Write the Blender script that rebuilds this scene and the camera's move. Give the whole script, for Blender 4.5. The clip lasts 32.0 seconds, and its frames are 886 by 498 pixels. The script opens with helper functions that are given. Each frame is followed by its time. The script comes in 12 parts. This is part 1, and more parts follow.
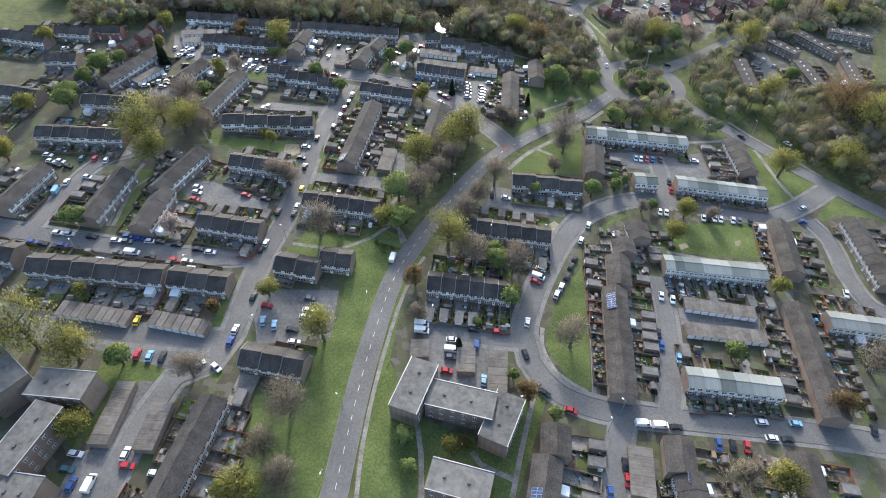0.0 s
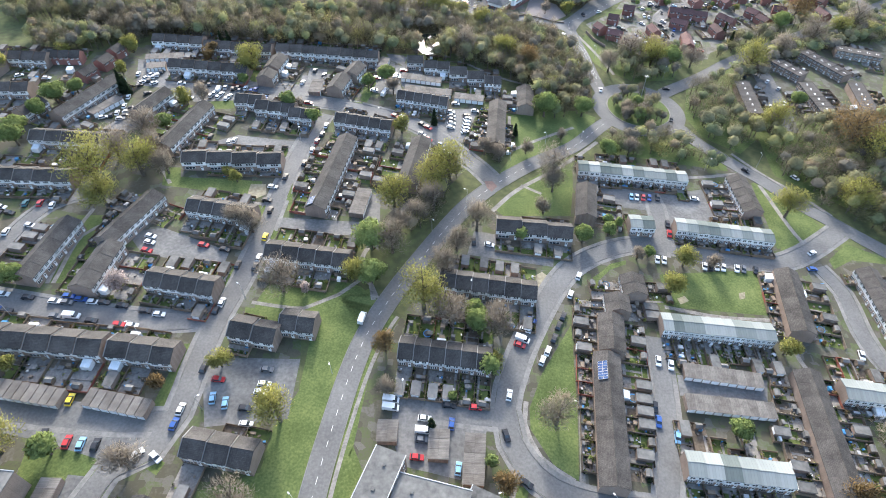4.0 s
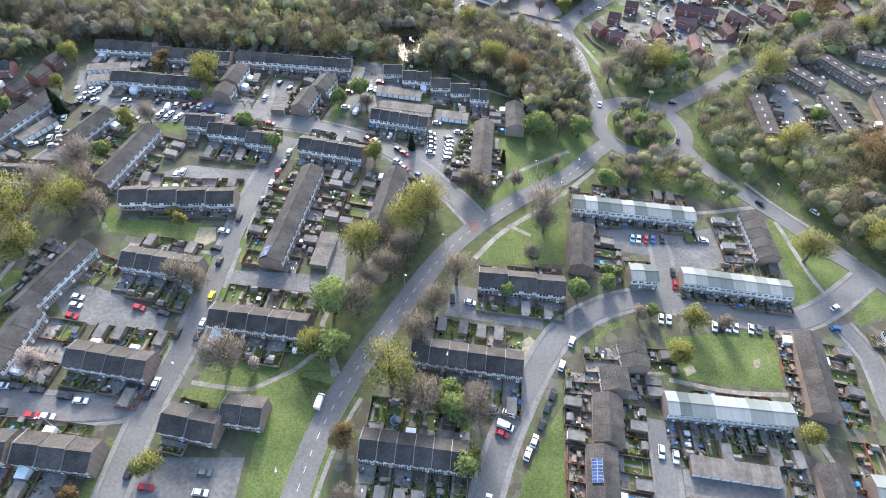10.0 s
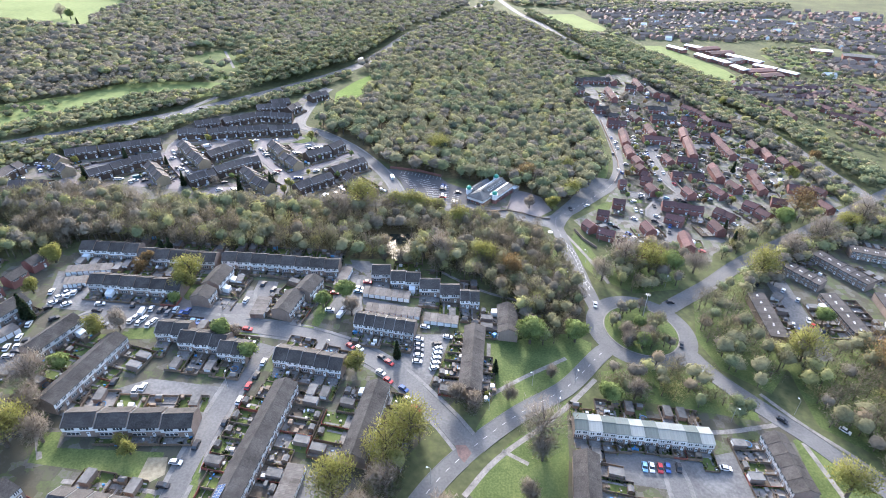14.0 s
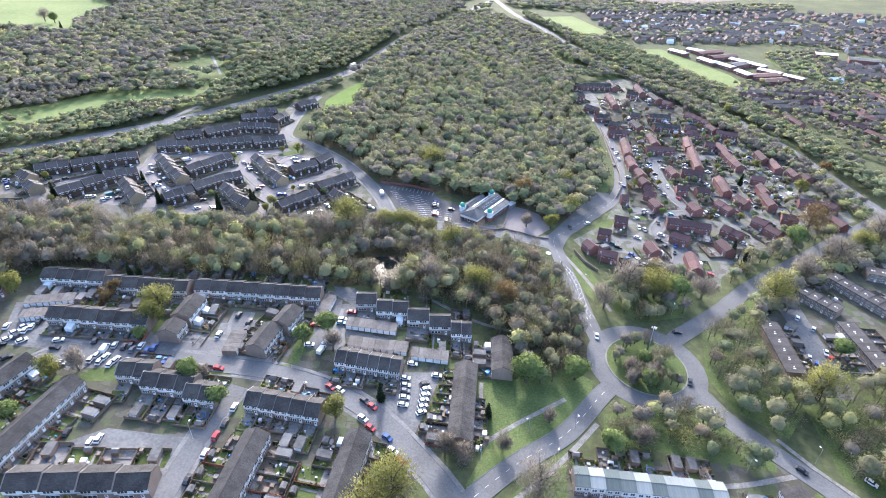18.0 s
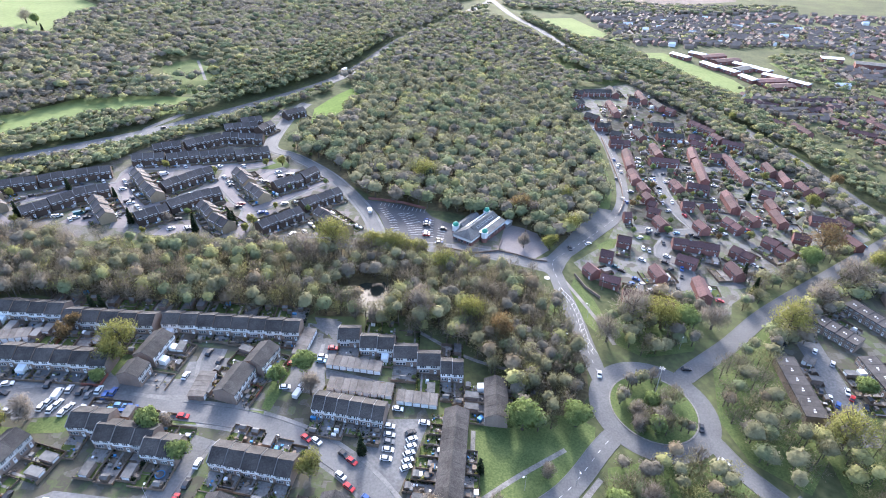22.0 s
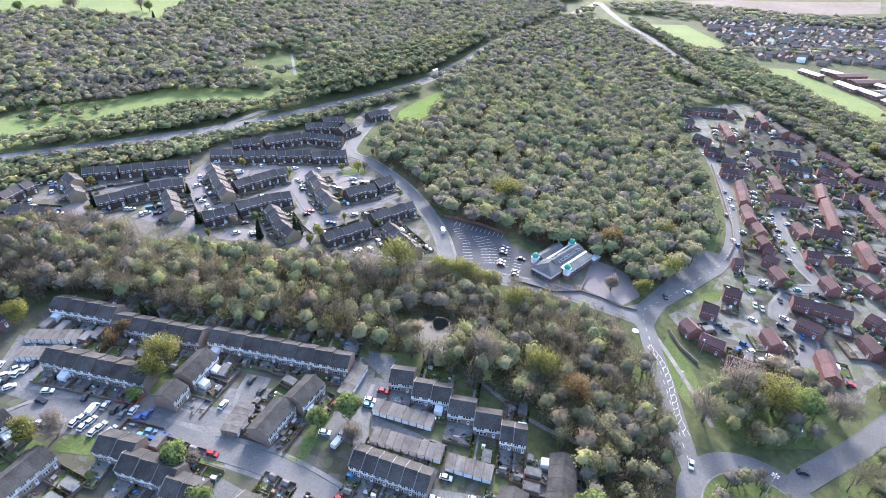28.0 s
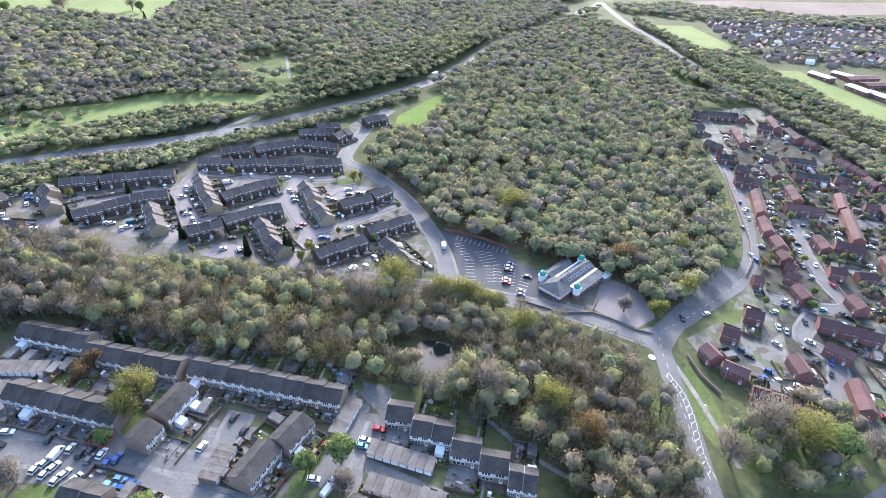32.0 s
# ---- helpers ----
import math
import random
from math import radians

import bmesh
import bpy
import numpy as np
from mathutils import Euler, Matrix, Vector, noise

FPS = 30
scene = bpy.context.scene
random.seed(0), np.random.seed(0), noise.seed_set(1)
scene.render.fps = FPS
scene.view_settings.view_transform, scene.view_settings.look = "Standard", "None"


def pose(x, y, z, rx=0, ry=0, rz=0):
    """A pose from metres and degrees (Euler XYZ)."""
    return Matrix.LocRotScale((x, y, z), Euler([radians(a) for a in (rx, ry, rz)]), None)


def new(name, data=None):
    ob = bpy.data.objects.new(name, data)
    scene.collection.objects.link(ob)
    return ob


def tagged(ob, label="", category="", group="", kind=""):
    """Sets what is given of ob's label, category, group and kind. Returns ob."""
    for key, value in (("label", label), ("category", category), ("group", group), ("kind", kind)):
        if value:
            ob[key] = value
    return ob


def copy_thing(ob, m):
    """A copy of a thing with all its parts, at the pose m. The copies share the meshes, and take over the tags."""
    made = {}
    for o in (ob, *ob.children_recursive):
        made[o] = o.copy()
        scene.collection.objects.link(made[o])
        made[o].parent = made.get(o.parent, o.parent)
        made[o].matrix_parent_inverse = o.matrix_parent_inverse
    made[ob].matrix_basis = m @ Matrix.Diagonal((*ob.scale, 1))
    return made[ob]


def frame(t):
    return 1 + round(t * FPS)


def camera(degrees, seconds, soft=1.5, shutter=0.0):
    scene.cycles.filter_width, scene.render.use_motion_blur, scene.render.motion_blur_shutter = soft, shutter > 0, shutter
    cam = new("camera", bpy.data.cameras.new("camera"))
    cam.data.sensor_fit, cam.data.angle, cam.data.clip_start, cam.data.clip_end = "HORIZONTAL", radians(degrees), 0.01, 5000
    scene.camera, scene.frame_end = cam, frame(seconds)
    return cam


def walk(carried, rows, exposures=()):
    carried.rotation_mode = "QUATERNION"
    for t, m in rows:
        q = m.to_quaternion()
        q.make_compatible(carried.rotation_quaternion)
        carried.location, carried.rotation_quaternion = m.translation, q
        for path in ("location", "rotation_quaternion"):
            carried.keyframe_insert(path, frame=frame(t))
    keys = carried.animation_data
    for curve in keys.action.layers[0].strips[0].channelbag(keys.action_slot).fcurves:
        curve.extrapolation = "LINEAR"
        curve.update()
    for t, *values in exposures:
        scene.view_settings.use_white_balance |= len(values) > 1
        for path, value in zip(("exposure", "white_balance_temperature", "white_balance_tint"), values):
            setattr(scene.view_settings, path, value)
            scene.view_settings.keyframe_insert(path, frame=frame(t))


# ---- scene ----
cam = camera(77.06, 32.0, soft=0.95)
walk(cam, [
    (0, pose(14.87, 0.00, 160.31, 43.956, 0.221, 5.291)),
    (0.5, pose(15.66, 3.87, 160.35, 43.884, 0.204, 5.267)),
    (1, pose(16.54, 7.81, 160.27, 43.863, 0.192, 5.201)),
    (1.5, pose(17.14, 11.57, 160.22, 43.852, 0.160, 5.146)),
    (2, pose(17.83, 15.44, 160.23, 43.879, 0.108, 5.120)),
    (2.5, pose(18.61, 19.21, 160.16, 43.878, 0.190, 5.027)),
    (3, pose(19.42, 23.01, 160.13, 43.914, 0.208, 5.127)),
    (3.5, pose(20.30, 26.82, 160.34, 43.864, 0.266, 5.189)),
    (5.5, pose(22.45, 41.78, 160.55, 43.778, 0.224, 5.042)),
    (6, pose(22.91, 45.70, 160.42, 43.808, 0.232, 4.961)),
    (6.5, pose(23.40, 49.22, 160.36, 43.851, 0.222, 4.945)),
    (7, pose(23.76, 52.61, 160.27, 43.934, 0.189, 4.955)),
    (7.5, pose(23.95, 55.87, 160.31, 43.177, 0.159, 4.945)),
    (8, pose(24.18, 59.70, 160.40, 41.484, 0.140, 4.929)),
    (8.5, pose(24.45, 63.46, 160.56, 41.071, 0.110, 4.930)),
    (9, pose(24.61, 66.93, 160.53, 41.011, 0.023, 4.968)),
    (9.5, pose(24.64, 70.24, 160.46, 40.957, -0.066, 4.984)),
    (10, pose(24.92, 73.43, 160.25, 41.007, -0.090, 4.963)),
    (10.5, pose(25.21, 76.28, 159.99, 41.125, -0.120, 4.971)),
    (11, pose(25.62, 79.52, 160.00, 41.311, -0.176, 4.972)),
    (11.5, pose(25.87, 83.08, 160.56, 41.543, -0.190, 4.963)),
    (12, pose(26.01, 87.04, 161.52, 45.721, -0.261, 4.967)),
    (12.5, pose(26.16, 90.05, 162.06, 50.213, -0.297, 4.948)),
    (13, pose(26.43, 93.08, 162.38, 53.451, -0.320, 4.963)),
    (13.5, pose(27.05, 96.53, 163.12, 55.742, -0.275, 5.023)),
    (14, pose(27.57, 99.88, 163.66, 57.590, -0.181, 4.972)),
    (14.5, pose(27.97, 102.75, 163.67, 57.736, -0.170, 4.958)),
    (16.5, pose(28.86, 114.72, 163.54, 57.615, -0.238, 4.920)),
    (17, pose(28.98, 117.66, 163.69, 57.585, -0.249, 4.884)),
    (17.5, pose(29.22, 120.41, 163.89, 57.542, -0.247, 4.892)),
    (18, pose(29.82, 123.33, 163.92, 57.549, -0.193, 4.887)),
    (18.5, pose(29.96, 126.19, 164.01, 57.512, -0.249, 4.889)),
    (19, pose(30.03, 129.06, 164.27, 57.513, -0.227, 4.828)),
    (19.5, pose(29.99, 131.92, 164.50, 57.490, -0.293, 4.814)),
    (20, pose(29.97, 135.17, 164.75, 57.457, -0.257, 4.740)),
    (20.5, pose(30.19, 138.32, 164.92, 57.426, -0.303, 4.746)),
    (21, pose(30.47, 141.53, 164.78, 57.412, -0.322, 4.727)),
    (21.5, pose(30.88, 144.79, 164.52, 57.395, -0.339, 4.738)),
    (22, pose(31.39, 147.90, 164.21, 57.414, -0.345, 4.771)),
    (22.5, pose(31.71, 150.94, 164.03, 57.397, -0.375, 4.770)),
    (23, pose(31.77, 154.13, 163.72, 57.393, -0.422, 4.801)),
    (23.5, pose(31.75, 157.08, 163.20, 57.414, -0.456, 5.197)),
    (24, pose(31.62, 160.02, 162.69, 57.400, -0.511, 7.020)),
    (24.5, pose(31.34, 162.75, 162.39, 57.332, -0.564, 9.143)),
    (25, pose(31.03, 165.55, 162.24, 57.298, -0.642, 11.045)),
    (25.5, pose(30.95, 168.27, 162.22, 57.218, -0.715, 13.165)),
    (26, pose(30.81, 170.89, 162.31, 57.165, -0.679, 14.047)),
    (26.5, pose(30.49, 173.44, 162.32, 57.137, -0.630, 14.482)),
    (28.5, pose(28.00, 183.43, 161.80, 57.076, -0.686, 14.585)),
    (29, pose(27.01, 185.88, 161.50, 57.093, -0.716, 14.578)),
    (29.5, pose(26.35, 188.25, 161.15, 57.094, -0.771, 14.617)),
    (30, pose(25.72, 190.69, 160.80, 57.120, -0.756, 14.600)),
    (30.5, pose(24.99, 193.09, 160.29, 57.109, -0.763, 14.591)),
    (31, pose(24.41, 195.54, 159.84, 57.102, -0.763, 14.579)),
    (31.5, pose(23.79, 197.85, 159.31, 57.099, -0.765, 14.579)),
    (32, pose(23.16, 200.13, 158.78, 57.105, -0.710, 14.519)),
], exposures=[(0, 1.5, 6300, 8), (2.5, 2.0, 6300, 8), (6, 2.04, 6300, 8), (12, 2.13, 6100, 12), (20, 2.16, 5800, 15)])

# ---- world, sun, exposure ----
SUN_AZ, SUN_EL = radians(7.6), radians(25.5)      # the sun stands ahead, a little to the left of +y
world = bpy.data.worlds.new("sky")
scene.world = world
world.use_nodes = True
wn = world.node_tree.nodes
sky = wn.new("ShaderNodeTexSky")
sky.sky_type = "NISHITA"
sky.sun_disc = False
sky.sun_elevation = SUN_EL
sky.sun_rotation = -SUN_AZ
sky.air_density, sky.dust_density, sky.ozone_density = 1.0, 3.0, 1.0
wn["Background"].inputs["Strength"].default_value = 0.15
world.node_tree.links.new(sky.outputs[0], wn["Background"].inputs["Color"])
sun = new("sun", bpy.data.lights.new("sun", "SUN"))
sun.data.energy, sun.data.angle, sun.data.color = 1.7, radians(5.0), (1.0, 0.95, 0.88)
sun.rotation_euler = (Vector((math.sin(SUN_AZ) * math.cos(SUN_EL), -math.cos(SUN_AZ) * math.cos(SUN_EL), -math.sin(SUN_EL)))).to_track_quat("-Z", "Y").to_euler()


# ---- materials ----
def material(name, dark, light, rough=0.9, grain=1.5, patch=0.08, by_object=0.0, bump=0.0, metal=0.0, island=0.0, spots=None, low=0.62, high=1.25, tint=0.0):
    """A surface that varies between two colours in fine grain and in broad patches, and from object to object."""
    m = bpy.data.materials.new(name)
    m.use_nodes = True
    nt = m.node_tree
    n, l = nt.nodes, nt.links
    b = n["Principled BSDF"]
    geo = n.new("ShaderNodeNewGeometry")
    fine, broad = n.new("ShaderNodeTexNoise"), n.new("ShaderNodeTexNoise")
    fine.inputs["Scale"].default_value, fine.inputs["Detail"].default_value = grain, 4
    broad.inputs["Scale"].default_value, broad.inputs["Detail"].default_value = patch, 3
    for t in (fine, broad):
        l.new(geo.outputs["Position"], t.inputs["Vector"])
    mix = n.new("ShaderNodeMath")
    mix.operation = "MULTIPLY_ADD"
    l.new(fine.outputs["Fac"], mix.inputs[0])
    mix.inputs[1].default_value = 0.9
    l.new(broad.outputs["Fac"], mix.inputs[2])
    last = mix.outputs[0]
    ramp = n.new("ShaderNodeMapRange")
    ramp.inputs["From Min"].default_value, ramp.inputs["From Max"].default_value = low, high
    l.new(last, ramp.inputs["Value"])
    last = ramp.outputs[0]
    if by_object or island:
        info = n.new("ShaderNodeObjectInfo")
        shift = n.new("ShaderNodeMath")
        shift.operation = "MULTIPLY_ADD"
        l.new(geo.outputs["Random Per Island"] if island else info.outputs["Random"], shift.inputs[0])
        shift.inputs[1].default_value = island or by_object
        add = n.new("ShaderNodeMath")
        add.operation = "MULTIPLY"
        l.new(last, add.inputs[0])
        add.inputs[1].default_value = 1.0 - (island or by_object)
        l.new(add.outputs[0], shift.inputs[2])
        last = shift.outputs[0]
    if tint:        # trees of one wood differ from one another
        own, shift = n.new("ShaderNodeAttribute"), n.new("ShaderNodeMath")
        own.attribute_name = "tint"
        shift.operation = "MULTIPLY_ADD"
        l.new(own.outputs["Fac"], shift.inputs[0])
        shift.inputs[1].default_value = tint
        l.new(last, shift.inputs[2])
        last = shift.outputs[0]
    col = n.new("ShaderNodeValToRGB")
    col.color_ramp.elements[0].color, col.color_ramp.elements[1].color = (*dark, 1), (*light, 1)
    if spots:
        e = col.color_ramp.elements.new(0.5)
        e.color = (*spots, 1)
    l.new(last, col.inputs["Fac"])
    l.new(col.outputs["Color"], b.inputs["Base Color"])
    b.inputs["Roughness"].default_value, b.inputs["Metallic"].default_value = rough, metal
    b.inputs["Specular IOR Level"].default_value = 0.5 if rough < 0.75 else 0.2
    if bump:
        bp = n.new("ShaderNodeBump")
        bp.inputs["Strength"].default_value, bp.inputs["Distance"].default_value = bump, 0.1
        l.new(fine.outputs["Fac"], bp.inputs["Height"])
        l.new(bp.outputs["Normal"], b.inputs["Normal"])
    return m


M = {
    "land": material("land", (0.04, 0.052, 0.022), (0.115, 0.135, 0.052), 1.0, 0.35, 0.02, spots=(0.078, 0.085, 0.04)),
    "grass": material("grass", (0.048, 0.068, 0.022), (0.145, 0.168, 0.062), 1.0, 1.4, 0.08, spots=(0.085, 0.114, 0.038), bump=0.4),
    "field": material("field", (0.112, 0.15, 0.048), (0.185, 0.225, 0.08), 1.0, 0.25, 0.015),
    "asphalt": material("asphalt", (0.095, 0.095, 0.096), (0.168, 0.166, 0.164), 0.8, 1.3, 0.07, bump=0.15, spots=(0.13, 0.129, 0.128)),
    "tarmac": material("tarmac", (0.082, 0.082, 0.083), (0.19, 0.188, 0.185), 0.8, 0.9, 0.09, bump=0.15, spots=(0.13, 0.129, 0.128)),
    "paving": material("paving", (0.11, 0.104, 0.097), (0.28, 0.263, 0.243), 0.9, 1.5, 0.3),
    "gravel": material("gravel", (0.28, 0.24, 0.19), (0.46, 0.41, 0.34), 1.0, 0.6, 0.05),
    "soil": material("soil", (0.05, 0.04, 0.03), (0.16, 0.13, 0.10), 1.0, 1.5, 0.4, by_object=0.2),
    "lawn": material("lawn", (0.036, 0.052, 0.016), (0.135, 0.165, 0.052), 1.0, 1.8, 0.3, by_object=0.5, bump=0.4),
    "leaf_litter": material("leaf_litter", (0.045, 0.038, 0.022), (0.13, 0.115, 0.06), 1.0, 0.6, 0.06),
    "tile_dark": material("tile_dark", (0.026, 0.025, 0.025), (0.098, 0.093, 0.09), 0.82, 2.2, 0.25, by_object=0.3, bump=0.4, low=0.68, high=1.18),
    "tile_brown": material("tile_brown", (0.031, 0.029, 0.028), (0.108, 0.099, 0.093), 0.82, 2.2, 0.25, by_object=0.3, bump=0.4, low=0.68, high=1.18),
    "tile_red": material("tile_red", (0.066, 0.046, 0.047), (0.195, 0.108, 0.104), 0.85, 2.5, 0.12, by_object=0.6, bump=0.3),
    "tile_umber": material("tile_umber", (0.06, 0.052, 0.05), (0.155, 0.135, 0.127), 0.8, 2.5, 0.12, by_object=0.4, bump=0.3),
    "sheet_roof": material("sheet_roof", (0.08, 0.10, 0.096), (0.27, 0.29, 0.285), 0.9, 0.8, 0.1, by_object=0.9),
    "felt": material("felt", (0.045, 0.046, 0.047), (0.20, 0.197, 0.19), 0.85, 0.8, 0.3, by_object=0.45),
    "felt_brown": material("felt_brown", (0.035, 0.032, 0.031), (0.10, 0.092, 0.088), 0.85, 0.8, 0.3, by_object=0.4),
    "corrugated": material("corrugated", (0.07, 0.062, 0.056), (0.21, 0.195, 0.18), 0.85, 0.7, 0.25, by_object=0.4),
    "brick": material("brick", (0.165, 0.125, 0.103), (0.305, 0.24, 0.20), 0.95, 4.0, 0.2, by_object=0.3),
    "brick_red": material("brick_red", (0.15, 0.07, 0.06), (0.27, 0.14, 0.12), 0.95, 4.0, 0.2, by_object=0.4),
    "brick_umber": material("brick_umber", (0.05, 0.037, 0.03), (0.125, 0.088, 0.07), 0.95, 4.0, 0.2, by_object=0.5),
    "brick_buff": material("brick_buff", (0.22, 0.17, 0.11), (0.38, 0.30, 0.20), 0.95, 4.0, 0.2, by_object=0.4),
    "white": material("white", (0.62, 0.64, 0.66), (0.86, 0.86, 0.85), 0.6, 1.0, 0.2, by_object=0.2),
    "glass": material("glass", (0.02, 0.025, 0.03), (0.06, 0.07, 0.08), 0.08, 1.0, 0.5),
    "timber": material("timber", (0.09, 0.068, 0.05), (0.25, 0.20, 0.155), 0.95, 2.0, 0.3, by_object=0.6),
    "bark": material("bark", (0.06, 0.05, 0.04), (0.16, 0.135, 0.11), 1.0, 3.0, 0.3),
    "rubber": material("rubber", (0.012, 0.012, 0.012), (0.03, 0.03, 0.03), 0.9, 5, 0.5),
    "steel": material("steel", (0.30, 0.31, 0.32), (0.5, 0.5, 0.5), 0.5, 3, 0.5, metal=0.6),
    "road_paint": material("road_paint", (0.55, 0.55, 0.54), (0.8, 0.8, 0.78), 0.8, 1.5, 0.2),
    "solar": material("solar", (0.015, 0.035, 0.10), (0.05, 0.10, 0.22), 0.15, 1.0, 0.3, by_object=0.4),
}


def courses(m, width, height, depth):
    """Lays courses of tiles over a roof material, in the roof's own axes."""
    n, l = m.node_tree.nodes, m.node_tree.links
    b = n["Principled BSDF"]
    coord, brick, mix = n.new("ShaderNodeTexCoord"), n.new("ShaderNodeTexBrick"), n.new("ShaderNodeMix")
    brick.inputs["Scale"].default_value, brick.inputs["Mortar Size"].default_value = 1.0, 0.03
    brick.inputs["Brick Width"].default_value, brick.inputs["Row Height"].default_value = width, height
    brick.inputs["Color1"].default_value, brick.inputs["Color2"].default_value, brick.inputs["Mortar"].default_value = (1, 1, 1, 1), (0.72, 0.72, 0.72, 1), (0.4, 0.4, 0.4, 1)
    l.new(coord.outputs["Object"], brick.inputs["Vector"])
    mix.data_type, mix.blend_type = "RGBA", "MULTIPLY"
    mix.inputs[0].default_value = depth
    l.new(b.inputs["Base Color"].links[0].from_socket, mix.inputs[6])
    l.new(brick.outputs["Color"], mix.inputs[7])
    l.new(mix.outputs[2], b.inputs["Base Color"])


for key in ("tile_dark", "tile_brown", "tile_red", "tile_umber"):
    courses(M[key], 0.6, 0.42, 0.75)
courses(M["corrugated"], 0.5, 9.0, 0.7)
courses(M["sheet_roof"], 0.9, 9.0, 0.45)
for key in ("brick", "brick_red", "brick_buff"):
    courses(M[key], 0.9, 0.9, 0.25)


def garden_material(name, scale, *tints):
    """Plots of different ground, each a few metres wide: lawn, slabs, soil and gravel."""
    m = bpy.data.materials.new(name)
    m.use_nodes = True
    n, l = m.node_tree.nodes, m.node_tree.links
    geo, cell, fine = n.new("ShaderNodeNewGeometry"), n.new("ShaderNodeTexVoronoi"), n.new("ShaderNodeTexNoise")
    cell.distance, cell.inputs["Scale"].default_value = "CHEBYCHEV", scale
    fine.inputs["Scale"].default_value, fine.inputs["Detail"].default_value = 1.3, 5
    l.new(geo.outputs["Position"], cell.inputs["Vector"])
    l.new(geo.outputs["Position"], fine.inputs["Vector"])
    sep, add, ramp = n.new("ShaderNodeSeparateColor"), n.new("ShaderNodeMath"), n.new("ShaderNodeValToRGB")
    l.new(cell.outputs["Color"], sep.inputs[0])
    add.operation = "MULTIPLY_ADD"
    l.new(fine.outputs["Fac"], add.inputs[0])
    add.inputs[1].default_value = 0.35
    l.new(sep.outputs[0], add.inputs[2])
    e = ramp.color_ramp.elements
    e[0].position, e[0].color, e[1].position, e[1].color = 0.1, (*tints[0], 1), 1.2, (*tints[-1], 1)
    for i, t in enumerate(tints[1:-1]):
        k = e.new((i + 1) / (len(tints) - 1))
        k.color = (*t, 1)
    l.new(add.outputs[0], ramp.inputs["Fac"])
    l.new(ramp.outputs["Color"], n["Principled BSDF"].inputs["Base Color"])
    n["Principled BSDF"].inputs["Roughness"].default_value = 1.0
    return m


M["clearing"] = material("clearing", (0.075, 0.125, 0.02), (0.15, 0.215, 0.045), 1.0, 0.5, 0.05)
M["ploughed"] = material("ploughed", (0.12, 0.095, 0.08), (0.20, 0.165, 0.145), 1.0, 0.1, 0.01)
M["gardens"] = garden_material("gardens", 0.3, (0.05, 0.058, 0.024), (0.065, 0.083, 0.03), (0.075, 0.072, 0.05), (0.055, 0.05, 0.036), (0.07, 0.09, 0.033), (0.105, 0.10, 0.088), (0.06, 0.056, 0.037))
M["brickyard"] = garden_material("brickyard", 0.2, (0.130, 0.116, 0.114), (0.175, 0.15, 0.145), (0.078, 0.084, 0.04), (0.185, 0.157, 0.152), (0.075, 0.083, 0.04), (0.150, 0.135, 0.134), (0.085, 0.08, 0.055))
M["boarding"] = material("boarding", (0.36, 0.37, 0.375), (0.82, 0.83, 0.83), 0.7, 0.8, 0.25, by_object=0.7)
M["footway"] = material("footway", (0.115, 0.113, 0.11), (0.225, 0.22, 0.212), 0.85, 1.2, 0.2, bump=0.2)
M["blue_plastic"] = material("blue_plastic", (0.02, 0.12, 0.30), (0.06, 0.26, 0.50), 0.5, 1.0, 0.2, by_object=0.4)
M["dark_plastic"] = material("dark_plastic", (0.02, 0.02, 0.022), (0.07, 0.07, 0.07), 0.6, 1.0, 0.2)
M["drives"] = garden_material("drives", 0.22, (0.15, 0.143, 0.14), (0.19, 0.178, 0.17), (0.085, 0.10, 0.045), (0.165, 0.155, 0.15), (0.08, 0.095, 0.042), (0.17, 0.162, 0.157), (0.09, 0.082, 0.065))
M["flashing"] = material("flashing", (0.13, 0.13, 0.13), (0.24, 0.24, 0.24), 0.7, 2.0, 0.3)
M["red_surfacing"] = material("red_surfacing", (0.12, 0.085, 0.076), (0.20, 0.135, 0.12), 0.9, 1.5, 0.3)
M["bare_earth"] = material("bare_earth", (0.16, 0.14, 0.10), (0.31, 0.28, 0.20), 1.0, 0.8, 0.2)
M["red_timber"] = material("red_timber", (0.16, 0.05, 0.035), (0.30, 0.12, 0.09), 0.9, 2.0, 0.3, by_object=0.4)
M["polycarbonate"] = material("polycarbonate", (0.55, 0.6, 0.65), (0.75, 0.79, 0.82), 0.25, 1.0, 0.3)
M["copper_green"] = material("copper_green", (0.02, 0.20, 0.13), (0.06, 0.34, 0.24), 0.4, 2.0, 0.4)
M["tile_slate"] = material("tile_slate", (0.055, 0.058, 0.062), (0.14, 0.145, 0.15), 0.85, 2.0, 0.2)
M["pale"] = material("pale", (0.6, 0.6, 0.6), (0.85, 0.85, 0.84), 0.6, 0.3, 0.05)
M["kerb"] = material("kerb", (0.12, 0.117, 0.113), (0.21, 0.205, 0.2), 0.9, 2.0, 0.3)
M["pale_tarmac"] = material("pale_tarmac", (0.155, 0.14, 0.138), (0.235, 0.21, 0.205), 0.9, 1.2, 0.06)
M["dark_tarmac"] = material("dark_tarmac", (0.062, 0.061, 0.064), (0.105, 0.103, 0.106), 0.92, 1.2, 0.06)
M["water"] = material("water", (0.02, 0.025, 0.02), (0.04, 0.045, 0.035), 0.06, 0.5, 0.1)
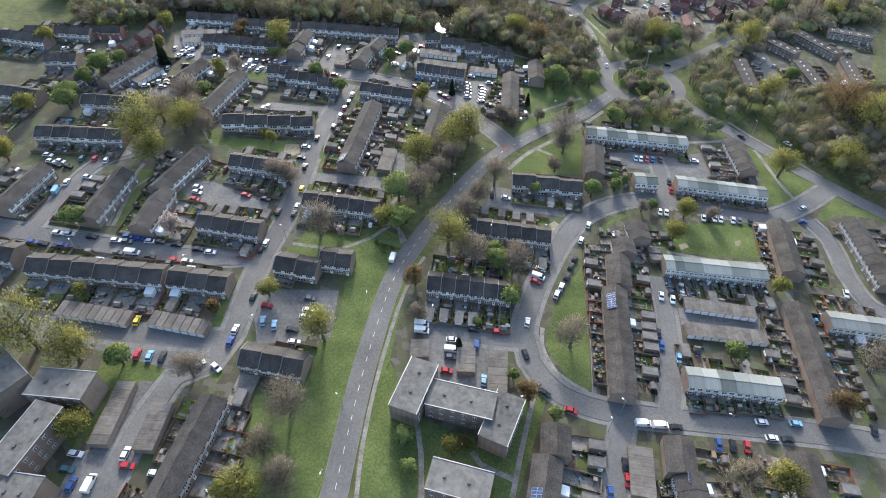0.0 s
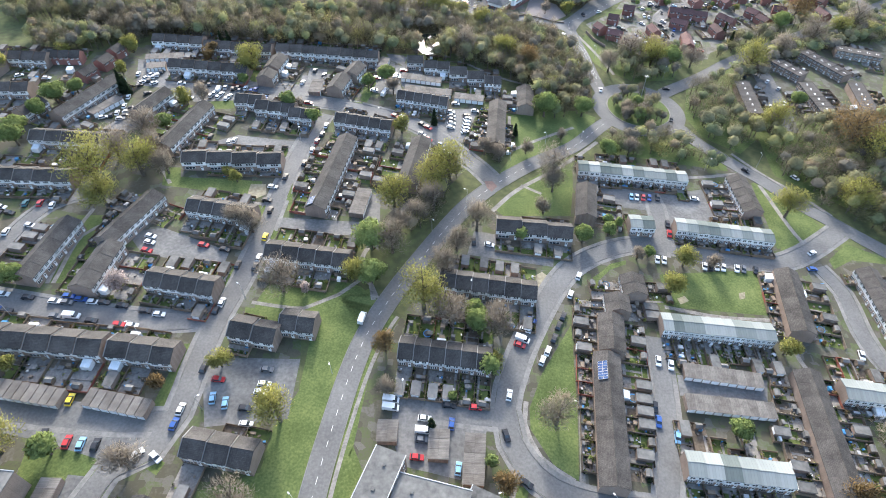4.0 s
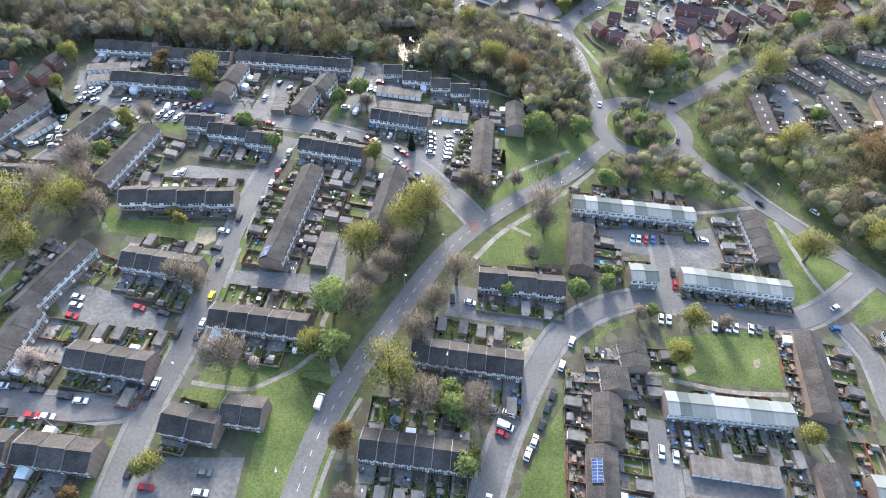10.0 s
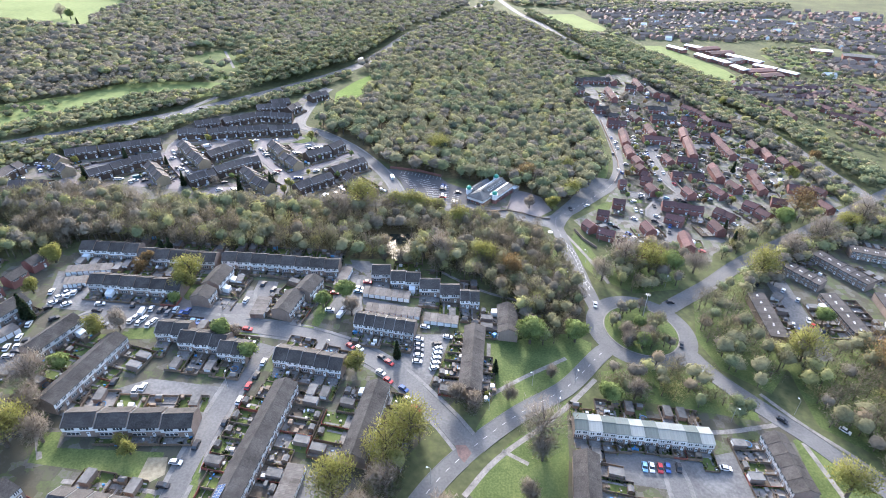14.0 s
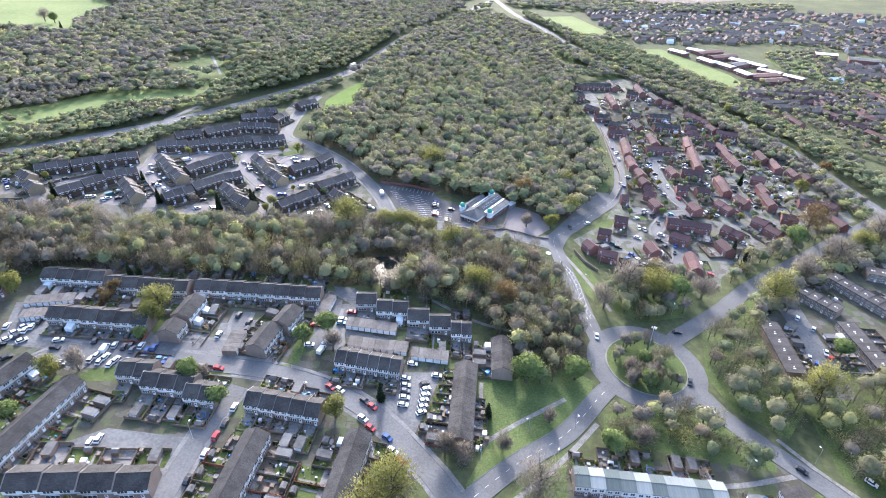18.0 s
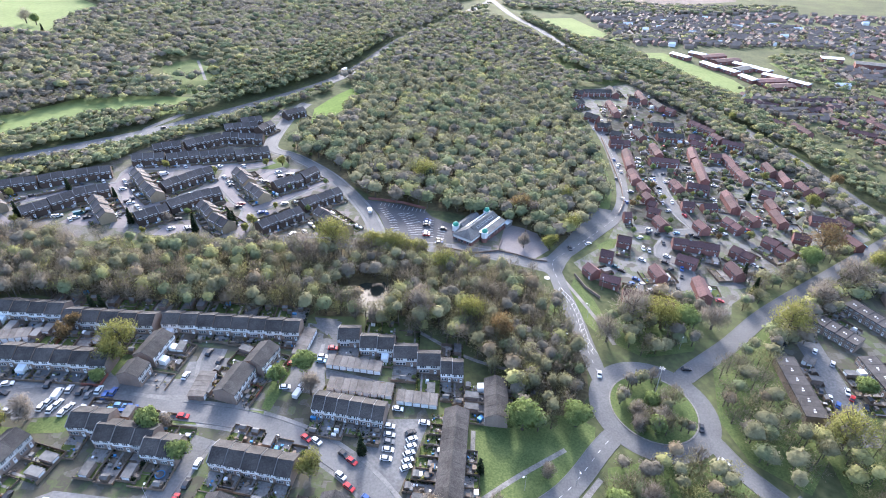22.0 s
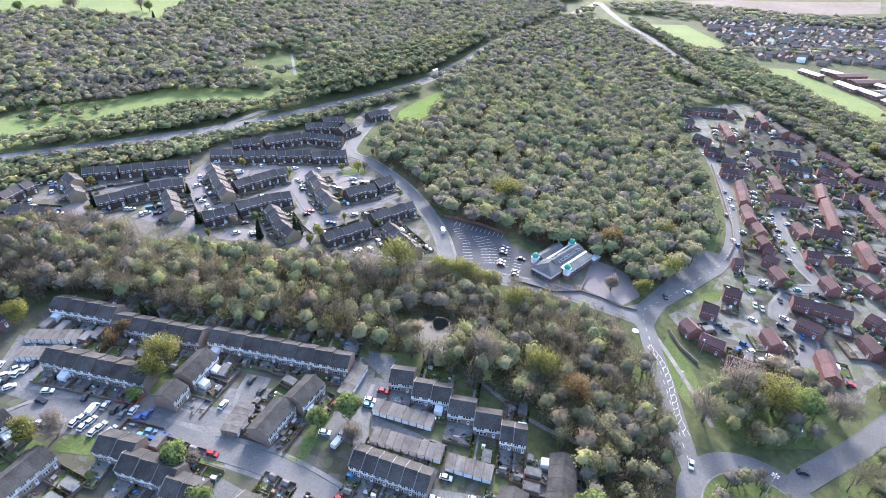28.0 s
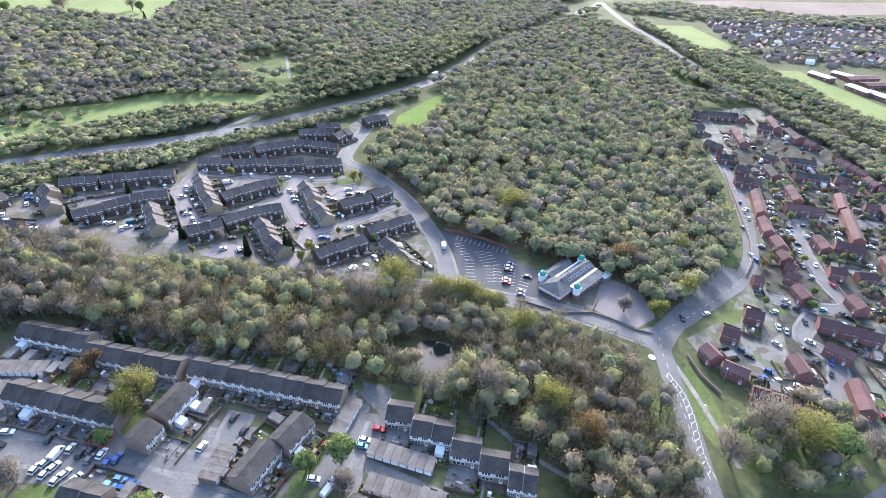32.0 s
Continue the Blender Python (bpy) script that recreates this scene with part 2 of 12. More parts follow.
for key in ("asphalt", "tarmac", "pale_tarmac", "dark_tarmac", "footway", "tile_dark", "tile_brown", "tile_red", "tile_umber", "tile_slate", "felt_brown"):     # weathered and dull
    M[key].node_tree.nodes["Principled BSDF"].inputs["Specular IOR Level"].default_value = 0.18
LEAF = {
    "spring": material("spring_leaf", (0.17, 0.182, 0.054), (0.44, 0.43, 0.138), 0.9, 0.9, 0.09, island=0.25, spots=(0.30, 0.30, 0.095), bump=1.0),
    "green": material("green_leaf", (0.084, 0.118, 0.041), (0.300, 0.360, 0.126), 0.9, 0.9, 0.09, island=0.25, spots=(0.180, 0.228, 0.079), bump=1.0),
    "bare": material("bare_twigs", (0.18, 0.156, 0.13), (0.38, 0.337, 0.282), 0.95, 0.9, 0.05, island=0.3, spots=(0.275, 0.242, 0.202)),
    "bronze": material("bronze_leaf", (0.132, 0.094, 0.048), (0.348, 0.252, 0.126), 0.9, 0.9, 0.09, island=0.3, spots=(0.240, 0.170, 0.084), bump=1.0),
    "pine": material("pine_needles", (0.012, 0.022, 0.012), (0.05, 0.07, 0.035), 0.9, 0.9, 0.05, island=0.5),
    "blossom": material("blossom", (0.35, 0.28, 0.27), (0.62, 0.55, 0.53), 0.9, 0.9, 0.05, island=0.5),
    "woodland": material("woodland_leaf", (0.14, 0.136, 0.078), (0.345, 0.33, 0.19), 0.95, 0.8, 0.05, island=0.1, low=0.5, high=1.45, tint=0.3, bump=1.0, spots=(0.24, 0.23, 0.132)),
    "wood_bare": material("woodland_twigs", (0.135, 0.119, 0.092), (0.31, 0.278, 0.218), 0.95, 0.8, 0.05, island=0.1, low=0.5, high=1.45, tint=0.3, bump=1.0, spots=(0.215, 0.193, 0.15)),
    "wood_spring": material("woodland_buds", (0.20, 0.20, 0.085), (0.46, 0.44, 0.195), 0.95, 0.8, 0.05, island=0.1, low=0.5, high=1.45, tint=0.3, bump=1.0, spots=(0.325, 0.318, 0.138)),
    "wood_green": material("woodland_green", (0.105, 0.126, 0.068), (0.29, 0.32, 0.17), 0.95, 0.8, 0.05, island=0.1, low=0.5, high=1.45, tint=0.3, bump=1.0, spots=(0.195, 0.218, 0.116)),
    "wood_rust": material("woodland_rust", (0.175, 0.14, 0.095), (0.40, 0.325, 0.215), 0.95, 0.8, 0.05, island=0.1, low=0.5, high=1.45, tint=0.35, bump=1.0, spots=(0.285, 0.23, 0.152)),
    "wood_dark": material("woodland_evergreen", (0.038, 0.051, 0.038), (0.138, 0.156, 0.102), 0.95, 0.8, 0.05, island=0.1, spots=(0.084, 0.099, 0.067), low=0.5, high=1.45, tint=0.45, bump=1.0),
}

for m in LEAF.values():     # light comes through thin leaves and twigs
    n, l = m.node_tree.nodes, m.node_tree.links
    b, out = n["Principled BSDF"], n["Material Output"]
    thin, both = n.new("ShaderNodeBsdfTranslucent"), n.new("ShaderNodeMixShader")
    l.new(b.inputs["Base Color"].links[0].from_socket, thin.inputs["Color"])
    b.inputs["Specular IOR Level"].default_value = 0.1
    both.inputs[0].default_value = 0.35
    if "Bump" in n:
        n["Bump"].inputs["Distance"].default_value = 0.5
    l.new(b.outputs[0], both.inputs[1])
    l.new(thin.outputs[0], both.inputs[2])
    l.new(both.outputs[0], out.inputs["Surface"])

# ---- shaping ----
def ground(x, y):
    """The height of the land: it falls from west to east."""
    z = -38.2 * math.tanh(x / 460) + 5.5 * math.tanh((y - 230) / 460)
    far = math.hypot(x + 19.5, y - 353)
    if far < 34:        # a level hollow holds the pond
        k = min(1.0, max(0.0, (34 - far) / 14))
        k = k * k * (3 - 2 * k)
        z += k * (2.5 - z)
    return z


class Shape:
    """Vertices and faces of one mesh, with a material slot for each face."""

    def __init__(self):
        self.v, self.f, self.s = [], [], []

    def face(self, points, slot=0):
        k = len(self.v)
        self.v += [tuple(p) for p in points]
        self.f.append(tuple(range(k, k + len(points))))
        self.s.append(slot)

    def box(self, x0, y0, z0, x1, y1, z1, slot=0, taper=0.0):
        k, t = len(self.v), taper
        self.v += [(x0, y0, z0), (x1, y0, z0), (x1, y1, z0), (x0, y1, z0), (x0 + t, y0 + t, z1), (x1 - t, y0 + t, z1), (x1 - t, y1 - t, z1), (x0 + t, y1 - t, z1)]
        for q in ((3, 2, 1, 0), (4, 5, 6, 7), (0, 1, 5, 4), (1, 2, 6, 5), (2, 3, 7, 6), (3, 0, 4, 7)):
            self.f.append(tuple(k + i for i in q))
            self.s.append(slot)

    def box_at(self, m, x0, y0, z0, x1, y1, z1, slot=0):
        """A box set by a placing matrix."""
        k = len(self.v)
        self.box(x0, y0, z0, x1, y1, z1, slot)
        self.v[k:] = [tuple(m @ Vector(p)) for p in self.v[k:]]

    def prism(self, outline, z0, z1, slot=0):
        """A flat outline in x and y, raised from z0 to z1."""
        k, n = len(self.v), len(outline)
        self.v += [(x, y, z0) for x, y in outline] + [(x, y, z1) for x, y in outline]
        self.f += [tuple(range(k + n - 1, k - 1, -1)), tuple(range(k + n, k + 2 * n))]
        self.f += [(k + i, k + (i + 1) % n, k + n + (i + 1) % n, k + n + i) for i in range(n)]
        self.s += [slot] * (n + 2)

    def along(self, profile, x0, x1, slot=0):
        """A closed outline in y and z, drawn out from x0 to x1."""
        k, n = len(self.v), len(profile)
        self.v += [(x0, y, z) for y, z in profile] + [(x1, y, z) for y, z in profile]
        self.f += [tuple(range(k, k + n)), tuple(range(k + 2 * n - 1, k + n - 1, -1))]
        self.f += [(k + (i + 1) % n, k + i, k + n + i, k + n + (i + 1) % n) for i in range(n)]
        self.s += [slot] * (n + 2)

    def tube(self, path, sides=6, slot=0):
        """Rings of (x, y, z, radius), joined."""
        k = len(self.v)
        for x, y, z, r in path:
            self.v += [(x + r * math.cos(a * 2 * math.pi / sides), y + r * math.sin(a * 2 * math.pi / sides), z) for a in range(sides)]
        for i in range(len(path) - 1):
            for a in range(sides):
                b = (a + 1) % sides
                self.f.append((k + i * sides + a, k + i * sides + b, k + (i + 1) * sides + b, k + (i + 1) * sides + a))
                self.s.append(slot)
        self.f.append(tuple(k + (len(path) - 1) * sides + a for a in range(sides)))
        self.s.append(slot)

    def mesh(self, name, *materials):
        me = bpy.data.meshes.new(name)
        me.from_pydata(self.v, [], self.f)
        for m in materials:
            me.materials.append(m)
        if len(materials) > 1:
            me.polygons.foreach_set("material_index", self.s)
        me.validate()
        return me


def part(name, shape, parent, *materials, label=""):
    """One mesh under a thing or a part."""
    ob = new(name, shape.mesh(name, *materials) if isinstance(shape, Shape) else shape)
    ob.parent = parent
    return tagged(ob, label)


def lone(name, shape, *materials, **tags):
    """One mesh that is a thing by itself."""
    return tagged(new(name, shape.mesh(name, *materials)), **tags)


def curve_points(points, step=6.0):
    """A smooth line through the given plan points."""
    p = [Vector(q) for q in points]
    p = [p[0] * 2 - p[1]] + p + [p[-1] * 2 - p[-2]]
    out = []
    for i in range(1, len(p) - 2):
        n = max(1, int((p[i + 1] - p[i]).length / step))
        for k in range(n):
            t = k / n
            out.append(0.5 * ((2 * p[i]) + (p[i + 1] - p[i - 1]) * t + (2 * p[i - 1] - 5 * p[i] + 4 * p[i + 1] - p[i + 2]) * t**2 + (3 * p[i] - p[i - 1] - 3 * p[i + 1] + p[i + 2]) * t**3))
    return out + [p[-2]]


def strip(shape, line, left, right, lift, slot=0, drop=0.0):
    """A band along a line, from left to right of it, laid on the land."""
    rows = []
    for i, p in enumerate(line):
        d = (line[min(i + 1, len(line) - 1)] - line[max(i - 1, 0)]).normalized()
        s = Vector((d.y, -d.x))
        a, b = p + s * left, p + s * right
        rows.append(((a.x, a.y, ground(a.x, a.y) + lift), (b.x, b.y, ground(b.x, b.y) + lift)))
    for (a, b), (c, d) in zip(rows, rows[1:]):
        shape.face((a, b, d, c), slot)
        if drop:
            shape.face((a, c, (c[0], c[1], c[2] - drop), (a[0], a[1], a[2] - drop)), slot)
            shape.face((d, b, (b[0], b[1], b[2] - drop), (d[0], d[1], d[2] - drop)), slot)


COURTS = []


def area(name, points, mat, lift, label, category, kind="structure", step=14.0):
    """A flat piece of land with the given outline, draped over the ground."""
    bm = bmesh.new()
    bm.faces.new([bm.verts.new((x, y, 0)) for x, y in points])
    for axis in (0, 1):
        lo, hi = min(p[axis] for p in points), max(p[axis] for p in points)
        k = math.floor(lo / step) + 1
        while k * step < hi:
            co, no = [0, 0, 0], [0, 0, 0]
            co[axis], no[axis] = k * step, 1
            bmesh.ops.bisect_plane(bm, geom=bm.verts[:] + bm.edges[:] + bm.faces[:], plane_co=co, plane_no=no)
            k += 1
    bmesh.ops.triangulate(bm, faces=bm.faces[:])
    for v in bm.verts:
        v.co.z = ground(v.co.x, v.co.y) + lift
    for f in bm.faces:
        f.normal_update()
        if f.normal.z < 0:
            f.normal_flip()
    me = bpy.data.meshes.new(name)
    bm.to_mesh(me)
    bm.free()
    me.materials.append(M[mat])
    if mat == "tarmac":
        COURTS.append(points)
    return tagged(new(name, me), label, category, "", kind)


# ---- the land ----
def land():
    xs = sorted(set([-4500, -3000, -2000, -1500, -1200] + list(range(-1000, -300, 20)) + list(range(-300, 300, 8)) + list(range(300, 1001, 20)) + [1200, 1500, 2000, 3000, 4500]))
    ys = sorted(set([-4000, -2000, -1000, -500, -200] + list(range(-100, 600, 8)) + list(range(600, 1601, 20)) + [1800, 2200, 3000, 4000, 4900]))
    s = Shape()
    s.v = [(x, y, ground(x, y)) for y in ys for x in xs]
    w = len(xs)
    s.f = [(j * w + i, j * w + i + 1, (j + 1) * w + i + 1, (j + 1) * w + i) for j in range(len(ys) - 1) for i in range(w - 1)]
    s.s = [0] * len(s.f)
    lone("ground", s, M["land"], label="rough spring grassland that slopes gently downhill", category="ground", kind="structure")


land()

# ---- roads ----
def inside(x, y, poly):
    hit = False
    for (ax, ay), (bx, by) in zip(poly, poly[1:] + poly[:1]):
        if (ay > y) != (by > y) and x < (bx - ax) * (y - ay) / (by - ay) + ax:
            hit = not hit
    return hit


LINES = []


def road(name, width, points, dashes=False, lift=0.09, mat="asphalt"):
    line = curve_points(points)
    s = Shape()
    strip(s, line, -width / 2, width / 2, lift)
    ob = lone(name, s, M[mat], label="pale worn tarmac estate lane" if mat == "pale_tarmac" else "worn grey asphalt road", category="road", kind="structure")
    LINES.append((ob, width, curve_points(points, 2.0), lift))
    if name not in ("motorway", "slip_road", "north_road", "main_road", "south_east_road", "east_road"):
        for side in (-1, 1):        # footways; the carriageways of joining roads lie over them
            f = Shape()
            a, z = side * (width / 2 + 0.15), side * (width / 2 + 1.75)
            strip(f, line, min(a, z), max(a, z), 0.082)
            part("footway", f, ob, M["footway"], label="pale grey tarmac footway")
    if dashes:
        d = Shape()
        fine = curve_points(points, 1.0)
        for i in range(0, len(fine) - 3, 5):
            strip(d, fine[i : i + 3], -0.06, 0.06, lift + 0.03)
        part("lane_marking", d, ob, M["road_paint"], label="white painted lane marking")
    return ob


def kerbs(round_x, round_y, round_r):
    """Kerb stones along every road, left out where roads meet."""
    for ob, width, line, lift in LINES:
        k = Shape()
        for side in (-1, 1):
            run = []
            for i, p in enumerate(line):
                d = (line[min(i + 1, len(line) - 1)] - line[max(i - 1, 0)]).normalized()
                q = p + Vector((d.y, -d.x)) * side * (width / 2 + 0.1)
                free = (q - Vector((round_x, round_y))).length > round_r + 0.5 and not any(inside(q.x, q.y, c) for c in COURTS)
                for other, w, far, _ in LINES:
                    if free and other is not ob:
                        free = not any(abs(q.x - f.x) < w and abs(q.y - f.y) < w and (q - f).length < w / 2 + 0.4 for f in far)
                if free:
                    run.append(p)
                if (not free or i == len(line) - 1) and run:
                    if len(run) > 2:
                        strip(k, run, side * (width / 2 + 0.1) - 0.1, side * (width / 2 + 0.1) + 0.1, lift + 0.11, 0, 0.25)
                    run = []
        if k.f:
            part("kerb", k, ob, M["kerb"], label="grey concrete kerb")


def disc(name, x, y, r, mat, lift, label, category):
    return area(name, [(x + r * math.cos(a * math.pi / 24), y + r * math.sin(a * math.pi / 24)) for a in range(48)], mat, lift, label, category)


def roundabout(x, y, outer=25.5, inner=17.2):
    disc("roundabout", x, y, outer, "asphalt", 0.13, "worn grey asphalt of a roundabout", "road")
    isle = disc("traffic_island", x, y, inner, "grass", 0.26, "grassy wooded roundabout island", "grass")
    k = Shape()
    ring = [Vector((x + inner * math.cos(a * math.pi / 24), y + inner * math.sin(a * math.pi / 24))) for a in range(49)]
    strip(k, ring, -0.3, 0.3, 0.3, 0, 0.3)
    part("kerb", k, isle, M["paving"], label="pale concrete kerb")


# ---- houses ----
STYLE = {
    # roof, wall, cladding, eaves, ridge, depth, share of white cladding
    "d": ("tile_dark", "brick", "white", 4.8, 6.9, 8.6),
    "b": ("tile_brown", "brick", "white", 4.8, 6.9, 8.6),
    "e": ("tile_dark", "brick", "white", 4.8, 6.9, 8.6),
    "w": ("sheet_roof", "brick", "white", 5.2, 6.0, 7.4),
    "m": ("tile_umber", "brick_buff", "white", 4.0, 6.7, 8.0),
    "l": ("tile_umber", "brick_umber", "white", 4.0, 6.7, 8.0),
    "r": ("tile_red", "brick_red", "white", 4.4, 6.3, 6.1),
    "h": ("tile_brown", "brick_red", "white", 4.4, 6.4, 6.6),
    "f": ("felt_brown", "brick", "white", 4.6, 4.8, 8.0),
}
KIND = {
    "d": "brown brick terraced house with a dark concrete-tiled roof",
    "e": "brown brick terraced house with a plain dark tiled roof",
    "b": "brown brick terraced house with a weathered brown tiled roof",
    "w": "white-clad terraced house with a pale sheet-metal roof",
    "m": "buff brick terraced house with a steep umber tiled roof",
    "l": "brown brick terraced house with a steep umber tiled roof",
    "r": "red brick house with a red-brown tiled roof",
    "h": "red brick house with a dull brown tiled roof",
    "f": "white-fronted terraced house with a flat grey felt roof",
}
made = {}


def window_shape(w, h):
    s = Shape()
    s.box(-w / 2, -0.05, 0, w / 2, 0.05, h, 0)
    n = 2 if w < 1.6 else 3
    for i in range(n):
        a, b = -w / 2 + i * w / n, -w / 2 + (i + 1) * w / n
        s.box(a + 0.09, -0.08, 0.1, b - 0.09, -0.02, h - 0.1, 1)
    return s.mesh("window", M["white"], M["glass"])


def door_shape():
    s = Shape()
    s.box(-0.5, -0.06, 0, 0.5, 0.06, 2.1, 0)
    s.box(-0.3, -0.09, 1.2, 0.3, 0.03, 1.9, 1)
    return s.mesh("door", M["white"], M["glass"])


WINDOW = {}


def house(style, width):
    """A house of one bay, its front to -y, its base at z = 0, with footings below."""
    key = (style, round(width, 1))
    if key in made:
        return made[key]
    w, (roof, wall, clad, eave, ridge, depth) = key[1], STYLE[style]
    d = depth / 2
    base = tagged(new({"r": "house", "h": "house", "l": "stepped_house", "m": "stepped_house", "w": "white_house", "f": "flat_roofed_house"}.get(style, "terraced_house")), KIND[style], "house", "houses of the estate")
    base.empty_display_size = 0.5
    s = Shape()
    s.along([(-d, -3), (d, -3), (d, eave), (0, ridge - 0.12), (-d, eave)], -w / 2, w / 2)
    if style in "debw":        # white boarded upper storey
        s.box(-w / 2 + 0.05, -d - 0.07, 2.5 if style == "w" else 2.6, w / 2 - 0.05, -d + 0.02, eave - 0.25, 1)
    part("wall", s, base, M[wall], M["boarding"])
    s = Shape()
    o, e = d + 0.35, 0.35 * (ridge - eave) / d
    if style == "f":
        s.box(-w / 2, -o, eave, w / 2, o, eave + 0.3)
        s.box(-w / 2, -o, eave + 0.3, w / 2, -o + 0.25, eave + 0.45)
        s.box(-w / 2, o - 0.25, eave + 0.3, w / 2, o, eave + 0.45)
        for k in range(2):
            s.box(-w * 0.1 + k * w * 0.22, -0.5, eave + 0.3, -w * 0.1 + k * w * 0.22 + 0.5, 0.5 - k * 0.5, eave + 0.45, 1)
    else:
        s.along([(-o, eave - e), (0, ridge), (o, eave - e), (o, eave - e + 0.16), (0, ridge + 0.18), (-o, eave - e + 0.16)], -w / 2, w / 2)
        s.along([(-0.16, ridge + 0.12), (0.16, ridge + 0.12), (0, ridge + 0.3)], -w / 2, w / 2)
        if style in "dlm":       # raised verge over the party wall
            s.along([(-o, eave - e + 0.14), (0, ridge + 0.16), (o, eave - e + 0.14), (o, eave - e + 0.36), (0, ridge + 0.4), (-o, eave - e + 0.36)], -w / 2 - 0.02, -w / 2 + 0.2, 1)
        if style == "w":        # lapped sheet edge
            s.along([(-o, eave - e + 0.14), (0, ridge + 0.16), (o, eave - e + 0.14), (o, eave - e + 0.3), (0, ridge + 0.34), (-o, eave - e + 0.3)], -w / 2 - 0.02, -w / 2 + 0.14, 0)
    part("roof", s, base, M[roof], M["flashing" if style != "f" else "pale"])
    ww = w * 0.30
    for key2 in ((ww, 1.2), (ww * 1.35, 1.3)):
        if key2 not in WINDOW:
            WINDOW[key2] = window_shape(*key2)
    small, big = WINDOW[(ww, 1.2)], WINDOW[(ww * 1.35, 1.3)]
    f = 0.09 if style in "debwf" else 0.02
    if style in "lmrh":
        spots = [(small, -w * 0.23, -d - f, 3.2, 0), (small, w * 0.23, -d - f, 3.2, 0)]
    else:
        spots = [(small, -w * 0.23, -d - f, 3.3, 0), (small, w * 0.23, -d - f, 3.3, 0), (big, -w * 0.18, -d - 0.02, 0.9, 0)]
    for me, x, y, z, turn in spots:
        ob = part("window", me, base)
        ob.location, ob.rotation_euler = (x, y, z), (0, 0, turn)
    if "door" not in WINDOW:
        WINDOW["door"] = door_shape()
    ob = part("door", WINDOW["door"], base)
    ob.location = (w * 0.28, -d - 0.02, 0)
    made[key] = base
    base.location = (0, -900, ground(0, -900))
    return base


started = set()
HOMES = []


def put(key, template, m):
    """The first copy of a template is the template itself."""
    if key in started:
        ob = copy_thing(template, m)
        ob.matrix_basis = m
        return ob
    started.add(key)
    template.matrix_basis = m
    return template


def terrace(x0, y0, x1, y1, n, style="d", stagger=0.0, turn=0):
    """A row of n houses along the ridge line; turn 1 puts the fronts on the other side."""
    a, b = Vector((x0, y0)), Vector((x1, y1))
    d = b - a
    w, ang = d.length / n, math.atan2(d.y, d.x) + (math.pi if turn else 0)
    t = house(style, w)
    side = Vector((-d.y, d.x)).normalized()
    for i in range(n):
        c = a + d * (i + 0.5) / n + side * (stagger if i % 2 else 0)
        HOMES.append((c.x, c.y))
        put((style, round(w, 1)), t, Matrix.Translation((c.x, c.y, ground(c.x, c.y))) @ Matrix.Rotation(ang, 4, "Z"))


# ---- garages and flats ----
def garages(x0, y0, x1, y1, depth, n):
    """A row of lock-up garages, each with its own door and roof sheet."""
    a, b = Vector((x0, y0)), Vector((x1, y1))
    d = b - a
    w, h = d.length / n, depth / 2
    c = (a + b) / 2
    base = tagged(new("garage_block"), "row of concrete lock-up garages with shallow corrugated roofs", "garage", "garage blocks")
    base.matrix_basis = Matrix.Translation((c.x, c.y, ground(c.x, c.y))) @ Matrix.Rotation(math.atan2(d.y, d.x), 4, "Z")
    tilt = (ground(b.x, b.y) - ground(a.x, a.y)) / d.length
    door, sheet, bay = Shape(), Shape(), Shape()
    bay.box(0, -h + 0.1, -1.5, w, h, 2.25)
    door.box(0.2, -0.04, 0, w - 0.2, 0.03, 2.0)
    for k in range(4):
        door.box(0.3, -0.07, 0.1 + k * 0.48, w - 0.3, -0.03, 0.45 + k * 0.48)
    sheet.along([(-h - 0.2, 2.25), (h + 0.2, 2.45), (h + 0.2, 2.53), (-h - 0.2, 2.33)], 0.02, w - 0.02)
    bm, dm, sm = bay.mesh("bay", M["brick"]), door.mesh("door", M["white"]), sheet.mesh("roof_sheet", M["corrugated"])
    for i in range(n):
        x = -d.length / 2 + i * w
        z = tilt * (x + w / 2)
        part("bay", bm, base).location = (x, 0, z)
        part("door", dm, base).location = (x, -h + 0.1, z)
        part("roof_sheet", sm, base).location = (x, 0, z)


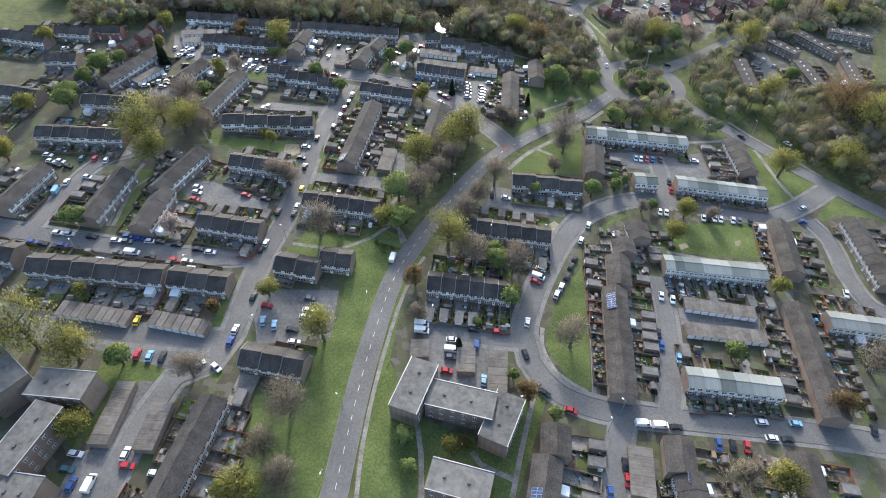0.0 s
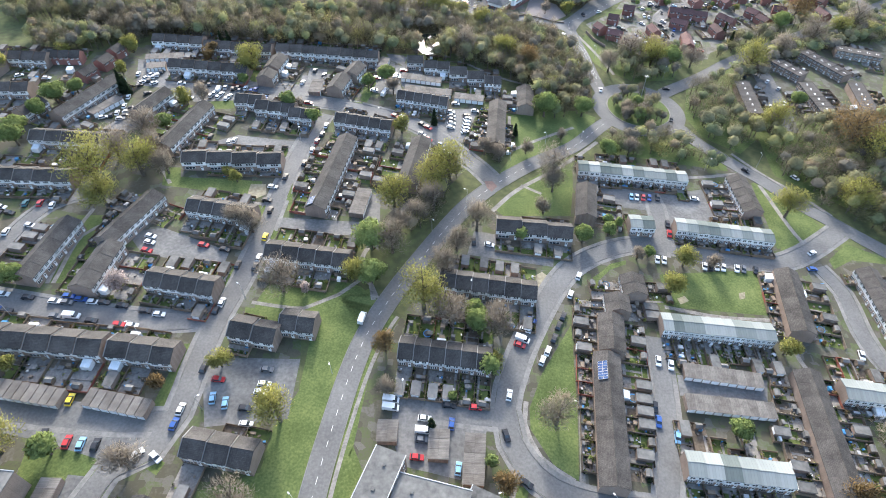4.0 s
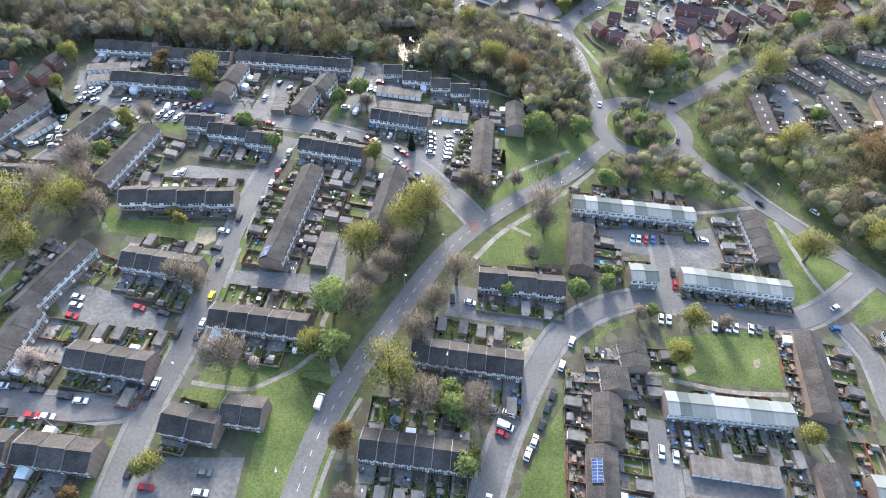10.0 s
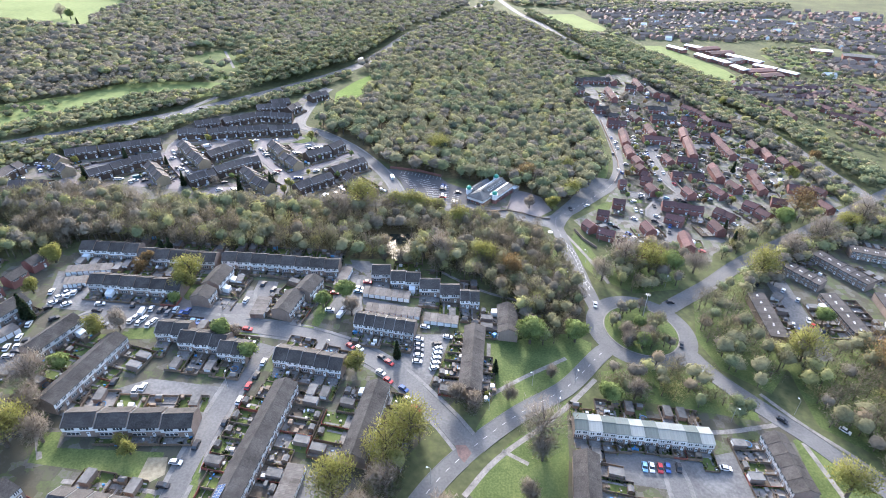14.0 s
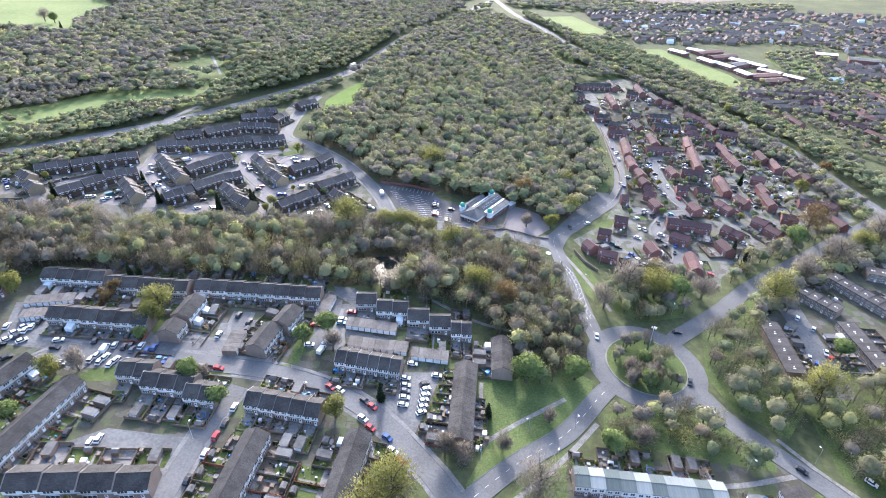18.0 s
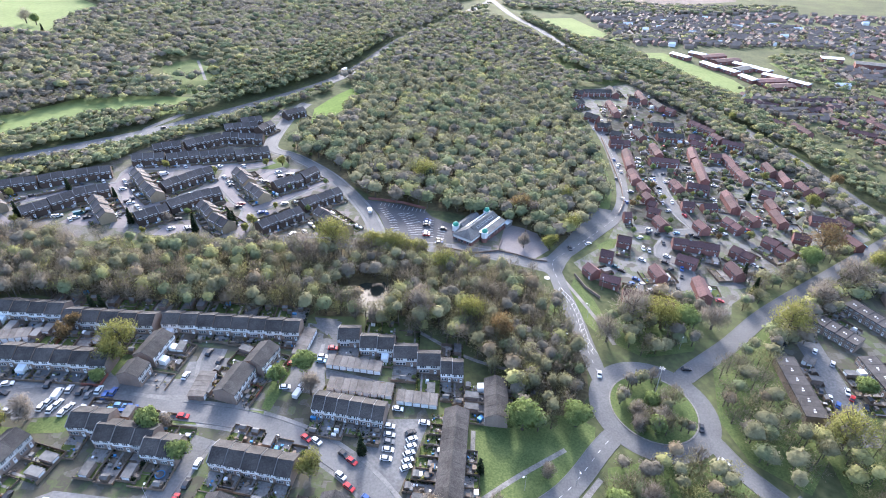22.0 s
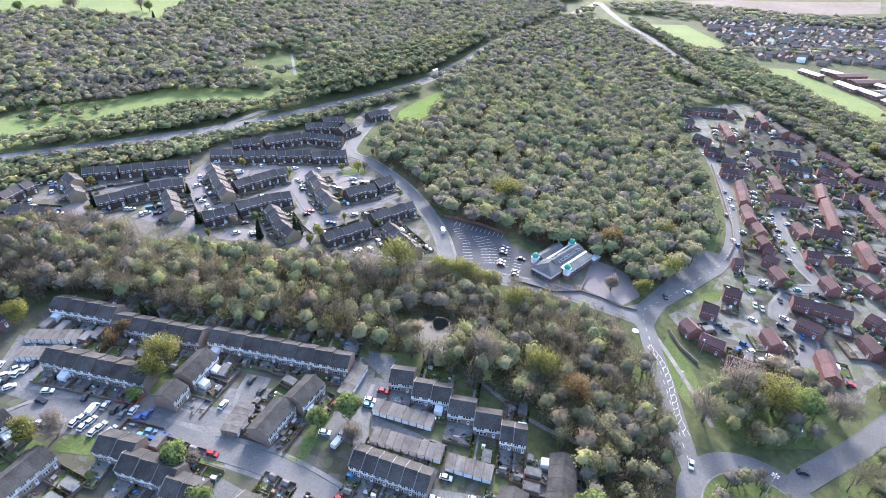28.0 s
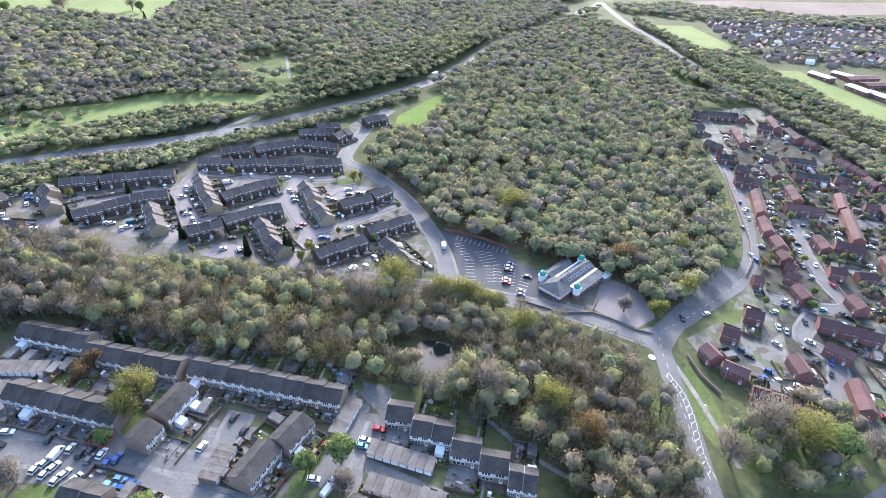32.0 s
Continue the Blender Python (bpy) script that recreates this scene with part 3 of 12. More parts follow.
def flats(x0, y0, x1, y1, width, height):
    """A block of flats with a flat felt roof and rows of windows."""
    a, b = Vector((x0, y0)), Vector((x1, y1))
    d, c = b - a, (a + b) / 2
    base = tagged(new("block_of_flats"), "three-storey brown brick block of flats with a flat stained roof", "building", "blocks of flats")
    base.matrix_basis = Matrix.Translation((c.x, c.y, ground(c.x, c.y))) @ Matrix.Rotation(math.atan2(d.y, d.x), 4, "Z")
    L, h = d.length / 2, width / 2
    s = Shape()
    s.box(-L, -h, -3, L, h, height)
    part("wall", s, base, M["brick"])
    s = Shape()
    s.box(-L - 0.2, -h - 0.2, height, L + 0.2, h + 0.2, height + 0.25)
    for x in (-L * 0.5, L * 0.3):
        s.box(x - 0.4, -0.4, height + 0.25, x + 0.4, 0.4, height + 0.7)
    part("roof", s, base, M["felt"])
    s = Shape()
    for y0_, y1_ in ((-h - 0.2, -h + 0.05), (h - 0.05, h + 0.2)):
        s.box(-L - 0.2, y0_, height + 0.25, L + 0.2, y1_, height + 0.4)
    part("parapet", s, base, M["steel"], label="grey metal roof edge trim")
    if (1.3, 1.2) not in WINDOW:
        WINDOW[(1.3, 1.2)] = window_shape(1.3, 1.2)
    n = max(2, int(2 * L / 3.2))
    for f in range(3):
        for i in range(n):
            for side in (-1, 1):
                ob = part("window", WINDOW[(1.3, 1.2)], base)
                ob.location = (-L + (i + 0.5) * 2 * L / n, side * (h + 0.03), 0.9 + f * 2.75)
                ob.rotation_euler = (0, 0, 0 if side < 0 else math.pi)


# ---- trees ----
def crown_arrays(rng, radius, height, base, count, size, long=1.0, core=0.0, lift=0.25, soft=0.0):
    """Small leaf clumps scattered through an uneven crown made of several lobes."""
    spread = (lambda u: (0.45 + 0.55 * u) ** 0.5) if not soft else (lambda u: 0.5 + 0.75 * u)
    lobes = max(7, int(6 + radius))
    half = (height - base) / 2
    v = rng.normal(size=(lobes, 3))
    v /= np.linalg.norm(v, axis=1)[:, None]
    v[:, 2] = v[:, 2] * 0.9 + 0.1
    centre = v * rng.uniform(0.35, 0.62, lobes)[:, None] * (radius, radius, half) + (0, 0, base + half)
    centre[0] = (0, 0, base + half * 1.1)
    lr = rng.uniform(0.36, 0.52, lobes)
    lr[0] = 0.62
    pick = rng.integers(0, lobes, count)
    v = rng.normal(size=(count, 3))
    v /= np.linalg.norm(v, axis=1)[:, None]
    p = centre[pick] + v * (lr[pick] * spread(rng.uniform(0, 1, count)))[:, None] * (radius, radius, half)
    n = v + rng.normal(size=(count, 3)) * 0.7
    n /= np.linalg.norm(n, axis=1)[:, None]
    t = np.cross(n, rng.normal(size=(count, 3)))
    if soft:        # twigs reach up and outwards
        t = v * 0.6 + rng.normal(size=(count, 3)) * 0.45 + (0, 0, 0.7)
    t /= np.linalg.norm(t, axis=1)[:, None] + 1e-9
    b = np.cross(n, t)
    b /= np.linalg.norm(b, axis=1)[:, None] + 1e-9
    s = size * rng.uniform(0.6, 1.35, count)[:, None]
    t, b = t * long, b / long
    shade = v * 0.6 + (p - (0, 0, base + half * 0.7)) / (radius, radius, half) + rng.normal(size=(count, 3)) * (0.15 + soft) + (0, 0, lift)
    shade /= np.linalg.norm(shade, axis=1)[:, None] + 1e-9
    q = np.stack([p + t * s, p + b * s * 0.9 + n * s * 0.15, p - t * s * 0.8, p - b * s + n * s * 0.1], 1)
    q = np.concatenate([q, np.repeat(shade[:, None], 4, 1)], 2)      # places, then the way each clump faces
    if core:        # the dense inside of the crown, lumpy like its lobes
        ring, rows = 8, 5
        u, w = np.meshgrid(np.arange(ring + 1) * 2 * math.pi / ring, np.linspace(-1.35, 1.5, rows))
        d = np.stack([np.cos(u) * np.cos(w), np.sin(u) * np.cos(w), np.sin(w)], -1)
        lump = (centre - (0, 0, base + half)) / (radius, radius, half)
        along = d @ lump.T
        deep = lr**2 - (lump**2).sum(1) + along**2
        reach = np.where(deep > 0, along + np.sqrt(np.maximum(deep, 0)), 0.0).max(-1)
        pts = d * (core * np.maximum(reach, 0.45))[..., None] * (radius, radius, half) + (0, 0, base + half)
        face = d + (0, 0, lift)
        both = np.concatenate([pts, face / np.linalg.norm(face, axis=-1)[..., None]], -1)
        q = np.concatenate([q, np.stack([both[:-1, :-1], both[:-1, 1:], both[1:, 1:], both[1:, :-1]], 2).reshape(-1, 4, 6)])
    return q


def canopy(rng, count, size, ring, rows, lobes=13, rough=0.16):
    """A rounded crown of unit radius, two high: a lumpy mass of many boughs, with sprays of leaf standing out of it."""
    v = rng.normal(size=(lobes, 3))
    v /= np.linalg.norm(v, axis=1)[:, None]
    v[:, 2] = np.abs(v[:, 2]) * 1.0 - 0.25
    centre = v * rng.uniform(0.38, 0.66, lobes)[:, None]
    lr = rng.uniform(0.28, 0.46, lobes)
    centre[0], lr[0] = (0, 0, 0), 0.66

    def skin(d):
        along = d @ centre.T
        deep = lr**2 - (centre**2).sum(1) + along**2
        hit = np.where(deep > 0, along + np.sqrt(np.maximum(deep, 0)), 0.0)
        k = hit.argmax(-1)
        r = hit.max(-1)
        face = d * r[..., None] - centre[k]
        return r, face / (np.linalg.norm(face, axis=-1)[..., None] + 1e-9)

    u, w = np.meshgrid(np.arange(ring + 1) * 2 * math.pi / ring, np.linspace(-1.1, 1.5, rows + 1))
    u[1::2] += math.pi / ring
    d = np.stack([np.cos(u) * np.cos(w), np.sin(u) * np.cos(w), np.sin(w)], -1)
    r, face = skin(d)
    jit = rng.uniform(1 - rough, 1 + rough, r.shape)
    jit[:, -1] = jit[:, 0]
    pts = d * (r * 0.72 * jit)[..., None]
    nor = face * 0.55 + d * 0.3 + (0, 0, 0.7)
    both = np.concatenate([pts, nor], -1)
    core = np.stack([both[:-1, :-1], both[:-1, 1:], both[1:, 1:], both[1:, :-1]], 2).reshape(-1, 4, 6)
    d = rng.normal(size=(count, 3))
    d[:, 2] = d[:, 2] * 0.9 + 0.35
    d /= np.linalg.norm(d, axis=1)[:, None]
    r, face = skin(d)
    p = d * (r * (0.68 + 0.33 * rng.uniform(0, 1, count) ** 0.8))[:, None]
    n = face + rng.normal(size=(count, 3)) * 0.6
    n /= np.linalg.norm(n, axis=1)[:, None]
    t = np.cross(n, rng.normal(size=(count, 3)))
    t /= np.linalg.norm(t, axis=1)[:, None] + 1e-9
    s = np.cross(n, t)
    k = size * rng.uniform(0.6, 1.3, count)[:, None]
    q = np.stack([p + t * k * 1.2, p + s * k * 0.8 + n * k * 0.2, p - t * k, p - s * k + n * k * 0.1], 1)
    shade = face * 0.5 + d * 0.25 + (0, 0, 0.8) + rng.normal(size=(count, 3)) * 0.15
    q = np.concatenate([q, np.repeat(shade[:, None], 4, 1)], 2)
    q = np.concatenate([core, q])
    q[..., 3:] /= np.linalg.norm(q[..., 3:], axis=-1)[..., None] + 1e-9
    q[..., 2] += 1.0
    return q


def quads_mesh(name, q, mat):
    me = bpy.data.meshes.new(name)
    k = len(q)
    me.vertices.add(4 * k)
    me.vertices.foreach_set("co", q[..., :3].reshape(-1).astype(np.float32))
    me.loops.add(4 * k)
    me.loops.foreach_set("vertex_index", np.arange(4 * k, dtype=np.int32))
    me.polygons.add(k)
    me.polygons.foreach_set("loop_start", np.arange(0, 4 * k, 4, dtype=np.int32))
    me.update(calc_edges=True)
    if q.shape[2] == 6:
        me.polygons.foreach_set("use_smooth", np.ones(k, dtype=bool))
        me.normals_split_custom_set_from_vertices(q[..., 3:].reshape(-1, 3).astype(np.float32))
    me.materials.append(mat)
    return me


TREES = {}
TREE_LABEL = {
    "spring": "broadleaf tree in fresh yellow-green spring leaf", "green": "broadleaf tree in pale green young leaf",
    "bare": "leafless grey-brown tree with fine bare twigs", "bronze": "tree with bronze-brown budding leaves",
    "pine": "dark green conifer with a pointed crown", "blossom": "small tree covered in pale pink blossom",
}


def tree(x, y, radius, kind="spring"):
    """A tapered trunk with limbs and a crown of leaf clumps."""
    r = max(1.2, round(radius * 2) / 2)
    var = random.randrange(2)
    key = ("tree", kind, r, var)
    if key not in TREES:
        rng = np.random.default_rng(int(r * 10) + 100 * len(kind) + var)
        tall = kind == "pine"
        h = r * (3.4 if tall else 1.8) + (0.5 if tall else 1.2)
        t = tagged(new("tree"), TREE_LABEL[kind], "tree", "trees")
        s = Shape()
        s.tube([(0, 0, -0.6, 0.07 * r + 0.1), (0.05, 0, h * 0.3, 0.05 * r + 0.06), (0, 0.1, h * 0.55, 0.03 * r + 0.04), (0.1, 0, h * 0.8, 0.03)], 7)
        for i in range(9):
            a, z = i * 1.9 + var, h * (0.22 + 0.045 * i)
            c, d = math.cos(a) * r * 0.55, math.sin(a) * r * 0.55
            s.tube([(0, 0, z, 0.03 * r + 0.03), (c * 0.5, d * 0.5, z + h * 0.13, 0.02 * r + 0.02), (c, d, z + h * 0.27, 0.02)], 5)
        part("trunk", s, t, M["bark"])
        n = int(min(2600, 160 + (100 if kind == "bare" else 90) * r * r))
        if tall:
            k = rng.uniform(0, 1, n) ** 0.6
            a = rng.uniform(0, 2 * math.pi, n)
            rad = r * 0.62 * k * rng.uniform(0.6, 1.05, n)
            p = np.stack([np.cos(a) * rad, np.sin(a) * rad, h * (1 - k) + 0.3], 1)
            q = p[:, None] + rng.normal(size=(n, 4, 3)) * 0.35
        else:
            low = h * (0.08 if kind == "bare" else 0.1)
            if kind == "bare":
                q = crown_arrays(rng, r * 0.98, h, low, n, 0.16 + 0.012 * r, 3.4, 0.0, 0.8, 0.2)
            elif kind in ("spring", "bronze", "blossom"):       # young leaf, still open
                q = crown_arrays(rng, r * 0.98, h, low, int(n * 1.3), 0.18 + 0.011 * r, 1.7, 0.0, 0.7, 0.15)
            else:
                q = canopy(rng, int(n * 0.7), (0.24 + 0.014 * r) / r, 16, 9, int(11 + 1.2 * r))
                q[..., :3] = q[..., :3] * (r, r, (h - low) / 2) + (0, 0, low)
                q[..., 3:] /= (1, 1, (h - low) / 2 / r)
        part("crown", quads_mesh("crown", q, LEAF[kind]), t)
        TREES[key] = t
    put(key, TREES[key], Matrix.Translation((x, y, ground(x, y))) @ Matrix.Rotation(random.uniform(0, 6.28), 4, "Z"))


MIX = {     # the kinds of tree in a wood, with their shares
    "woodland": (("woodland", 0.34), ("wood_bare", 0.33), ("wood_spring", 0.11), ("wood_green", 0.17), ("wood_rust", 0.02), ("wood_dark", 0.03)),
    "green": (("wood_green", 0.50), ("woodland", 0.24), ("wood_spring", 0.12), ("wood_bare", 0.10), ("wood_dark", 0.04)),
    "near": (("wood_bare", 0.45), ("woodland", 0.35), ("wood_spring", 0.09), ("wood_rust", 0.04), ("wood_green", 0.07)),
    "hill": (("woodland", 0.50), ("wood_spring", 0.07), ("wood_bare", 0.14), ("wood_green", 0.25), ("wood_dark", 0.04)),
    # weighted to grey bare crowns: distance haze put into the tree colours
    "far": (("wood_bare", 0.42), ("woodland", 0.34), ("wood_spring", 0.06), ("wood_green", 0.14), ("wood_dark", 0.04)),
    "bare": (("wood_bare", 0.85), ("woodland", 0.15)),
    "plantation": (("wood_green", 0.45), ("woodland", 0.40), ("wood_spring", 0.15)),
}
TIER = {"near": (200, 0.3, 8, 5), "mid": (105, 0.5, 8, 4), "far": (34, 0.74, 7, 3)}      # sprays of leaf, their size, the fineness of a crown


def wood(points, spacing, radius, height, tier, mat="woodland", clear=(), name="woodland", label="dense mixed woodland of budding spring trees"):
    """A stand of many trees as one mass of crowns: too many to count."""
    rng = np.random.default_rng(int(abs(points[0][0])) + len(points))
    xs, ys = [p[0] for p in points], [p[1] for p in points]
    per, size, ring, rows = TIER[tier]
    variants = [canopy(rng, per, size / radius, ring, rows) for _ in range(12)]
    open_crowns = [crown_arrays(rng, 1.0, 2.0, 0.05, 300, 0.25 / radius, 3.2, 0.0, 0.8, 0.15) for _ in range(6)]       # leafless trees let the ground show
    share = np.cumsum([k for _, k in MIX[mat]])
    out, slots, tints, trunks = [], [], [], Shape()
    clear_road = np.array([(p.x, p.y, (w / 2 + 2.2) ** 2) for _, w, line, _ in LINES for p in line])
    homes = np.array([h for h in HOMES if min(xs) - 9 < h[0] < max(xs) + 9 and min(ys) - 9 < h[1] < max(ys) + 9] or [(0, -900)])
    y = min(ys)
    while y < max(ys):
        x = min(xs)
        while x < max(xs):
            px, py = x + rng.uniform(-0.45, 0.45) * spacing, y + rng.uniform(-0.45, 0.45) * spacing
            if inside(px, py, points) and ((homes[:, 0] - px) ** 2 + (homes[:, 1] - py) ** 2).min() > 40 + radius * radius * 0.25 and not any((px - cx) ** 2 + (py - cy) ** 2 < cr * cr for cx, cy, cr in clear) and ((clear_road[:, 0] - px) ** 2 + (clear_road[:, 1] - py) ** 2 > clear_road[:, 2]).all():
                f = rng.uniform(0.72, 1.2) if tier == "near" else rng.uniform(0.82, 1.12)
                g = radius * rng.uniform(0.8, 1.3 if tier == "near" else 1.5)
                a = rng.uniform(0, 6.28)
                c, s = math.cos(a), math.sin(a)
                k = 0.5 + 0.2 * (math.sin(px * 0.05 + 1) + math.sin(py * 0.045 + px * 0.02)) + rng.normal() * 0.3
                k = min(len(share) - 1, int(np.searchsorted(share, k if 0 <= k <= 1 else rng.random())))
                e = open_crowns[rng.integers(6)] if tier == "near" and rng.random() < {"wood_bare": 0.8, "woodland": 0.5, "wood_spring": 0.3}.get(MIX[mat][k][0], 0) else variants[rng.integers(12)]
                tall = height * f
                up = min(tall * 0.46, g * (rng.uniform(0.5, 0.8) if tier == "far" else rng.uniform(0.8, 1.15) if tier == "mid" else rng.uniform(0.95, 1.4)))        # half the depth of the crown
                z = ground(px, py) + tall - 2 * up
                q = e[..., :3] * (g, g, up)
                out.append(np.stack([q[..., 0] * c - q[..., 1] * s + px, q[..., 0] * s + q[..., 1] * c + py, q[..., 2] + z, e[..., 3] * c - e[..., 4] * s, e[..., 3] * s + e[..., 4] * c, e[..., 5]], -1))
                slots.append(np.full(len(e), k))
                tints.append(np.full(len(e), rng.normal() * 0.38))
                if tier != "far":
                    trunks.tube([(px, py, ground(px, py) - 0.5, 0.3), (px, py, z + up, 0.12)], 4)
            x += spacing
        y += spacing * 0.87
    me = quads_mesh(name, np.concatenate(out), LEAF[MIX[mat][0][0]])
    for k, _ in MIX[mat][1:]:
        me.materials.append(LEAF[k])
    me.polygons.foreach_set("material_index", np.concatenate(slots).astype(np.int32))
    me.attributes.new("tint", "FLOAT", "FACE").data.foreach_set("value", np.concatenate(tints).astype(np.float32))
    ob = new(name, me)
    tagged(ob, label, "woodland", "", "stuff")
    if trunks.f:
        tagged(part("trunks", trunks, ob, M["bark"]), "", "", "", "stuff")


# ---- cars ----
PAINT = {}
for k, c in dict(w=(0.72, 0.73, 0.74), s=(0.42, 0.43, 0.45), k=(0.018, 0.018, 0.022), g=(0.13, 0.135, 0.145), r=(0.42, 0.03, 0.035), b=(0.03, 0.09, 0.30), c=(0.22, 0.42, 0.60), t=(0.03, 0.12, 0.14), y=(0.75, 0.55, 0.04)).items():
    PAINT[k] = material("car_paint_" + k, tuple(v * 0.85 for v in c), c, 0.28, 0.5, 0.2, by_object=0.3)
HUE = dict(w="white", s="silver", k="black", g="dark grey", r="red", b="blue", c="pale blue", t="dark teal", y="yellow")


def car(x, y, ang, hue="w", form="car"):
    """A parked car, van, bus or lorry with body, glazing and wheels; its nose to +x."""
    far = y > 185
    key = (form, hue, far)
    if key not in TREES:
        L, W, H, waist = dict(car=(4.2, 1.76, 1.46, 0.86), van=(5.3, 2.0, 2.2, 1.15), coach=(8.5, 2.4, 2.9, 1.3), lorry=(9.5, 2.5, 3.5, 1.4))[form]
        a = L / 2
        s = Shape()
        side = [(-a, 0.32), (a, 0.32), (a, 0.66), (a - 0.12, 0.78), (a - 1.05, waist), (-a + 0.15, waist + 0.02), (-a, 0.75)]
        if form != "car":
            side = [(-a, 0.4), (a, 0.4), (a, 0.85), (a - 0.25, waist), (a - 0.95, waist + 0.1), (-a, waist + 0.1)]
        h = W / 2
        k = len(s.v)
        n = len(side)
        s.v += [(px, -h, pz) for px, pz in side] + [(px, h, pz) for px, pz in side]
        s.f += [tuple(range(k, k + n)), tuple(range(k + 2 * n - 1, k + n - 1, -1))] + [(k + (i + 1) % n, k + i, k + n + i, k + n + (i + 1) % n) for i in range(n)]
        s.s += [0] * (n + 2)
        r0, r1 = (-a + 0.75, a - 1.75) if form == "car" else (-a + 0.02, a - 1.35)
        s.box(r0, -h + 0.16, H - 0.05, r1, h - 0.16, H + 0.02)
        if form != "car":
            s.box(-a, -h + 0.02, waist, a - 2.0, h - 0.02, H, 0)
        if far:     # wheels of cars seen from far off belong to the body
            for sx in (-0.31 * L, 0.31 * L):
                s.box(sx - 0.28, -h - 0.01, 0.02, sx + 0.28, -h + 0.2, 0.6, 1, 0.0)
                s.box(sx - 0.28, h - 0.2, 0.02, sx + 0.28, h + 0.01, 0.6, 1, 0.0)
        t = tagged(new(("parked_car" if far else "car") if form == "car" else form, s.mesh(form + "_body", PAINT[hue], M["rubber"])), "%s %s parked on the tarmac" % (HUE[hue], {"car": "hatchback car", "van": "panel van", "coach": "minibus", "lorry": "box lorry"}[form]), form, "vehicles")
        g = Shape()
        f0, f1 = (-a + 0.25, a - 1.05) if form == "car" else (a - 2.05, a - 0.55)
        k = len(g.v)
        g.v += [(f0, -h + 0.05, waist - 0.02), (f1, -h + 0.05, waist - 0.02), (f1, h - 0.05, waist - 0.02), (f0, h - 0.05, waist - 0.02), (r0, -h + 0.2, H - 0.04), (r1, -h + 0.2, H - 0.04), (r1, h - 0.2, H - 0.04), (r0, h - 0.2, H - 0.04)]
        if form != "car":
            g.v[4:] = [(f0, -h + 0.1, H - 0.1), (r1, -h + 0.1, H - 0.1), (r1, h - 0.1, H - 0.1), (f0, h - 0.1, H - 0.1)]
        g.f += [(0, 1, 5, 4), (1, 2, 6, 5), (2, 3, 7, 6), (3, 0, 4, 7), (4, 5, 6, 7)]
        g.s += [0] * 5
        part("glazing", g, t, M["glass"], label="dark car glazing")
        w = Shape()
        w.v = [(0.31 * math.cos(i * math.pi / 5), z, 0.31 * math.sin(i * math.pi / 5)) for z in (-0.1, 0.1) for i in range(10)]
        w.f = [tuple(range(9, -1, -1)), tuple(range(10, 20))] + [(i, (i + 1) % 10, 10 + (i + 1) % 10, 10 + i) for i in range(10)]
        w.s = [0] * 12
        me = w.mesh("wheel", M["rubber"])
        for sx in (-0.31 * L, 0.31 * L):
            for sy in (-h + 0.08, h - 0.08):
                if not far:
                    part("wheel", me, t).location = (sx, sy, 0.31)
        TREES[key] = t
    slope = Vector((ground(x + math.cos(ang), y + math.sin(ang)) - ground(x, y), ground(x - math.sin(ang), y + math.cos(ang)) - ground(x, y)))
    m = Matrix.Translation((x, y, ground(x, y) + 0.1)) @ Matrix.Rotation(ang, 4, "Z") @ Matrix.Rotation(-math.atan(slope.x), 4, "Y") @ Matrix.Rotation(math.atan(slope.y), 4, "X")
    put(key, TREES[key], m)


# ---- gardens ----
def lie(x, y, ang, z=0.0):
    """A pose that lies on the slope."""
    a = ground(x + math.cos(ang), y + math.sin(ang)) - ground(x, y)
    b = ground(x - math.sin(ang), y + math.cos(ang)) - ground(x, y)
    return Matrix.Translation((x, y, ground(x, y) + z)) @ Matrix.Rotation(ang, 4, "Z") @ Matrix.Rotation(-math.atan(a), 4, "Y") @ Matrix.Rotation(math.atan(b), 4, "X")


def fence_shape(s, m, span, tall, slot=0):
    """Boards between posts, under a capping rail."""
    k = len(s.v)
    s.box(0, -0.03, 0.1, span, 0.03, tall - 0.05, slot)
    s.box(0, -0.05, tall - 0.08, span, 0.05, tall, slot)
    n = max(1, round(span / 1.9))
    for i in range(n + 1):
        s.box(i * span / n - 0.05, -0.06, -0.6, i * span / n + 0.05, 0.06, tall + 0.05, slot)
    s.v[k:] = [tuple(m @ Vector(v)) for v in s.v[k:]]


FAR_FENCE = Shape()


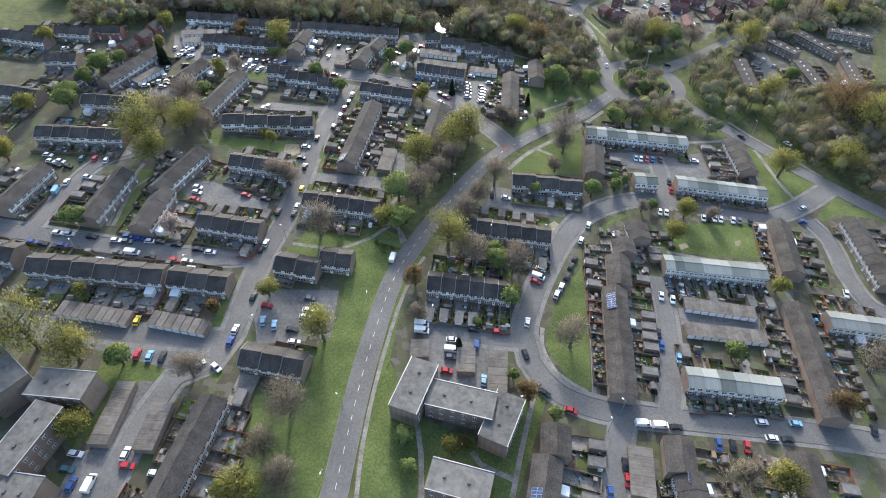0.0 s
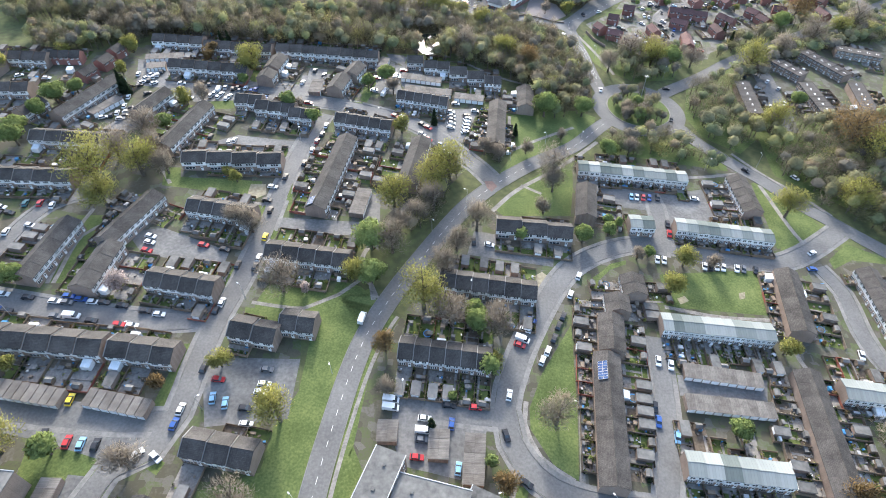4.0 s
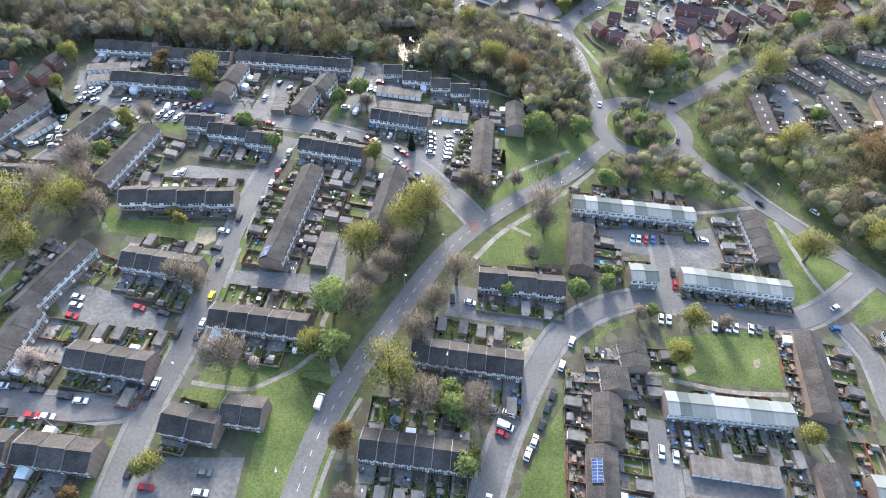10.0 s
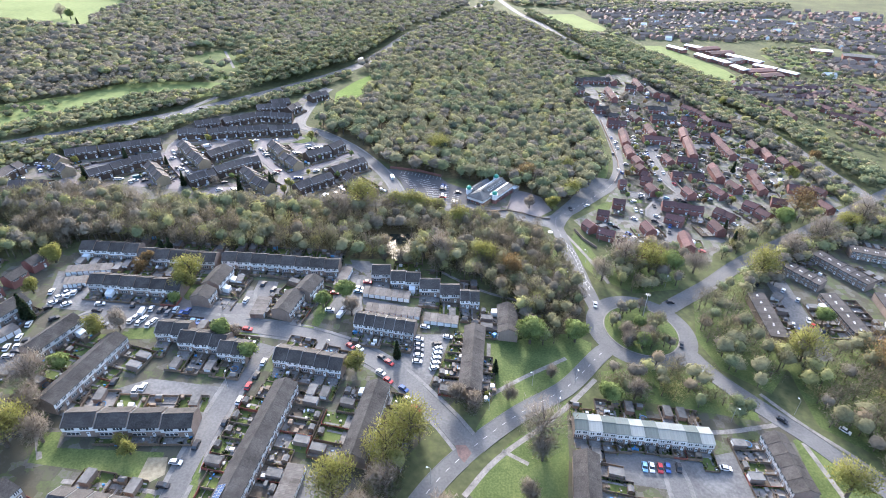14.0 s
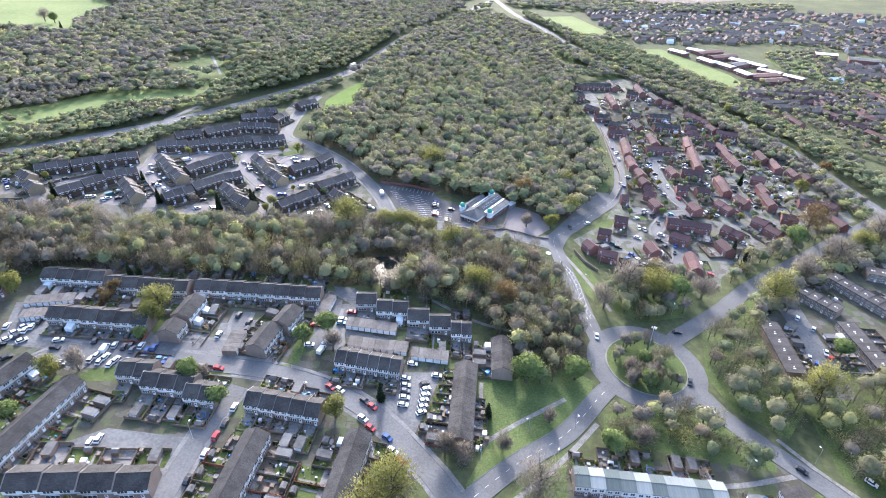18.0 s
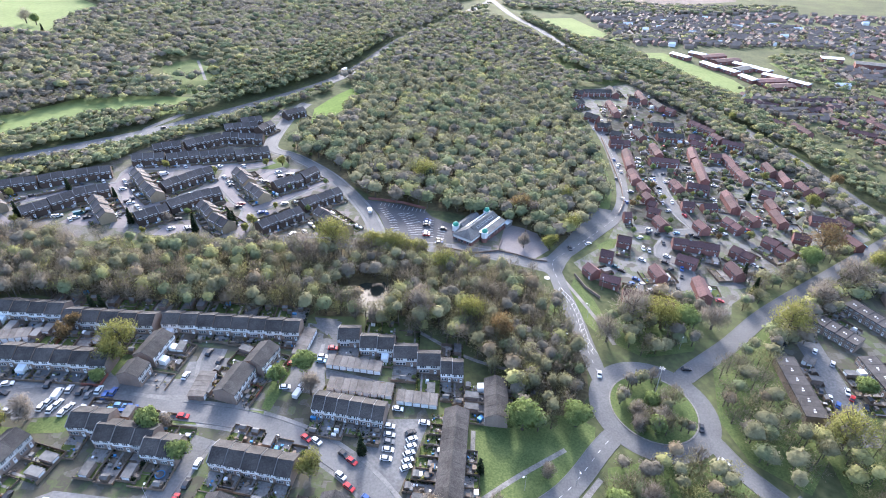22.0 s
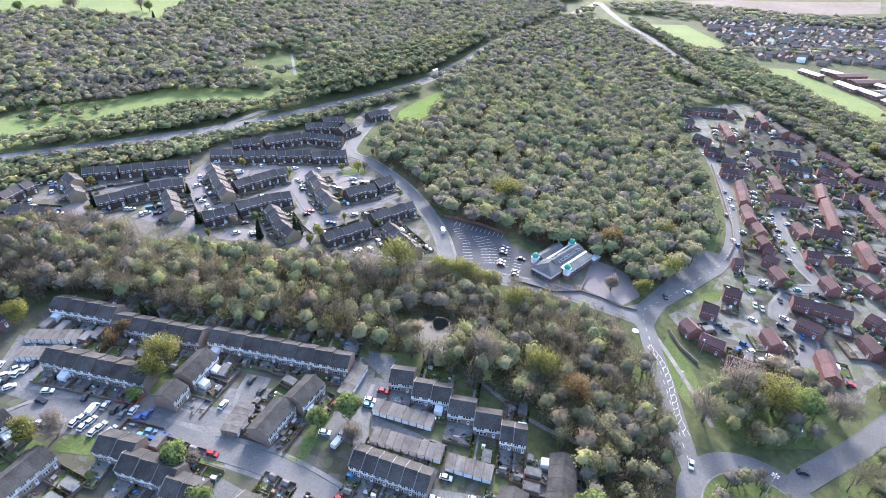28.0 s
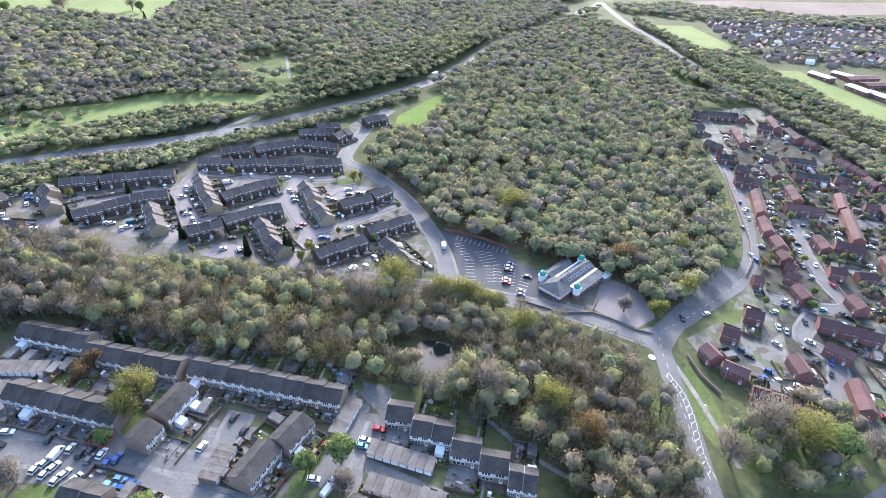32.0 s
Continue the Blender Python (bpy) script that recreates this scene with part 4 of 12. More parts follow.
def shed_thing(kind):
    if kind == "shed":
        t = tagged(new("garden_shed"), "small timber garden shed with a felted pitched roof", "shed", "garden sheds")
        w, d, h = 1.1, 0.9, 1.9
        s = Shape()
        s.along([(-d, -0.5), (d, -0.5), (d, h), (0, h + 0.4), (-d, h)], -w, w)
        part("wall", s, t, M["timber"])
        s = Shape()
        s.along([(-d - 0.12, h - 0.05), (0, h + 0.42), (d + 0.12, h - 0.05), (d + 0.12, h + 0.03), (0, h + 0.5), (-d - 0.12, h + 0.03)], -w - 0.1, w + 0.1)
        part("roof", s, t, M["felt"])
    elif kind == "garage":
        t = tagged(new("single_garage"), "flat-roofed concrete garage at the end of a garden", "garage", "single garages")
        s = Shape()
        s.box(-1.5, -2.5, -0.8, 1.5, 2.5, 2.2)
        part("wall", s, t, M["brick"])
        s = Shape()
        s.box(-1.6, -2.65, 2.2, 1.6, 2.65, 2.34)
        s.box(-1.6, -2.65, 2.34, -1.48, 2.65, 2.42)
        s.box(1.48, -2.65, 2.34, 1.6, 2.65, 2.42)
        part("roof", s, t, M["felt"])
        s = Shape()
        s.box(-1.2, -2.56, -0.1, 1.2, -2.48, 2.0)
        for k in range(4):
            s.box(-1.1, -2.59, 0.05 + k * 0.48, 1.1, -2.5, 0.42 + k * 0.48)
        part("door", s, t, M["white"])
    else:
        t = tagged(new("conservatory"), "white-framed lean-to conservatory against the house", "conservatory", "conservatories")
        s = Shape()
        s.along([(-1.4, -0.5), (1.4, -0.5), (1.4, 2.6), (-1.4, 2.1)], -1.5, 1.5)
        part("frame", s, t, M["white"])
        s = Shape()
        for i in range(4):
            s.along([(-1.42, 2.14), (1.38, 2.64), (1.38, 2.67), (-1.42, 2.17)], -1.45 + i * 0.74, -0.78 + i * 0.74)
        part("glass_roof", s, t, M["polycarbonate"])
    return t


def bush_thing(kind):
    rng = np.random.default_rng(7 + len(kind))
    q = crown_arrays(rng, 1.0, 1.6, 0.0, 170, 0.17)
    return tagged(new("bush", quads_mesh("bush", q, LEAF[kind])), {"green": "rounded green garden shrub", "pine": "dark evergreen garden shrub", "spring": "rounded yellow-green garden shrub", "bare": "twiggy brown garden shrub", "bronze": "rounded coppery garden shrub"}[kind], "bush", "garden shrubs")


def patch(x0, y0, x1, y1, m, mat, name, label):
    s = Shape()
    s.box(x0, y0, -0.25, x1, y1, 0.05)
    ob = lone(name, s, M[mat], label=label, category=name, kind="structure")
    ob.matrix_basis = m


FAR_PLOT = {"lawn": Shape(), "paving": Shape(), "soil": Shape()}


def clutter(rng, s, m, w, length):
    """Odds and ends on a plot: tubs, boxes, a table, stacked boards."""
    for _ in range(rng.randrange(4, 10)):
        a, b, h = rng.uniform(0.25, 1.0), rng.uniform(0.25, 0.8), rng.uniform(0.25, 0.9)
        if rng.random() < 0.18:
            a, b, h = rng.uniform(1.0, 2.2), rng.uniform(0.8, 1.6), rng.uniform(0.5, 1.9)
        x, y = rng.uniform(-0.8, 0.8) * w, rng.uniform(0.06, 0.94) * length
        s.box_at(m @ Matrix.Rotation(rng.choice((0, 0, 0.3, 0.8)), 4, "Z") if y < 2 else m, x - a / 2, y - b / 2, 0.0, x + a / 2, y + b / 2, h, rng.choice((0, 0, 0, 0, 0, 1, 2, 3, 4, 4, 4, 5, 5)))
    x = rng.choice((-0.55, 0.55, 0.0)) * w
    s.box_at(m, x - 0.4, 0.2, -0.2, x + 0.4, length * rng.uniform(0.6, 0.98), 0.085, 5)        # a slabbed path
    if rng.random() < 0.4:      # a low wall or edging across
        y = length * rng.uniform(0.3, 0.8)
        s.box_at(m, -w + 0.15, y, -0.2, w - 0.15, y + 0.2, rng.uniform(0.2, 0.6), rng.choice((0, 5)))


PLANTS = []


def planting(rng, m, w, length):
    """Shrubs and flowers along the edges of a plot, some as a hedge."""
    spots = []
    for _ in range(rng.randrange(6, 17)):
        edge = rng.random()
        x, y = (rng.choice((-0.88, 0.88)) * w, rng.uniform(0.05, 1) * length) if edge < 0.65 else (rng.uniform(-0.9, 0.9) * w, rng.uniform(0.1, 0.98) * length)
        spots.append((x, y, rng.uniform(0.25, 0.75)))
    if rng.random() < 0.3:
        side = rng.choice((-0.9, 0.9)) * w
        spots += [(side, 0.5 + 0.55 * k, 0.55) for k in range(int(length * 1.7))]
    kind = rng.randrange(4)
    for x, y, r in spots:
        p = m @ Vector((x, y, r * 0.7))
        PLANTS.append((p.x, p.y, p.z, r, kind if rng.random() < 0.5 else rng.randrange(4)))


def plants_mesh():
    a = np.array(PLANTS)
    rng = np.random.default_rng(5)
    k = 8
    p = np.repeat(a, k, 0)
    d = rng.normal(size=(len(p), 3))
    d /= np.linalg.norm(d, axis=1)[:, None]
    d[:, 2] = np.abs(d[:, 2]) * 1.1 - 0.2
    c = p[:, :3] + d * p[:, 3:4] * rng.uniform(0.5, 1.0, (len(p), 1))
    t, u = rng.normal(size=(len(p), 3)), rng.normal(size=(len(p), 3))
    s = p[:, 3:4] * 0.5
    t, u = t / np.linalg.norm(t, axis=1)[:, None] * s, u / np.linalg.norm(u, axis=1)[:, None] * s
    q = np.stack([c + t, c + u, c - t, c - u], 1)
    q = np.concatenate([q, np.repeat((d + (0, 0, 0.4))[:, None], 4, 1)], 2)
    me = quads_mesh("garden_plants", q, LEAF["green"])
    for name in ("bare", "pine", "spring"):
        me.materials.append(LEAF[name])
    me.polygons.foreach_set("material_index", p[:, 4].astype(np.int32))
    tagged(new("garden_plants", me), "many small shrubs, hedges and flowers in gardens", "garden plants", "", "stuff")


def trampoline_thing():
    t = tagged(new("trampoline"), "round garden trampoline with a blue padded rim", "trampoline", "trampolines")
    s = Shape()
    ring = [(1.45 * math.cos(k * math.pi / 10), 1.45 * math.sin(k * math.pi / 10), 0.75, 0.17) for k in range(21)]
    s.tube(ring, 6)
    part("rim", s, t, M["blue_plastic"])
    s = Shape()
    s.prism([(1.35 * math.cos(k * math.pi / 10), 1.35 * math.sin(k * math.pi / 10)) for k in range(20)], 0.7, 0.74)
    part("mat", s, t, M["dark_plastic"])
    for k in range(4):
        s = Shape()
        x, y = 1.4 * math.cos(k * math.pi / 2), 1.4 * math.sin(k * math.pi / 2)
        s.tube([(x, y, -0.3, 0.05), (x, y, 0.72, 0.05)], 6)
        part("leg", s, t, M["steel"])
    return t


CLUTTER = Shape()


def garden(x, y, ang, width, length, seed, fenced=True):
    """The plot of one house: lawn or slabs, a fence on one side and at the end, and what stands in it."""
    rng = random.Random(seed)
    m = lie(x, y, ang, 0.02)
    w = width / 2
    near = y < 300 and fenced
    for lot in range(2):
        kind = rng.choice(("lawn", "lawn", "lawn", "paving", "soil")) if lot else rng.choice(("paving", "paving", "soil"))
        cut = length * (rng.uniform(0.2, 0.45) if not lot else 1.0)
        start = 0.1 if not lot else end
        end = cut
        if near and lot:
            patch(-w + 0.1, start, w - 0.1, end, m, kind, {"lawn": "lawn", "paving": "patio", "soil": "flower_bed"}[kind], {"lawn": "small clipped back garden lawn", "paving": "slabbed garden patio", "soil": "dug brown garden bed"}[kind])
        else:
            FAR_PLOT[kind].box_at(m, -w + 0.1, start, -0.25, w - 0.1, end, 0.05)
    red, tall, s = rng.random() < 0.1, rng.uniform(0.9, 1.6), Shape()
    rails = [m @ Matrix.Translation((-w, 0.2, 0)) @ Matrix.Rotation(radians(90), 4, "Z"), m @ Matrix.Translation((-w, length, 0))]
    for turn, span in zip(rails, (length - 0.2, width)):
        fence_shape(s if near else FAR_FENCE, turn, span, tall)
    if near:
        lone("garden_fence", s, M["red_timber" if red else "timber"], label="red-stained timber board fence round a garden" if red else "weathered brown timber fence round a garden", category="fence", group="garden fences")
    clutter(rng, CLUTTER, m, w, length)
    planting(rng, m, w, length)
    if near and length > 8 and seed % 17 == 0:
        if "trampoline" not in TREES:
            TREES["trampoline"] = trampoline_thing()
        put("trampoline", TREES["trampoline"], m @ Matrix.Translation((0.2 * w, length * 0.42, 0.05)))
    r = rng.random()
    if length > 7.5 and r < 0.72:
        kind = "garage" if r < 0.3 else "shed"
        if kind not in TREES:
            TREES[kind] = shed_thing(kind)
        put(kind, TREES[kind], m @ Matrix.Translation((rng.uniform(-0.3, 0.3) * w, length - (2.9 if kind == "garage" else 1.4), 0)) @ Matrix.Rotation(math.pi if kind == "garage" else 0, 4, "Z"))
    if length > 4.5 and rng.random() < 0.1:
        if "conservatory" not in TREES:
            TREES["conservatory"] = shed_thing("conservatory")
        put("conservatory", TREES["conservatory"], m @ Matrix.Translation((0.3, 1.5, 0)) @ Matrix.Rotation(math.pi, 4, "Z"))
    for _ in range(rng.choice((0, 1, 1)) if y < 320 else 0):
        kind = rng.choice(("green", "pine", "spring", "bare", "bronze"))
        key = ("bush", kind)
        if key not in TREES:
            TREES[key] = bush_thing(kind)
        f = rng.uniform(0.6, 1.3)
        put(key, TREES[key], m @ Matrix.Translation((rng.choice((-1, 1)) * (w - 0.9), rng.uniform(0.3, 0.9) * length, 0)) @ Matrix.Diagonal((f, f, f, 1)))


# ---- street furniture ----
def street_lamp(x, y, tall=8.0):
    if "lamp" not in TREES:
        t = tagged(new("street_lamp"), "slim grey steel street lamp with a pale lantern", "street lamp", "street lamps")
        s = Shape()
        s.tube([(0, 0, -0.5, 0.11), (0, 0, 1.5, 0.1), (0, 0, 7.8, 0.05)], 8)
        part("pole", s, t, M["steel"])
        s = Shape()
        s.tube([(0, 0, 7.75, 0.05), (0.5, 0, 8.0, 0.045), (1.0, 0, 8.02, 0.04)], 6)
        part("arm", s, t, M["steel"])
        s = Shape()
        s.box(0.8, -0.22, 7.95, 1.55, 0.22, 8.15, 0, 0.05)
        part("lantern", s, t, M["white"], label="pale lantern head")
        TREES["lamp"] = t
    put("lamp", TREES["lamp"], Matrix.Translation((x, y, ground(x, y))) @ Matrix.Rotation(random.uniform(0, 6), 4, "Z"))


def high_mast(x, y, tall=17.0):
    t = tagged(new("lighting_mast"), "tall steel lighting mast with a ring of lanterns", "street lamp")
    t.location = (x, y, ground(x, y))
    s = Shape()
    s.tube([(0, 0, -0.5, 0.25), (0, 0, tall * 0.5, 0.18), (0, 0, tall, 0.1)], 10)
    part("pole", s, t, M["steel"])
    for i in range(6):
        s = Shape()
        s.box(0.6, -0.2, -0.1, 1.15, 0.2, 0.12, 0, 0.05)
        s.box(0, -0.04, -0.03, 0.6, 0.04, 0.03)
        ob = part("lantern", s, t, M["steel"], label="grey floodlight lantern")
        ob.location, ob.rotation_euler = (0, 0, tall), (0, 0, i * math.pi / 3)


def path(width, points):
    s = Shape()
    strip(s, curve_points(points, 4.0), -width / 2, width / 2, 0.075)
    lone("footpath", s, M["paving"], label="pale concrete footpath", category="path", kind="structure")


def solar_array(x, y, z, ang, pitch, cols, rows):
    """Panels a hand's width above a roof slope."""
    t = tagged(new("solar_array"), "dark blue solar panels on a tiled roof", "solar panels", "solar arrays")
    t.matrix_basis = Matrix.Translation((x, y, z)) @ Matrix.Rotation(ang, 4, "Z") @ Matrix.Rotation(pitch, 4, "X")
    s = Shape()
    s.box(0.03, 0.03, 0, 0.97, 1.57, 0.05, 0)
    s.box(0.07, 0.07, 0.04, 0.93, 1.53, 0.06, 1)
    me = s.mesh("panel", M["steel"], M["solar"])
    for i in range(cols):
        for j in range(rows):
            part("panel", me, t).location = (i - cols / 2, (j - rows / 2) * 1.6, 0)


# ---- the mosque ----
def mosque(x, y, ang):
    """A hall with a hipped front, a wing and a lean-to beside it, and three domed turrets."""
    t = tagged(new("mosque"), "red brick and white hall with grey pitched roofs and green domes", "mosque")
    t.matrix_basis = Matrix.Translation((x, y, ground(x, y))) @ Matrix.Rotation(ang, 4, "Z")
    blocks = ((-15.5, -4.4, -6, 7.6, 4.2), (-6, -3.2, 15, 5.2, 4.6), (-7, 5.2, 10, 12.2, 4.0), (-4, -8, 15, -3.2, 4.0))
    low, high = Shape(), Shape()
    for x0, y0, x1, y1, tall in blocks:
        low.box(x0, y0, -2, x1, y1, 2.3)
        high.box(x0 + 0.02, y0 + 0.02, 2.3, x1 - 0.02, y1 - 0.02, tall)
    part("lower_wall", low, t, M["brick_red"])
    part("upper_wall", high, t, M["white"])
    s = Shape()
    s.along([(-3.5, 4.5), (1.0, 7.2), (5.5, 4.5), (5.5, 4.75), (1.0, 7.45), (-3.5, 4.75)], -8.0, 15.3)
    part("roof", s, t, M["tile_slate"])
    s = Shape()
    a, b, c, d = (-16.1, 8.2, 4.2), (-16.1, -5.0, 4.2), (-5.6, -5.0, 4.2), (-5.6, 8.2, 4.2)
    p, q = (-10.6, 1.2, 7.2), (-5.6, 1.2, 7.2)
    for f in ((a, b, p), (b, c, q, p), (d, a, p, q), (a, d, c, b)):
        s.face(f)
    part("hip_roof", s, t, M["tile_slate"])
    s = Shape()
    s.along([(5.6, 4.0), (9.0, 5.9), (12.6, 4.0), (12.6, 4.2), (9.0, 6.15), (5.6, 4.2)], -7.3, 10.3)
    part("wing_roof", s, t, M["tile_slate"])
    s = Shape()
    s.along([(-8.4, 3.95), (-3.3, 4.75), (-3.3, 4.95), (-8.4, 4.15)], -4.3, 15.3)
    part("lean_to_roof", s, t, M["tile_slate"])
    for y0, y1, z in ((5.3, 6.3, 4.85), (-4.4, -3.3, 5.0)):
        s = Shape()
        s.box(-6.5, y0, z - 0.5, 15.2, y1, z)
        part("gutter_walk", s, t, M["white"])
    for i in range(8):
        for side in (-1, 1):
            s = Shape()
            s.box(-0.8, -0.7, 0, 0.8, 0.7, 0.1, 0)
            s.box(-0.7, -0.6, 0.08, 0.7, 0.6, 0.13, 1)
            ob = part("skylight", s, t, M["white"], M["glass"])
            ob.location, ob.rotation_euler = (-4 + i * 2.3, 1.0 + side * 2.2, 6.2), (-side * 0.54, 0, 0)
    for i in range(6):
        s = Shape()
        s.box(-0.65, -0.06, 0, 0.65, 0.06, 1.5, 0)
        s.box(-0.55, -0.09, 0.1, 0.55, 0.0, 1.4, 1)
        ob = part("window", s, t, M["white"], M["glass"])
        ob.location = (-2 + i * 3.0, -8.05, 1.0)
    for i in range(3):
        s = Shape()
        s.box(-0.06, -0.8, 0, 0.06, 0.8, 1.7, 0)
        s.box(-0.09, -0.7, 0.1, 0.0, 0.7, 1.6, 1)
        ob = part("window", s, t, M["white"], M["glass"])
        ob.location = (-15.55, -2.2 + i * 3.8, 0.8)
    for tx, ty in ((-9.4, 10.2), (15.6, 5.4), (-5.9, -6.9)):
        s = Shape()
        s.tube([(tx, ty, -2, 1.9), (tx, ty, 2.4, 1.9)], 8)
        tower = part("tower", s, t, M["brick_red"])
        s = Shape()
        s.tube([(tx, ty, 2.4, 1.9), (tx, ty, 5.6, 1.9), (tx, ty, 5.6, 2.15), (tx, ty, 5.9, 2.15)], 8)
        part("turret", s, tower, M["white"], label="white octagonal turret")
        s = Shape()
        s.tube([(tx, ty, 5.9, 1.5)] + [(tx, ty, 6.4 + 1.75 * math.sin(k * 0.2), 1.75 * math.cos(k * 0.2)) for k in range(8)] + [(tx, ty, 8.9, 0.03)], 14)
        part("dome", s, tower, M["copper_green"], label="bright green dome")


def low_wall(points, tall, mat="brick", label="low brick boundary wall"):
    s = Shape()
    for (x0, y0), (x1, y1) in zip(points, points[1:]):
        n = max(1, int(math.hypot(x1 - x0, y1 - y0) / 4))
        for i in range(n):
            ax, ay = x0 + (x1 - x0) * i / n, y0 + (y1 - y0) * i / n
            m = lie(ax, ay, math.atan2(y1 - y0, x1 - x0))
            w = math.hypot(x1 - x0, y1 - y0) / n
            s.box_at(m, 0, -0.12, -0.6, w, 0.12, tall)
            s.box_at(m, 0, -0.16, tall, w, 0.16, tall + 0.08)
    lone("boundary_wall", s, M[mat], label=label, category="wall")


def parking_lines(x0, y0, x1, y1, deep):
    """White lines between the bays of a car park."""
    n = max(2, round(math.hypot(x1 - x0, y1 - y0) / 2.5))
    s = Shape()
    for i in range(n + 1):
        m = lie(x0 + (x1 - x0) * i / n, y0 + (y1 - y0) * i / n, math.atan2(y1 - y0, x1 - x0))
        s.box_at(m, -0.07, 0, 0.02, 0.07, deep, 0.085)
    lone("parking_lines", s, M["road_paint"], label="white painted parking bay lines", category="road marking", kind="structure")


def hatching(points, wide):
    """A painted strip in the middle of a road: two edge lines with slanting bars."""
    s = Shape()
    line = curve_points(points, 3.0)
    for k, ((x0, y0), (x1, y1)) in enumerate(zip(line, line[1:])):
        m = lie(x0, y0, math.atan2(y1 - y0, x1 - x0))
        d = math.hypot(x1 - x0, y1 - y0)
        for side in (-1, 1):
            s.box_at(m, 0, side * wide - 0.06, 0.1, d * 0.7, side * wide + 0.06, 0.165)
        s.box_at(m @ Matrix.Rotation(0.7, 4, "Z"), -0.09, -wide * 1.1, 0.1, 0.09, wide * 1.1, 0.163)
    lone("road_hatching", s, M["road_paint"], label="white hatched strip between the lanes", category="road marking", kind="structure")


def site_cabin(x, y, ang):
    t = tagged(new("site_cabin"), "pale grey-blue metal cabin with a flat roof", "cabin")
    t.matrix_basis = lie(x, y, ang)
    s = Shape()
    s.box(-3, -1.6, -0.5, 3, 1.6, 2.6)
    for i in range(14):
        s.box(-2.9 + i * 0.43, -1.64, 0.1, -2.7 + i * 0.43, 1.64, 2.5)
    part("wall", s, t, M["steel"])
    s = Shape()
    s.box(-3.15, -1.75, 2.6, 3.15, 1.75, 2.75)
    part("roof", s, t, M["polycarbonate"])


def big_hall(x0, y0, x1, y1, depth, height, roof):
    """A long low school or works building with a shallow gable."""
    a, b = Vector((x0, y0)), Vector((x1, y1))
    d, c = b - a, (a + b) / 2
    t = tagged(new("school_building"), {"pale": "long school block with a bright white roof", "tile_red": "long school block with a dull red roof", "felt": "long grey flat-roofed works building"}[roof], "building", "school buildings")
    t.matrix_basis = Matrix.Translation((c.x, c.y, ground(c.x, c.y))) @ Matrix.Rotation(math.atan2(d.y, d.x), 4, "Z")
    L, h = d.length / 2, depth / 2
    s = Shape()
    s.box(-L, -h, -4, L, h, height)
    part("wall", s, t, M["brick_red"])
    s = Shape()
    s.along([(-h - 0.5, height), (h + 0.5, height), (h + 0.5, height + 0.3), (0, height + 1.8), (-h - 0.5, height + 0.3)], -L - 0.5, L + 0.5)
    part("roof", s, t, M[roof])
    for i in range(max(2, int(L / 4))):
        if (2.4, 1.4) not in WINDOW:
            WINDOW[(2.4, 1.4)] = window_shape(2.4, 1.4)
        part("window", WINDOW[(2.4, 1.4)], t).location = (-L + (i + 0.5) * 2 * L / max(2, int(L / 4)), -h - 0.05, 1.2)


def far_town(points, spacing, seed):
    """Roofs of a distant town, too many to count."""
    rng = random.Random(seed)
    s = Shape()
    xs, ys = [p[0] for p in points], [p[1] for p in points]
    y = min(ys)
    while y < max(ys):
        x = min(xs)
        while x < max(xs):
            px, py = x + rng.uniform(-5, 5), y + rng.uniform(-5, 5)
            if inside(px, py, points) and rng.random() < 0.8:
                L, d, z, slot = rng.uniform(3.2, 8), rng.uniform(2.8, 3.6), ground(px, py), rng.choice((0, 1, 1, 2, 2))
                prof = [(-d, -2), (d, -2), (d, 3.8), (0, 6.2), (-d, 3.8)]
                wall = 4 if rng.random() < 0.05 else 3
                if rng.random() < 0.6:
                    k = len(s.v)
                    s.along(prof, -L, L, wall)
                    s.s[-3], s.s[-4] = slot, slot
                    s.v[k:] = [(px + a, py + b, z + c) for a, b, c in s.v[k:]]
                else:
                    k = len(s.v)
                    s.along(prof, -L, L, wall)
                    s.s[-3], s.s[-4] = slot, slot
                    s.v[k:] = [(px - b, py + a, z + c) for a, b, c in s.v[k:]]
            x += spacing
        y += spacing
    lone("distant_houses", s, M["tile_brown"], M["tile_umber"], M["tile_red"], M["brick"], M["white"], label="rows of brown-roofed houses in the distance", category="houses", kind="stuff")


# ---- ground cover ----
area("gardens", [(-271.2, 239.9), (-179.3, 312.7), (-46.5, 334.2), (11.7, 296.2), (26.6, 264.0), (6.2, 224.6), (-24.5, 189.1), (-34.4, 162.1), (-38.8, 139.5), (-33.6, 116.1), (-40.6, 96.5), (-38.5, 88.4), (-52.2, 74.9), (-50.7, 51.3), (-51.2, 44.2), (-121.7, 36.0)], "gardens", 0.03, "patchwork of small back gardens, yards and planting", "gardens")
area("gardens", [(15.4, 200.5), (66.7, 253.9), (155.1, 263.8), (151.4, 205.2), (205.9, 218.2), (185.4, 138.1), (150.4, 67.7), (-12.5, 48.7), (-13.9, 119.1), (-8.5, 141.6)], "gardens", 0.03, "patchwork of small back gardens, yards and planting", "gardens")
area("estate_yard", [(-284.7, 392.5), (-244.1, 408.8), (-204.1, 463.9), (-123.0, 505.1), (-80.8, 482.4), (-45.4, 443.7), (-26.0, 409.3), (-86.1, 392.9), (-163.3, 372.3), (-245.2, 358.2)], "brickyard", 0.03, "reddish paved yards between the brown houses", "yard")
area("estate_yard", [(-188.6, 508.2), (-137.1, 538.0), (-136.6, 579.3), (-123.4, 606.1), (-123.1, 544.9), (-121.3, 505.9), (-204.1, 463.9)], "brickyard", 0.03, "reddish paved yards between the brown houses", "yard")
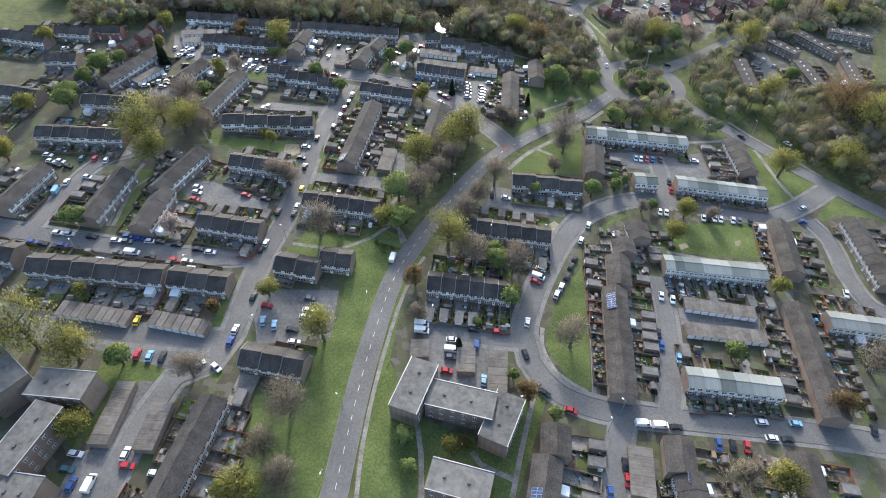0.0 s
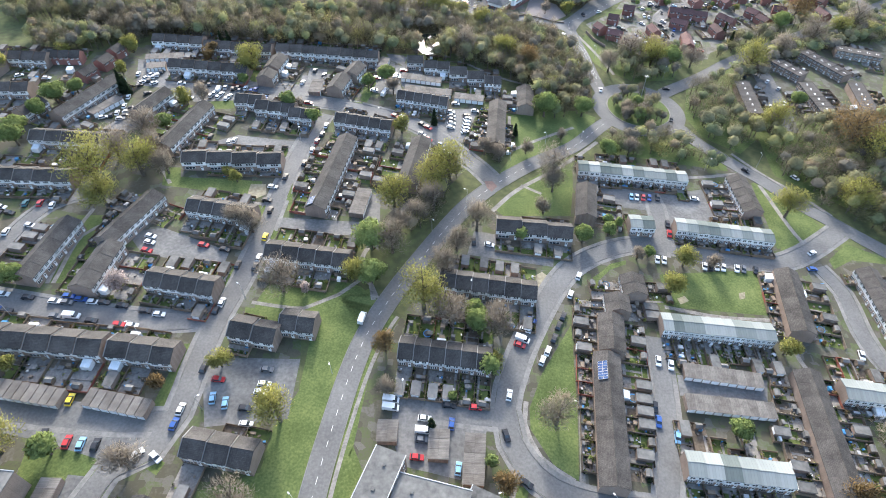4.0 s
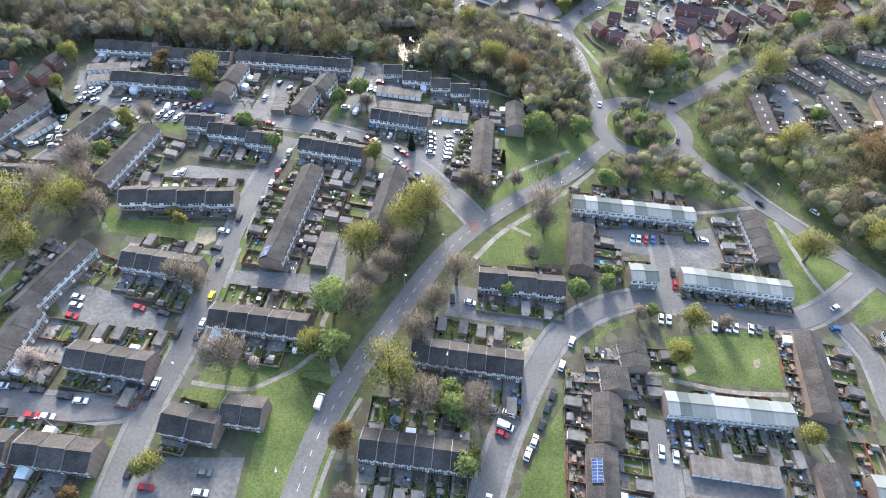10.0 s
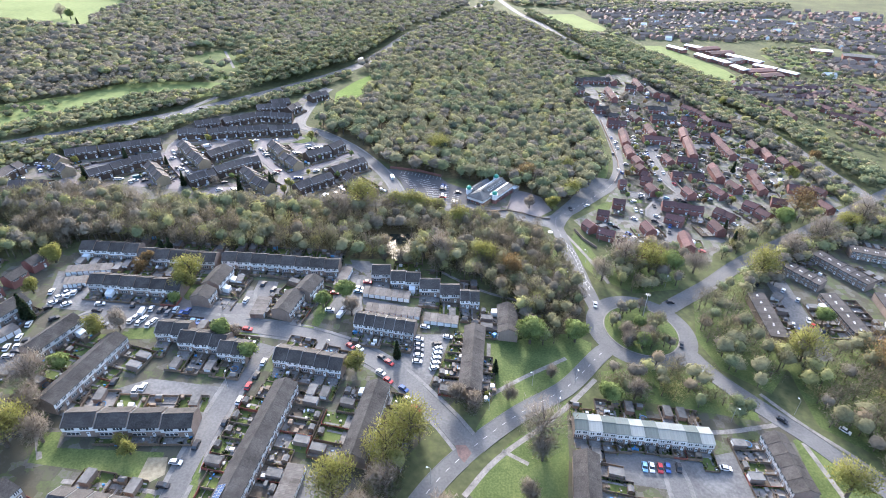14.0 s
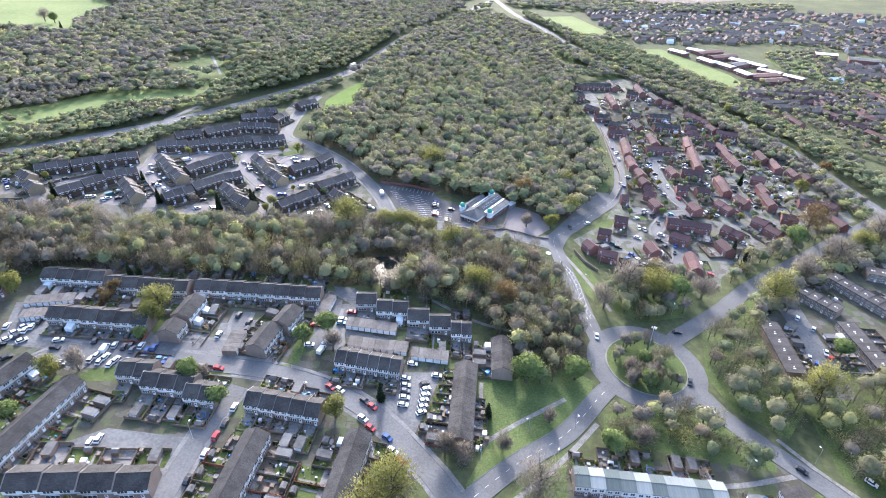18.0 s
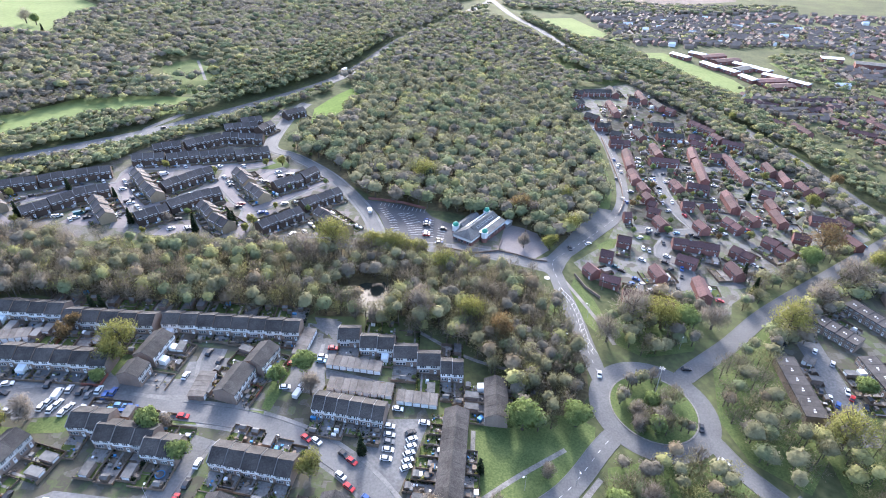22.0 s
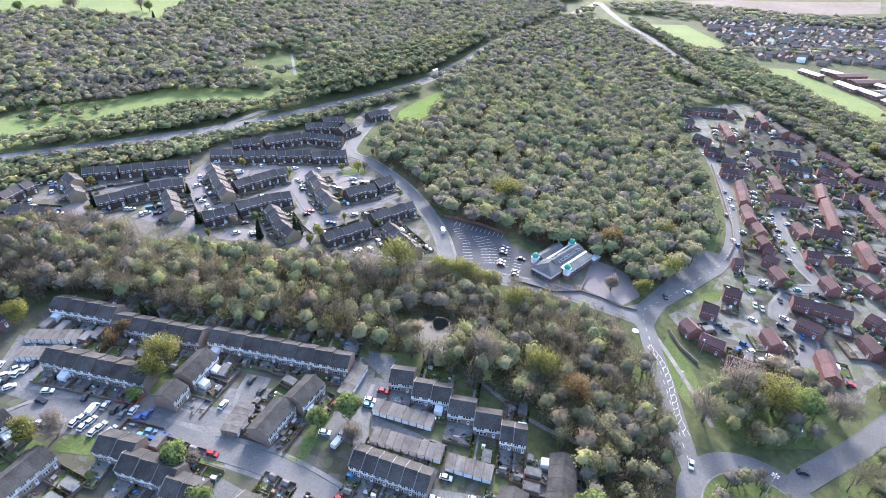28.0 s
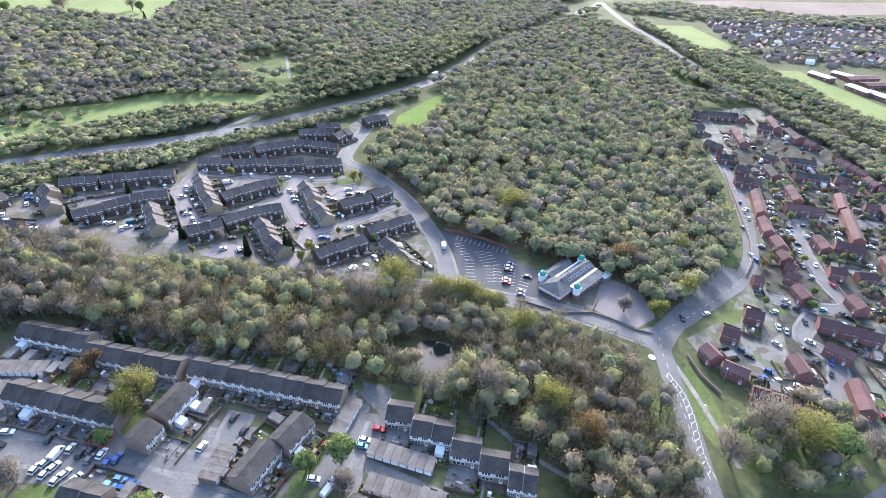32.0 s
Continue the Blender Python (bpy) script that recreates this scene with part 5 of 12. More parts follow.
area("estate_yard", [(113.8, 718.9), (183.1, 770.8), (227.8, 705.1), (263.1, 652.7), (157.1, 374.0), (125.8, 366.3), (102.7, 381.0), (87.1, 395.1), (82.3, 404.2), (103.6, 427.7), (116.9, 460.0), (124.8, 495.6), (129.3, 568.1), (122.2, 621.4)], "drives", 0.03, "paved drives and yards between the red houses", "yard")
area("estate_yard", [(127.2, 660.0), (226.6, 768.3), (268.4, 632.2), (284.8, 522.2), (276.1, 467.1), (216.3, 429.8), (187.8, 408.0), (151.6, 374.6), (133.0, 371.1), (123.2, 392.4)], "drives", 0.03, "paved drives and yards between the red houses", "yard")
area("meadow", [(-357.8, 435.2), (-351.9, 461.9), (-349.3, 486.4), (-313.3, 520.7), (-293.4, 558.7), (-259.2, 575.7), (-233.0, 582.8), (-214.0, 586.5), (-202.1, 558.3), (-220.0, 536.4), (-244.7, 524.4), (-271.0, 497.8), (-277.9, 478.9), (-297.1, 452.0), (-310.7, 423.9), (-325.2, 407.7)], "field", 0.05, "bright green grazing meadow", "field")
area("ploughed_field", [(49.2, 1260.0), (139.8, 1285.9), (256.7, 1325.5), (356.0, 1358.8), (547.3, 1476.0), (605.7, 1641.0), (281.1, 1473.0)], "ploughed", 0.05, "pale reddish ploughed field", "field")
area("junction_surface", [(58.3, 400.3), (68.5, 407.3), (81.4, 429.1), (92.5, 451.5), (102.9, 471.4), (114.2, 470.4), (104.5, 444.9), (88.8, 424.0), (78.0, 402.1), (72.6, 386.4), (67.6, 389.9)], "asphalt", 0.12, "worn grey asphalt of a wide junction", "road")
area("paddock", [(-239.4, 592.1), (-278.7, 663.6), (-264.3, 689.2), (-249.5, 695.4), (-216.6, 649.6), (-202.8, 614.6), (-218.7, 593.3)], "grass", 0.05, "rough grassy paddock among trees", "paddock")
area("playing_field", [(107, 1106), (163, 1140), (203, 1035), (225, 995), (140, 966)], "field", 0.05, "bright mown playing field", "field")
area("playing_field", [(169, 908), (263, 942), (317, 830), (325, 770), (291, 748), (243, 782), (203, 836)], "field", 0.05, "bright mown playing field", "field")
area("playing_field", [(398, 932), (455, 935), (478, 858), (448, 834), (401, 877)], "field", 0.05, "bright mown playing field", "field")
area("playing_field", [(572, 1172), (719, 1225), (676, 1148), (566, 1139)], "field", 0.05, "bright mown playing field", "field")
area("meadow", [(-760, 640), (-589, 687), (-571, 712), (-535, 728), (-480, 724), (-428, 720), (-456, 786), (-459, 843), (-462, 885), (-560, 960), (-900, 900)], "field", 0.05, "pale green parkland meadow", "field")
area("clearing", [(-103.6, 546.7), (-111.8, 590.1), (-102.9, 629.7), (-88.6, 669.4), (-69.7, 676.8), (-79.1, 630.9), (-91.8, 583.9), (-92.0, 547.0)], "clearing", 0.05, "bright grassy clearing beside the wood", "field")
area("clearing", [(104.3, 840.1), (132.9, 869.1), (152.8, 843.7), (167.2, 818.1), (177.3, 779.1), (162.1, 756.3), (138.5, 762.9), (118.6, 780.2), (108.0, 805.0)], "grass", 0.05, "rough grassy clearing among trees", "grass")
area("green_strip", [(-31.0, 162.7), (-22.5, 160.9), (-15.3, 155.6), (-17.1, 140.2), (-20.6, 110.8), (-22.3, 82.6), (-23.1, 59.6), (-23.5, 43.2), (-46.8, 40.5), (-50.5, 69.7), (-53.0, 82.4), (-37.8, 89.5), (-37.6, 103.6), (-33.6, 116.1), (-35.0, 137.3)], "grass", 0.05, "broad mown green beside the road", "grass")
area("verge", [(-10.7, 150.1), (-6.8, 149.3), (-12.6, 127.0), (-13.0, 100.4), (-16.1, 75.9), (-14.3, 54.4), (-16.4, 54.2), (-17.7, 75.7), (-16.7, 102.1), (-15.2, 128.0)], "grass", 0.05, "mown road verge", "grass")
area("oval_green", [(56.0, 155.0), (55.7, 119.6), (54.5, 98.1), (47.1, 102.3), (40.4, 112.6), (40.2, 119.7), (44.7, 133.2)], "grass", 0.05, "mown green beside the terrace", "grass")
area("play_green", [(93.6, 185.0), (137.3, 194.2), (135.0, 170.2), (93.1, 168.6)], "grass", 0.06, "worn square of grass", "grass")
area("roadside_green", [(32.7, 285.8), (49.7, 294.6), (69.6, 297.5), (78.3, 293.2), (75.6, 281.3), (64.5, 268.7), (44.7, 250.9), (29.3, 234.5), (28.1, 237.9), (35.5, 255.5)], "grass", 0.05, "mown roadside green", "grass")
area("roadside_green", [(26.1, 212.2), (40.0, 233.0), (63.4, 257.1), (61.8, 231.1), (59.6, 213.3), (30.2, 208.3)], "grass", 0.05, "mown roadside green", "grass")
area("roadside_green", [(150.3, 252.5), (164.9, 242.8), (176.3, 216.9), (163.9, 204.6), (149.5, 205.4)], "grass", 0.05, "mown roadside green", "grass")
area("flat_lawn", [(-19.2, 83.1), (-13.0, 100.4), (-2.1, 82.4), (22.1, 75.5), (32.7, 94.0), (40.1, 95.1), (29.9, 59.8), (-13.7, 54.5)], "grass", 0.05, "mown lawn round the flats", "grass")
area("estate_green", [(-104.1, 87.6), (-85.1, 90.2), (-83.8, 87.2), (-89.2, 79.4), (-93.4, 78.9), (-97.2, 58.6), (-106.2, 64.2), (-102.8, 81.6)], "grass", 0.05, "mown grass between the flats and garages", "grass")
area("estate_green", [(-139.1, 179.6), (-128.8, 181.5), (-126.6, 146.4), (-134.8, 145.0)], "grass", 0.05, "strip of mown grass", "grass")
area("estate_green", [(-117.1, 208.1), (-75.4, 212.1), (-72.5, 201.9), (-115.3, 202.3)], "grass", 0.05, "patchy pale grass", "grass")
area("estate_green", [(-75.2, 128.0), (-70.6, 128.8), (-69.6, 103.6), (-75.6, 99.2), (-75.8, 109.8)], "grass", 0.05, "strip of mown grass", "grass")
area("estate_green", [(-72.9, 163.9), (-69.3, 161.1), (-68.9, 143.5), (-72.3, 143.0)], "grass", 0.05, "strip of mown grass", "grass")
area("road_bank", [(68.2, 369.1), (72.1, 351.0), (74.3, 323.8), (68.0, 321.8), (62.1, 352.9)], "grass", 0.05, "mown grassy road bank", "grass")
area("road_bank", [(80.8, 389.4), (88.8, 373.3), (93.9, 353.2), (90.2, 342.4), (82.3, 354.5), (76.1, 374.9)], "grass", 0.05, "mown grassy road bank", "grass")
area("garage_court", [(-3.6, 118.2), (27.8, 117.4), (26.0, 106.0), (19.7, 94.3), (1.7, 96.4), (-2.6, 106.4)], "tarmac", 0.06, "stained tarmac garage court", "court")
area("garage_court", [(-146.3, 101.7), (-69.4, 103.1), (-64.8, 93.1), (-82.0, 87.5), (-102.1, 91.0), (-140.8, 93.2)], "tarmac", 0.06, "stained tarmac garage court", "court")
area("garage_court", [(-67.5, 123.8), (-36.1, 127.4), (-34.4, 106.4), (-58.0, 100.7)], "tarmac", 0.06, "stained tarmac garage court", "court")
area("garage_court", [(-89.3, 85.4), (-81.2, 85.5), (-79.5, 60.8), (-81.3, 46.4), (-95.7, 44.7), (-95.7, 58.7), (-88.8, 61.3)], "tarmac", 0.06, "pale gravelly garage court", "court")
area("garage_court", [(-109.8, 232.2), (-96.1, 242.2), (-58.0, 242.5), (-68.4, 234.8), (-89.3, 232.7)], "tarmac", 0.06, "tarmac parking court", "court")
area("garage_court", [(-116.9, 174.0), (-103.9, 178.3), (-79.6, 171.5), (-75.0, 172.4), (-74.7, 163.6), (-105.3, 163.4)], "tarmac", 0.06, "tarmac parking court", "court")
area("car_park", [(-6.9, 283.8), (15.9, 287.4), (12.2, 269.8), (8.8, 255.7), (1.6, 257.7), (-9.8, 262.4), (-7.6, 271.6)], "tarmac", 0.06, "tarmac car park", "car park")
area("garage_court", [(77.5, 230.4), (99.7, 233.8), (128.4, 244.1), (140.0, 245.8), (132.1, 224.3), (101.7, 213.1), (97.1, 222.7), (76.4, 223.3)], "tarmac", 0.06, "tarmac parking court", "court")
area("garage_court", [(91.5, 139.0), (123.3, 141.0), (120.5, 131.5), (91.0, 131.0)], "tarmac", 0.06, "stained tarmac garage court", "court")
area("garage_court", [(18.2, 197.0), (51.5, 195.3), (50.7, 182.2), (16.1, 183.3)], "tarmac", 0.06, "tarmac parking court", "court")
area("garage_court", [(-63.8, 191.4), (-28.2, 194.4), (-27.4, 212.3), (-23.6, 212.9), (-18.8, 180.0), (-31.1, 186.1), (-61.3, 185.7)], "tarmac", 0.06, "tarmac parking court", "court")
area("garage_court", [(-41.7, 336.2), (-28.5, 336.9), (-29.0, 314.7), (-41.4, 305.8), (-40.6, 313.2)], "tarmac", 0.06, "tarmac parking court", "court")
area("garage_court", [(-170.3, 298.3), (-141.2, 300.3), (-115.3, 286.5), (-81.4, 286.8), (-84.9, 276.0), (-114.5, 274.3), (-159.8, 273.7)], "tarmac", 0.06, "tarmac parking court", "court")
area("mosque_car_park", [(-40.7, 446.3), (-33.6, 446.7), (-17.4, 446.0), (-3.2, 442.3), (2.0, 435.1), (13.2, 430), (24, 440), (30, 436), (20, 405.8), (6.6, 403.2), (1.0, 403.8), (-9.5, 406.9), (-19.9, 405.2), (-23.2, 416.7), (-29.1, 431.0)], "dark_tarmac", 0.06, "marked tarmac car park", "car park")
area("terrace_paving", [(15.2, 409.7), (25.6, 403.6), (33.7, 403.9), (40.9, 407.9), (43.3, 422.3), (44.8, 432.3), (34.2, 420.8), (24.4, 413.9)], "brickyard", 0.075, "red-brown block paving round the hall", "paving")
area("forecourt", [(41.2, 428.3), (47.5, 437.0), (56.2, 434.7), (64.0, 430.3), (69.7, 413.8), (61.4, 403.7), (53.5, 405.9), (45.5, 408.1), (41.6, 409.9)], "pale_tarmac", 0.06, "pale worn gravel forecourt", "yard")
area("estate_green", [(-103.4, 82.8), (-95.9, 89.3), (-80.9, 87.0), (-82.9, 82.8), (-90.2, 82.7), (-94.5, 81.8), (-92.9, 69.3), (-91.5, 61.8), (-95.8, 61.3), (-97.5, 75.2)], "grass", 0.075, "mown grass between the garages", "grass")
area("estate_green", [(-80.0, 77.9), (-75.9, 82.2), (-75.2, 76.3), (-77.5, 77.7)], "grass", 0.075, "mown grass between the garages", "grass")
area("estate_green", [(-73.3, 91.1), (-64.7, 89.1), (-65.7, 85.3), (-72.3, 88.1)], "grass", 0.075, "mown grass between the garages", "grass")
area("verge", [(-111.7, 305.1), (-103.7, 305.2), (-101.0, 295.2), (-103.0, 287.8), (-109.0, 292.1)], "grass", 0.084, "mown grass verge", "grass")
area("verge", [(-98.0, 272.2), (-91.8, 273.4), (-66.9, 273.6), (-65.1, 272.1), (-90.7, 270.1)], "grass", 0.084, "mown grass verge", "grass")
area("verge", [(-47.1, 305.1), (-42.9, 309.0), (-40.1, 298.0), (-42.5, 281.9), (-45.8, 282.5)], "grass", 0.084, "mown grass verge", "grass")
area("verge", [(-118.1, 266.7), (-105.1, 270.8), (-106.0, 263.7), (-107.0, 262.4), (-117.8, 263.7)], "grass", 0.084, "mown grass verge", "grass")
area("verge", [(-77.3, 269.2), (-64.4, 270.6), (-66.3, 261.5), (-71.2, 267.1)], "grass", 0.084, "mown grass verge", "grass")
area("verge", [(-63.0, 269.8), (-62.3, 266.6), (-64.7, 251.9), (-66.3, 251.6), (-64.9, 266.1)], "grass", 0.084, "mown grass verge", "grass")
area("verge", [(-64.1, 280.1), (-44.4, 281.5), (-44.2, 280.1), (-61.2, 278.2)], "grass", 0.084, "mown grass verge", "grass")
area("verge", [(-63.2, 179.8), (-58.6, 176.7), (-59.8, 172.9), (-63.4, 174.8)], "grass", 0.084, "mown grass verge", "grass")
area("verge", [(-63.4, 211.5), (-62.4, 214.7), (-60.8, 204.4), (-62.1, 203.7)], "grass", 0.084, "mown grass verge", "grass")
area("verge", [(-68.2, 234.4), (-66.5, 234.7), (-66.2, 221.3), (-66.7, 212.9), (-68.8, 215.8), (-68.7, 225.2)], "grass", 0.05, "mown grass verge", "grass")
area("verge", [(-60.9, 203.3), (-59.6, 203.5), (-58.6, 195.8), (-59.9, 195.6)], "grass", 0.05, "mown grass verge", "grass")
area("verge", [(-72.1, 196.7), (-70.6, 196.4), (-72.2, 189.1), (-74.2, 189.3)], "grass", 0.05, "mown grass verge", "grass")
area("verge", [(-67.8, 194.9), (-66.1, 194.5), (-67.3, 182.5), (-69.5, 182.8)], "grass", 0.05, "mown grass verge", "grass")
area("verge", [(-61.9, 183.3), (-60.4, 183.5), (-60.5, 176.7), (-62.3, 176.7)], "grass", 0.05, "mown grass verge", "grass")
area("verge", [(-74.6, 163.8), (-70.3, 164.0), (-70.3, 155.8), (-69.5, 142.7), (-72.3, 141.6), (-73.7, 152.0)], "grass", 0.05, "mown grass verge", "grass")
area("estate_green", [(-57.8, 147.3), (-55.6, 157.7), (-26.7, 155.9), (-17.9, 160.8), (-16.7, 152.4), (-20.5, 145.6), (-55.5, 141.4)], "grass", 0.05, "rough grass with paths across it", "grass")
area("verge", [(149.2, 251.7), (153.6, 250.9), (152.9, 212.7), (148.0, 207.3)], "grass", 0.05, "mown grass verge", "grass")
area("verge", [(65.8, 178.8), (69.9, 182.7), (73.9, 187.5), (80.8, 190.6), (80.5, 188.4), (73.5, 184.2), (67.8, 177.1)], "grass", 0.06, "mown grass verge", "grass")
area("verge", [(50.8, 169.6), (53.6, 170.0), (49.0, 158.9), (44.8, 154.2), (43.2, 156.2)], "grass", 0.06, "mown grass verge", "grass")
area("bare_ground", [(42.8, 176.1), (46.0, 178.9), (50.1, 175.5), (45.3, 163.6), (42.8, 165.9)], "bare_earth", 0.06, "trodden earth between paths", "bare ground")
area("bare_ground", [(-79.5, 209.5), (-73.3, 210.5), (-71.2, 204.3), (-74.8, 200.7), (-78.7, 200.6)], "bare_earth", 0.07, "worn bare patch in the grass", "bare ground")
area("bare_ground", [(98.3, 173.4), (101.6, 175.2), (102.9, 172.9), (99.1, 170.6)], "bare_earth", 0.07, "worn bare patch in the grass", "bare ground")
area("bare_ground", [(123.9, 179.9), (126.6, 180.8), (125.9, 177.6), (123.4, 176.6)], "bare_earth", 0.07, "worn bare patch in the grass", "bare ground")
area("junction_surface", [(21.2, 229.8), (24.9, 230.4), (27.2, 227.3), (24.8, 223.0), (22.5, 225.5)], "red_surfacing", 0.14, "worn red anti-skid surfacing at the junction", "road marking")
area("parking_court", [(181.3, 367.2), (191.0, 370.7), (193.1, 358.9), (191.3, 319.8), (189.7, 300.4), (176.1, 298.2), (181.2, 330.7)], "tarmac", 0.06, "tarmac parking court", "court")
area("gardens", [(166.7, 356.5), (204.1, 388.6), (237.3, 410.6), (295.0, 428.2), (229.2, 299.5), (164.8, 289.4)], "gardens", 0.03, "patchwork of small back gardens, yards and planting", "gardens")
area("garage_court", [(-81.1, 300.3), (-61.8, 306.9), (-56.8, 303.3), (-66.3, 298.3), (-71.7, 282.9), (-80.6, 276.8), (-87.3, 280.2), (-80.3, 291.7)], "tarmac", 0.06, "tarmac parking court", "court")
area("garage_court", [(-142.6, 280.9), (-84.2, 282.0), (-84.6, 276.4), (-126.5, 264.8)], "tarmac", 0.06, "tarmac parking court", "court")
area("garage_court", [(-35.5, 320.6), (-25.9, 328.4), (-24.3, 314.5), (-28.9, 307.4), (-25.1, 293.6), (-36.7, 291.3), (-40.7, 307.0)], "tarmac", 0.07, "tarmac parking court", "court")
area("garage_court", [(-28.3, 305.8), (0.8, 302.2), (0.6, 297.6), (-26.4, 300.6)], "tarmac", 0.05, "tarmac parking court", "court")
area("verge", [(97.6, 424.3), (105.7, 433.2), (112.0, 435.5), (107.8, 424.3), (99.1, 419.1)], "grass", 0.07, "mown grass verge", "grass")
area("verge", [(122.4, 442.0), (133.1, 443.3), (130.9, 438.2), (123.9, 436.9)], "grass", 0.07, "mown grass verge", "grass")
area("road_bank", [(120.9, 564.4), (120.5, 522.6), (118.1, 492.9), (113.8, 474.3), (107.4, 462.4), (106.2, 471.3), (112.0, 490.5), (114.9, 530.8)], "grass", 0.07, "mown grassy road bank", "grass")
area("verge", [(159.8, 500.6), (167.5, 505.3), (167.0, 499.4), (159.5, 494.2)], "grass", 0.07, "mown grass verge", "grass")
area("verge", [(168.5, 204.2), (180.4, 215.8), (196.6, 208.5), (210.3, 200.6), (195.3, 205.6), (178.8, 205.8), (169.0, 199.3)], "grass", 0.06, "mown grass verge", "grass")
area("verge", [(-64.0, 270.3), (-64.8, 245.2), (-67.4, 246.2), (-65.9, 269.2)], "grass", 0.087, "mown grass verge", "grass")
area("verge", [(-67.0, 234.2), (-66.4, 214.2), (-69.1, 215.1), (-68.7, 233.3)], "grass", 0.087, "mown grass verge", "grass")
area("verge", [(-60.0, 206.4), (-60.1, 201.8), (-62.0, 202.1), (-61.8, 206.4)], "grass", 0.087, "mown grass verge", "grass")
area("verge", [(-61.5, 184.2), (-61.8, 177.2), (-63.3, 177.6), (-63.0, 184.3)], "grass", 0.087, "mown grass verge", "grass")
area("verge", [(-68.3, 197.3), (-69.5, 184.9), (-71.6, 185.6), (-70.1, 197.3)], "grass", 0.087, "mown grass verge", "grass")
area("verge", [(-71.4, 197.4), (-72.1, 188.6), (-74.1, 189.1), (-73.2, 197.4)], "grass", 0.087, "mown grass verge", "grass")
area("verge", [(-127.2, 261.8), (-135.1, 261.4), (-141.0, 228.3), (-138.9, 225.9), (-131.7, 228.7), (-128.2, 237.0), (-122.3, 262.0)], "grass", 0.087, "mown grass verge", "grass")
area("verge", [(-119.2, 213.7), (-112.3, 214.8), (-109.4, 207.4), (-115.2, 206.5)], "grass", 0.087, "mown grass verge", "grass")
area("verge", [(-119.8, 264.9), (-108.4, 265.3), (-107.7, 262.2), (-118.9, 260.1)], "grass", 0.087, "mown grass verge", "grass")
area("verge", [(-90.0, 272.3), (-66.9, 271.0), (-66.5, 269.1), (-89.8, 269.8)], "grass", 0.087, "mown grass verge", "grass")
area("verge", [(-70.2, 164.7), (-70.9, 145.2), (-73.1, 145.7), (-72.9, 152.3), (-72.3, 163.9)], "grass", 0.091, "mown grass verge", "grass")
area("verge", [(-59.8, 183.5), (-61.2, 175.9), (-63.1, 176.6), (-61.5, 183.7)], "grass", 0.091, "mown grass verge", "grass")
area("verge", [(-70.5, 196.8), (-71.6, 182.6), (-73.8, 183.3), (-73.2, 196.4)], "grass", 0.091, "mown grass verge", "grass")
area("verge", [(-60.5, 145.4), (-48.7, 146.0), (-34.8, 146.1), (-35.3, 141.7), (-49.1, 140.6), (-59.4, 141.4)], "grass", 0.091, "mown grass verge", "grass")
area("pond", [(-28.9, 356.7), (-27.2, 363.4), (-21.5, 367.9), (-15, 367.2), (-11.4, 360.5), (-9.9, 352.5), (-10.8, 344.5), (-15.1, 339.6), (-19.8, 340.9), (-24.6, 347.2)], "water", 0.12, "dark still pond under bare trees", "pond")
area("woodland_floor", [(-241.2, 354.7), (-200.9, 370.1), (-159.1, 366.9), (-113.5, 375.4), (-81.6, 383.2), (-46.3, 390.2), (-20.7, 393.6), (0.1, 393.2), (7.7, 377.0), (-5.3, 358.6), (-37.3, 363.2), (-34.4, 347.4), (-8.2, 342.4), (-46.3, 336.5), (-106.3, 327.6), (-166.7, 327.7), (-201.9, 320.4)], "leaf_litter", 0.035, "brown leaf litter under the trees", "woodland floor")
area("woodland_floor", [(-3.1, 359.2), (8.8, 377.5), (10.0, 394.9), (30.3, 390.8), (51.9, 386.0), (61.0, 379.1), (68.7, 360.6), (76.1, 342.5), (78.8, 325.3), (53.6, 313.7), (36.7, 329.5), (26.6, 333.3), (0.5, 342.1), (-8.2, 342.4)], "leaf_litter", 0.035, "brown leaf litter under the trees", "woodland floor")
area("woodland_floor", [(-67.4, 473.5), (-38.4, 452.7), (-17.5, 442.5), (12.0, 443.5), (43.7, 436.6), (75.0, 419.2), (99.7, 451.0), (112.6, 484.9), (116.1, 538.7), (111.5, 616.4), (105.3, 678.7), (57.6, 745.8), (2.7, 770.7), (-49.3, 739.2), (-78.5, 693.7), (-84.4, 634.0), (-82.6, 576.2), (-102.2, 544.4), (-105.2, 508.8)], "leaf_litter", 0.035, "brown leaf litter under the trees", "woodland floor")
area("rough_grass", [(135.3, 334.5), (172.1, 368.0), (166.5, 338.1), (171.0, 311.9), (207.5, 317.4), (234.2, 316.5), (191.3, 240.1), (175.4, 251.2), (163.4, 259.5), (163.0, 264.0), (164.3, 291.2), (150.6, 274.9), (133.3, 285.9), (128.1, 304.3)], "grass", 0.035, "rough grass under open trees", "grass")
area("rough_grass", [(79.9, 275.9), (114.6, 287.1), (127.9, 276.2), (140.0, 265.0), (140.1, 258.8), (106.0, 261.0), (78.1, 262.8)], "grass", 0.035, "rough grass under open trees", "grass")
area("rough_grass", [(92.5, 357.1), (105.2, 377.5), (124.7, 384.9), (145.1, 380.0), (129.6, 343.3), (105.6, 335.0), (94.8, 341.4)], "grass", 0.035, "rough grass under open trees", "grass")
area("woodland_floor", [(30.0, 321.7), (45.3, 321.8), (47.8, 292.2), (54.7, 285.9), (66.6, 292.3), (77.8, 308.6), (79.2, 328.7), (71.8, 345.8), (60.9, 345.9), (38.9, 333.2)], "leaf_litter", 0.035, "brown leaf litter under the trees", "woodland floor")
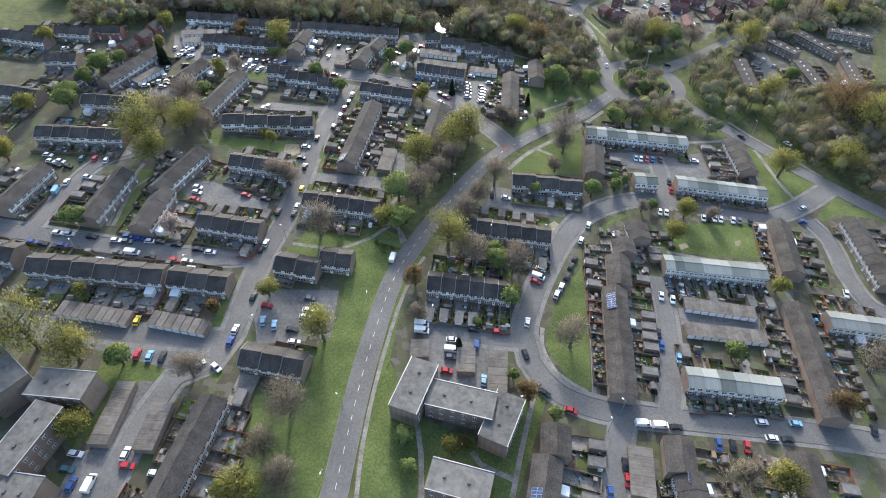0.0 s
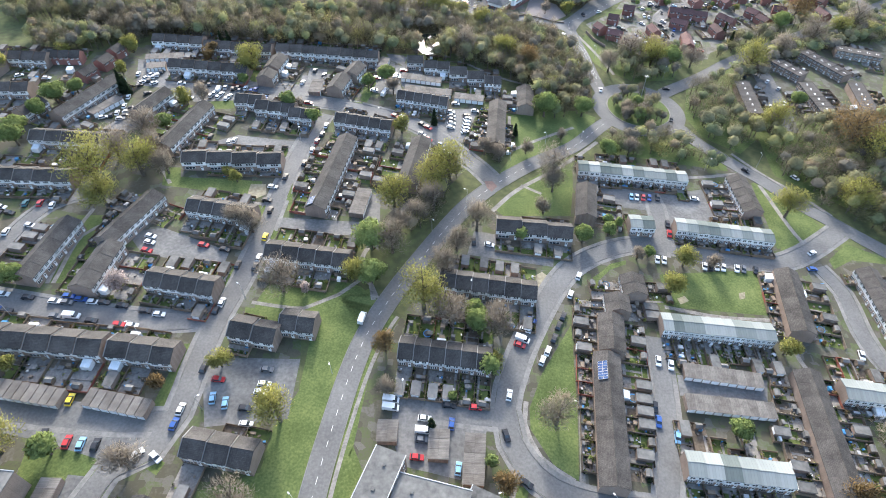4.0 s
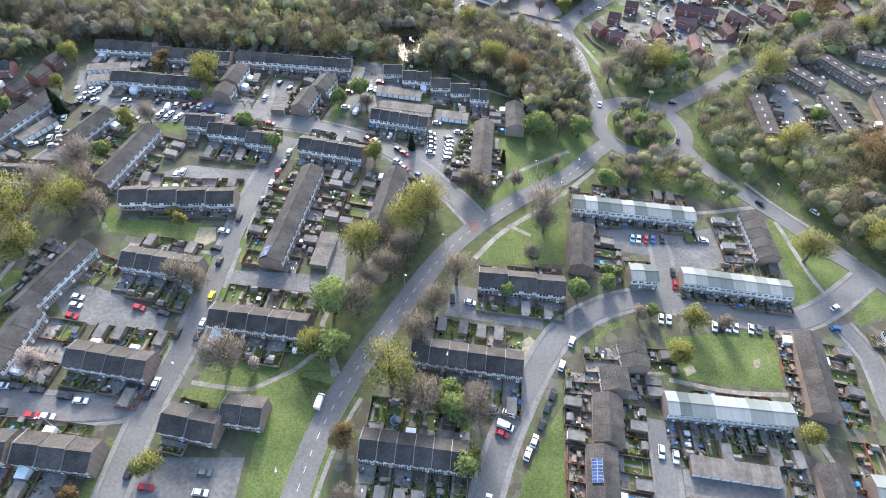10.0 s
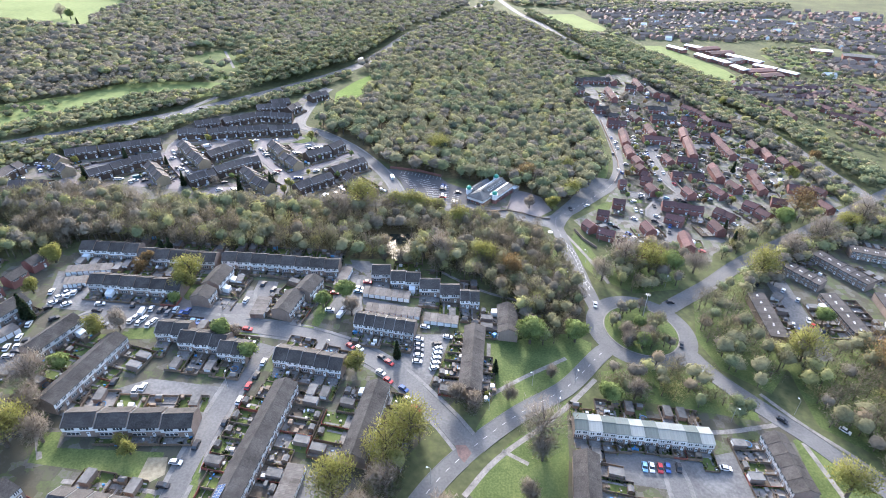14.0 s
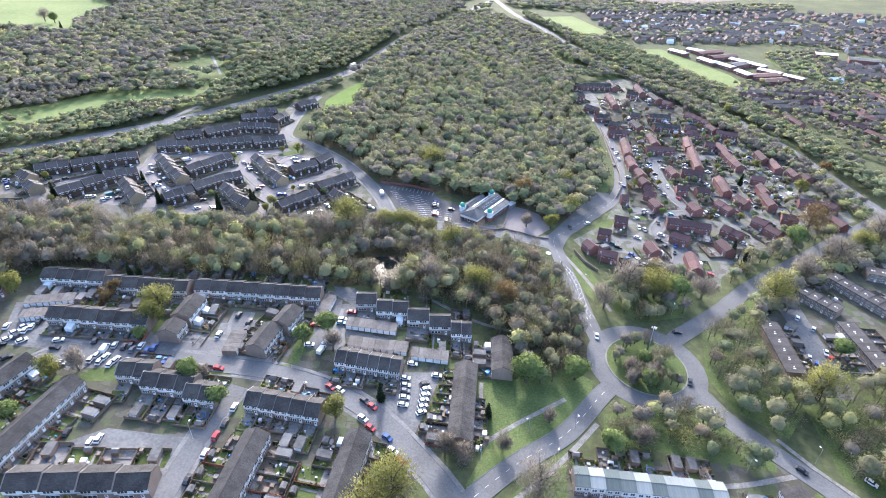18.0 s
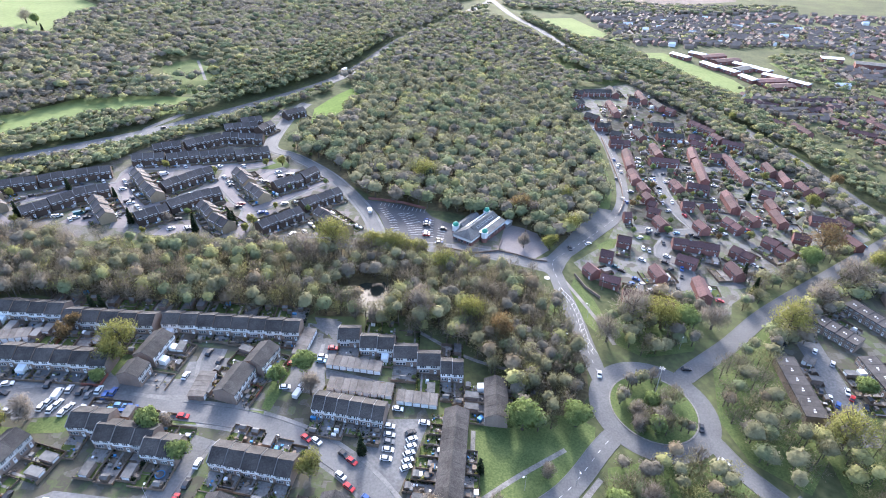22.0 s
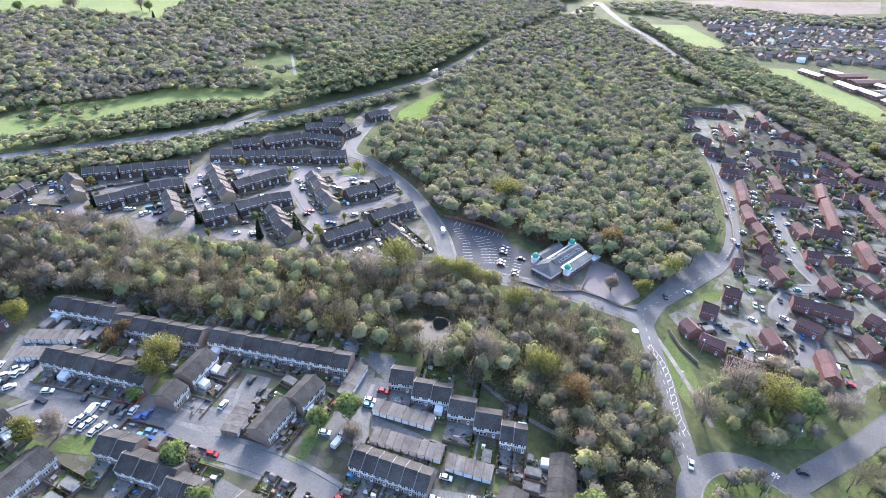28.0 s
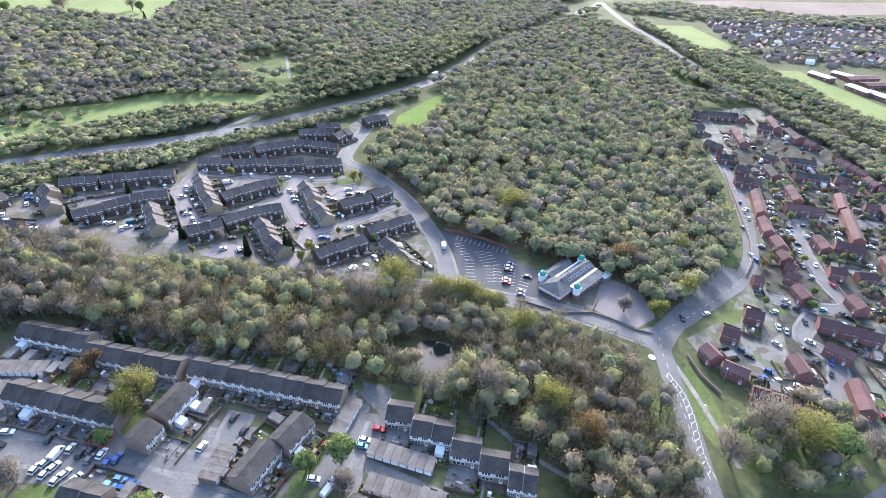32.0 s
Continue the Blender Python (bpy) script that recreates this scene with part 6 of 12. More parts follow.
area("estate_green", [(-181.7, 420.8), (-180.9, 426.6), (-175.5, 420.8), (-176.4, 415.2)], "grass", 0.07, "clipped green between the lanes", "grass")
area("estate_green", [(-124.4, 436.6), (-120.9, 439.7), (-114.8, 429.8), (-118.0, 424.9)], "grass", 0.07, "clipped green between the lanes", "grass")
area("estate_green", [(-148.3, 416.4), (-147.6, 426.0), (-145.8, 423.7), (-146.3, 415.6)], "grass", 0.07, "clipped green beside the houses", "grass")
area("estate_green", [(-143.8, 461.9), (-141.3, 465.9), (-137.4, 458.6), (-138.7, 453.5)], "grass", 0.07, "clipped green beside the houses", "grass")
area("estate_green", [(-211.5, 411.2), (-207.2, 416.9), (-205.7, 415.2), (-209.5, 410.3)], "grass", 0.07, "clipped green beside the houses", "grass")
area("estate_green", [(-113.9, 471.2), (-113.8, 484.5), (-105.8, 490.7), (-97.8, 481.2), (-100.3, 473.0)], "grass", 0.07, "clipped green under small trees", "grass")
area("parking_court", [(-190.7, 384.9), (-185.1, 400.3), (-181.7, 404.9), (-170.7, 405.5), (-164.3, 391.7), (-177.7, 384.2)], "pale_tarmac", 0.06, "pale tarmac parking court", "court")
area("parking_court", [(-139.9, 383.0), (-137.7, 392.9), (-130.3, 396.3), (-121.3, 395.4), (-121.1, 389.8), (-127.2, 384.1)], "pale_tarmac", 0.06, "pale tarmac parking court", "court")
area("parking_court", [(-169.8, 442.6), (-169.4, 455.3), (-164.8, 459.0), (-161.4, 449.3), (-163.9, 438.0)], "pale_tarmac", 0.06, "pale tarmac parking court", "court")
area("parking_court", [(-112.1, 457.1), (-107.7, 469.7), (-91.5, 476.5), (-92.9, 463.7), (-99.3, 454.1)], "pale_tarmac", 0.06, "pale tarmac parking court", "court")
area("parking_court", [(-183.1, 433.3), (-181.1, 439.8), (-171.7, 425.2), (-174.1, 421.2)], "pale_tarmac", 0.06, "pale tarmac parking court", "court")
area("parking_court", [(-227.6, 376.9), (-225.7, 388.3), (-214.1, 381.4), (-212.7, 376.9), (-220.0, 372.1)], "pale_tarmac", 0.06, "pale tarmac parking court", "court")

# ---- roads ----
road("main_road", 7.4, [(-22.3, 47.6), (-21.7, 54.8), (-21.6, 73.4), (-20.8, 99.3), (-17.9, 131.6), (-12.2, 153.0), (-1.0, 180.2), (13.4, 210.3), (27.3, 229.6), (44.6, 247.8), (64.1, 264.3), (78.9, 283.7), (87.0, 293.6)], dashes=True, lift=0.090)
road("north_road", 7.6, [(85.5, 313.3), (81.6, 331.2), (78.1, 354.0), (72.8, 382.8), (71.0, 402.7), (81.7, 416.3), (100.4, 440.6), (115.0, 461.6), (125.4, 492.9), (130.3, 550.3), (127.7, 619.2), (124.4, 642.5)], dashes=True, lift=0.094)
road("east_road", 8, [(114.0, 319.7), (124.9, 330.1), (148.1, 350.6), (175.2, 377.3), (218.7, 412.9), (320.5, 494.0), (382.9, 543.0)], lift=0.098)
road("south_east_road", 8, [(113.7, 303.7), (119.5, 298.7), (128.4, 282.2), (142.8, 266.4), (156.3, 253.4), (169.1, 238.2), (176.7, 231.6), (186.8, 222.2), (198.3, 212.2), (214.6, 199.6)], lift=0.102)
road("side_road", 8, [(27.0, 228.2), (18.2, 239.1), (5.8, 251.0), (-6.0, 261.3), (-23.4, 270.5), (-44.6, 275.9), (-62.6, 277.1), (-85.2, 276.7), (-115.9, 277.2), (-137.3, 270.0), (-148.8, 242.7), (-156.6, 223.0)], lift=0.106)
road("estate_road", 6.5, [(-60.3, 267.4), (-64.3, 244.4), (-65.7, 212.5), (-65.4, 181.5), (-66.1, 158.3), (-68.0, 140.7), (-68.2, 121.0), (-67.3, 103.9), (-70.1, 92.3), (-79.2, 85.2), (-81.7, 73.8), (-83.1, 60.3), (-83.4, 49.2), (-83.5, 44.7)], lift=0.110)
road("estate_road", 7, [(-182.8, 137.7), (-169.5, 137.7), (-147.0, 136.8), (-113.5, 135.3), (-85.5, 135.7), (-68.5, 140.0)], lift=0.114)
road("estate_road", 5.5, [(-158.3, 137.4), (-157.7, 159.5), (-153.3, 182.9), (-138.9, 195.2)], lift=0.118)
road("estate_road", 6.5, [(-66.9, 101.6), (-81.5, 99.5), (-106.0, 98.7), (-129.2, 99.0), (-153.7, 101.1)], lift=0.090)
road("loop_road", 7, [(162.1, 91.3), (137.5, 92.9), (110.0, 92.9), (73.1, 92.0), (54.8, 92.6), (43.0, 97.1), (34.7, 107.2), (32.3, 118.6), (35.6, 134.5), (43.5, 156.0), (52.8, 175.5), (60.9, 185.8), (74.5, 195.6), (93.5, 202.1), (113.5, 198.7), (136.4, 198.1), (146.0, 199.2), (159.2, 206.6), (172.0, 216.8), (181.5, 224.8)], lift=0.094)
road("estate_road", 6.5, [(79.8, 93.3), (83.8, 111.9), (85.9, 134.1), (86.5, 153.8)], lift=0.098)
road("estate_road", 6, [(64.6, 90.3), (61.4, 78.7), (58.6, 63.2)], lift=0.102)
road("estate_road", 6, [(33.9, 115.2), (22.9, 114.8), (6.8, 115.3)], lift=0.106)
road("estate_road", 6, [(162.4, 199.4), (167.5, 185.9), (167.0, 166.3), (170.1, 152.0), (180.3, 145.2)], lift=0.110)
road("estate_road", 6, [(95.4, 195.9), (98.7, 212.7), (99.1, 226.7), (98.4, 232.8), (73.8, 230.9)], lift=0.114)
road("lower_road", 6.2, [(-23.7, 405.6), (-38.4, 435.1), (-66.4, 470.4), (-97.9, 494.8), (-117.5, 503.1), (-123.1, 529.1), (-124.4, 576.7), (-121.4, 600.3)], lift=0.118)
road("lower_road", 6.2, [(-85.2, 390.9), (-48.3, 396.1), (-22.5, 400.7), (3.6, 402.9), (29.4, 403.4), (54.4, 399.6), (69.8, 396.0)], lift=0.090)
road("motorway", 11, [(-320, 396), (-296, 419), (-276, 438), (-243, 471), (-214, 503), (-196, 528), (-160, 585), (-122, 657), (-102, 725), (-79, 862), (-45, 967), (16, 1180), (28, 1240)], dashes=True, lift=0.094)
road("motorway", 11, [(30, 1236), (64, 1105), (102, 1015), (128.5, 928), (159, 850), (190, 796), (221, 747), (238.5, 718), (258, 675), (283, 595), (299, 500), (313, 446)], dashes=True, lift=0.098)
road("estate_road", 6, [(123.1, 450.3), (146.2, 449.9), (163.3, 456.1), (158.6, 475.8), (155.8, 507.9), (159.6, 535.2), (172.4, 547.4), (217.0, 558.2)], lift=0.102)
road("estate_road", 6, [(144.3, 442.6), (134.2, 422.8), (145.1, 412.0), (136.7, 383.7)], lift=0.106)
road("estate_road", 5.5, [(-227.6, 398.5), (-217.0, 410.0), (-202.1, 421.6), (-188.0, 428.5), (-184.6, 432.9), (-188.0, 445.9), (-188.0, 453.9), (-165.6, 460.4), (-139.6, 467.2), (-117.2, 475.7), (-111.0, 484.4)], lift=0.110, mat="pale_tarmac")
road("estate_road", 5.5, [(-183.6, 429.5), (-173.9, 419.8), (-164.9, 400.5), (-159.4, 385.9)], lift=0.114, mat="pale_tarmac")
road("estate_road", 5, [(-172.9, 418.0), (-153.6, 411.3), (-140.8, 427.7), (-130.3, 444.0), (-131.2, 460.2), (-132.7, 468.1)], lift=0.118, mat="pale_tarmac")
road("estate_road", 5.5, [(-128.1, 444.6), (-112.0, 427.7), (-102.1, 419.4), (-99.6, 403.3), (-97.3, 388.4)], lift=0.122, mat="pale_tarmac")
road("estate_road", 5, [(-111.6, 451.0), (-106.6, 466.6), (-98.3, 474.7)], lift=0.126, mat="pale_tarmac")
road("estate_road", 5, [(-102.7, 416.3), (-91.9, 429.7), (-77.4, 452.9), (-66.5, 468.6)], lift=0.130, mat="pale_tarmac")
road("estate_road", 6, [(-47.4, 301.6), (-61.2, 290.7), (-85.5, 285.9), (-116.0, 285.7), (-145.5, 282.8)], lift=0.090)
road("estate_road", 6, [(-38.9, 291.8), (-36.2, 312.3), (-37.6, 331.6)], lift=0.094)
road("estate_road", 6, [(-62.3, 289.3), (-72.1, 295.7), (-74.1, 309.2)], lift=0.098)
road("slip_road", 4, [(-210.3, 503.5), (-213.4, 513.2), (-209.6, 526.7), (-202.4, 550.2)], lift=0.102)
roundabout(103.0, 306.3)
kerbs(103.0, 306.3, 25)
path(2, [(25.4, 210.5), (35.8, 225.8), (53.4, 243.4), (65.7, 256.9), (76.8, 270.9)])
path(1.6, [(37.9, 230.0), (47.2, 225.8)])
path(1.8, [(33.2, 255.1), (47.5, 267.4), (65.6, 281.3)])
path(1.6, [(32.2, 284.6), (32.2, 258.1)])
path(2, [(63.8, 248.0), (89.7, 248.7), (119.3, 250.5), (146.9, 258.4)])
path(2, [(152.9, 250.6), (157.9, 223.3), (161.5, 210.7)])
path(1.8, [(145.5, 274.0), (156.7, 259.9), (169.2, 247.5), (181.1, 233.6)])
path(1.3, [(-15.2, 54.3), (-16.4, 68.8), (-16.2, 91.5), (-13.4, 123.0), (-9.6, 141.4), (-6.8, 149.3)])
path(1.8, [(-16.6, 155.4), (-19.6, 164.7), (-24.6, 174.2), (-19.5, 190.0), (-11.4, 207.9)])
path(1.6, [(-2.1, 82.4), (1.0, 71.0), (2.8, 56.5)])
path(1.6, [(35.5, 94.4), (31.6, 76.7), (28.3, 59.6)])
path(1.6, [(16.2, 72.9), (19.0, 69.5), (29.1, 66.1)])
path(1.6, [(-55.0, 82.1), (-53.5, 71.0), (-52.5, 49.9)])
path(1.6, [(39.1, 122.0), (38.5, 114.7), (43.3, 104.0), (53.4, 97.9)])
path(1.6, [(59.8, 165.0), (57.6, 129.9), (55.6, 97.2)])
path(1.8, [(137.6, 193.5), (136.5, 169.4), (138.3, 150.2), (145.0, 132.4), (144.3, 100.7)])
path(1.6, [(92.6, 168.5), (113.4, 166.7), (134.9, 168.2)])
path(2, [(75.0, 387.4), (81.4, 373.7), (88.5, 356.5), (93.7, 341.2)])
path(1.8, [(6.3, 333.9), (27.9, 322.0), (46.6, 317.4)])
path(2.6, [(-256.0, 689.4), (-242.6, 666.7), (-223.2, 633.0)])
path(1.6, [(-100.8, 197.7), (-82.2, 198.2), (-66.8, 197.9)])
path(1.6, [(-120.5, 213.9), (-112.5, 204.0)])
path(1.6, [(-141.3, 194.7), (-123.0, 182.5), (-131.9, 169.5), (-129.7, 145.9)])
path(1.6, [(-131.7, 145.5), (-135.2, 168.9), (-135.1, 184.3)])
path(1.5, [(-59.0, 147.9), (-49.2, 147.5), (-40.3, 148.0), (-34.8, 151.9), (-29.6, 155.8), (-21.8, 165.0), (-18.2, 161.6), (-15.4, 156.4)])

# ---- houses ----
terrace(-144.9, 120.2, -96.6, 121.6, 6, "d")
terrace(-95.1, 121.9, -73.6, 121.6, 3, "d")
terrace(-59.6, 94.1, -38.6, 92.5, 3, "d")
terrace(-62.6, 77.7, -66.1, 43.6, 5, "e", turn=1)
terrace(-60.5, 134.7, -44.3, 133.1, 2, "d")
terrace(-45.1, 139.5, -33.0, 139.2, 2, "d")
terrace(-3.9, 133.9, 27.5, 133.4, 6, "d")
terrace(69.8, 158.0, 68.7, 142.0, 3, "b", turn=1)
terrace(66.4, 141.1, 64.0, 95.3, 9, "b", turn=1)
terrace(88.3, 157.5, 129.0, 158.3, 11, "w")
terrace(86.4, 105.5, 117.9, 105.3, 6, "w")
terrace(135.5, 143.5, 133.2, 96.0, 9, "b", turn=1)
terrace(143.7, 190.6, 140.5, 159.7, 6, "b", turn=1)
terrace(178.3, 196.3, 179.2, 159.1, 7, "b")
terrace(146.1, 138.0, 174.1, 137.1, 6, "w")
terrace(41.5, 82.3, 41.0, 72.4, 2, "b", turn=1)
terrace(38.7, 72.1, 36.6, 58.1, 3, "b", turn=1)
terrace(79.1, 83.1, 78.3, 71.8, 2, "b", turn=1)
terrace(79.8, 71.6, 80.7, 62.6, 2, "b")
terrace(116.9, 82.9, 116.1, 66.8, 3, "b", turn=1)
terrace(-111.0, 217.5, -68.9, 223.5, 4, "d")
terrace(-96.8, 189.1, -69.6, 187.8, 5, "d")
terrace(-95.9, 150.8, -70.9, 149.5, 4, "d")
terrace(-111.6, 192.3, -119.0, 164.0, 5, "e", turn=1)
terrace(-115.3, 164.0, -115.8, 141.7, 3, "e", turn=1)
terrace(-136.1, 173.0, -137.3, 143.4, 5, "e", turn=1)
terrace(-169.1, 170.0, -171.6, 144.0, 4, "e", turn=1)
terrace(-99.2, 319.1, -42.8, 323.5, 8, "e")
terrace(-116.4, 257.6, -122.1, 221.8, 6, "e", turn=1)
terrace(-104.1, 266.0, -91.0, 266.6, 2, "d")
terrace(-93.0, 262.6, -73.5, 262.6, 3, "d")
terrace(-75.5, 259.6, -64.0, 259.6, 2, "d")
terrace(-94.8, 309.9, -96.0, 295.8, 2, "e", turn=1)
terrace(-51.5, 310.8, -54.4, 298.6, 2, "e", turn=1)
terrace(-52.9, 259.8, -25.1, 257.9, 5, "d")
terrace(-43.9, 244.9, -47.2, 194.1, 8, "e", turn=1)
terrace(-9.7, 250.1, -12.4, 215.8, 5, "e", turn=1)
terrace(-96.0, 293.4, -96.3, 285.4, 1, "e", turn=1)
terrace(-57.0, 298.0, -59.3, 283.2, 3, "e", turn=1)
terrace(-26.5, 286.0, 0.0, 284.4, 6, "d")
terrace(-26.6, 323.1, -17.4, 323.9, 1, "d")
terrace(-16.5, 319.7, -2.2, 320.6, 2, "d")
terrace(-2.0, 316.4, 7.8, 316.9, 1, "d")
terrace(8.0, 313.8, 17.5, 314.4, 1, "d")
terrace(17.8, 310.8, 27.0, 311.4, 2, "d")
terrace(25.8, 289.5, 25.2, 251.5, 8, "b", turn=1)
terrace(40.0, 307.1, 40.4, 287.5, 4, "b")
terrace(27.2, 198.9, 58.6, 198.6, 3, "d")
terrace(64.2, 243.2, 115.1, 243.9, 10, "w")
terrace(67.1, 230.1, 65.2, 208.5, 4, "b", turn=1)
terrace(83.6, 209.1, 94.0, 209.6, 2, "w")
terrace(103.5, 210.5, 144.6, 209.7, 9, "w")
terrace(139.3, 249.0, 141.0, 224.4, 5, "b")
terrace(6.8, 166.3, 43.2, 165.1, 6, "d")
terrace(-59.7, 170.3, -27.5, 169.7, 5, "d")
terrace(79.9, 178.5, 80.7, 168.6, 2, "b")
terrace(72.8, 167.7, 73.1, 159.4, 2, "b")
terrace(-169.3, 124.6, -151.0, 123.3, 3, "d")
terrace(-252.3, 272.0, -226.7, 270.9, 4, "d")
terrace(-219.3, 221.1, -200.5, 219.7, 3, "d")
terrace(-270.9, 262.7, -251.4, 268.2, 3, "d")
terrace(-227.1, 186.5, -200.9, 188.8, 4, "d")
terrace(-214.8, 157.1, -189.5, 147.5, 4, "d")
terrace(-263.9, 207.4, -233.8, 214.1, 4, "d")
terrace(-228.1, 282.2, -208.9, 283.9, 3, "b")
terrace(-243.5, 279.0, -228.8, 280.8, 2, "b")
terrace(-186.2, 271.1, -183.0, 279.1, 1, "h")
terrace(-182.6, 283.0, -180.7, 291.2, 1, "h")
terrace(-182.2, 295.4, -180.2, 302.5, 1, "h")
terrace(-211.0, 287.0, -195.0, 289.8, 3, "h")
terrace(-178.0, 235.4, -166.9, 273.1, 6, "e")
terrace(-144.5, 244.1, -138.7, 265.1, 3, "e")
terrace(-148.1, 291.0, -107.0, 293.3, 6, "e")
terrace(-167.5, 315.0, -140.0, 317.2, 4, "e")
terrace(-138.5, 314.2, -101.5, 317.0, 5, "e")
terrace(-179.7, 220.7, -145.4, 223.3, 5, "d")
terrace(-185.6, 193.2, -148.0, 197.3, 5, "d")
terrace(-217.1, 253.1, -201.3, 255.8, 2, "b")
terrace(-194.3, 234.1, -190.7, 246.3, 2, "b")
terrace(167.5, 341.5, 166.2, 307.4, 6, "f", turn=1)
terrace(196.9, 373.0, 209.5, 357.3, 4, "f")
terrace(220.6, 389.7, 237.8, 362.5, 6, "f")
terrace(206.9, 348.0, 209.2, 317.1, 6, "f")
terrace(238.4, 353.8, 234.6, 321.4, 6, "f", turn=1)
terrace(244.7, 398.9, 271.6, 393.4, 5, "f")
terrace(-259.9, 359.7, -256.5, 369.5, 2, "l", 0.7)
terrace(-256.2, 370.9, -254.4, 388.6, 3, "l", 0.7)
terrace(-244.8, 349.1, -221.4, 367.2, 5, "l", 0.7)
terrace(-126.7, 560.0, -115.7, 573.9, 3, "l", 0.7)
terrace(-240.5, 409.5, -225.5, 419.4, 3, "l", 0.5)
terrace(-224.8, 420.0, -209.9, 431.0, 3, "l", 0.5)
terrace(-210.3, 431.7, -194.5, 441.1, 3, "l", 0.5)
terrace(-210.8, 385.1, -202.2, 395.5, 2, "l", 0.5)
terrace(-203.3, 397.2, -195.6, 406.7, 2, "l", 0.5)
terrace(-197.1, 409.0, -183.0, 419.9, 3, "l", 0.5)
terrace(-183.4, 406.2, -166.5, 389.0, 4, "m", 0.5)
terrace(-180.1, 442.3, -166.2, 428.3, 3, "m", 0.5)
terrace(-165.5, 427.0, -153.3, 416.7, 3, "m", 0.5)
terrace(-156.6, 427.7, -148.0, 441.1, 3, "l", 0.5)
terrace(-148.3, 441.8, -138.7, 453.8, 3, "l", 0.5)
terrace(-152.8, 392.1, -141.3, 404.5, 3, "l", 0.5)
terrace(-142.7, 407.3, -134.1, 417.9, 2, "l", 0.5)
terrace(-134.7, 419.1, -122.6, 429.7, 3, "l", 0.5)
terrace(-125.6, 413.3, -114.8, 403.3, 3, "m", 0.5)
terrace(-114.1, 401.6, -103.0, 394.1, 2, "m", 0.5)
terrace(-123.5, 457.8, -110.3, 443.9, 3, "m", 0.5)
terrace(-108.8, 439.8, -95.9, 428.7, 3, "m", 0.5)
terrace(-95.6, 444.1, -83.0, 457.5, 3, "l", 0.5)
terrace(-83.7, 459.9, -77.0, 470.7, 2, "l", 0.5)
terrace(-88.2, 397.4, -71.7, 418.2, 5, "l", 0.5)
terrace(-73.0, 425.0, -56.2, 446.2, 5, "l", 0.5)
terrace(-61.7, 420.6, -41.3, 403.9, 5, "m", 0.5)
terrace(-191.4, 458.5, -173.8, 466.0, 3, "l", 0.5)
terrace(-172.3, 464.4, -155.6, 474.7, 3, "l", 0.5)
terrace(-154.2, 473.2, -135.8, 483.2, 4, "l", 0.5)
terrace(-134.0, 480.7, -115.3, 492.1, 4, "l", 0.5)
terrace(-187.3, 476.1, -173.4, 486.1, 3, "l", 0.5)
terrace(-170.9, 486.8, -153.2, 504.8, 4, "l", 0.5)
terrace(-153.3, 507.1, -126.0, 511.7, 5, "l", 0.5)
terrace(-158.5, 521.9, -137.7, 533.1, 4, "l", 0.5)
terrace(-134.6, 524.3, -129.8, 538.1, 3, "l", 0.5)
terrace(-152.0, 536.3, -139.4, 545.4, 3, "l", 0.5)
terrace(-243.6, 402.9, -234.5, 397.3, 2, "m", 0.5)
terrace(-231.3, 392.1, -224.3, 387.1, 2, "m", 0.5)
terrace(-242.3, 364.5, -224.8, 369.1, 3, "l", 0.5)
terrace(117.2, 708.9, 126.1, 704.6, 2, "h")
terrace(109.1, 666.4, 120.9, 676.4, 3, "h")
terrace(224.6, 634.6, 229.0, 628.0, 1, "r")
terrace(125.6, 711.0, 155.2, 719.8, 5, "h")
terrace(156.0, 735.3, 158.9, 712.0, 4, "h")
terrace(147.3, 686.2, 149.5, 652.4, 5, "r")
terrace(119.6, 641.8, 129.7, 633.9, 2, "h")
terrace(124.9, 615.7, 137.4, 618.1, 2, "h")
terrace(184.2, 729.6, 185.0, 701.8, 4, "r")
terrace(193.1, 704.3, 197.3, 683.2, 3, "h")
terrace(168.5, 699.7, 179.5, 697.6, 2, "h")
terrace(176.1, 632.5, 195.2, 634.1, 3, "h")
terrace(174.7, 607.1, 196.8, 608.3, 3, "h")
terrace(201.3, 681.0, 206.8, 674.1, 1, "r")
terrace(130.7, 580.1, 146.8, 581.2, 3, "r")
terrace(134.9, 601.0, 143.4, 598.4, 1, "h")
terrace(160.0, 632.2, 167.3, 628.5, 1, "h")
terrace(157.6, 612.6, 161.1, 596.8, 3, "h")
terrace(165.6, 582.5, 166.0, 562.0, 3, "r")
terrace(155.8, 551.4, 178.0, 553.0, 3, "r")
terrace(140.6, 564.9, 138.6, 534.0, 4, "r", turn=1)
terrace(137.5, 527.8, 137.9, 510.9, 2, "r")
terrace(139.8, 506.5, 141.3, 495.8, 1, "r")
terrace(139.4, 491.0, 141.3, 483.1, 1, "r")
terrace(138.8, 478.3, 143.1, 475.6, 1, "r")
terrace(137.1, 469.6, 143.2, 466.0, 1, "r")
terrace(139.7, 459.4, 142.4, 449.3, 1, "r")
terrace(119.0, 458.4, 123.7, 458.4, 1, "r")
terrace(214.3, 649.7, 224.8, 635.7, 3, "r")
terrace(202.5, 611.8, 212.1, 609.7, 2, "r")
terrace(200.2, 597.5, 209.9, 592.7, 2, "r")
terrace(225.9, 621.9, 229.6, 609.9, 2, "r")
terrace(228.5, 606.5, 244.5, 600.4, 3, "r")
terrace(196.3, 583.2, 192.7, 561.7, 3, "r", turn=1)
terrace(193.4, 560.2, 188.6, 521.8, 5, "r", turn=1)
terrace(173.4, 513.6, 187.8, 510.1, 2, "r")
terrace(164.6, 516.6, 166.7, 503.9, 2, "r")
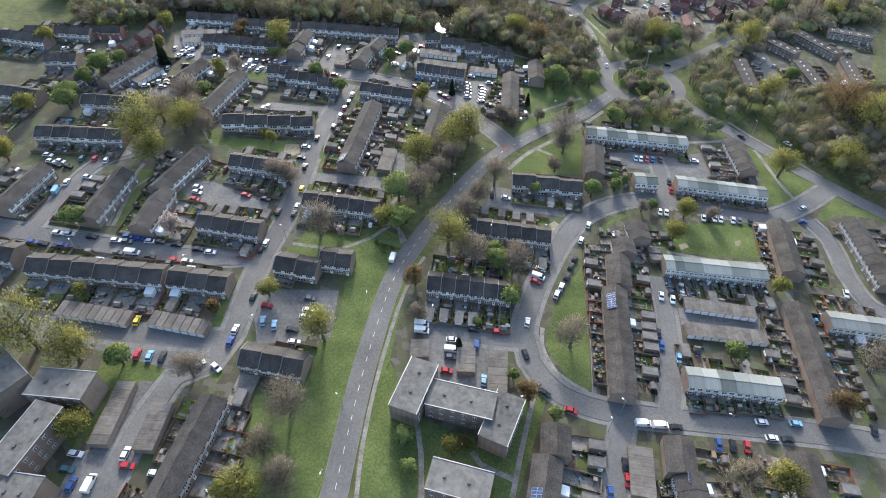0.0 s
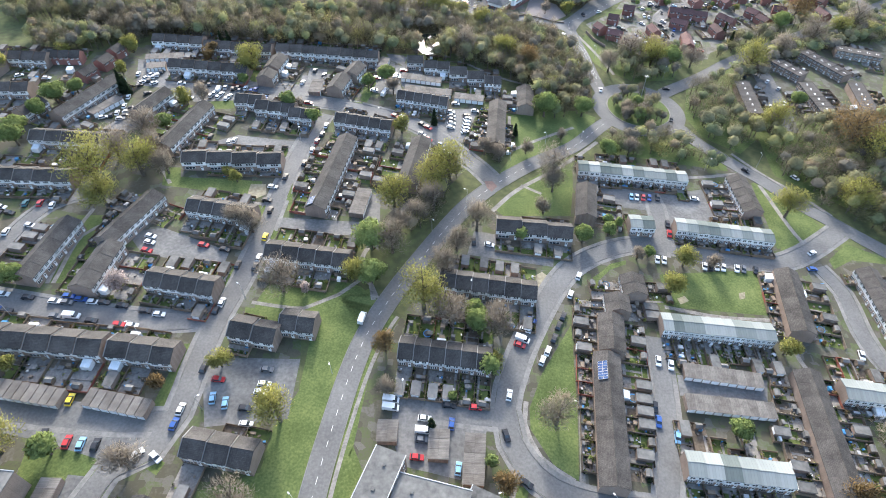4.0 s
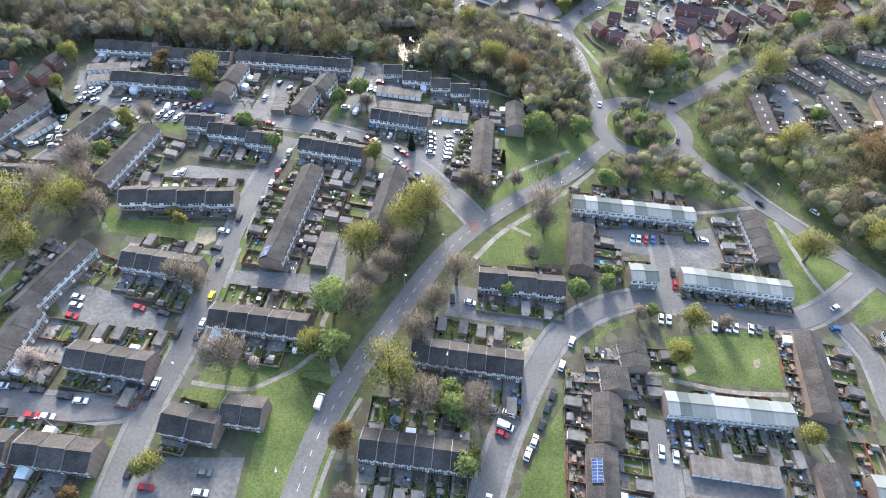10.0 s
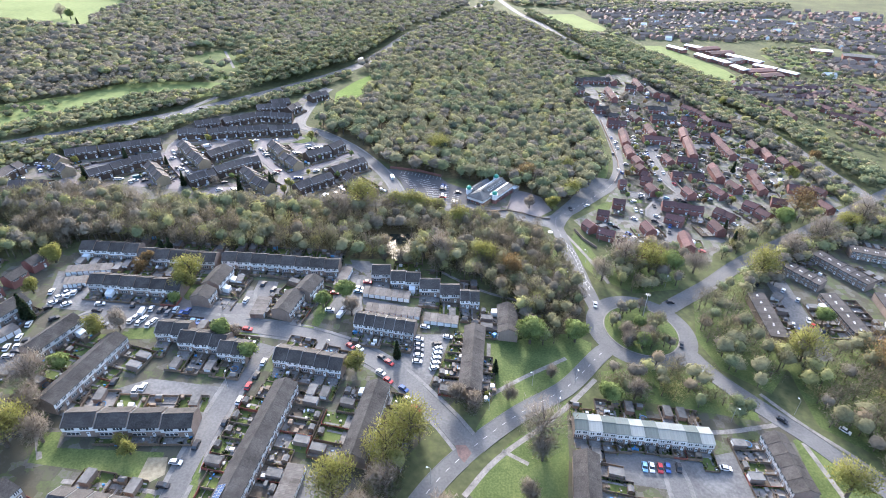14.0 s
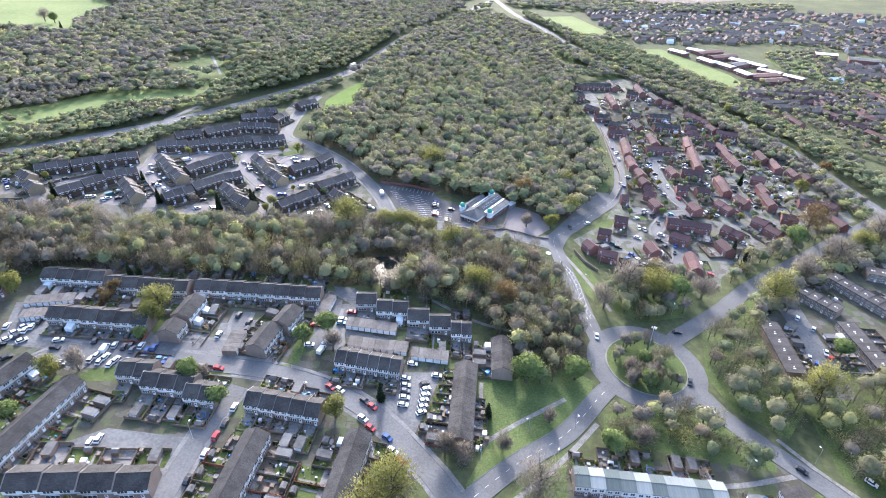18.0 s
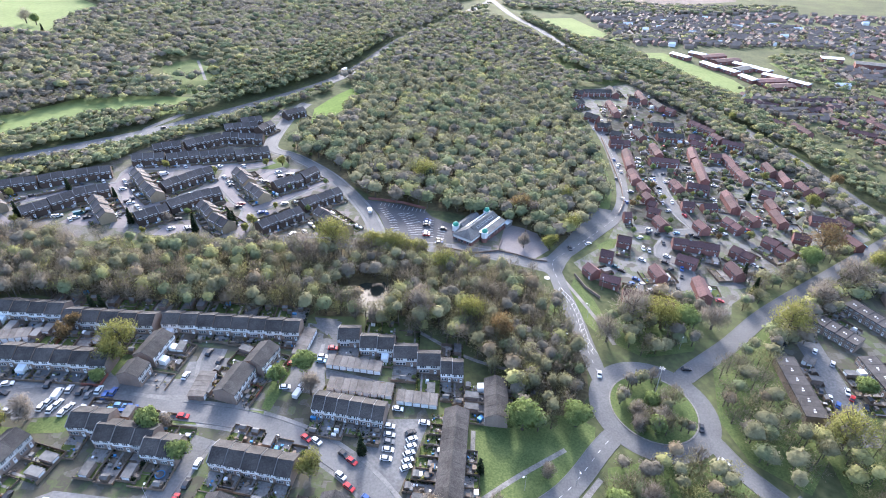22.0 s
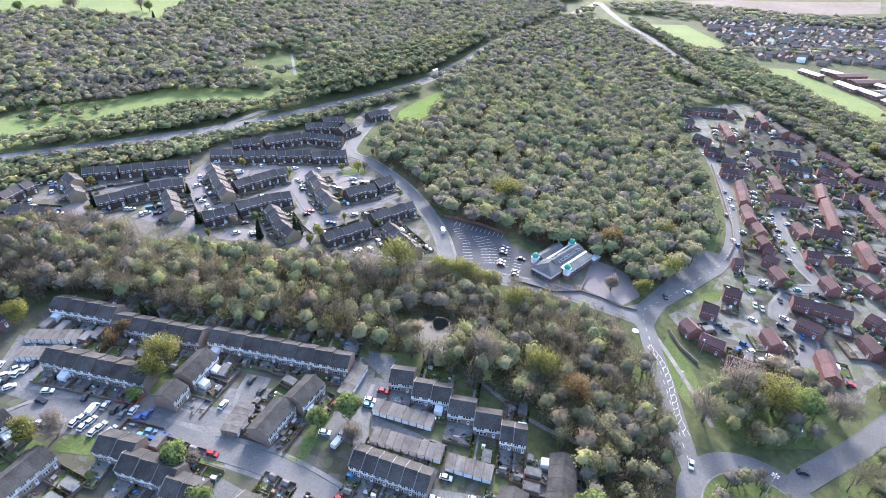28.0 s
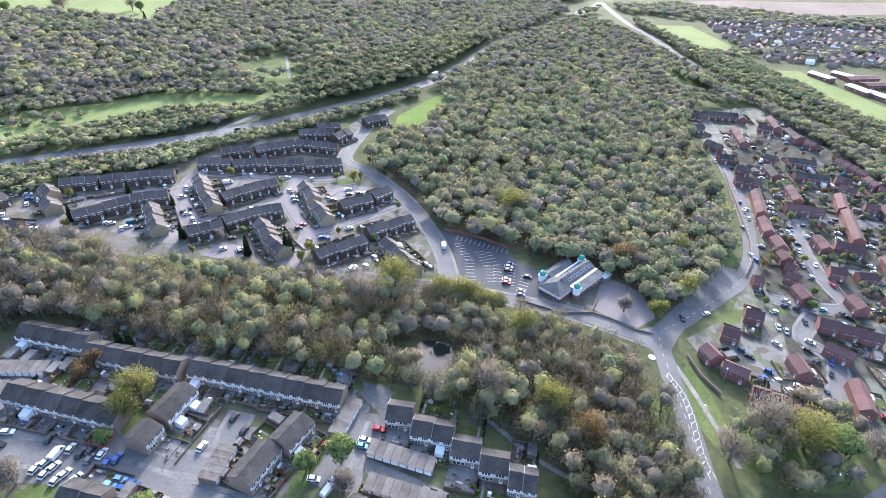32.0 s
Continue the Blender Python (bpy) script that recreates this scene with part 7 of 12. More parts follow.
terrace(208.7, 573.6, 216.3, 571.4, 1, "r")
terrace(219.7, 575.4, 221.9, 557.5, 3, "r")
terrace(220.1, 559.3, 222.3, 530.6, 4, "r")
terrace(197.9, 507.2, 196.8, 482.8, 3, "r", turn=1)
terrace(161.4, 482.8, 169.1, 482.0, 1, "r")
terrace(174.8, 482.3, 183.8, 483.3, 1, "r")
terrace(164.8, 459.9, 167.4, 450.2, 1, "r")
terrace(184.3, 467.2, 190.1, 455.4, 2, "r")
terrace(200.9, 478.5, 204.6, 467.5, 1, "r")
terrace(109.9, 428.7, 117.6, 427.1, 1, "r")
terrace(97.3, 411.3, 104.4, 409.4, 1, "r")
terrace(88.2, 397.0, 92.2, 390.5, 1, "r")
terrace(94.3, 388.7, 103.6, 384.9, 1, "r")
terrace(103.2, 376.9, 115.2, 374.6, 2, "r")
terrace(116.8, 372.0, 126.5, 369.0, 1, "r")
terrace(124.9, 403.5, 127.2, 393.3, 1, "r")
terrace(141.0, 417.1, 150.6, 411.5, 1, "r")
terrace(142.7, 433.5, 168.1, 429.8, 3, "r")
terrace(146.2, 396.4, 145.5, 379.7, 2, "r", turn=1)
terrace(248.6, 566.5, 248.7, 549.9, 2, "r")
terrace(253.4, 551.0, 252.4, 533.2, 2, "r", turn=1)
terrace(260.3, 534.9, 261.4, 522.5, 2, "r")
terrace(267.4, 526.7, 268.9, 519.4, 1, "r")
terrace(224.3, 514.1, 232.6, 509.5, 1, "r")
terrace(225.1, 500.6, 224.6, 487.6, 2, "r", turn=1)
terrace(222.2, 485.4, 221.7, 468.4, 2, "r", turn=1)
terrace(243.6, 481.0, 257.2, 478.2, 2, "r")
terrace(261.4, 483.0, 266.5, 474.6, 1, "r")
terrace(255.8, 460.5, 258.8, 449.0, 1, "r")
terrace(221.8, 455.8, 230.9, 452.6, 1, "r")
terrace(176.6, 432.4, 185.0, 423.1, 2, "r")
terrace(169.1, 414.9, 171.6, 403.6, 1, "r")
terrace(201.0, 447.8, 206.9, 440.7, 1, "r")
terrace(206.0, 438.5, 210.7, 429.6, 1, "r")
terrace(293.4, 735.4, 324.0, 724.6, 4, "r")
terrace(351.7, 749.1, 399.5, 762.8, 6, "r")
terrace(349.7, 718.2, 394.2, 740.0, 6, "r")
terrace(361.9, 696.6, 370.0, 680.4, 2, "r")
terrace(393.7, 705.6, 404.1, 675.2, 4, "r")
terrace(362.9, 666.2, 382.1, 654.0, 3, "r")
terrace(295.2, 680.1, 305.7, 666.6, 2, "r")
terrace(446.3, 783.7, 457.4, 750.0, 4, "r")
terrace(376.8, 644.2, 384.6, 614.9, 4, "r")
terrace(315.2, 670.6, 319.9, 645.8, 3, "r")

# ---- garages and flats ----
garages(-167.2, 243.5, -160.2, 258.8, 5.5, 6)
garages(178.9, 345.6, 182.2, 342.4, 5, 2)
garages(-126.6, 104.5, -101.9, 103.4, 5.5, 9)
garages(-95.2, 104.8, -75.3, 103.3, 5.5, 7)
garages(-91.6, 80.7, -90.6, 60.5, 5.5, 7)
garages(-78.0, 75.4, -77.6, 60.5, 6, 5)
garages(93.5, 139.9, 120.3, 139.0, 5.5, 9)
garages(91.7, 127.8, 121.2, 128.1, 5.5, 10)
garages(-3.7, 109.2, -3.2, 102.0, 6, 2)
garages(12.2, 108.1, 12.6, 98.6, 6, 3)
garages(23.3, 108.1, 23.3, 92.4, 6, 5)
garages(66.5, 64.9, 67.6, 80.2, 7, 5)
garages(-28.0, 308.8, -5.8, 308.5, 5.5, 8)
garages(-24.5, 297.0, 0.6, 296.9, 5.5, 9)
garages(2.4, 295.0, 18.1, 294.9, 5.5, 5)
garages(-31.0, 196.6, -30.2, 212.8, 6, 6)
garages(-165.4, 297.8, -146.9, 303.8, 5.5, 8)
garages(-69.8, 282.4, -70.4, 295.0, 6, 5)
garages(-160.9, 289.2, -152.0, 292.4, 5.5, 5)
garages(-40.3, 309.5, -39.3, 325.6, 5, 6)
flats(-114.5, 74.5, -97.1, 74.4, 9, 8.5)
flats(-105.1, 67.9, -108.3, 48.1, 9, 8.5)
flats(-105.4, 43.6, -94.8, 43.2, 10, 8.5)
flats(-0.5, 96.8, -5.3, 79.5, 9, 8.5)
flats(1.7, 87.0, 22.2, 83.7, 9, 8.5)
flats(27.4, 88.6, 22.0, 73.3, 9, 8.5)
flats(4.7, 62.1, 21.9, 59.1, 9, 8.5)
flats(-133.7, 79.7, -118.4, 70.4, 12, 9)

# ---- mosque, school and far town ----
mosque(30.5, 423.8, 1.02)
big_hall(272, 930, 287, 908, 11, 4, "pale")
big_hall(300, 946, 316, 930, 11, 4, "pale")
big_hall(306, 925, 340, 938, 15, 4, "tile_red")
big_hall(318, 905, 352, 918, 15, 4, "tile_red")
big_hall(300, 893, 312, 868, 11, 4, "pale")
big_hall(314, 876, 328, 852, 11, 4, "pale")
big_hall(344, 905, 362, 882, 11, 4, "pale")
big_hall(356, 892, 374, 868, 11, 4, "pale")
big_hall(332, 868, 352, 880, 14, 4, "felt")
big_hall(330, 842, 338, 820, 11, 4, "pale")
big_hall(338, 822, 372, 830, 15, 4, "tile_red")
big_hall(344, 802, 374, 810, 15, 4, "tile_red")
big_hall(362, 858, 380, 838, 11, 4, "pale")
big_hall(384, 836, 398, 818, 10, 4, "pale")
big_hall(512, 941, 545, 928, 18, 6, "felt")
big_hall(480, 965, 505, 958, 14, 5, "pale")
far_town([(187.8, 1208.7), (319.1, 1260.7), (459.4, 1222.4), (588.2, 1185.5), (516.6, 1032.5), (415.1, 1024.7), (337.3, 986.4), (237.9, 971.5), (197.3, 1072.6)], 12, 3)
far_town([(457.8, 907.3), (632.2, 972.2), (557.2, 850.7), (439.5, 826.7)], 13, 5)
far_town([(299.7, 765.0), (417.6, 782.4), (505.1, 766.5), (419.9, 628.9), (379.5, 683.6), (331.4, 696.8), (300.1, 716.7)], 13, 8)
low_wall([(7.4, 403.5), (19.0, 402.5), (28.5, 401.6), (40.8, 406.6), (43.4, 419)], 1.0)
low_wall([(-19.9, 404.9), (-9.2, 405.4), (1.4, 402.8)], 0.9)
low_wall([(-38.6, 447.6), (-17.6, 447.2), (-3, 443.3)], 1.6, "brick_red", "red-brown brick wall behind the car park")
parking_lines(-3.5, 438.6, -30.4, 441.5, -4.4)
parking_lines(-30.3, 437.0, -22.2, 425.3, 4.5)
parking_lines(-22.2, 425.3, -17.6, 410.2, 4.5)
parking_lines(-18.6, 433.6, -12.3, 423.8, 4.5)
parking_lines(-12.3, 423.8, -8.3, 412.4, 4.5)
parking_lines(-14.4, 434.6, -8.0, 426.0, 4.5)
parking_lines(-8.0, 426.0, -5.4, 413.9, 4.5)
parking_lines(-1.3, 431.0, 0.2, 413.2, 4.5)
parking_lines(6.6, 423.0, 6.0, 408.2, 4.5)
low_wall([(41.0, 406.9), (51.4, 405.1), (60.0, 401.9), (67.7, 401.8)], 0.9)
low_wall([(126.8, 596.4), (126.9, 549.3), (126.5, 504.8), (124.0, 482.1), (117.6, 465.3)], 1.5, "brick", "brown brick wall beside the road")
low_wall([(161.7, 491.7), (163.2, 475.0), (165.5, 459.2)], 1.4, "brick", "brown brick wall beside the road")
low_wall([(81.3, 392.4), (85.6, 382.0), (92.1, 374.4)], 1.4, "brick", "brown brick wall beside the road")
site_cabin(46.4, 435.6, 1.02)
hatching([(72.3, 378.7), (76.9, 370.8), (79.5, 360.5), (80.6, 349.2), (81.8, 340.1), (84.4, 332.7)], 1.0)
disc("mini_roundabout", 66.7, 386.9, 1.5, "road_paint", 0.17, "white painted domed mini roundabout", "road marking")
disc("road_patch", 102.8, 447.4, 3.5, "felt", 0.165, "dark resurfaced patch in the road", "road patch")
far_town([(620.8, 1256.5), (718.6, 1224.8), (762.1, 1185.2), (633.8, 977.5), (534.3, 989.9), (528.8, 1097.3)], 13, 9)
far_town([(271.1, 1277.6), (505.5, 1354.8), (774.3, 1324.0), (731.0, 1246.8), (464.7, 1238.1), (228.8, 1210.4)], 16, 10)

# ---- lamps and solar panels ----
high_mast(104.1, 311.4)
street_lamp(-24.5, 123.4)
street_lamp(-24.7, 59.4)
street_lamp(-24.9, 81.7)
street_lamp(-0.5, 118.8)
street_lamp(54.8, 119.8)
street_lamp(63.5, 91.8)
street_lamp(18.7, 164.7)
street_lamp(58.6, 84.5)
street_lamp(97.5, 91.5)
street_lamp(31.8, 89.5)
street_lamp(1.0, 193.4)
street_lamp(14.1, 213.7)
street_lamp(32.9, 247.3)
street_lamp(59.7, 251.9)
street_lamp(50.1, 263.0)
street_lamp(-66.2, 242.2)
street_lamp(-64.7, 262.6)
street_lamp(-33.9, 266.6)
street_lamp(68.0, 267.8)
street_lamp(127.9, 257.2)
street_lamp(155.6, 264.8)
street_lamp(123.2, 343.6)
street_lamp(70.0, 336.5)
street_lamp(94.3, 382.6)
street_lamp(83.7, 358.5)
street_lamp(-60.6, 106.0)
street_lamp(-61.7, 149.1)
street_lamp(-91.0, 129.4)
street_lamp(-135.2, 130.7)
solar_array(64.0, 133.3, -0.08, -1.624, 0.454, 7, 2)
solar_array(34.9, 60.8, 1.51, -1.718, 0.454, 3, 2)
solar_array(80.3, 70.2, -2.10, -1.639, -0.454, 3, 2)
solar_array(-49.1, 197.2, 10.01, -1.635, 0.454, 5, 2)

# ---- vehicles ----
car(-153.5, 132.6, 0.06, "b")
car(-149.5, 132.4, 0.06, "k")
car(-147.2, 138.5, 0.06, "w")
car(-142.8, 138.6, 0.06, "w")
car(-134.0, 138.5, 0.06, "k")
car(-142.1, 132.7, 0.06, "b")
car(-137.6, 132.2, 0.06, "k")
car(-124.4, 138.2, 0.06, "w")
car(-121.1, 140.9, 0.06, "b")
car(-120.3, 138.3, 0.06, "g")
car(-116.4, 140.2, 0.06, "b")
car(-111.8, 139.7, 0.06, "w")
car(-108.2, 140.0, 0.07, "k")
car(-101.6, 139.6, 0.07, "k")
car(-92.9, 138.6, 0.07, "k")
car(-87.9, 137.9, 0.07, "w")
car(-99.1, 132.0, 0.06, "r")
car(-94.6, 132.2, 0.06, "w")
car(-108.6, 132.2, 0.06, "k")
car(-115.6, 133.1, 0.06, "w", "van")
car(-121.0, 132.3, 0.06, "g")
car(-100.1, 103.9, 1.67, "y")
car(-101.7, 92.4, 1.72, "k")
car(-94.1, 91.3, 1.69, "r")
car(-90.0, 91.2, 1.68, "c")
car(-85.9, 91.4, 1.66, "k")
car(-73.4, 90.4, 0.85, "w")
car(-67.8, 90.1, -0.57, "w")
car(-66.8, 105.1, 1.55, "w")
car(-66.8, 100.3, 1.55, "b")
car(-65.4, 119.9, 1.55, "k")
car(-69.0, 145.9, 1.56, "w")
car(-69.8, 142.7, 1.56, "k")
car(-58.8, 109.9, 1.80, "c")
car(-54.5, 108.8, 1.78, "c")
car(-59.4, 116.4, 0.03, "r")
car(-45.5, 121.9, 0.03, "g")
car(-44.7, 116.7, 0.03, "w")
car(-45.0, 113.9, 0.03, "w")
car(-46.0, 103.0, 0.03, "w")
car(-48.0, 107.9, 0.03, "k")
car(-96.0, 57.9, -0.02, "w")
car(-96.0, 53.5, -0.02, "t")
car(-92.7, 49.6, 1.61, "b")
car(-88.0, 50.5, 1.59, "w", "van")
car(-82.5, 59.6, 1.57, "w")
car(-80.4, 56.4, 0.02, "r")
car(-71.9, 55.3, 0.02, "w")
car(-4.2, 116.6, 0.00, "w", "van")
car(-3.9, 113.9, 0.00, "w", "van")
car(7.1, 111.7, 0.03, "w")
car(7.2, 107.6, 0.03, "w", "van")
car(7.0, 104.8, 0.03, "g")
car(6.2, 99.2, 0.03, "r")
car(15.6, 110.9, 1.54, "b")
car(18.7, 97.3, 1.52, "c")
car(14.3, 117.1, 0.03, "k")
car(22.7, 117.4, 0.03, "r")
car(32.7, 109.4, -1.23, "k")
car(33.5, 123.2, 1.44, "w")
car(60.4, 178.5, 1.24, "w")
car(56.5, 168.7, 1.24, "w")
car(53.1, 157.9, 1.24, "k")
car(51.2, 153.3, 1.24, "k")
car(49.3, 147.6, 1.24, "k")
car(46.8, 142.0, 1.24, "w")
car(44.8, 137.8, 1.24, "w")
car(41.1, 154.4, -0.30, "b")
car(39.1, 149.8, -0.30, "w")
car(37.9, 145.5, -0.29, "w", "van")
car(37.0, 143.1, -0.29, "r")
car(38.8, 95.5, -0.49, "k")
car(47.2, 90.4, -0.19, "r")
car(70.2, 88.8, 0.08, "w", "van")
car(75.7, 88.9, 0.08, "w", "van")
car(80.9, 89.0, 0.08, "k")
car(109.8, 94.5, 0.08, "w")
car(121.2, 95.4, 0.08, "c")
car(111.5, 89.3, 0.08, "w")
car(116.6, 89.4, 0.08, "k")
car(93.4, 84.8, -1.67, "b")
car(97.9, 85.0, -1.69, "k")
car(102.4, 85.2, -1.71, "r")
car(62.6, 74.7, -1.60, "k")
car(62.8, 69.9, -1.61, "r")
car(57.1, 65.6, -1.58, "b")
car(85.6, 143.3, -1.68, "w")
car(89.8, 142.3, -1.70, "w")
car(81.7, 120.2, -1.68, "b")
car(86.9, 115.5, -1.70, "c")
car(81.4, 125.3, -1.68, "k")
car(147.1, 96.3, -1.73, "k")
car(161.8, 156.0, -1.74, "w")
car(93.7, 192.6, -1.69, "w")
car(96.5, 192.7, -1.70, "w")
car(113.0, 191.9, -1.74, "w")
car(115.5, 191.9, -1.75, "k")
car(118.1, 192.4, -1.76, "w")
car(120.7, 192.4, -1.76, "w")
car(126.3, 192.7, -1.78, "w")
car(129.1, 192.8, -1.78, "g")
car(134.1, 192.9, -1.80, "k")
car(158.8, 197.4, 0.16, "b")
car(24.7, 189.7, -0.12, "w")
car(18.3, 190.4, -1.47, "k")
car(-19.1, 146.3, 1.47, "w", "van")
car(-62.9, 168.4, 1.57, "w")
car(-62.9, 163.9, 1.57, "k")
car(-69.4, 163.7, 1.59, "k")
car(-106.5, 172.8, -0.11, "w")
car(-104.8, 165.5, -0.11, "r")
car(-85.4, 171.5, -0.11, "r")
car(-76.7, 170.5, -0.11, "k")
car(-160.7, 161.4, 1.74, "c", "van")
car(-159.5, 166.7, 1.73, "w")
car(-176.5, 182.2, -0.05, "w")
car(-169.3, 176.3, -0.05, "k")
car(-164.4, 176.4, -0.05, "k")
car(-153.0, 171.2, -0.05, "w")
car(-161.6, 182.5, 1.79, "t")
car(-156.3, 183.5, 1.77, "r")
car(-151.1, 183.2, 1.76, "w")
car(-105.6, 169.7, -0.10, "w")
car(-63.9, 179.4, 1.58, "y")
car(-66.4, 194.5, 1.59, "k")
car(-69.7, 208.8, 0.03, "w")
car(-69.6, 200.3, 0.03, "k")
car(-66.3, 216.2, 1.59, "k")
car(-59.6, 236.8, 1.56, "w")
car(-60.8, 226.9, 1.57, "k")
car(-59.1, 244.1, 1.56, "r")
car(-58.1, 249.7, 1.56, "k")
car(-57.8, 257.1, 1.56, "w")
car(-107.8, 238.2, 1.67, "k")
car(-98.2, 235.6, 1.64, "w")
car(-96.3, 237.4, 1.63, "w")
car(-115.8, 280.0, 1.74, "s")
car(-111.8, 279.6, 1.73, "k")
car(-108.0, 278.7, 1.72, "g")
car(-102.2, 279.4, 1.70, "b")
car(-120.2, 271.1, 1.64, "w")
car(-116.4, 270.7, 1.63, "w")
car(-111.8, 270.0, 1.62, "w")
car(-96.2, 273.3, 0.03, "c")
car(-91.9, 273.4, 0.03, "b")
car(-71.1, 274.6, 0.03, "r")
car(1.6, 281.5, 0.01, "w")
car(2.3, 277.8, 0.01, "s")
car(2.6, 274.9, 0.01, "g")
car(2.8, 271.6, 0.01, "w")
car(2.7, 268.0, 0.01, "w")
car(14.0, 285.0, 0.01, "w")
car(3.5, 289.8, 0.01, "w")
car(9.6, 279.9, 0.59, "k")
car(10.4, 277.1, 0.58, "w")
car(10.4, 274.1, 0.58, "w")
car(10.2, 271.2, 0.57, "w")
car(10.2, 268.3, 0.57, "w")
car(10.0, 265.5, 0.57, "w")
car(-26.1, 272.1, -0.54, "r")
car(-22.3, 271.4, -0.54, "w")
car(-11.8, 267.5, -0.54, "k")
car(-8.5, 265.3, -0.54, "r")
car(-10.9, 259.4, -0.53, "w")
car(-7.3, 255.7, -0.53, "r")
car(-0.7, 252.4, -0.53, "b")
car(2.2, 247.3, -0.53, "w")
car(5.4, 243.6, -0.52, "r")
car(88.3, 230.5, -1.64, "c")
car(90.8, 230.6, -1.65, "w")
car(93.8, 230.8, -1.66, "r")
car(96.6, 231.3, -1.67, "b")
car(100.7, 231.9, -1.69, "k")
car(118.0, 234.2, -0.03, "w")
car(162.2, 207.1, 0.58, "w")
car(148.8, 260.5, -0.74, "k")
car(172.4, 258.8, -0.77, "w")
car(123.0, 284.1, -0.73, "w")
car(119.5, 298.7, -1.81, "k")
car(122.5, 330.6, 0.11, "k")
car(102.0, 214.9, -1.70, "k")
car(101.7, 208.8, -1.70, "r")
car(83.7, 321.1, -1.70, "w")
car(-163.0, 283.2, 1.83, "w")
car(-155.4, 278.6, 1.81, "k")
car(-154.6, 282.2, 1.80, "w")
car(-153.4, 284.6, 1.80, "w")
car(-152.7, 287.8, 1.79, "k")
car(-156.4, 254.3, 1.83, "w")
car(-156.9, 248.2, 1.84, "w")
car(-158.7, 245.9, 1.85, "k")
car(-158.1, 262.1, 1.83, "w")
car(-159.6, 294.7, 0.40, "k")
car(-152.1, 253.3, 0.35, "k")
car(-138.4, 279.0, 0.37, "w")
car(-124.6, 281.1, 1.73, "k")
car(-109.7, 281.2, 1.67, "k")
car(-105.7, 281.3, 1.65, "w")
car(-100.3, 281.3, 1.62, "b")
car(-119.2, 273.7, 1.47, "w")
car(-115.6, 273.3, 1.45, "w")
car(-111.0, 272.4, 1.43, "w")
car(-106.8, 272.2, 1.41, "w")
car(-94.7, 275.7, 0.10, "c")
car(-90.3, 275.7, 0.10, "b")
car(-75.5, 306.2, 1.51, "k")
car(-69.6, 302.6, 1.48, "k")
car(-78.8, 292.9, 1.52, "w")
car(-41.3, 305.8, 0.09, "r")
car(-30.8, 311.6, 0.09, "w")
car(-30.8, 309.1, 0.09, "c")
car(-27.9, 317.1, 0.09, "r")
car(-40.5, 293.4, 0.20, "w")
car(-34.7, 295.1, 1.33, "w")
car(-34.8, 291.1, 1.33, "w", "van")
car(93.0, 425.0, 0.69, "w")
car(132.1, 445.6, 0.67, "k")
car(125.6, 438.8, 0.67, "w")
car(137.3, 445.7, 0.67, "k")
car(110.6, 390.0, 0.63, "b")
car(116.2, 390.6, 0.62, "w")
car(119.4, 386.1, 0.61, "w")
car(158.3, 449.0, 0.65, "k")
car(135.9, 408.1, 0.63, "k")
car(152.0, 477.4, 0.69, "s")
car(131.8, 544.0, 0.77, "w")
car(81.7, 417.5, -1.41, "k")
car(134.9, 389.0, -1.58, "k")
car(133.7, 383.5, -1.58, "w")
car(150.4, 487.5, -1.62, "s")
car(149.5, 501.3, -1.62, "k")
car(152.8, 514.8, -1.62, "w")
car(153.7, 524.9, -1.63, "b")
car(164.9, 526.1, -1.65, "k")
car(220.2, 605.3, -1.75, "r")
car(123.1, 614.9, -1.56, "w")
car(174.8, 684.9, -1.65, "s")
car(195.6, 728.6, -1.68, "w")
car(191.3, 709.8, -1.67, "k")
car(166.8, 657.1, -1.64, "w")
car(121.4, 414.3, -0.57, "w")
car(230.9, 642.1, -0.94, "s")
car(186.1, 421.5, -0.65, "w")
car(190.2, 419.2, -0.65, "k")
car(237.7, 493.3, -0.80, "w")
car(242.4, 545.8, -0.86, "k")
car(256.4, 627.3, -0.96, "w")
car(248.2, 499.8, -0.82, "w")
car(192.6, 819.6, 0.35, "w", "coach")
car(-112.7, 702.6, 1.27, "w", "lorry")
car(-66.8, 849.6, 1.28, "w")
car(-202.6, 517.8, 1.32, "k")
car(177.6, 326.2, -1.88, "k")
car(179.9, 323.0, -1.89, "w")
car(189.8, 328.1, -1.91, "w")
car(193.2, 320.0, -1.93, "k")
car(-157.4, 280.4, 0.91, "w")
car(-157.6, 276.2, 0.91, "w")
car(-157.8, 272.8, 0.90, "k")
car(-151.7, 276.4, 0.90, "w")
car(-150.8, 267.0, 0.89, "k")
car(-156.3, 284.2, 0.92, "s")
car(-152.9, 249.6, 0.40, "w")
car(-152.1, 246.8, 0.39, "k")
car(-153.3, 244.0, 0.39, "s")
car(-161.5, 243.4, 0.59, "w")
car(-173.0, 178.4, -0.11, "w")
car(-169.2, 179.0, -0.11, "w")
car(-129.7, 267.6, 0.02, "w")
car(-137.1, 274.9, 0.02, "k")
car(-118.3, 277.3, 1.66, "w", "van")
car(-218.7, 270.4, 0.66, "w")
car(-204.4, 270.4, 0.20, "w")
car(175.1, 355.6, 1.00, "k")
car(187.5, 352.4, 0.98, "w")
car(191.9, 345.0, 0.96, "s")
car(181.7, 319.8, 0.94, "b")
car(190.0, 324.5, 0.93, "r")
car(181.8, 363.6, 0.67, "w")
car(151.3, 523.9, 0.53, "w")
car(154.2, 529.8, 0.53, "k")
car(152.5, 519.8, 0.53, "s")
car(161.7, 522.2, 0.52, "w")
car(185.6, 551.6, 0.53, "k")
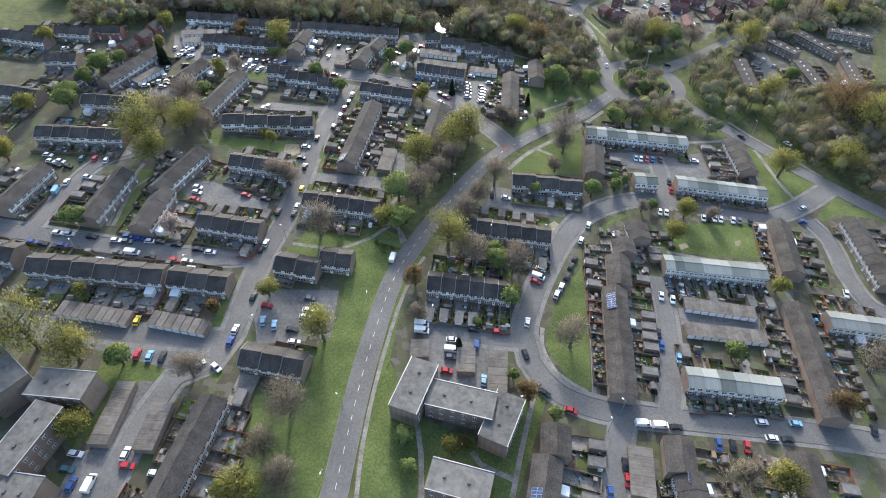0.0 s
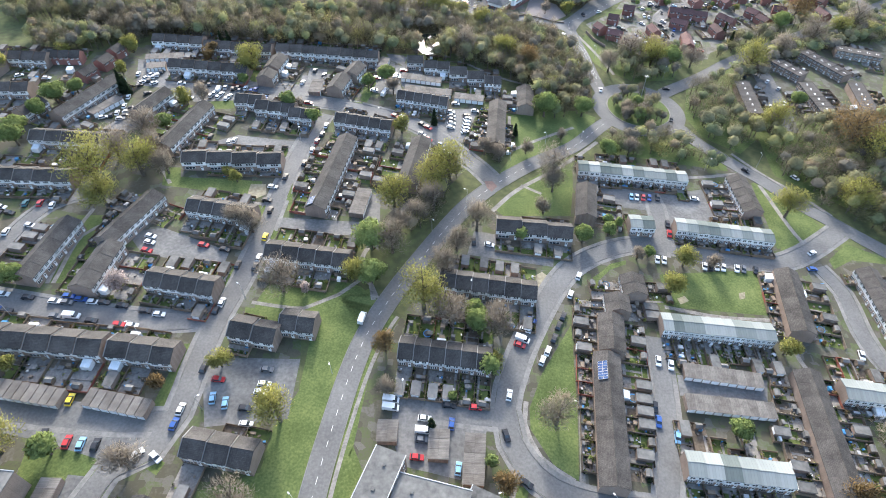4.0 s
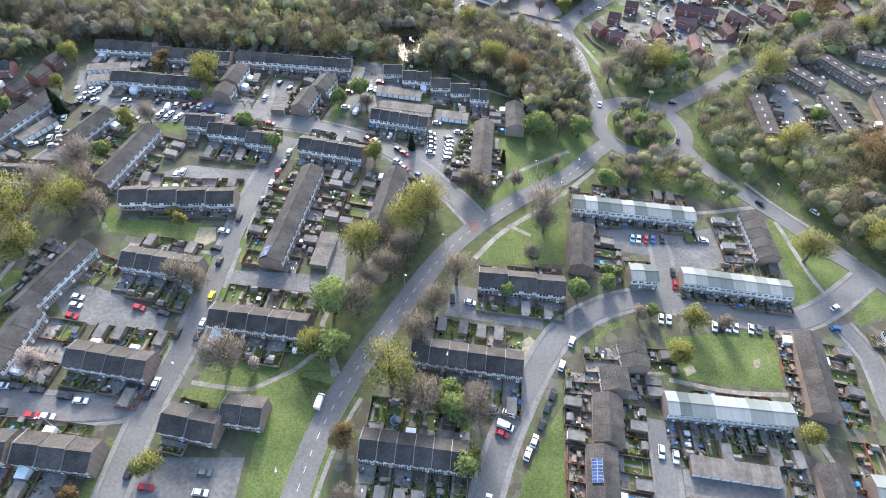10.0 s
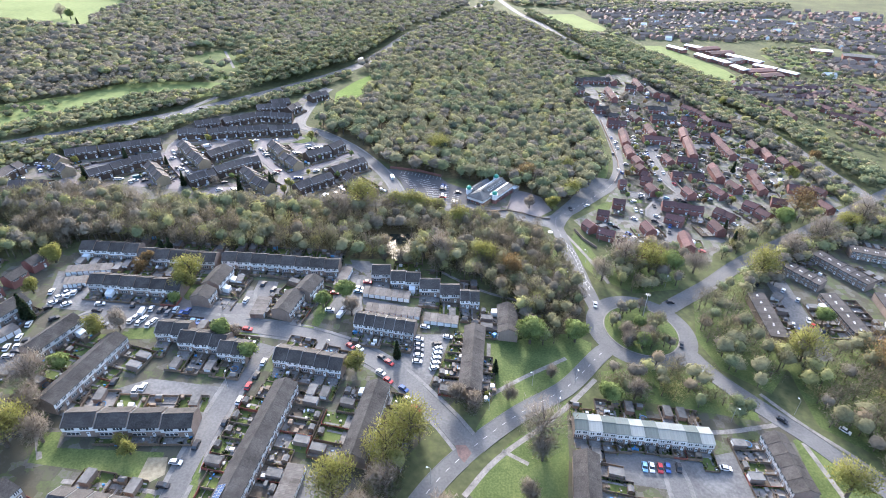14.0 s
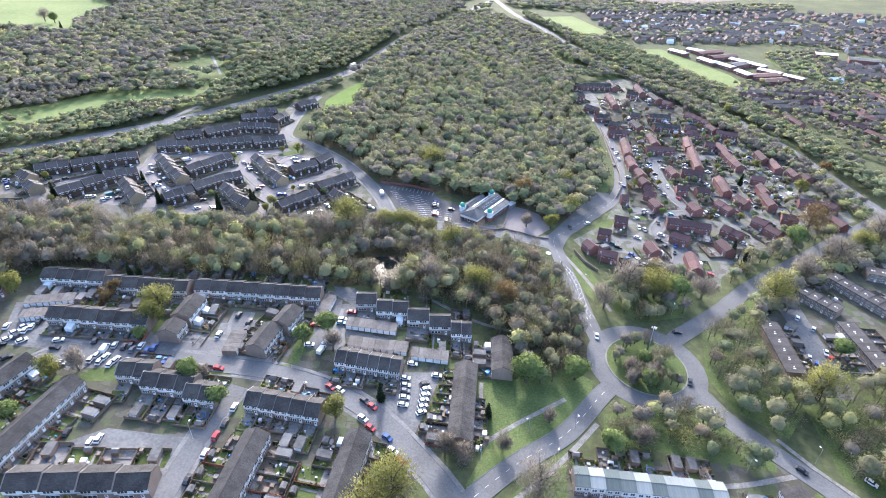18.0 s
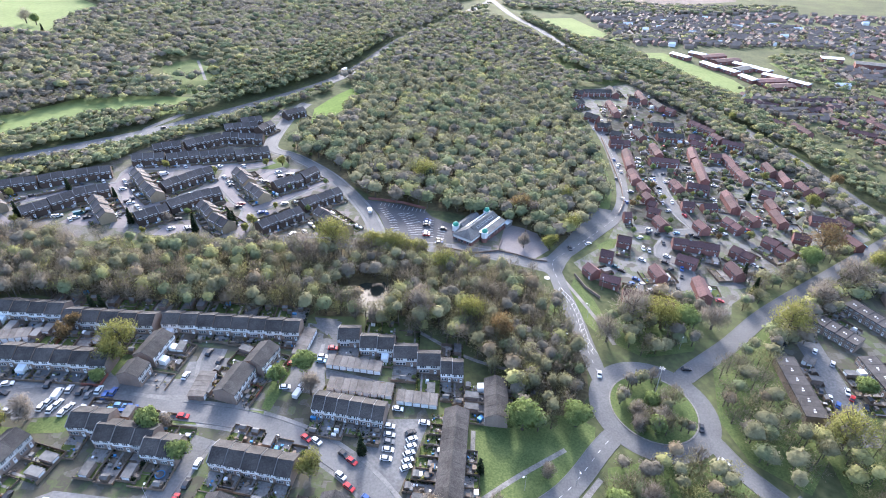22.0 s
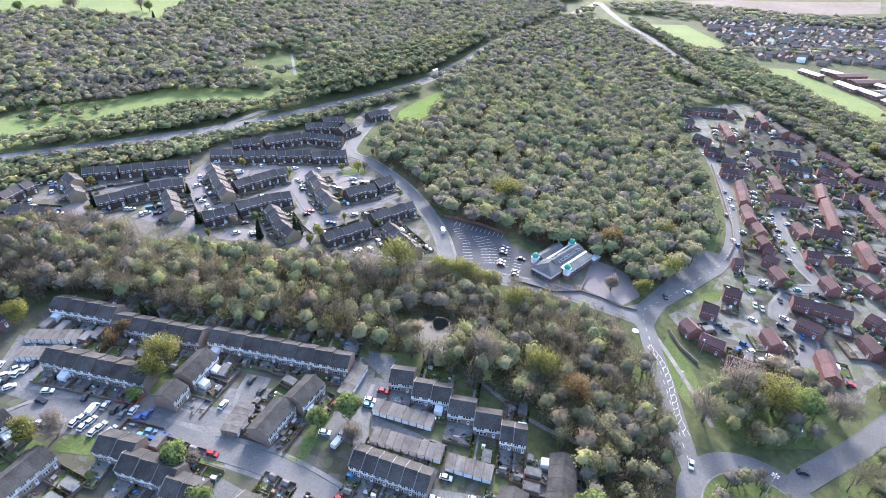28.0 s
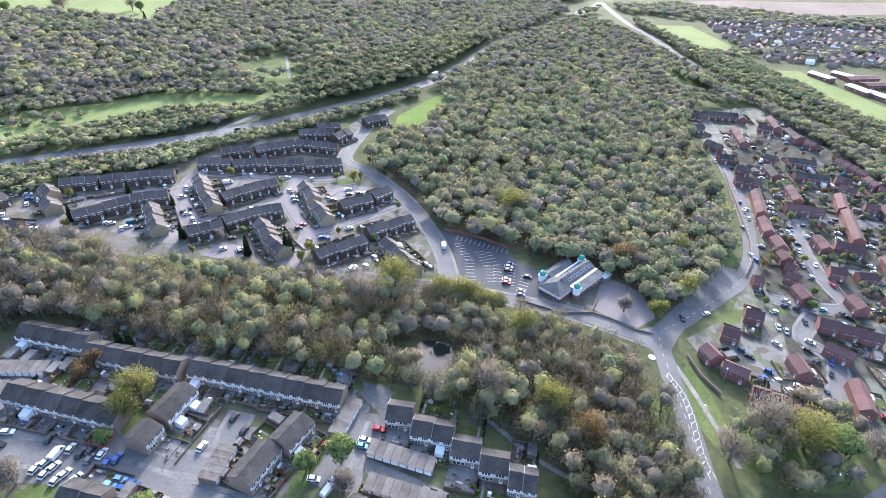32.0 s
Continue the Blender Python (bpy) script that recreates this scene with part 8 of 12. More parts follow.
car(177.2, 591.6, 0.56, "r")
car(174.5, 581.1, 0.56, "w")
car(133.5, 606.6, 0.60, "k")
car(156.8, 627.3, 0.60, "s")
car(152.6, 503.1, -1.63, "w")
car(157.8, 490.9, -1.64, "w")
car(138.4, 435.5, -1.59, "k")
car(124.7, 426.8, -1.55, "w")
car(127.7, 425.1, -1.56, "s")
car(155.8, 616.7, -1.62, "w")
car(105.1, 404.3, -0.37, "t")
car(107.7, 401.3, -0.37, "k")
car(114.0, 394.7, -0.36, "b")
car(133.3, 449.6, -0.48, "w")
car(136.8, 421.1, -0.43, "w")
car(134.2, 414.6, -0.41, "k")
car(124.3, 389.6, -0.36, "w")
car(161.3, 446.7, -0.50, "k")
car(188.9, 501.1, -0.63, "w")
car(149.7, 449.0, 0.35, "c")
car(161.3, 473.2, 1.80, "r")
car(163.1, 535.8, 0.76, "k")
car(175.8, 546.2, 0.24, "w")
car(182.3, 547.8, 0.24, "k")
car(213.8, 555.4, 0.24, "k")
car(144.7, 439.0, -2.04, "k")
car(142.3, 409.7, -1.86, "b")
car(140.1, 402.3, -1.86, "k")
car(-266.2, 370.1, 2.90, "b")
car(-250.0, 364.5, 2.90, "k")
car(-247.9, 357.9, 2.22, "k")
car(-232.8, 348.2, 2.22, "k")
car(-131.5, 567.6, 2.47, "w")
car(156.2, 674.0, 0.16, "c")
car(158.5, 657.2, -0.02, "k")
car(140.6, 673.0, 0.02, "w")
car(139.4, 664.5, 0.01, "g")
car(197.2, 672.1, 0.59, "b")
car(141.9, 608.4, 1.28, "c")
car(136.9, 592.4, 1.32, "g")
car(167.1, 610.5, 0.16, "c")
car(152.2, 599.0, 0.21, "w")
car(149.8, 560.4, -0.10, "w")
car(147.9, 552.7, 0.02, "w")
car(148.3, 545.0, -0.07, "w")
car(147.0, 537.3, -0.09, "w")
car(132.1, 500.0, 0.05, "s")
car(210.7, 641.5, 0.73, "s")
car(214.9, 633.7, 0.60, "c")
car(220.5, 610.4, 0.36, "k")
car(229.4, 596.7, 1.12, "s")
car(186.9, 581.1, -0.16, "b")
car(196.7, 524.7, -0.15, "w")
car(182.4, 534.3, -0.20, "w")
car(180.4, 526.7, -0.18, "w")
car(186.0, 518.5, 1.27, "w")
car(228.9, 572.0, 0.09, "g")
car(229.5, 542.0, 0.10, "c")
car(213.3, 533.5, -0.01, "k")
car(205.5, 494.7, 0.03, "k")
car(205.4, 486.5, 0.05, "s")
car(188.8, 495.4, 0.04, "s")
car(175.0, 457.4, 0.27, "w")
car(197.1, 462.5, 0.51, "r")
car(180.5, 454.3, 0.44, "w")
car(194.5, 470.2, 0.33, "k")
car(104.8, 368.7, 1.47, "g")
car(156.6, 439.9, 1.47, "c")
car(154.3, 383.5, -0.01, "r")
car(258.1, 554.1, -0.05, "k")
car(241.1, 562.3, -0.01, "b")
car(260.3, 537.2, 0.02, "k")
car(269.8, 532.6, 0.16, "w")
car(277.4, 525.0, 0.23, "k")
car(216.4, 491.2, 0.03, "w")
car(231.0, 480.9, -0.09, "k")
car(213.2, 472.9, -0.03, "k")
car(248.9, 489.4, 1.31, "s")
car(255.6, 487.5, 1.47, "b")
car(245.2, 471.1, 1.45, "w")
car(266.0, 457.0, 0.21, "c")
car(185.1, 435.9, 0.81, "w")
car(-196.2, 389.8, 0.80, "w")
car(-186.7, 388.4, 2.35, "w")
car(-185.1, 390.5, 0.80, "w")
car(-185.9, 394.5, 0.80, "t", "van")
car(-179.8, 391.6, 0.80, "k")
car(-167.1, 396.8, 2.35, "w")
car(-179.3, 425.4, 0.80, "w")
car(-184.0, 435.2, 2.35, "w")
car(-180.7, 430.8, 2.35, "g")
car(-168.7, 416.8, 2.35, "k")
car(-166.8, 411.3, 0.80, "w")
car(-161.2, 408.1, 2.35, "w")
car(-156.4, 404.1, 0.80, "w")
car(-169.5, 412.6, 0.80, "k")
car(-186.0, 455.2, 0.80, "w")
car(-176.9, 458.3, 2.35, "w")
car(-166.5, 448.7, 0.80, "w", "van")
car(-159.6, 461.9, 2.35, "w")
car(-143.4, 465.3, 2.35, "k")
car(-139.4, 467.2, 0.80, "w")
car(-125.5, 471.7, 2.35, "w")
car(-130.8, 453.8, 2.35, "w")
car(-125.0, 447.5, 0.80, "w")
car(-122.7, 444.3, 0.80, "g")
car(-140.3, 443.7, 0.80, "g")
car(-108.2, 423.8, 0.80, "r")
car(-108.8, 420.3, 0.80, "k")
car(-98.9, 412.4, 2.35, "k")
car(-91.5, 417.3, 2.35, "b")
car(-92.5, 407.1, 2.35, "w")
car(-107.4, 454.3, 2.35, "w")
car(-104.6, 453.5, 0.80, "g")
car(-101.5, 468.0, 0.80, "w")
car(-98.7, 463.0, 0.80, "k")
car(-70.5, 397.5, 0.80, "w")
car(-133.1, 390.3, 0.80, "w")
car(-125.5, 393.2, 0.80, "w")
car(-124.2, 391.7, 0.80, "g")
car(-134.1, 400.0, 0.80, "k")
car(-197.8, 432.6, 0.80, "g")
car(-194.9, 431.8, 2.35, "w")
car(-205.0, 426.5, 2.35, "k")
car(-221.3, 407.5, 0.80, "k")
car(-251.8, 398.5, 0.80, "w")
car(-247.6, 395.0, 0.80, "b")
car(-244.5, 390.5, 2.35, "w")
car(-257.1, 394.6, 0.80, "w")
car(-246.3, 378.6, 2.35, "w")
car(-240.4, 374.9, 0.80, "w")
car(-226.6, 377.0, 2.35, "k")
car(-223.7, 373.7, 0.80, "w")
car(-194.4, 390.4, 0.80, "w")
car(-84.9, 429.9, 0.80, "w")
car(-94.3, 416.8, 0.80, "b")
car(-70.5, 399.1, 0.80, "w")
car(-63.7, 410.4, 2.35, "w")
car(-61.6, 407.6, 2.35, "k")
car(-65.0, 402.3, 2.35, "w")
car(-64.7, 446.5, 0.80, "g")
car(-101.3, 468.3, 0.80, "w")
car(-94.3, 466.5, 0.80, "k")
car(-0.2, 429.9, 0.1, "b")
car(-0.3, 427.2, 0.1, "w")
car(-0.2, 424.4, 0.1, "k")
car(0.5, 416.6, 0.1, "w")
car(0.7, 413.9, 0.1, "r")
car(9.7, 422.6, 0.1, "k")
car(8.4, 410.2, 0.1, "g")
car(8.6, 407.6, 0.1, "b")
car(-34.9, 432.7, 1.9, "w", "van")
car(187.0, 686.8, 1.75, "k")
car(187.1, 680.0, 0.20, "b")
car(186.4, 590.3, 1.60, "w")
car(189.9, 587.8, 0.20, "k")
car(247.5, 541.8, 1.60, "g")
car(247.7, 536.3, 1.60, "w")
car(246.6, 528.1, 1.50, "s")
car(246.8, 522.9, 1.50, "w")
car(244.7, 510.0, 0.20, "w")
car(245.3, 498.3, 1.50, "w", "van")
car(220.7, 513.7, 0.20, "w")
car(200.6, 523.9, 1.60, "w")
car(172.8, 538.3, 1.60, "r")
car(131.2, 531.9, 1.60, "w")
car(125.2, 518.8, 1.60, "g")
car(156.5, 639.2, 1.75, "g")
car(158.0, 631.2, 1.60, "s", "van")
car(133.5, 639.9, 1.75, "w")
car(124.5, 487.7, 1.75, "w")
car(126.0, 483.4, 1.75, "b")
car(129.7, 552.7, 1.60, "b")
car(130.2, 540.5, 1.60, "w")
car(153.8, 510.9, 0.20, "k")
car(210.5, 480.8, 0.20, "r")
car(211.0, 476.7, 1.75, "g")
car(268.2, 536.2, 0.20, "b", "van")
car(238.1, 533.9, 1.60, "w", "van")
car(237.8, 595.0, 1.60, "b")
car(212.7, 594.7, 1.75, "r")
car(159.5, 623.4, 1.50, "w")
car(198.8, 604.9, 1.75, "s", "van")

# ---- gardens ----
garden(-91.5, 126.2, -0.01, 7.2, 5.0, 15)
garden(-84.3, 126.1, -0.01, 7.2, 5.0, 16)
garden(-91.6, 117.5, 3.13, 7.2, 9.0, 17)
garden(-84.4, 117.4, 3.13, 7.2, 9.5, 18)
garden(-48.7, 97.6, -0.08, 7.0, 4.5, 19)
garden(-41.7, 97.1, -0.08, 7.0, 5.0, 20)
garden(-56.4, 89.5, 3.06, 7.0, 12.0, 21)
garden(-58.6, 73.8, -1.67, 6.8, 6.5, 22)
garden(-59.3, 67.0, -1.67, 6.8, 9.0, 23)
garden(-60.0, 60.2, -1.67, 6.8, 10.5, 24)
garden(-60.7, 53.4, -1.67, 6.8, 12.0, 25)
garden(-61.4, 46.6, -1.67, 6.8, 12.0, 26)
garden(-67.3, 74.7, 1.47, 6.8, 6.5, 27)
garden(-68.0, 67.9, 1.47, 6.8, 5.5, 28)
garden(-68.7, 61.1, 1.47, 6.8, 5.0, 29)
garden(-70.1, 47.5, 1.47, 6.8, 8.5, 30)
garden(-56.0, 138.6, -0.10, 8.1, 3.5, 31, False)
garden(-56.8, 129.9, 3.04, 8.1, 4.0, 32)
garden(74.0, 155.0, -1.64, 5.3, 8.5, 43)
garden(73.6, 149.7, -1.64, 5.3, 8.5, 44)
garden(73.2, 144.4, -1.64, 5.3, 8.5, 45)
garden(65.3, 155.7, 1.50, 5.3, 9.0, 46)
garden(64.9, 150.3, 1.50, 5.3, 8.5, 47)
garden(64.5, 145.0, 1.50, 5.3, 8.0, 48)
garden(70.6, 138.4, -1.62, 5.1, 11.0, 49)
garden(70.4, 133.3, -1.62, 5.1, 11.0, 50)
garden(70.1, 128.2, -1.62, 5.1, 10.5, 51)
garden(69.8, 123.1, -1.62, 5.1, 10.5, 52)
garden(69.6, 118.0, -1.62, 5.1, 10.5, 53)
garden(69.3, 112.9, -1.62, 5.1, 10.0, 54)
garden(69.0, 107.8, -1.62, 5.1, 9.0, 55)
garden(68.8, 102.7, -1.62, 5.1, 8.0, 56)
garden(62.0, 138.8, 1.52, 5.1, 5.5, 57)
garden(61.7, 133.7, 1.52, 5.1, 5.5, 58)
garden(61.4, 128.6, 1.52, 5.1, 5.0, 59)
garden(61.1, 123.6, 1.52, 5.1, 5.0, 60)
garden(60.9, 118.5, 1.52, 5.1, 4.5, 61)
garden(60.6, 113.4, 1.52, 5.1, 4.5, 62)
garden(60.3, 108.3, 1.52, 5.1, 4.5, 63)
garden(60.1, 103.2, 1.52, 5.1, 4.5, 64)
garden(139.7, 140.7, -1.62, 5.3, 6.5, 82)
garden(139.4, 135.4, -1.62, 5.3, 6.5, 83)
garden(139.2, 130.1, -1.62, 5.3, 12.0, 84)
garden(138.9, 124.9, -1.62, 5.3, 12.0, 85)
garden(138.7, 119.6, -1.62, 5.3, 12.0, 86)
garden(138.4, 114.3, -1.62, 5.3, 12.0, 87)
garden(138.2, 109.0, -1.62, 5.3, 12.0, 88)
garden(138.0, 103.7, -1.62, 5.3, 12.0, 89)
garden(131.0, 141.1, 1.52, 5.3, 7.5, 90)
garden(130.7, 135.8, 1.52, 5.3, 8.0, 91)
garden(130.5, 130.5, 1.52, 5.3, 8.5, 92)
garden(130.3, 125.3, 1.52, 5.3, 8.5, 93)
garden(130.0, 120.0, 1.52, 5.3, 12.0, 94)
garden(129.8, 114.7, 1.52, 5.3, 9.5, 95)
garden(129.5, 109.4, 1.52, 5.3, 9.5, 96)
garden(129.3, 104.2, 1.52, 5.3, 9.5, 97)
garden(147.8, 187.6, -1.67, 5.2, 12.0, 98)
garden(147.2, 182.4, -1.67, 5.2, 12.0, 99)
garden(146.7, 177.3, -1.67, 5.2, 12.0, 100)
garden(146.2, 172.1, -1.67, 5.2, 12.0, 101)
garden(145.7, 166.9, -1.67, 5.2, 12.0, 102)
garden(145.1, 161.8, -1.67, 5.2, 12.0, 103)
garden(137.0, 167.8, 1.47, 5.2, 4.5, 104)
garden(136.5, 162.7, 1.47, 5.2, 5.0, 105)
garden(182.7, 193.8, -1.55, 5.3, 12.0, 106, False)
garden(182.9, 188.5, -1.55, 5.3, 12.0, 107, False)
garden(183.0, 183.1, -1.55, 5.3, 12.0, 108, False)
garden(183.1, 177.8, -1.55, 5.3, 12.0, 109, False)
garden(183.3, 172.5, -1.55, 5.3, 12.0, 110, False)
garden(183.4, 167.2, -1.55, 5.3, 12.0, 111, False)
garden(183.5, 161.8, -1.55, 5.3, 12.0, 112, False)
garden(174.0, 193.6, 1.60, 5.3, 4.0, 113, False)
garden(45.7, 79.7, -1.62, 5.0, 11.5, 121)
garden(45.5, 74.7, -1.62, 5.0, 11.0, 122)
garden(42.6, 69.1, -1.72, 4.7, 12.0, 123)
garden(41.9, 64.5, -1.72, 4.7, 12.0, 124)
garden(41.2, 59.8, -1.72, 4.7, 12.0, 125)
garden(83.2, 79.9, -1.64, 5.7, 12.0, 126)
garden(84.3, 69.8, -1.47, 4.5, 12.0, 127)
garden(84.8, 65.3, -1.47, 4.5, 12.0, 128)
garden(75.7, 68.9, 1.67, 4.5, 4.0, 129)
garden(76.1, 64.4, 1.67, 4.5, 5.0, 130)
garden(121.1, 80.0, -1.62, 5.4, 12.0, 131)
garden(120.8, 74.6, -1.62, 5.4, 12.0, 132)
garden(120.5, 69.2, -1.62, 5.4, 12.0, 133)
garden(112.4, 80.4, 1.52, 5.4, 9.0, 134)
garden(112.1, 75.1, 1.52, 5.4, 12.0, 135)
garden(111.9, 69.7, 1.52, 5.4, 12.0, 136)
garden(-108.1, 188.4, -1.83, 5.8, 9.5, 157)
garden(-109.6, 182.7, -1.83, 5.8, 7.0, 158)
garden(-116.6, 190.6, 1.32, 5.8, 12.0, 159)
garden(-118.0, 184.9, 1.32, 5.8, 12.0, 160)
garden(-119.5, 179.3, 1.32, 5.8, 8.5, 161)
garden(-121.0, 173.6, 1.32, 5.8, 6.5, 162)
garden(-122.5, 167.9, 1.32, 5.8, 4.5, 163)
garden(-111.0, 160.1, -1.60, 7.4, 12.0, 164)
garden(-111.2, 152.7, -1.60, 7.4, 12.0, 165)
garden(-111.4, 145.3, -1.60, 7.4, 12.0, 166)
garden(-119.7, 160.4, 1.54, 7.4, 7.0, 167)
garden(-119.9, 153.0, 1.54, 7.4, 6.5, 168)
garden(-120.1, 145.5, 1.54, 7.4, 6.0, 169)
garden(-140.6, 170.2, 1.53, 5.9, 9.5, 170)
garden(-140.8, 164.3, 1.53, 5.9, 11.0, 171)
garden(-141.1, 158.4, 1.53, 5.9, 12.0, 172)
garden(-141.3, 152.4, 1.53, 5.9, 12.0, 173)
garden(-141.6, 146.5, 1.53, 5.9, 12.0, 174)
garden(-165.7, 159.8, -1.67, 6.5, 3.5, 175, False)
garden(-166.3, 153.3, -1.67, 6.5, 4.5, 176, False)
garden(-167.0, 146.8, -1.67, 6.5, 5.0, 177, False)
garden(-173.7, 167.2, 1.47, 6.5, 12.0, 178, False)
garden(-174.4, 160.7, 1.47, 6.5, 12.0, 179, False)
garden(-175.0, 154.2, 1.47, 6.5, 12.0, 180, False)
garden(-175.6, 147.7, 1.47, 6.5, 12.0, 181, False)
garden(-112.6, 253.9, -1.73, 6.0, 12.0, 194)
garden(-113.5, 248.0, -1.73, 6.0, 12.0, 195)
garden(-114.5, 242.0, -1.73, 6.0, 6.0, 196)
garden(-115.4, 236.0, -1.73, 6.0, 6.5, 197)
garden(-116.3, 230.1, -1.73, 6.0, 3.5, 198, False)
garden(-117.3, 224.1, -1.73, 6.0, 5.0, 199)
garden(-121.2, 255.3, 1.41, 6.0, 12.0, 200)
garden(-122.1, 249.3, 1.41, 6.0, 12.0, 201)
garden(-123.0, 243.4, 1.41, 6.0, 12.0, 202)
garden(-124.0, 237.4, 1.41, 6.0, 12.0, 203)
garden(-124.9, 231.4, 1.41, 6.0, 12.0, 204)
garden(-125.9, 225.5, 1.41, 6.0, 12.0, 205)
garden(-40.2, 235.1, -1.63, 6.4, 12.0, 225)
garden(-40.6, 228.8, -1.63, 6.4, 12.0, 226)
garden(-41.0, 222.4, -1.63, 6.4, 12.0, 227)
garden(-41.4, 216.0, -1.63, 6.4, 8.0, 228)
garden(-41.8, 209.7, -1.63, 6.4, 8.0, 229)
garden(-42.2, 203.3, -1.63, 6.4, 8.0, 230)
garden(-42.7, 197.0, -1.63, 6.4, 4.5, 231)
garden(-48.9, 235.7, 1.51, 6.4, 9.5, 232)
garden(-49.3, 229.3, 1.51, 6.4, 10.0, 233)
garden(-49.7, 223.0, 1.51, 6.4, 9.5, 234)
garden(-50.1, 216.6, 1.51, 6.4, 10.5, 235)
garden(-50.5, 210.2, 1.51, 6.4, 10.0, 236)
garden(-50.9, 203.9, 1.51, 6.4, 7.5, 237)
garden(-51.3, 197.5, 1.51, 6.4, 7.0, 238)
garden(-5.6, 246.3, -1.65, 6.9, 5.5, 239)
garden(-6.2, 239.4, -1.65, 6.9, 12.0, 240)
garden(-6.7, 232.6, -1.65, 6.9, 12.0, 241)
garden(-7.3, 225.7, -1.65, 6.9, 12.0, 242)
garden(-7.8, 218.8, -1.65, 6.9, 12.0, 243)
garden(-14.3, 247.0, 1.49, 6.9, 8.5, 244)
garden(-14.8, 240.1, 1.49, 6.9, 8.5, 245)
garden(-15.4, 233.3, 1.49, 6.9, 12.0, 246)
garden(-15.9, 226.4, 1.49, 6.9, 12.0, 247)
garden(-16.5, 219.5, 1.49, 6.9, 12.0, 248)
garden(29.9, 272.8, -1.59, 4.8, 4.0, 263)
garden(29.9, 268.0, -1.59, 4.8, 4.5, 264)
garden(29.8, 263.3, -1.59, 4.8, 5.0, 265)
garden(29.7, 258.5, -1.59, 4.8, 5.5, 266)
garden(29.6, 253.8, -1.59, 4.8, 4.0, 267)
garden(21.4, 282.4, 1.56, 4.8, 5.0, 268)
garden(21.3, 277.7, 1.56, 4.8, 6.5, 269)
garden(21.2, 272.9, 1.56, 4.8, 7.5, 270)
garden(21.2, 268.2, 1.56, 4.8, 8.5, 271)
garden(21.1, 263.4, 1.56, 4.8, 9.0, 272)
garden(21.0, 258.7, 1.56, 4.8, 11.0, 273)
garden(20.9, 253.9, 1.56, 4.8, 8.0, 274)
garden(44.4, 304.7, -1.55, 4.9, 12.0, 275)
garden(44.5, 299.8, -1.55, 4.9, 12.0, 276)
garden(35.7, 304.6, 1.59, 4.9, 8.0, 277)
garden(35.8, 299.7, 1.59, 4.9, 8.0, 278)
garden(35.9, 294.8, 1.59, 4.9, 8.0, 279)
garden(36.0, 289.9, 1.59, 4.9, 5.5, 280)
garden(70.7, 221.6, -1.66, 5.4, 12.0, 300)
garden(70.3, 216.2, -1.66, 5.4, 12.0, 301)
garden(69.8, 210.8, -1.66, 5.4, 12.0, 302)
garden(77.2, 165.8, -1.53, 4.1, 12.0, 336)
garden(77.4, 161.6, -1.53, 4.1, 12.0, 337)
garden(68.5, 165.4, 1.61, 4.1, 11.0, 338)
garden(68.7, 161.3, 1.61, 4.1, 12.0, 339)
garden(-165.9, 128.8, -0.07, 6.1, 4.0, 340, False)
garden(-159.8, 128.3, -0.07, 6.1, 4.0, 341, False)
garden(-153.7, 127.9, -0.07, 6.1, 3.5, 342, False)
garden(-166.6, 120.1, 3.07, 6.1, 12.0, 343, False)
garden(-160.5, 119.7, 3.07, 6.1, 12.0, 344, False)
garden(-154.3, 119.2, 3.07, 6.1, 12.0, 345)
garden(-248.9, 276.2, -0.04, 6.4, 12.0, 346, False)
garden(-242.9, 267.2, 3.10, 6.4, 12.0, 347, False)
garden(-236.5, 267.0, 3.10, 6.4, 12.0, 348, False)
garden(-230.0, 266.7, 3.10, 6.4, 12.0, 349, False)
garden(-215.8, 225.2, -0.07, 6.3, 12.0, 350, False)
garden(-209.6, 224.7, -0.07, 6.3, 12.0, 351, False)
garden(-203.3, 224.3, -0.07, 6.3, 12.0, 352, False)
garden(-216.5, 216.5, 3.07, 6.3, 12.0, 353, False)
garden(-210.2, 216.0, 3.07, 6.3, 12.0, 354, False)
garden(-204.0, 215.6, 3.07, 6.3, 12.0, 355, False)
garden(-268.8, 267.8, 0.27, 6.8, 12.0, 356, False)
garden(-262.3, 269.7, 0.27, 6.8, 12.0, 357, False)
garden(-255.8, 271.5, 0.27, 6.8, 12.0, 358, False)
garden(-266.5, 259.5, 3.41, 6.8, 12.0, 359, False)
garden(-260.0, 261.3, 3.41, 6.8, 12.0, 360, False)
garden(-253.5, 263.1, 3.41, 6.8, 12.0, 361, False)
garden(-224.2, 191.1, 0.09, 6.6, 12.0, 362, False)
garden(-217.6, 191.7, 0.09, 6.6, 12.0, 363, False)
garden(-211.1, 192.3, 0.09, 6.6, 11.5, 364, False)
garden(-204.5, 192.8, 0.09, 6.6, 10.0, 365, False)
garden(-223.4, 182.5, 3.23, 6.6, 12.0, 366, False)
garden(-216.9, 183.0, 3.23, 6.6, 12.0, 367, False)
garden(-210.3, 183.6, 3.23, 6.6, 12.0, 368, False)
garden(-203.8, 184.2, 3.23, 6.6, 12.0, 369, False)
garden(-203.8, 157.6, -0.36, 6.7, 12.0, 370, False)
garden(-197.5, 155.2, -0.36, 6.7, 12.0, 371, False)
garden(-191.2, 152.8, -0.36, 6.7, 5.5, 372, False)
garden(-213.2, 151.9, 2.78, 6.7, 12.0, 373, False)
garden(-206.9, 149.5, 2.78, 6.7, 12.0, 374, False)
garden(-200.6, 147.1, 2.78, 6.7, 12.0, 375, False)
garden(-194.2, 144.7, 2.78, 6.7, 12.0, 376, False)
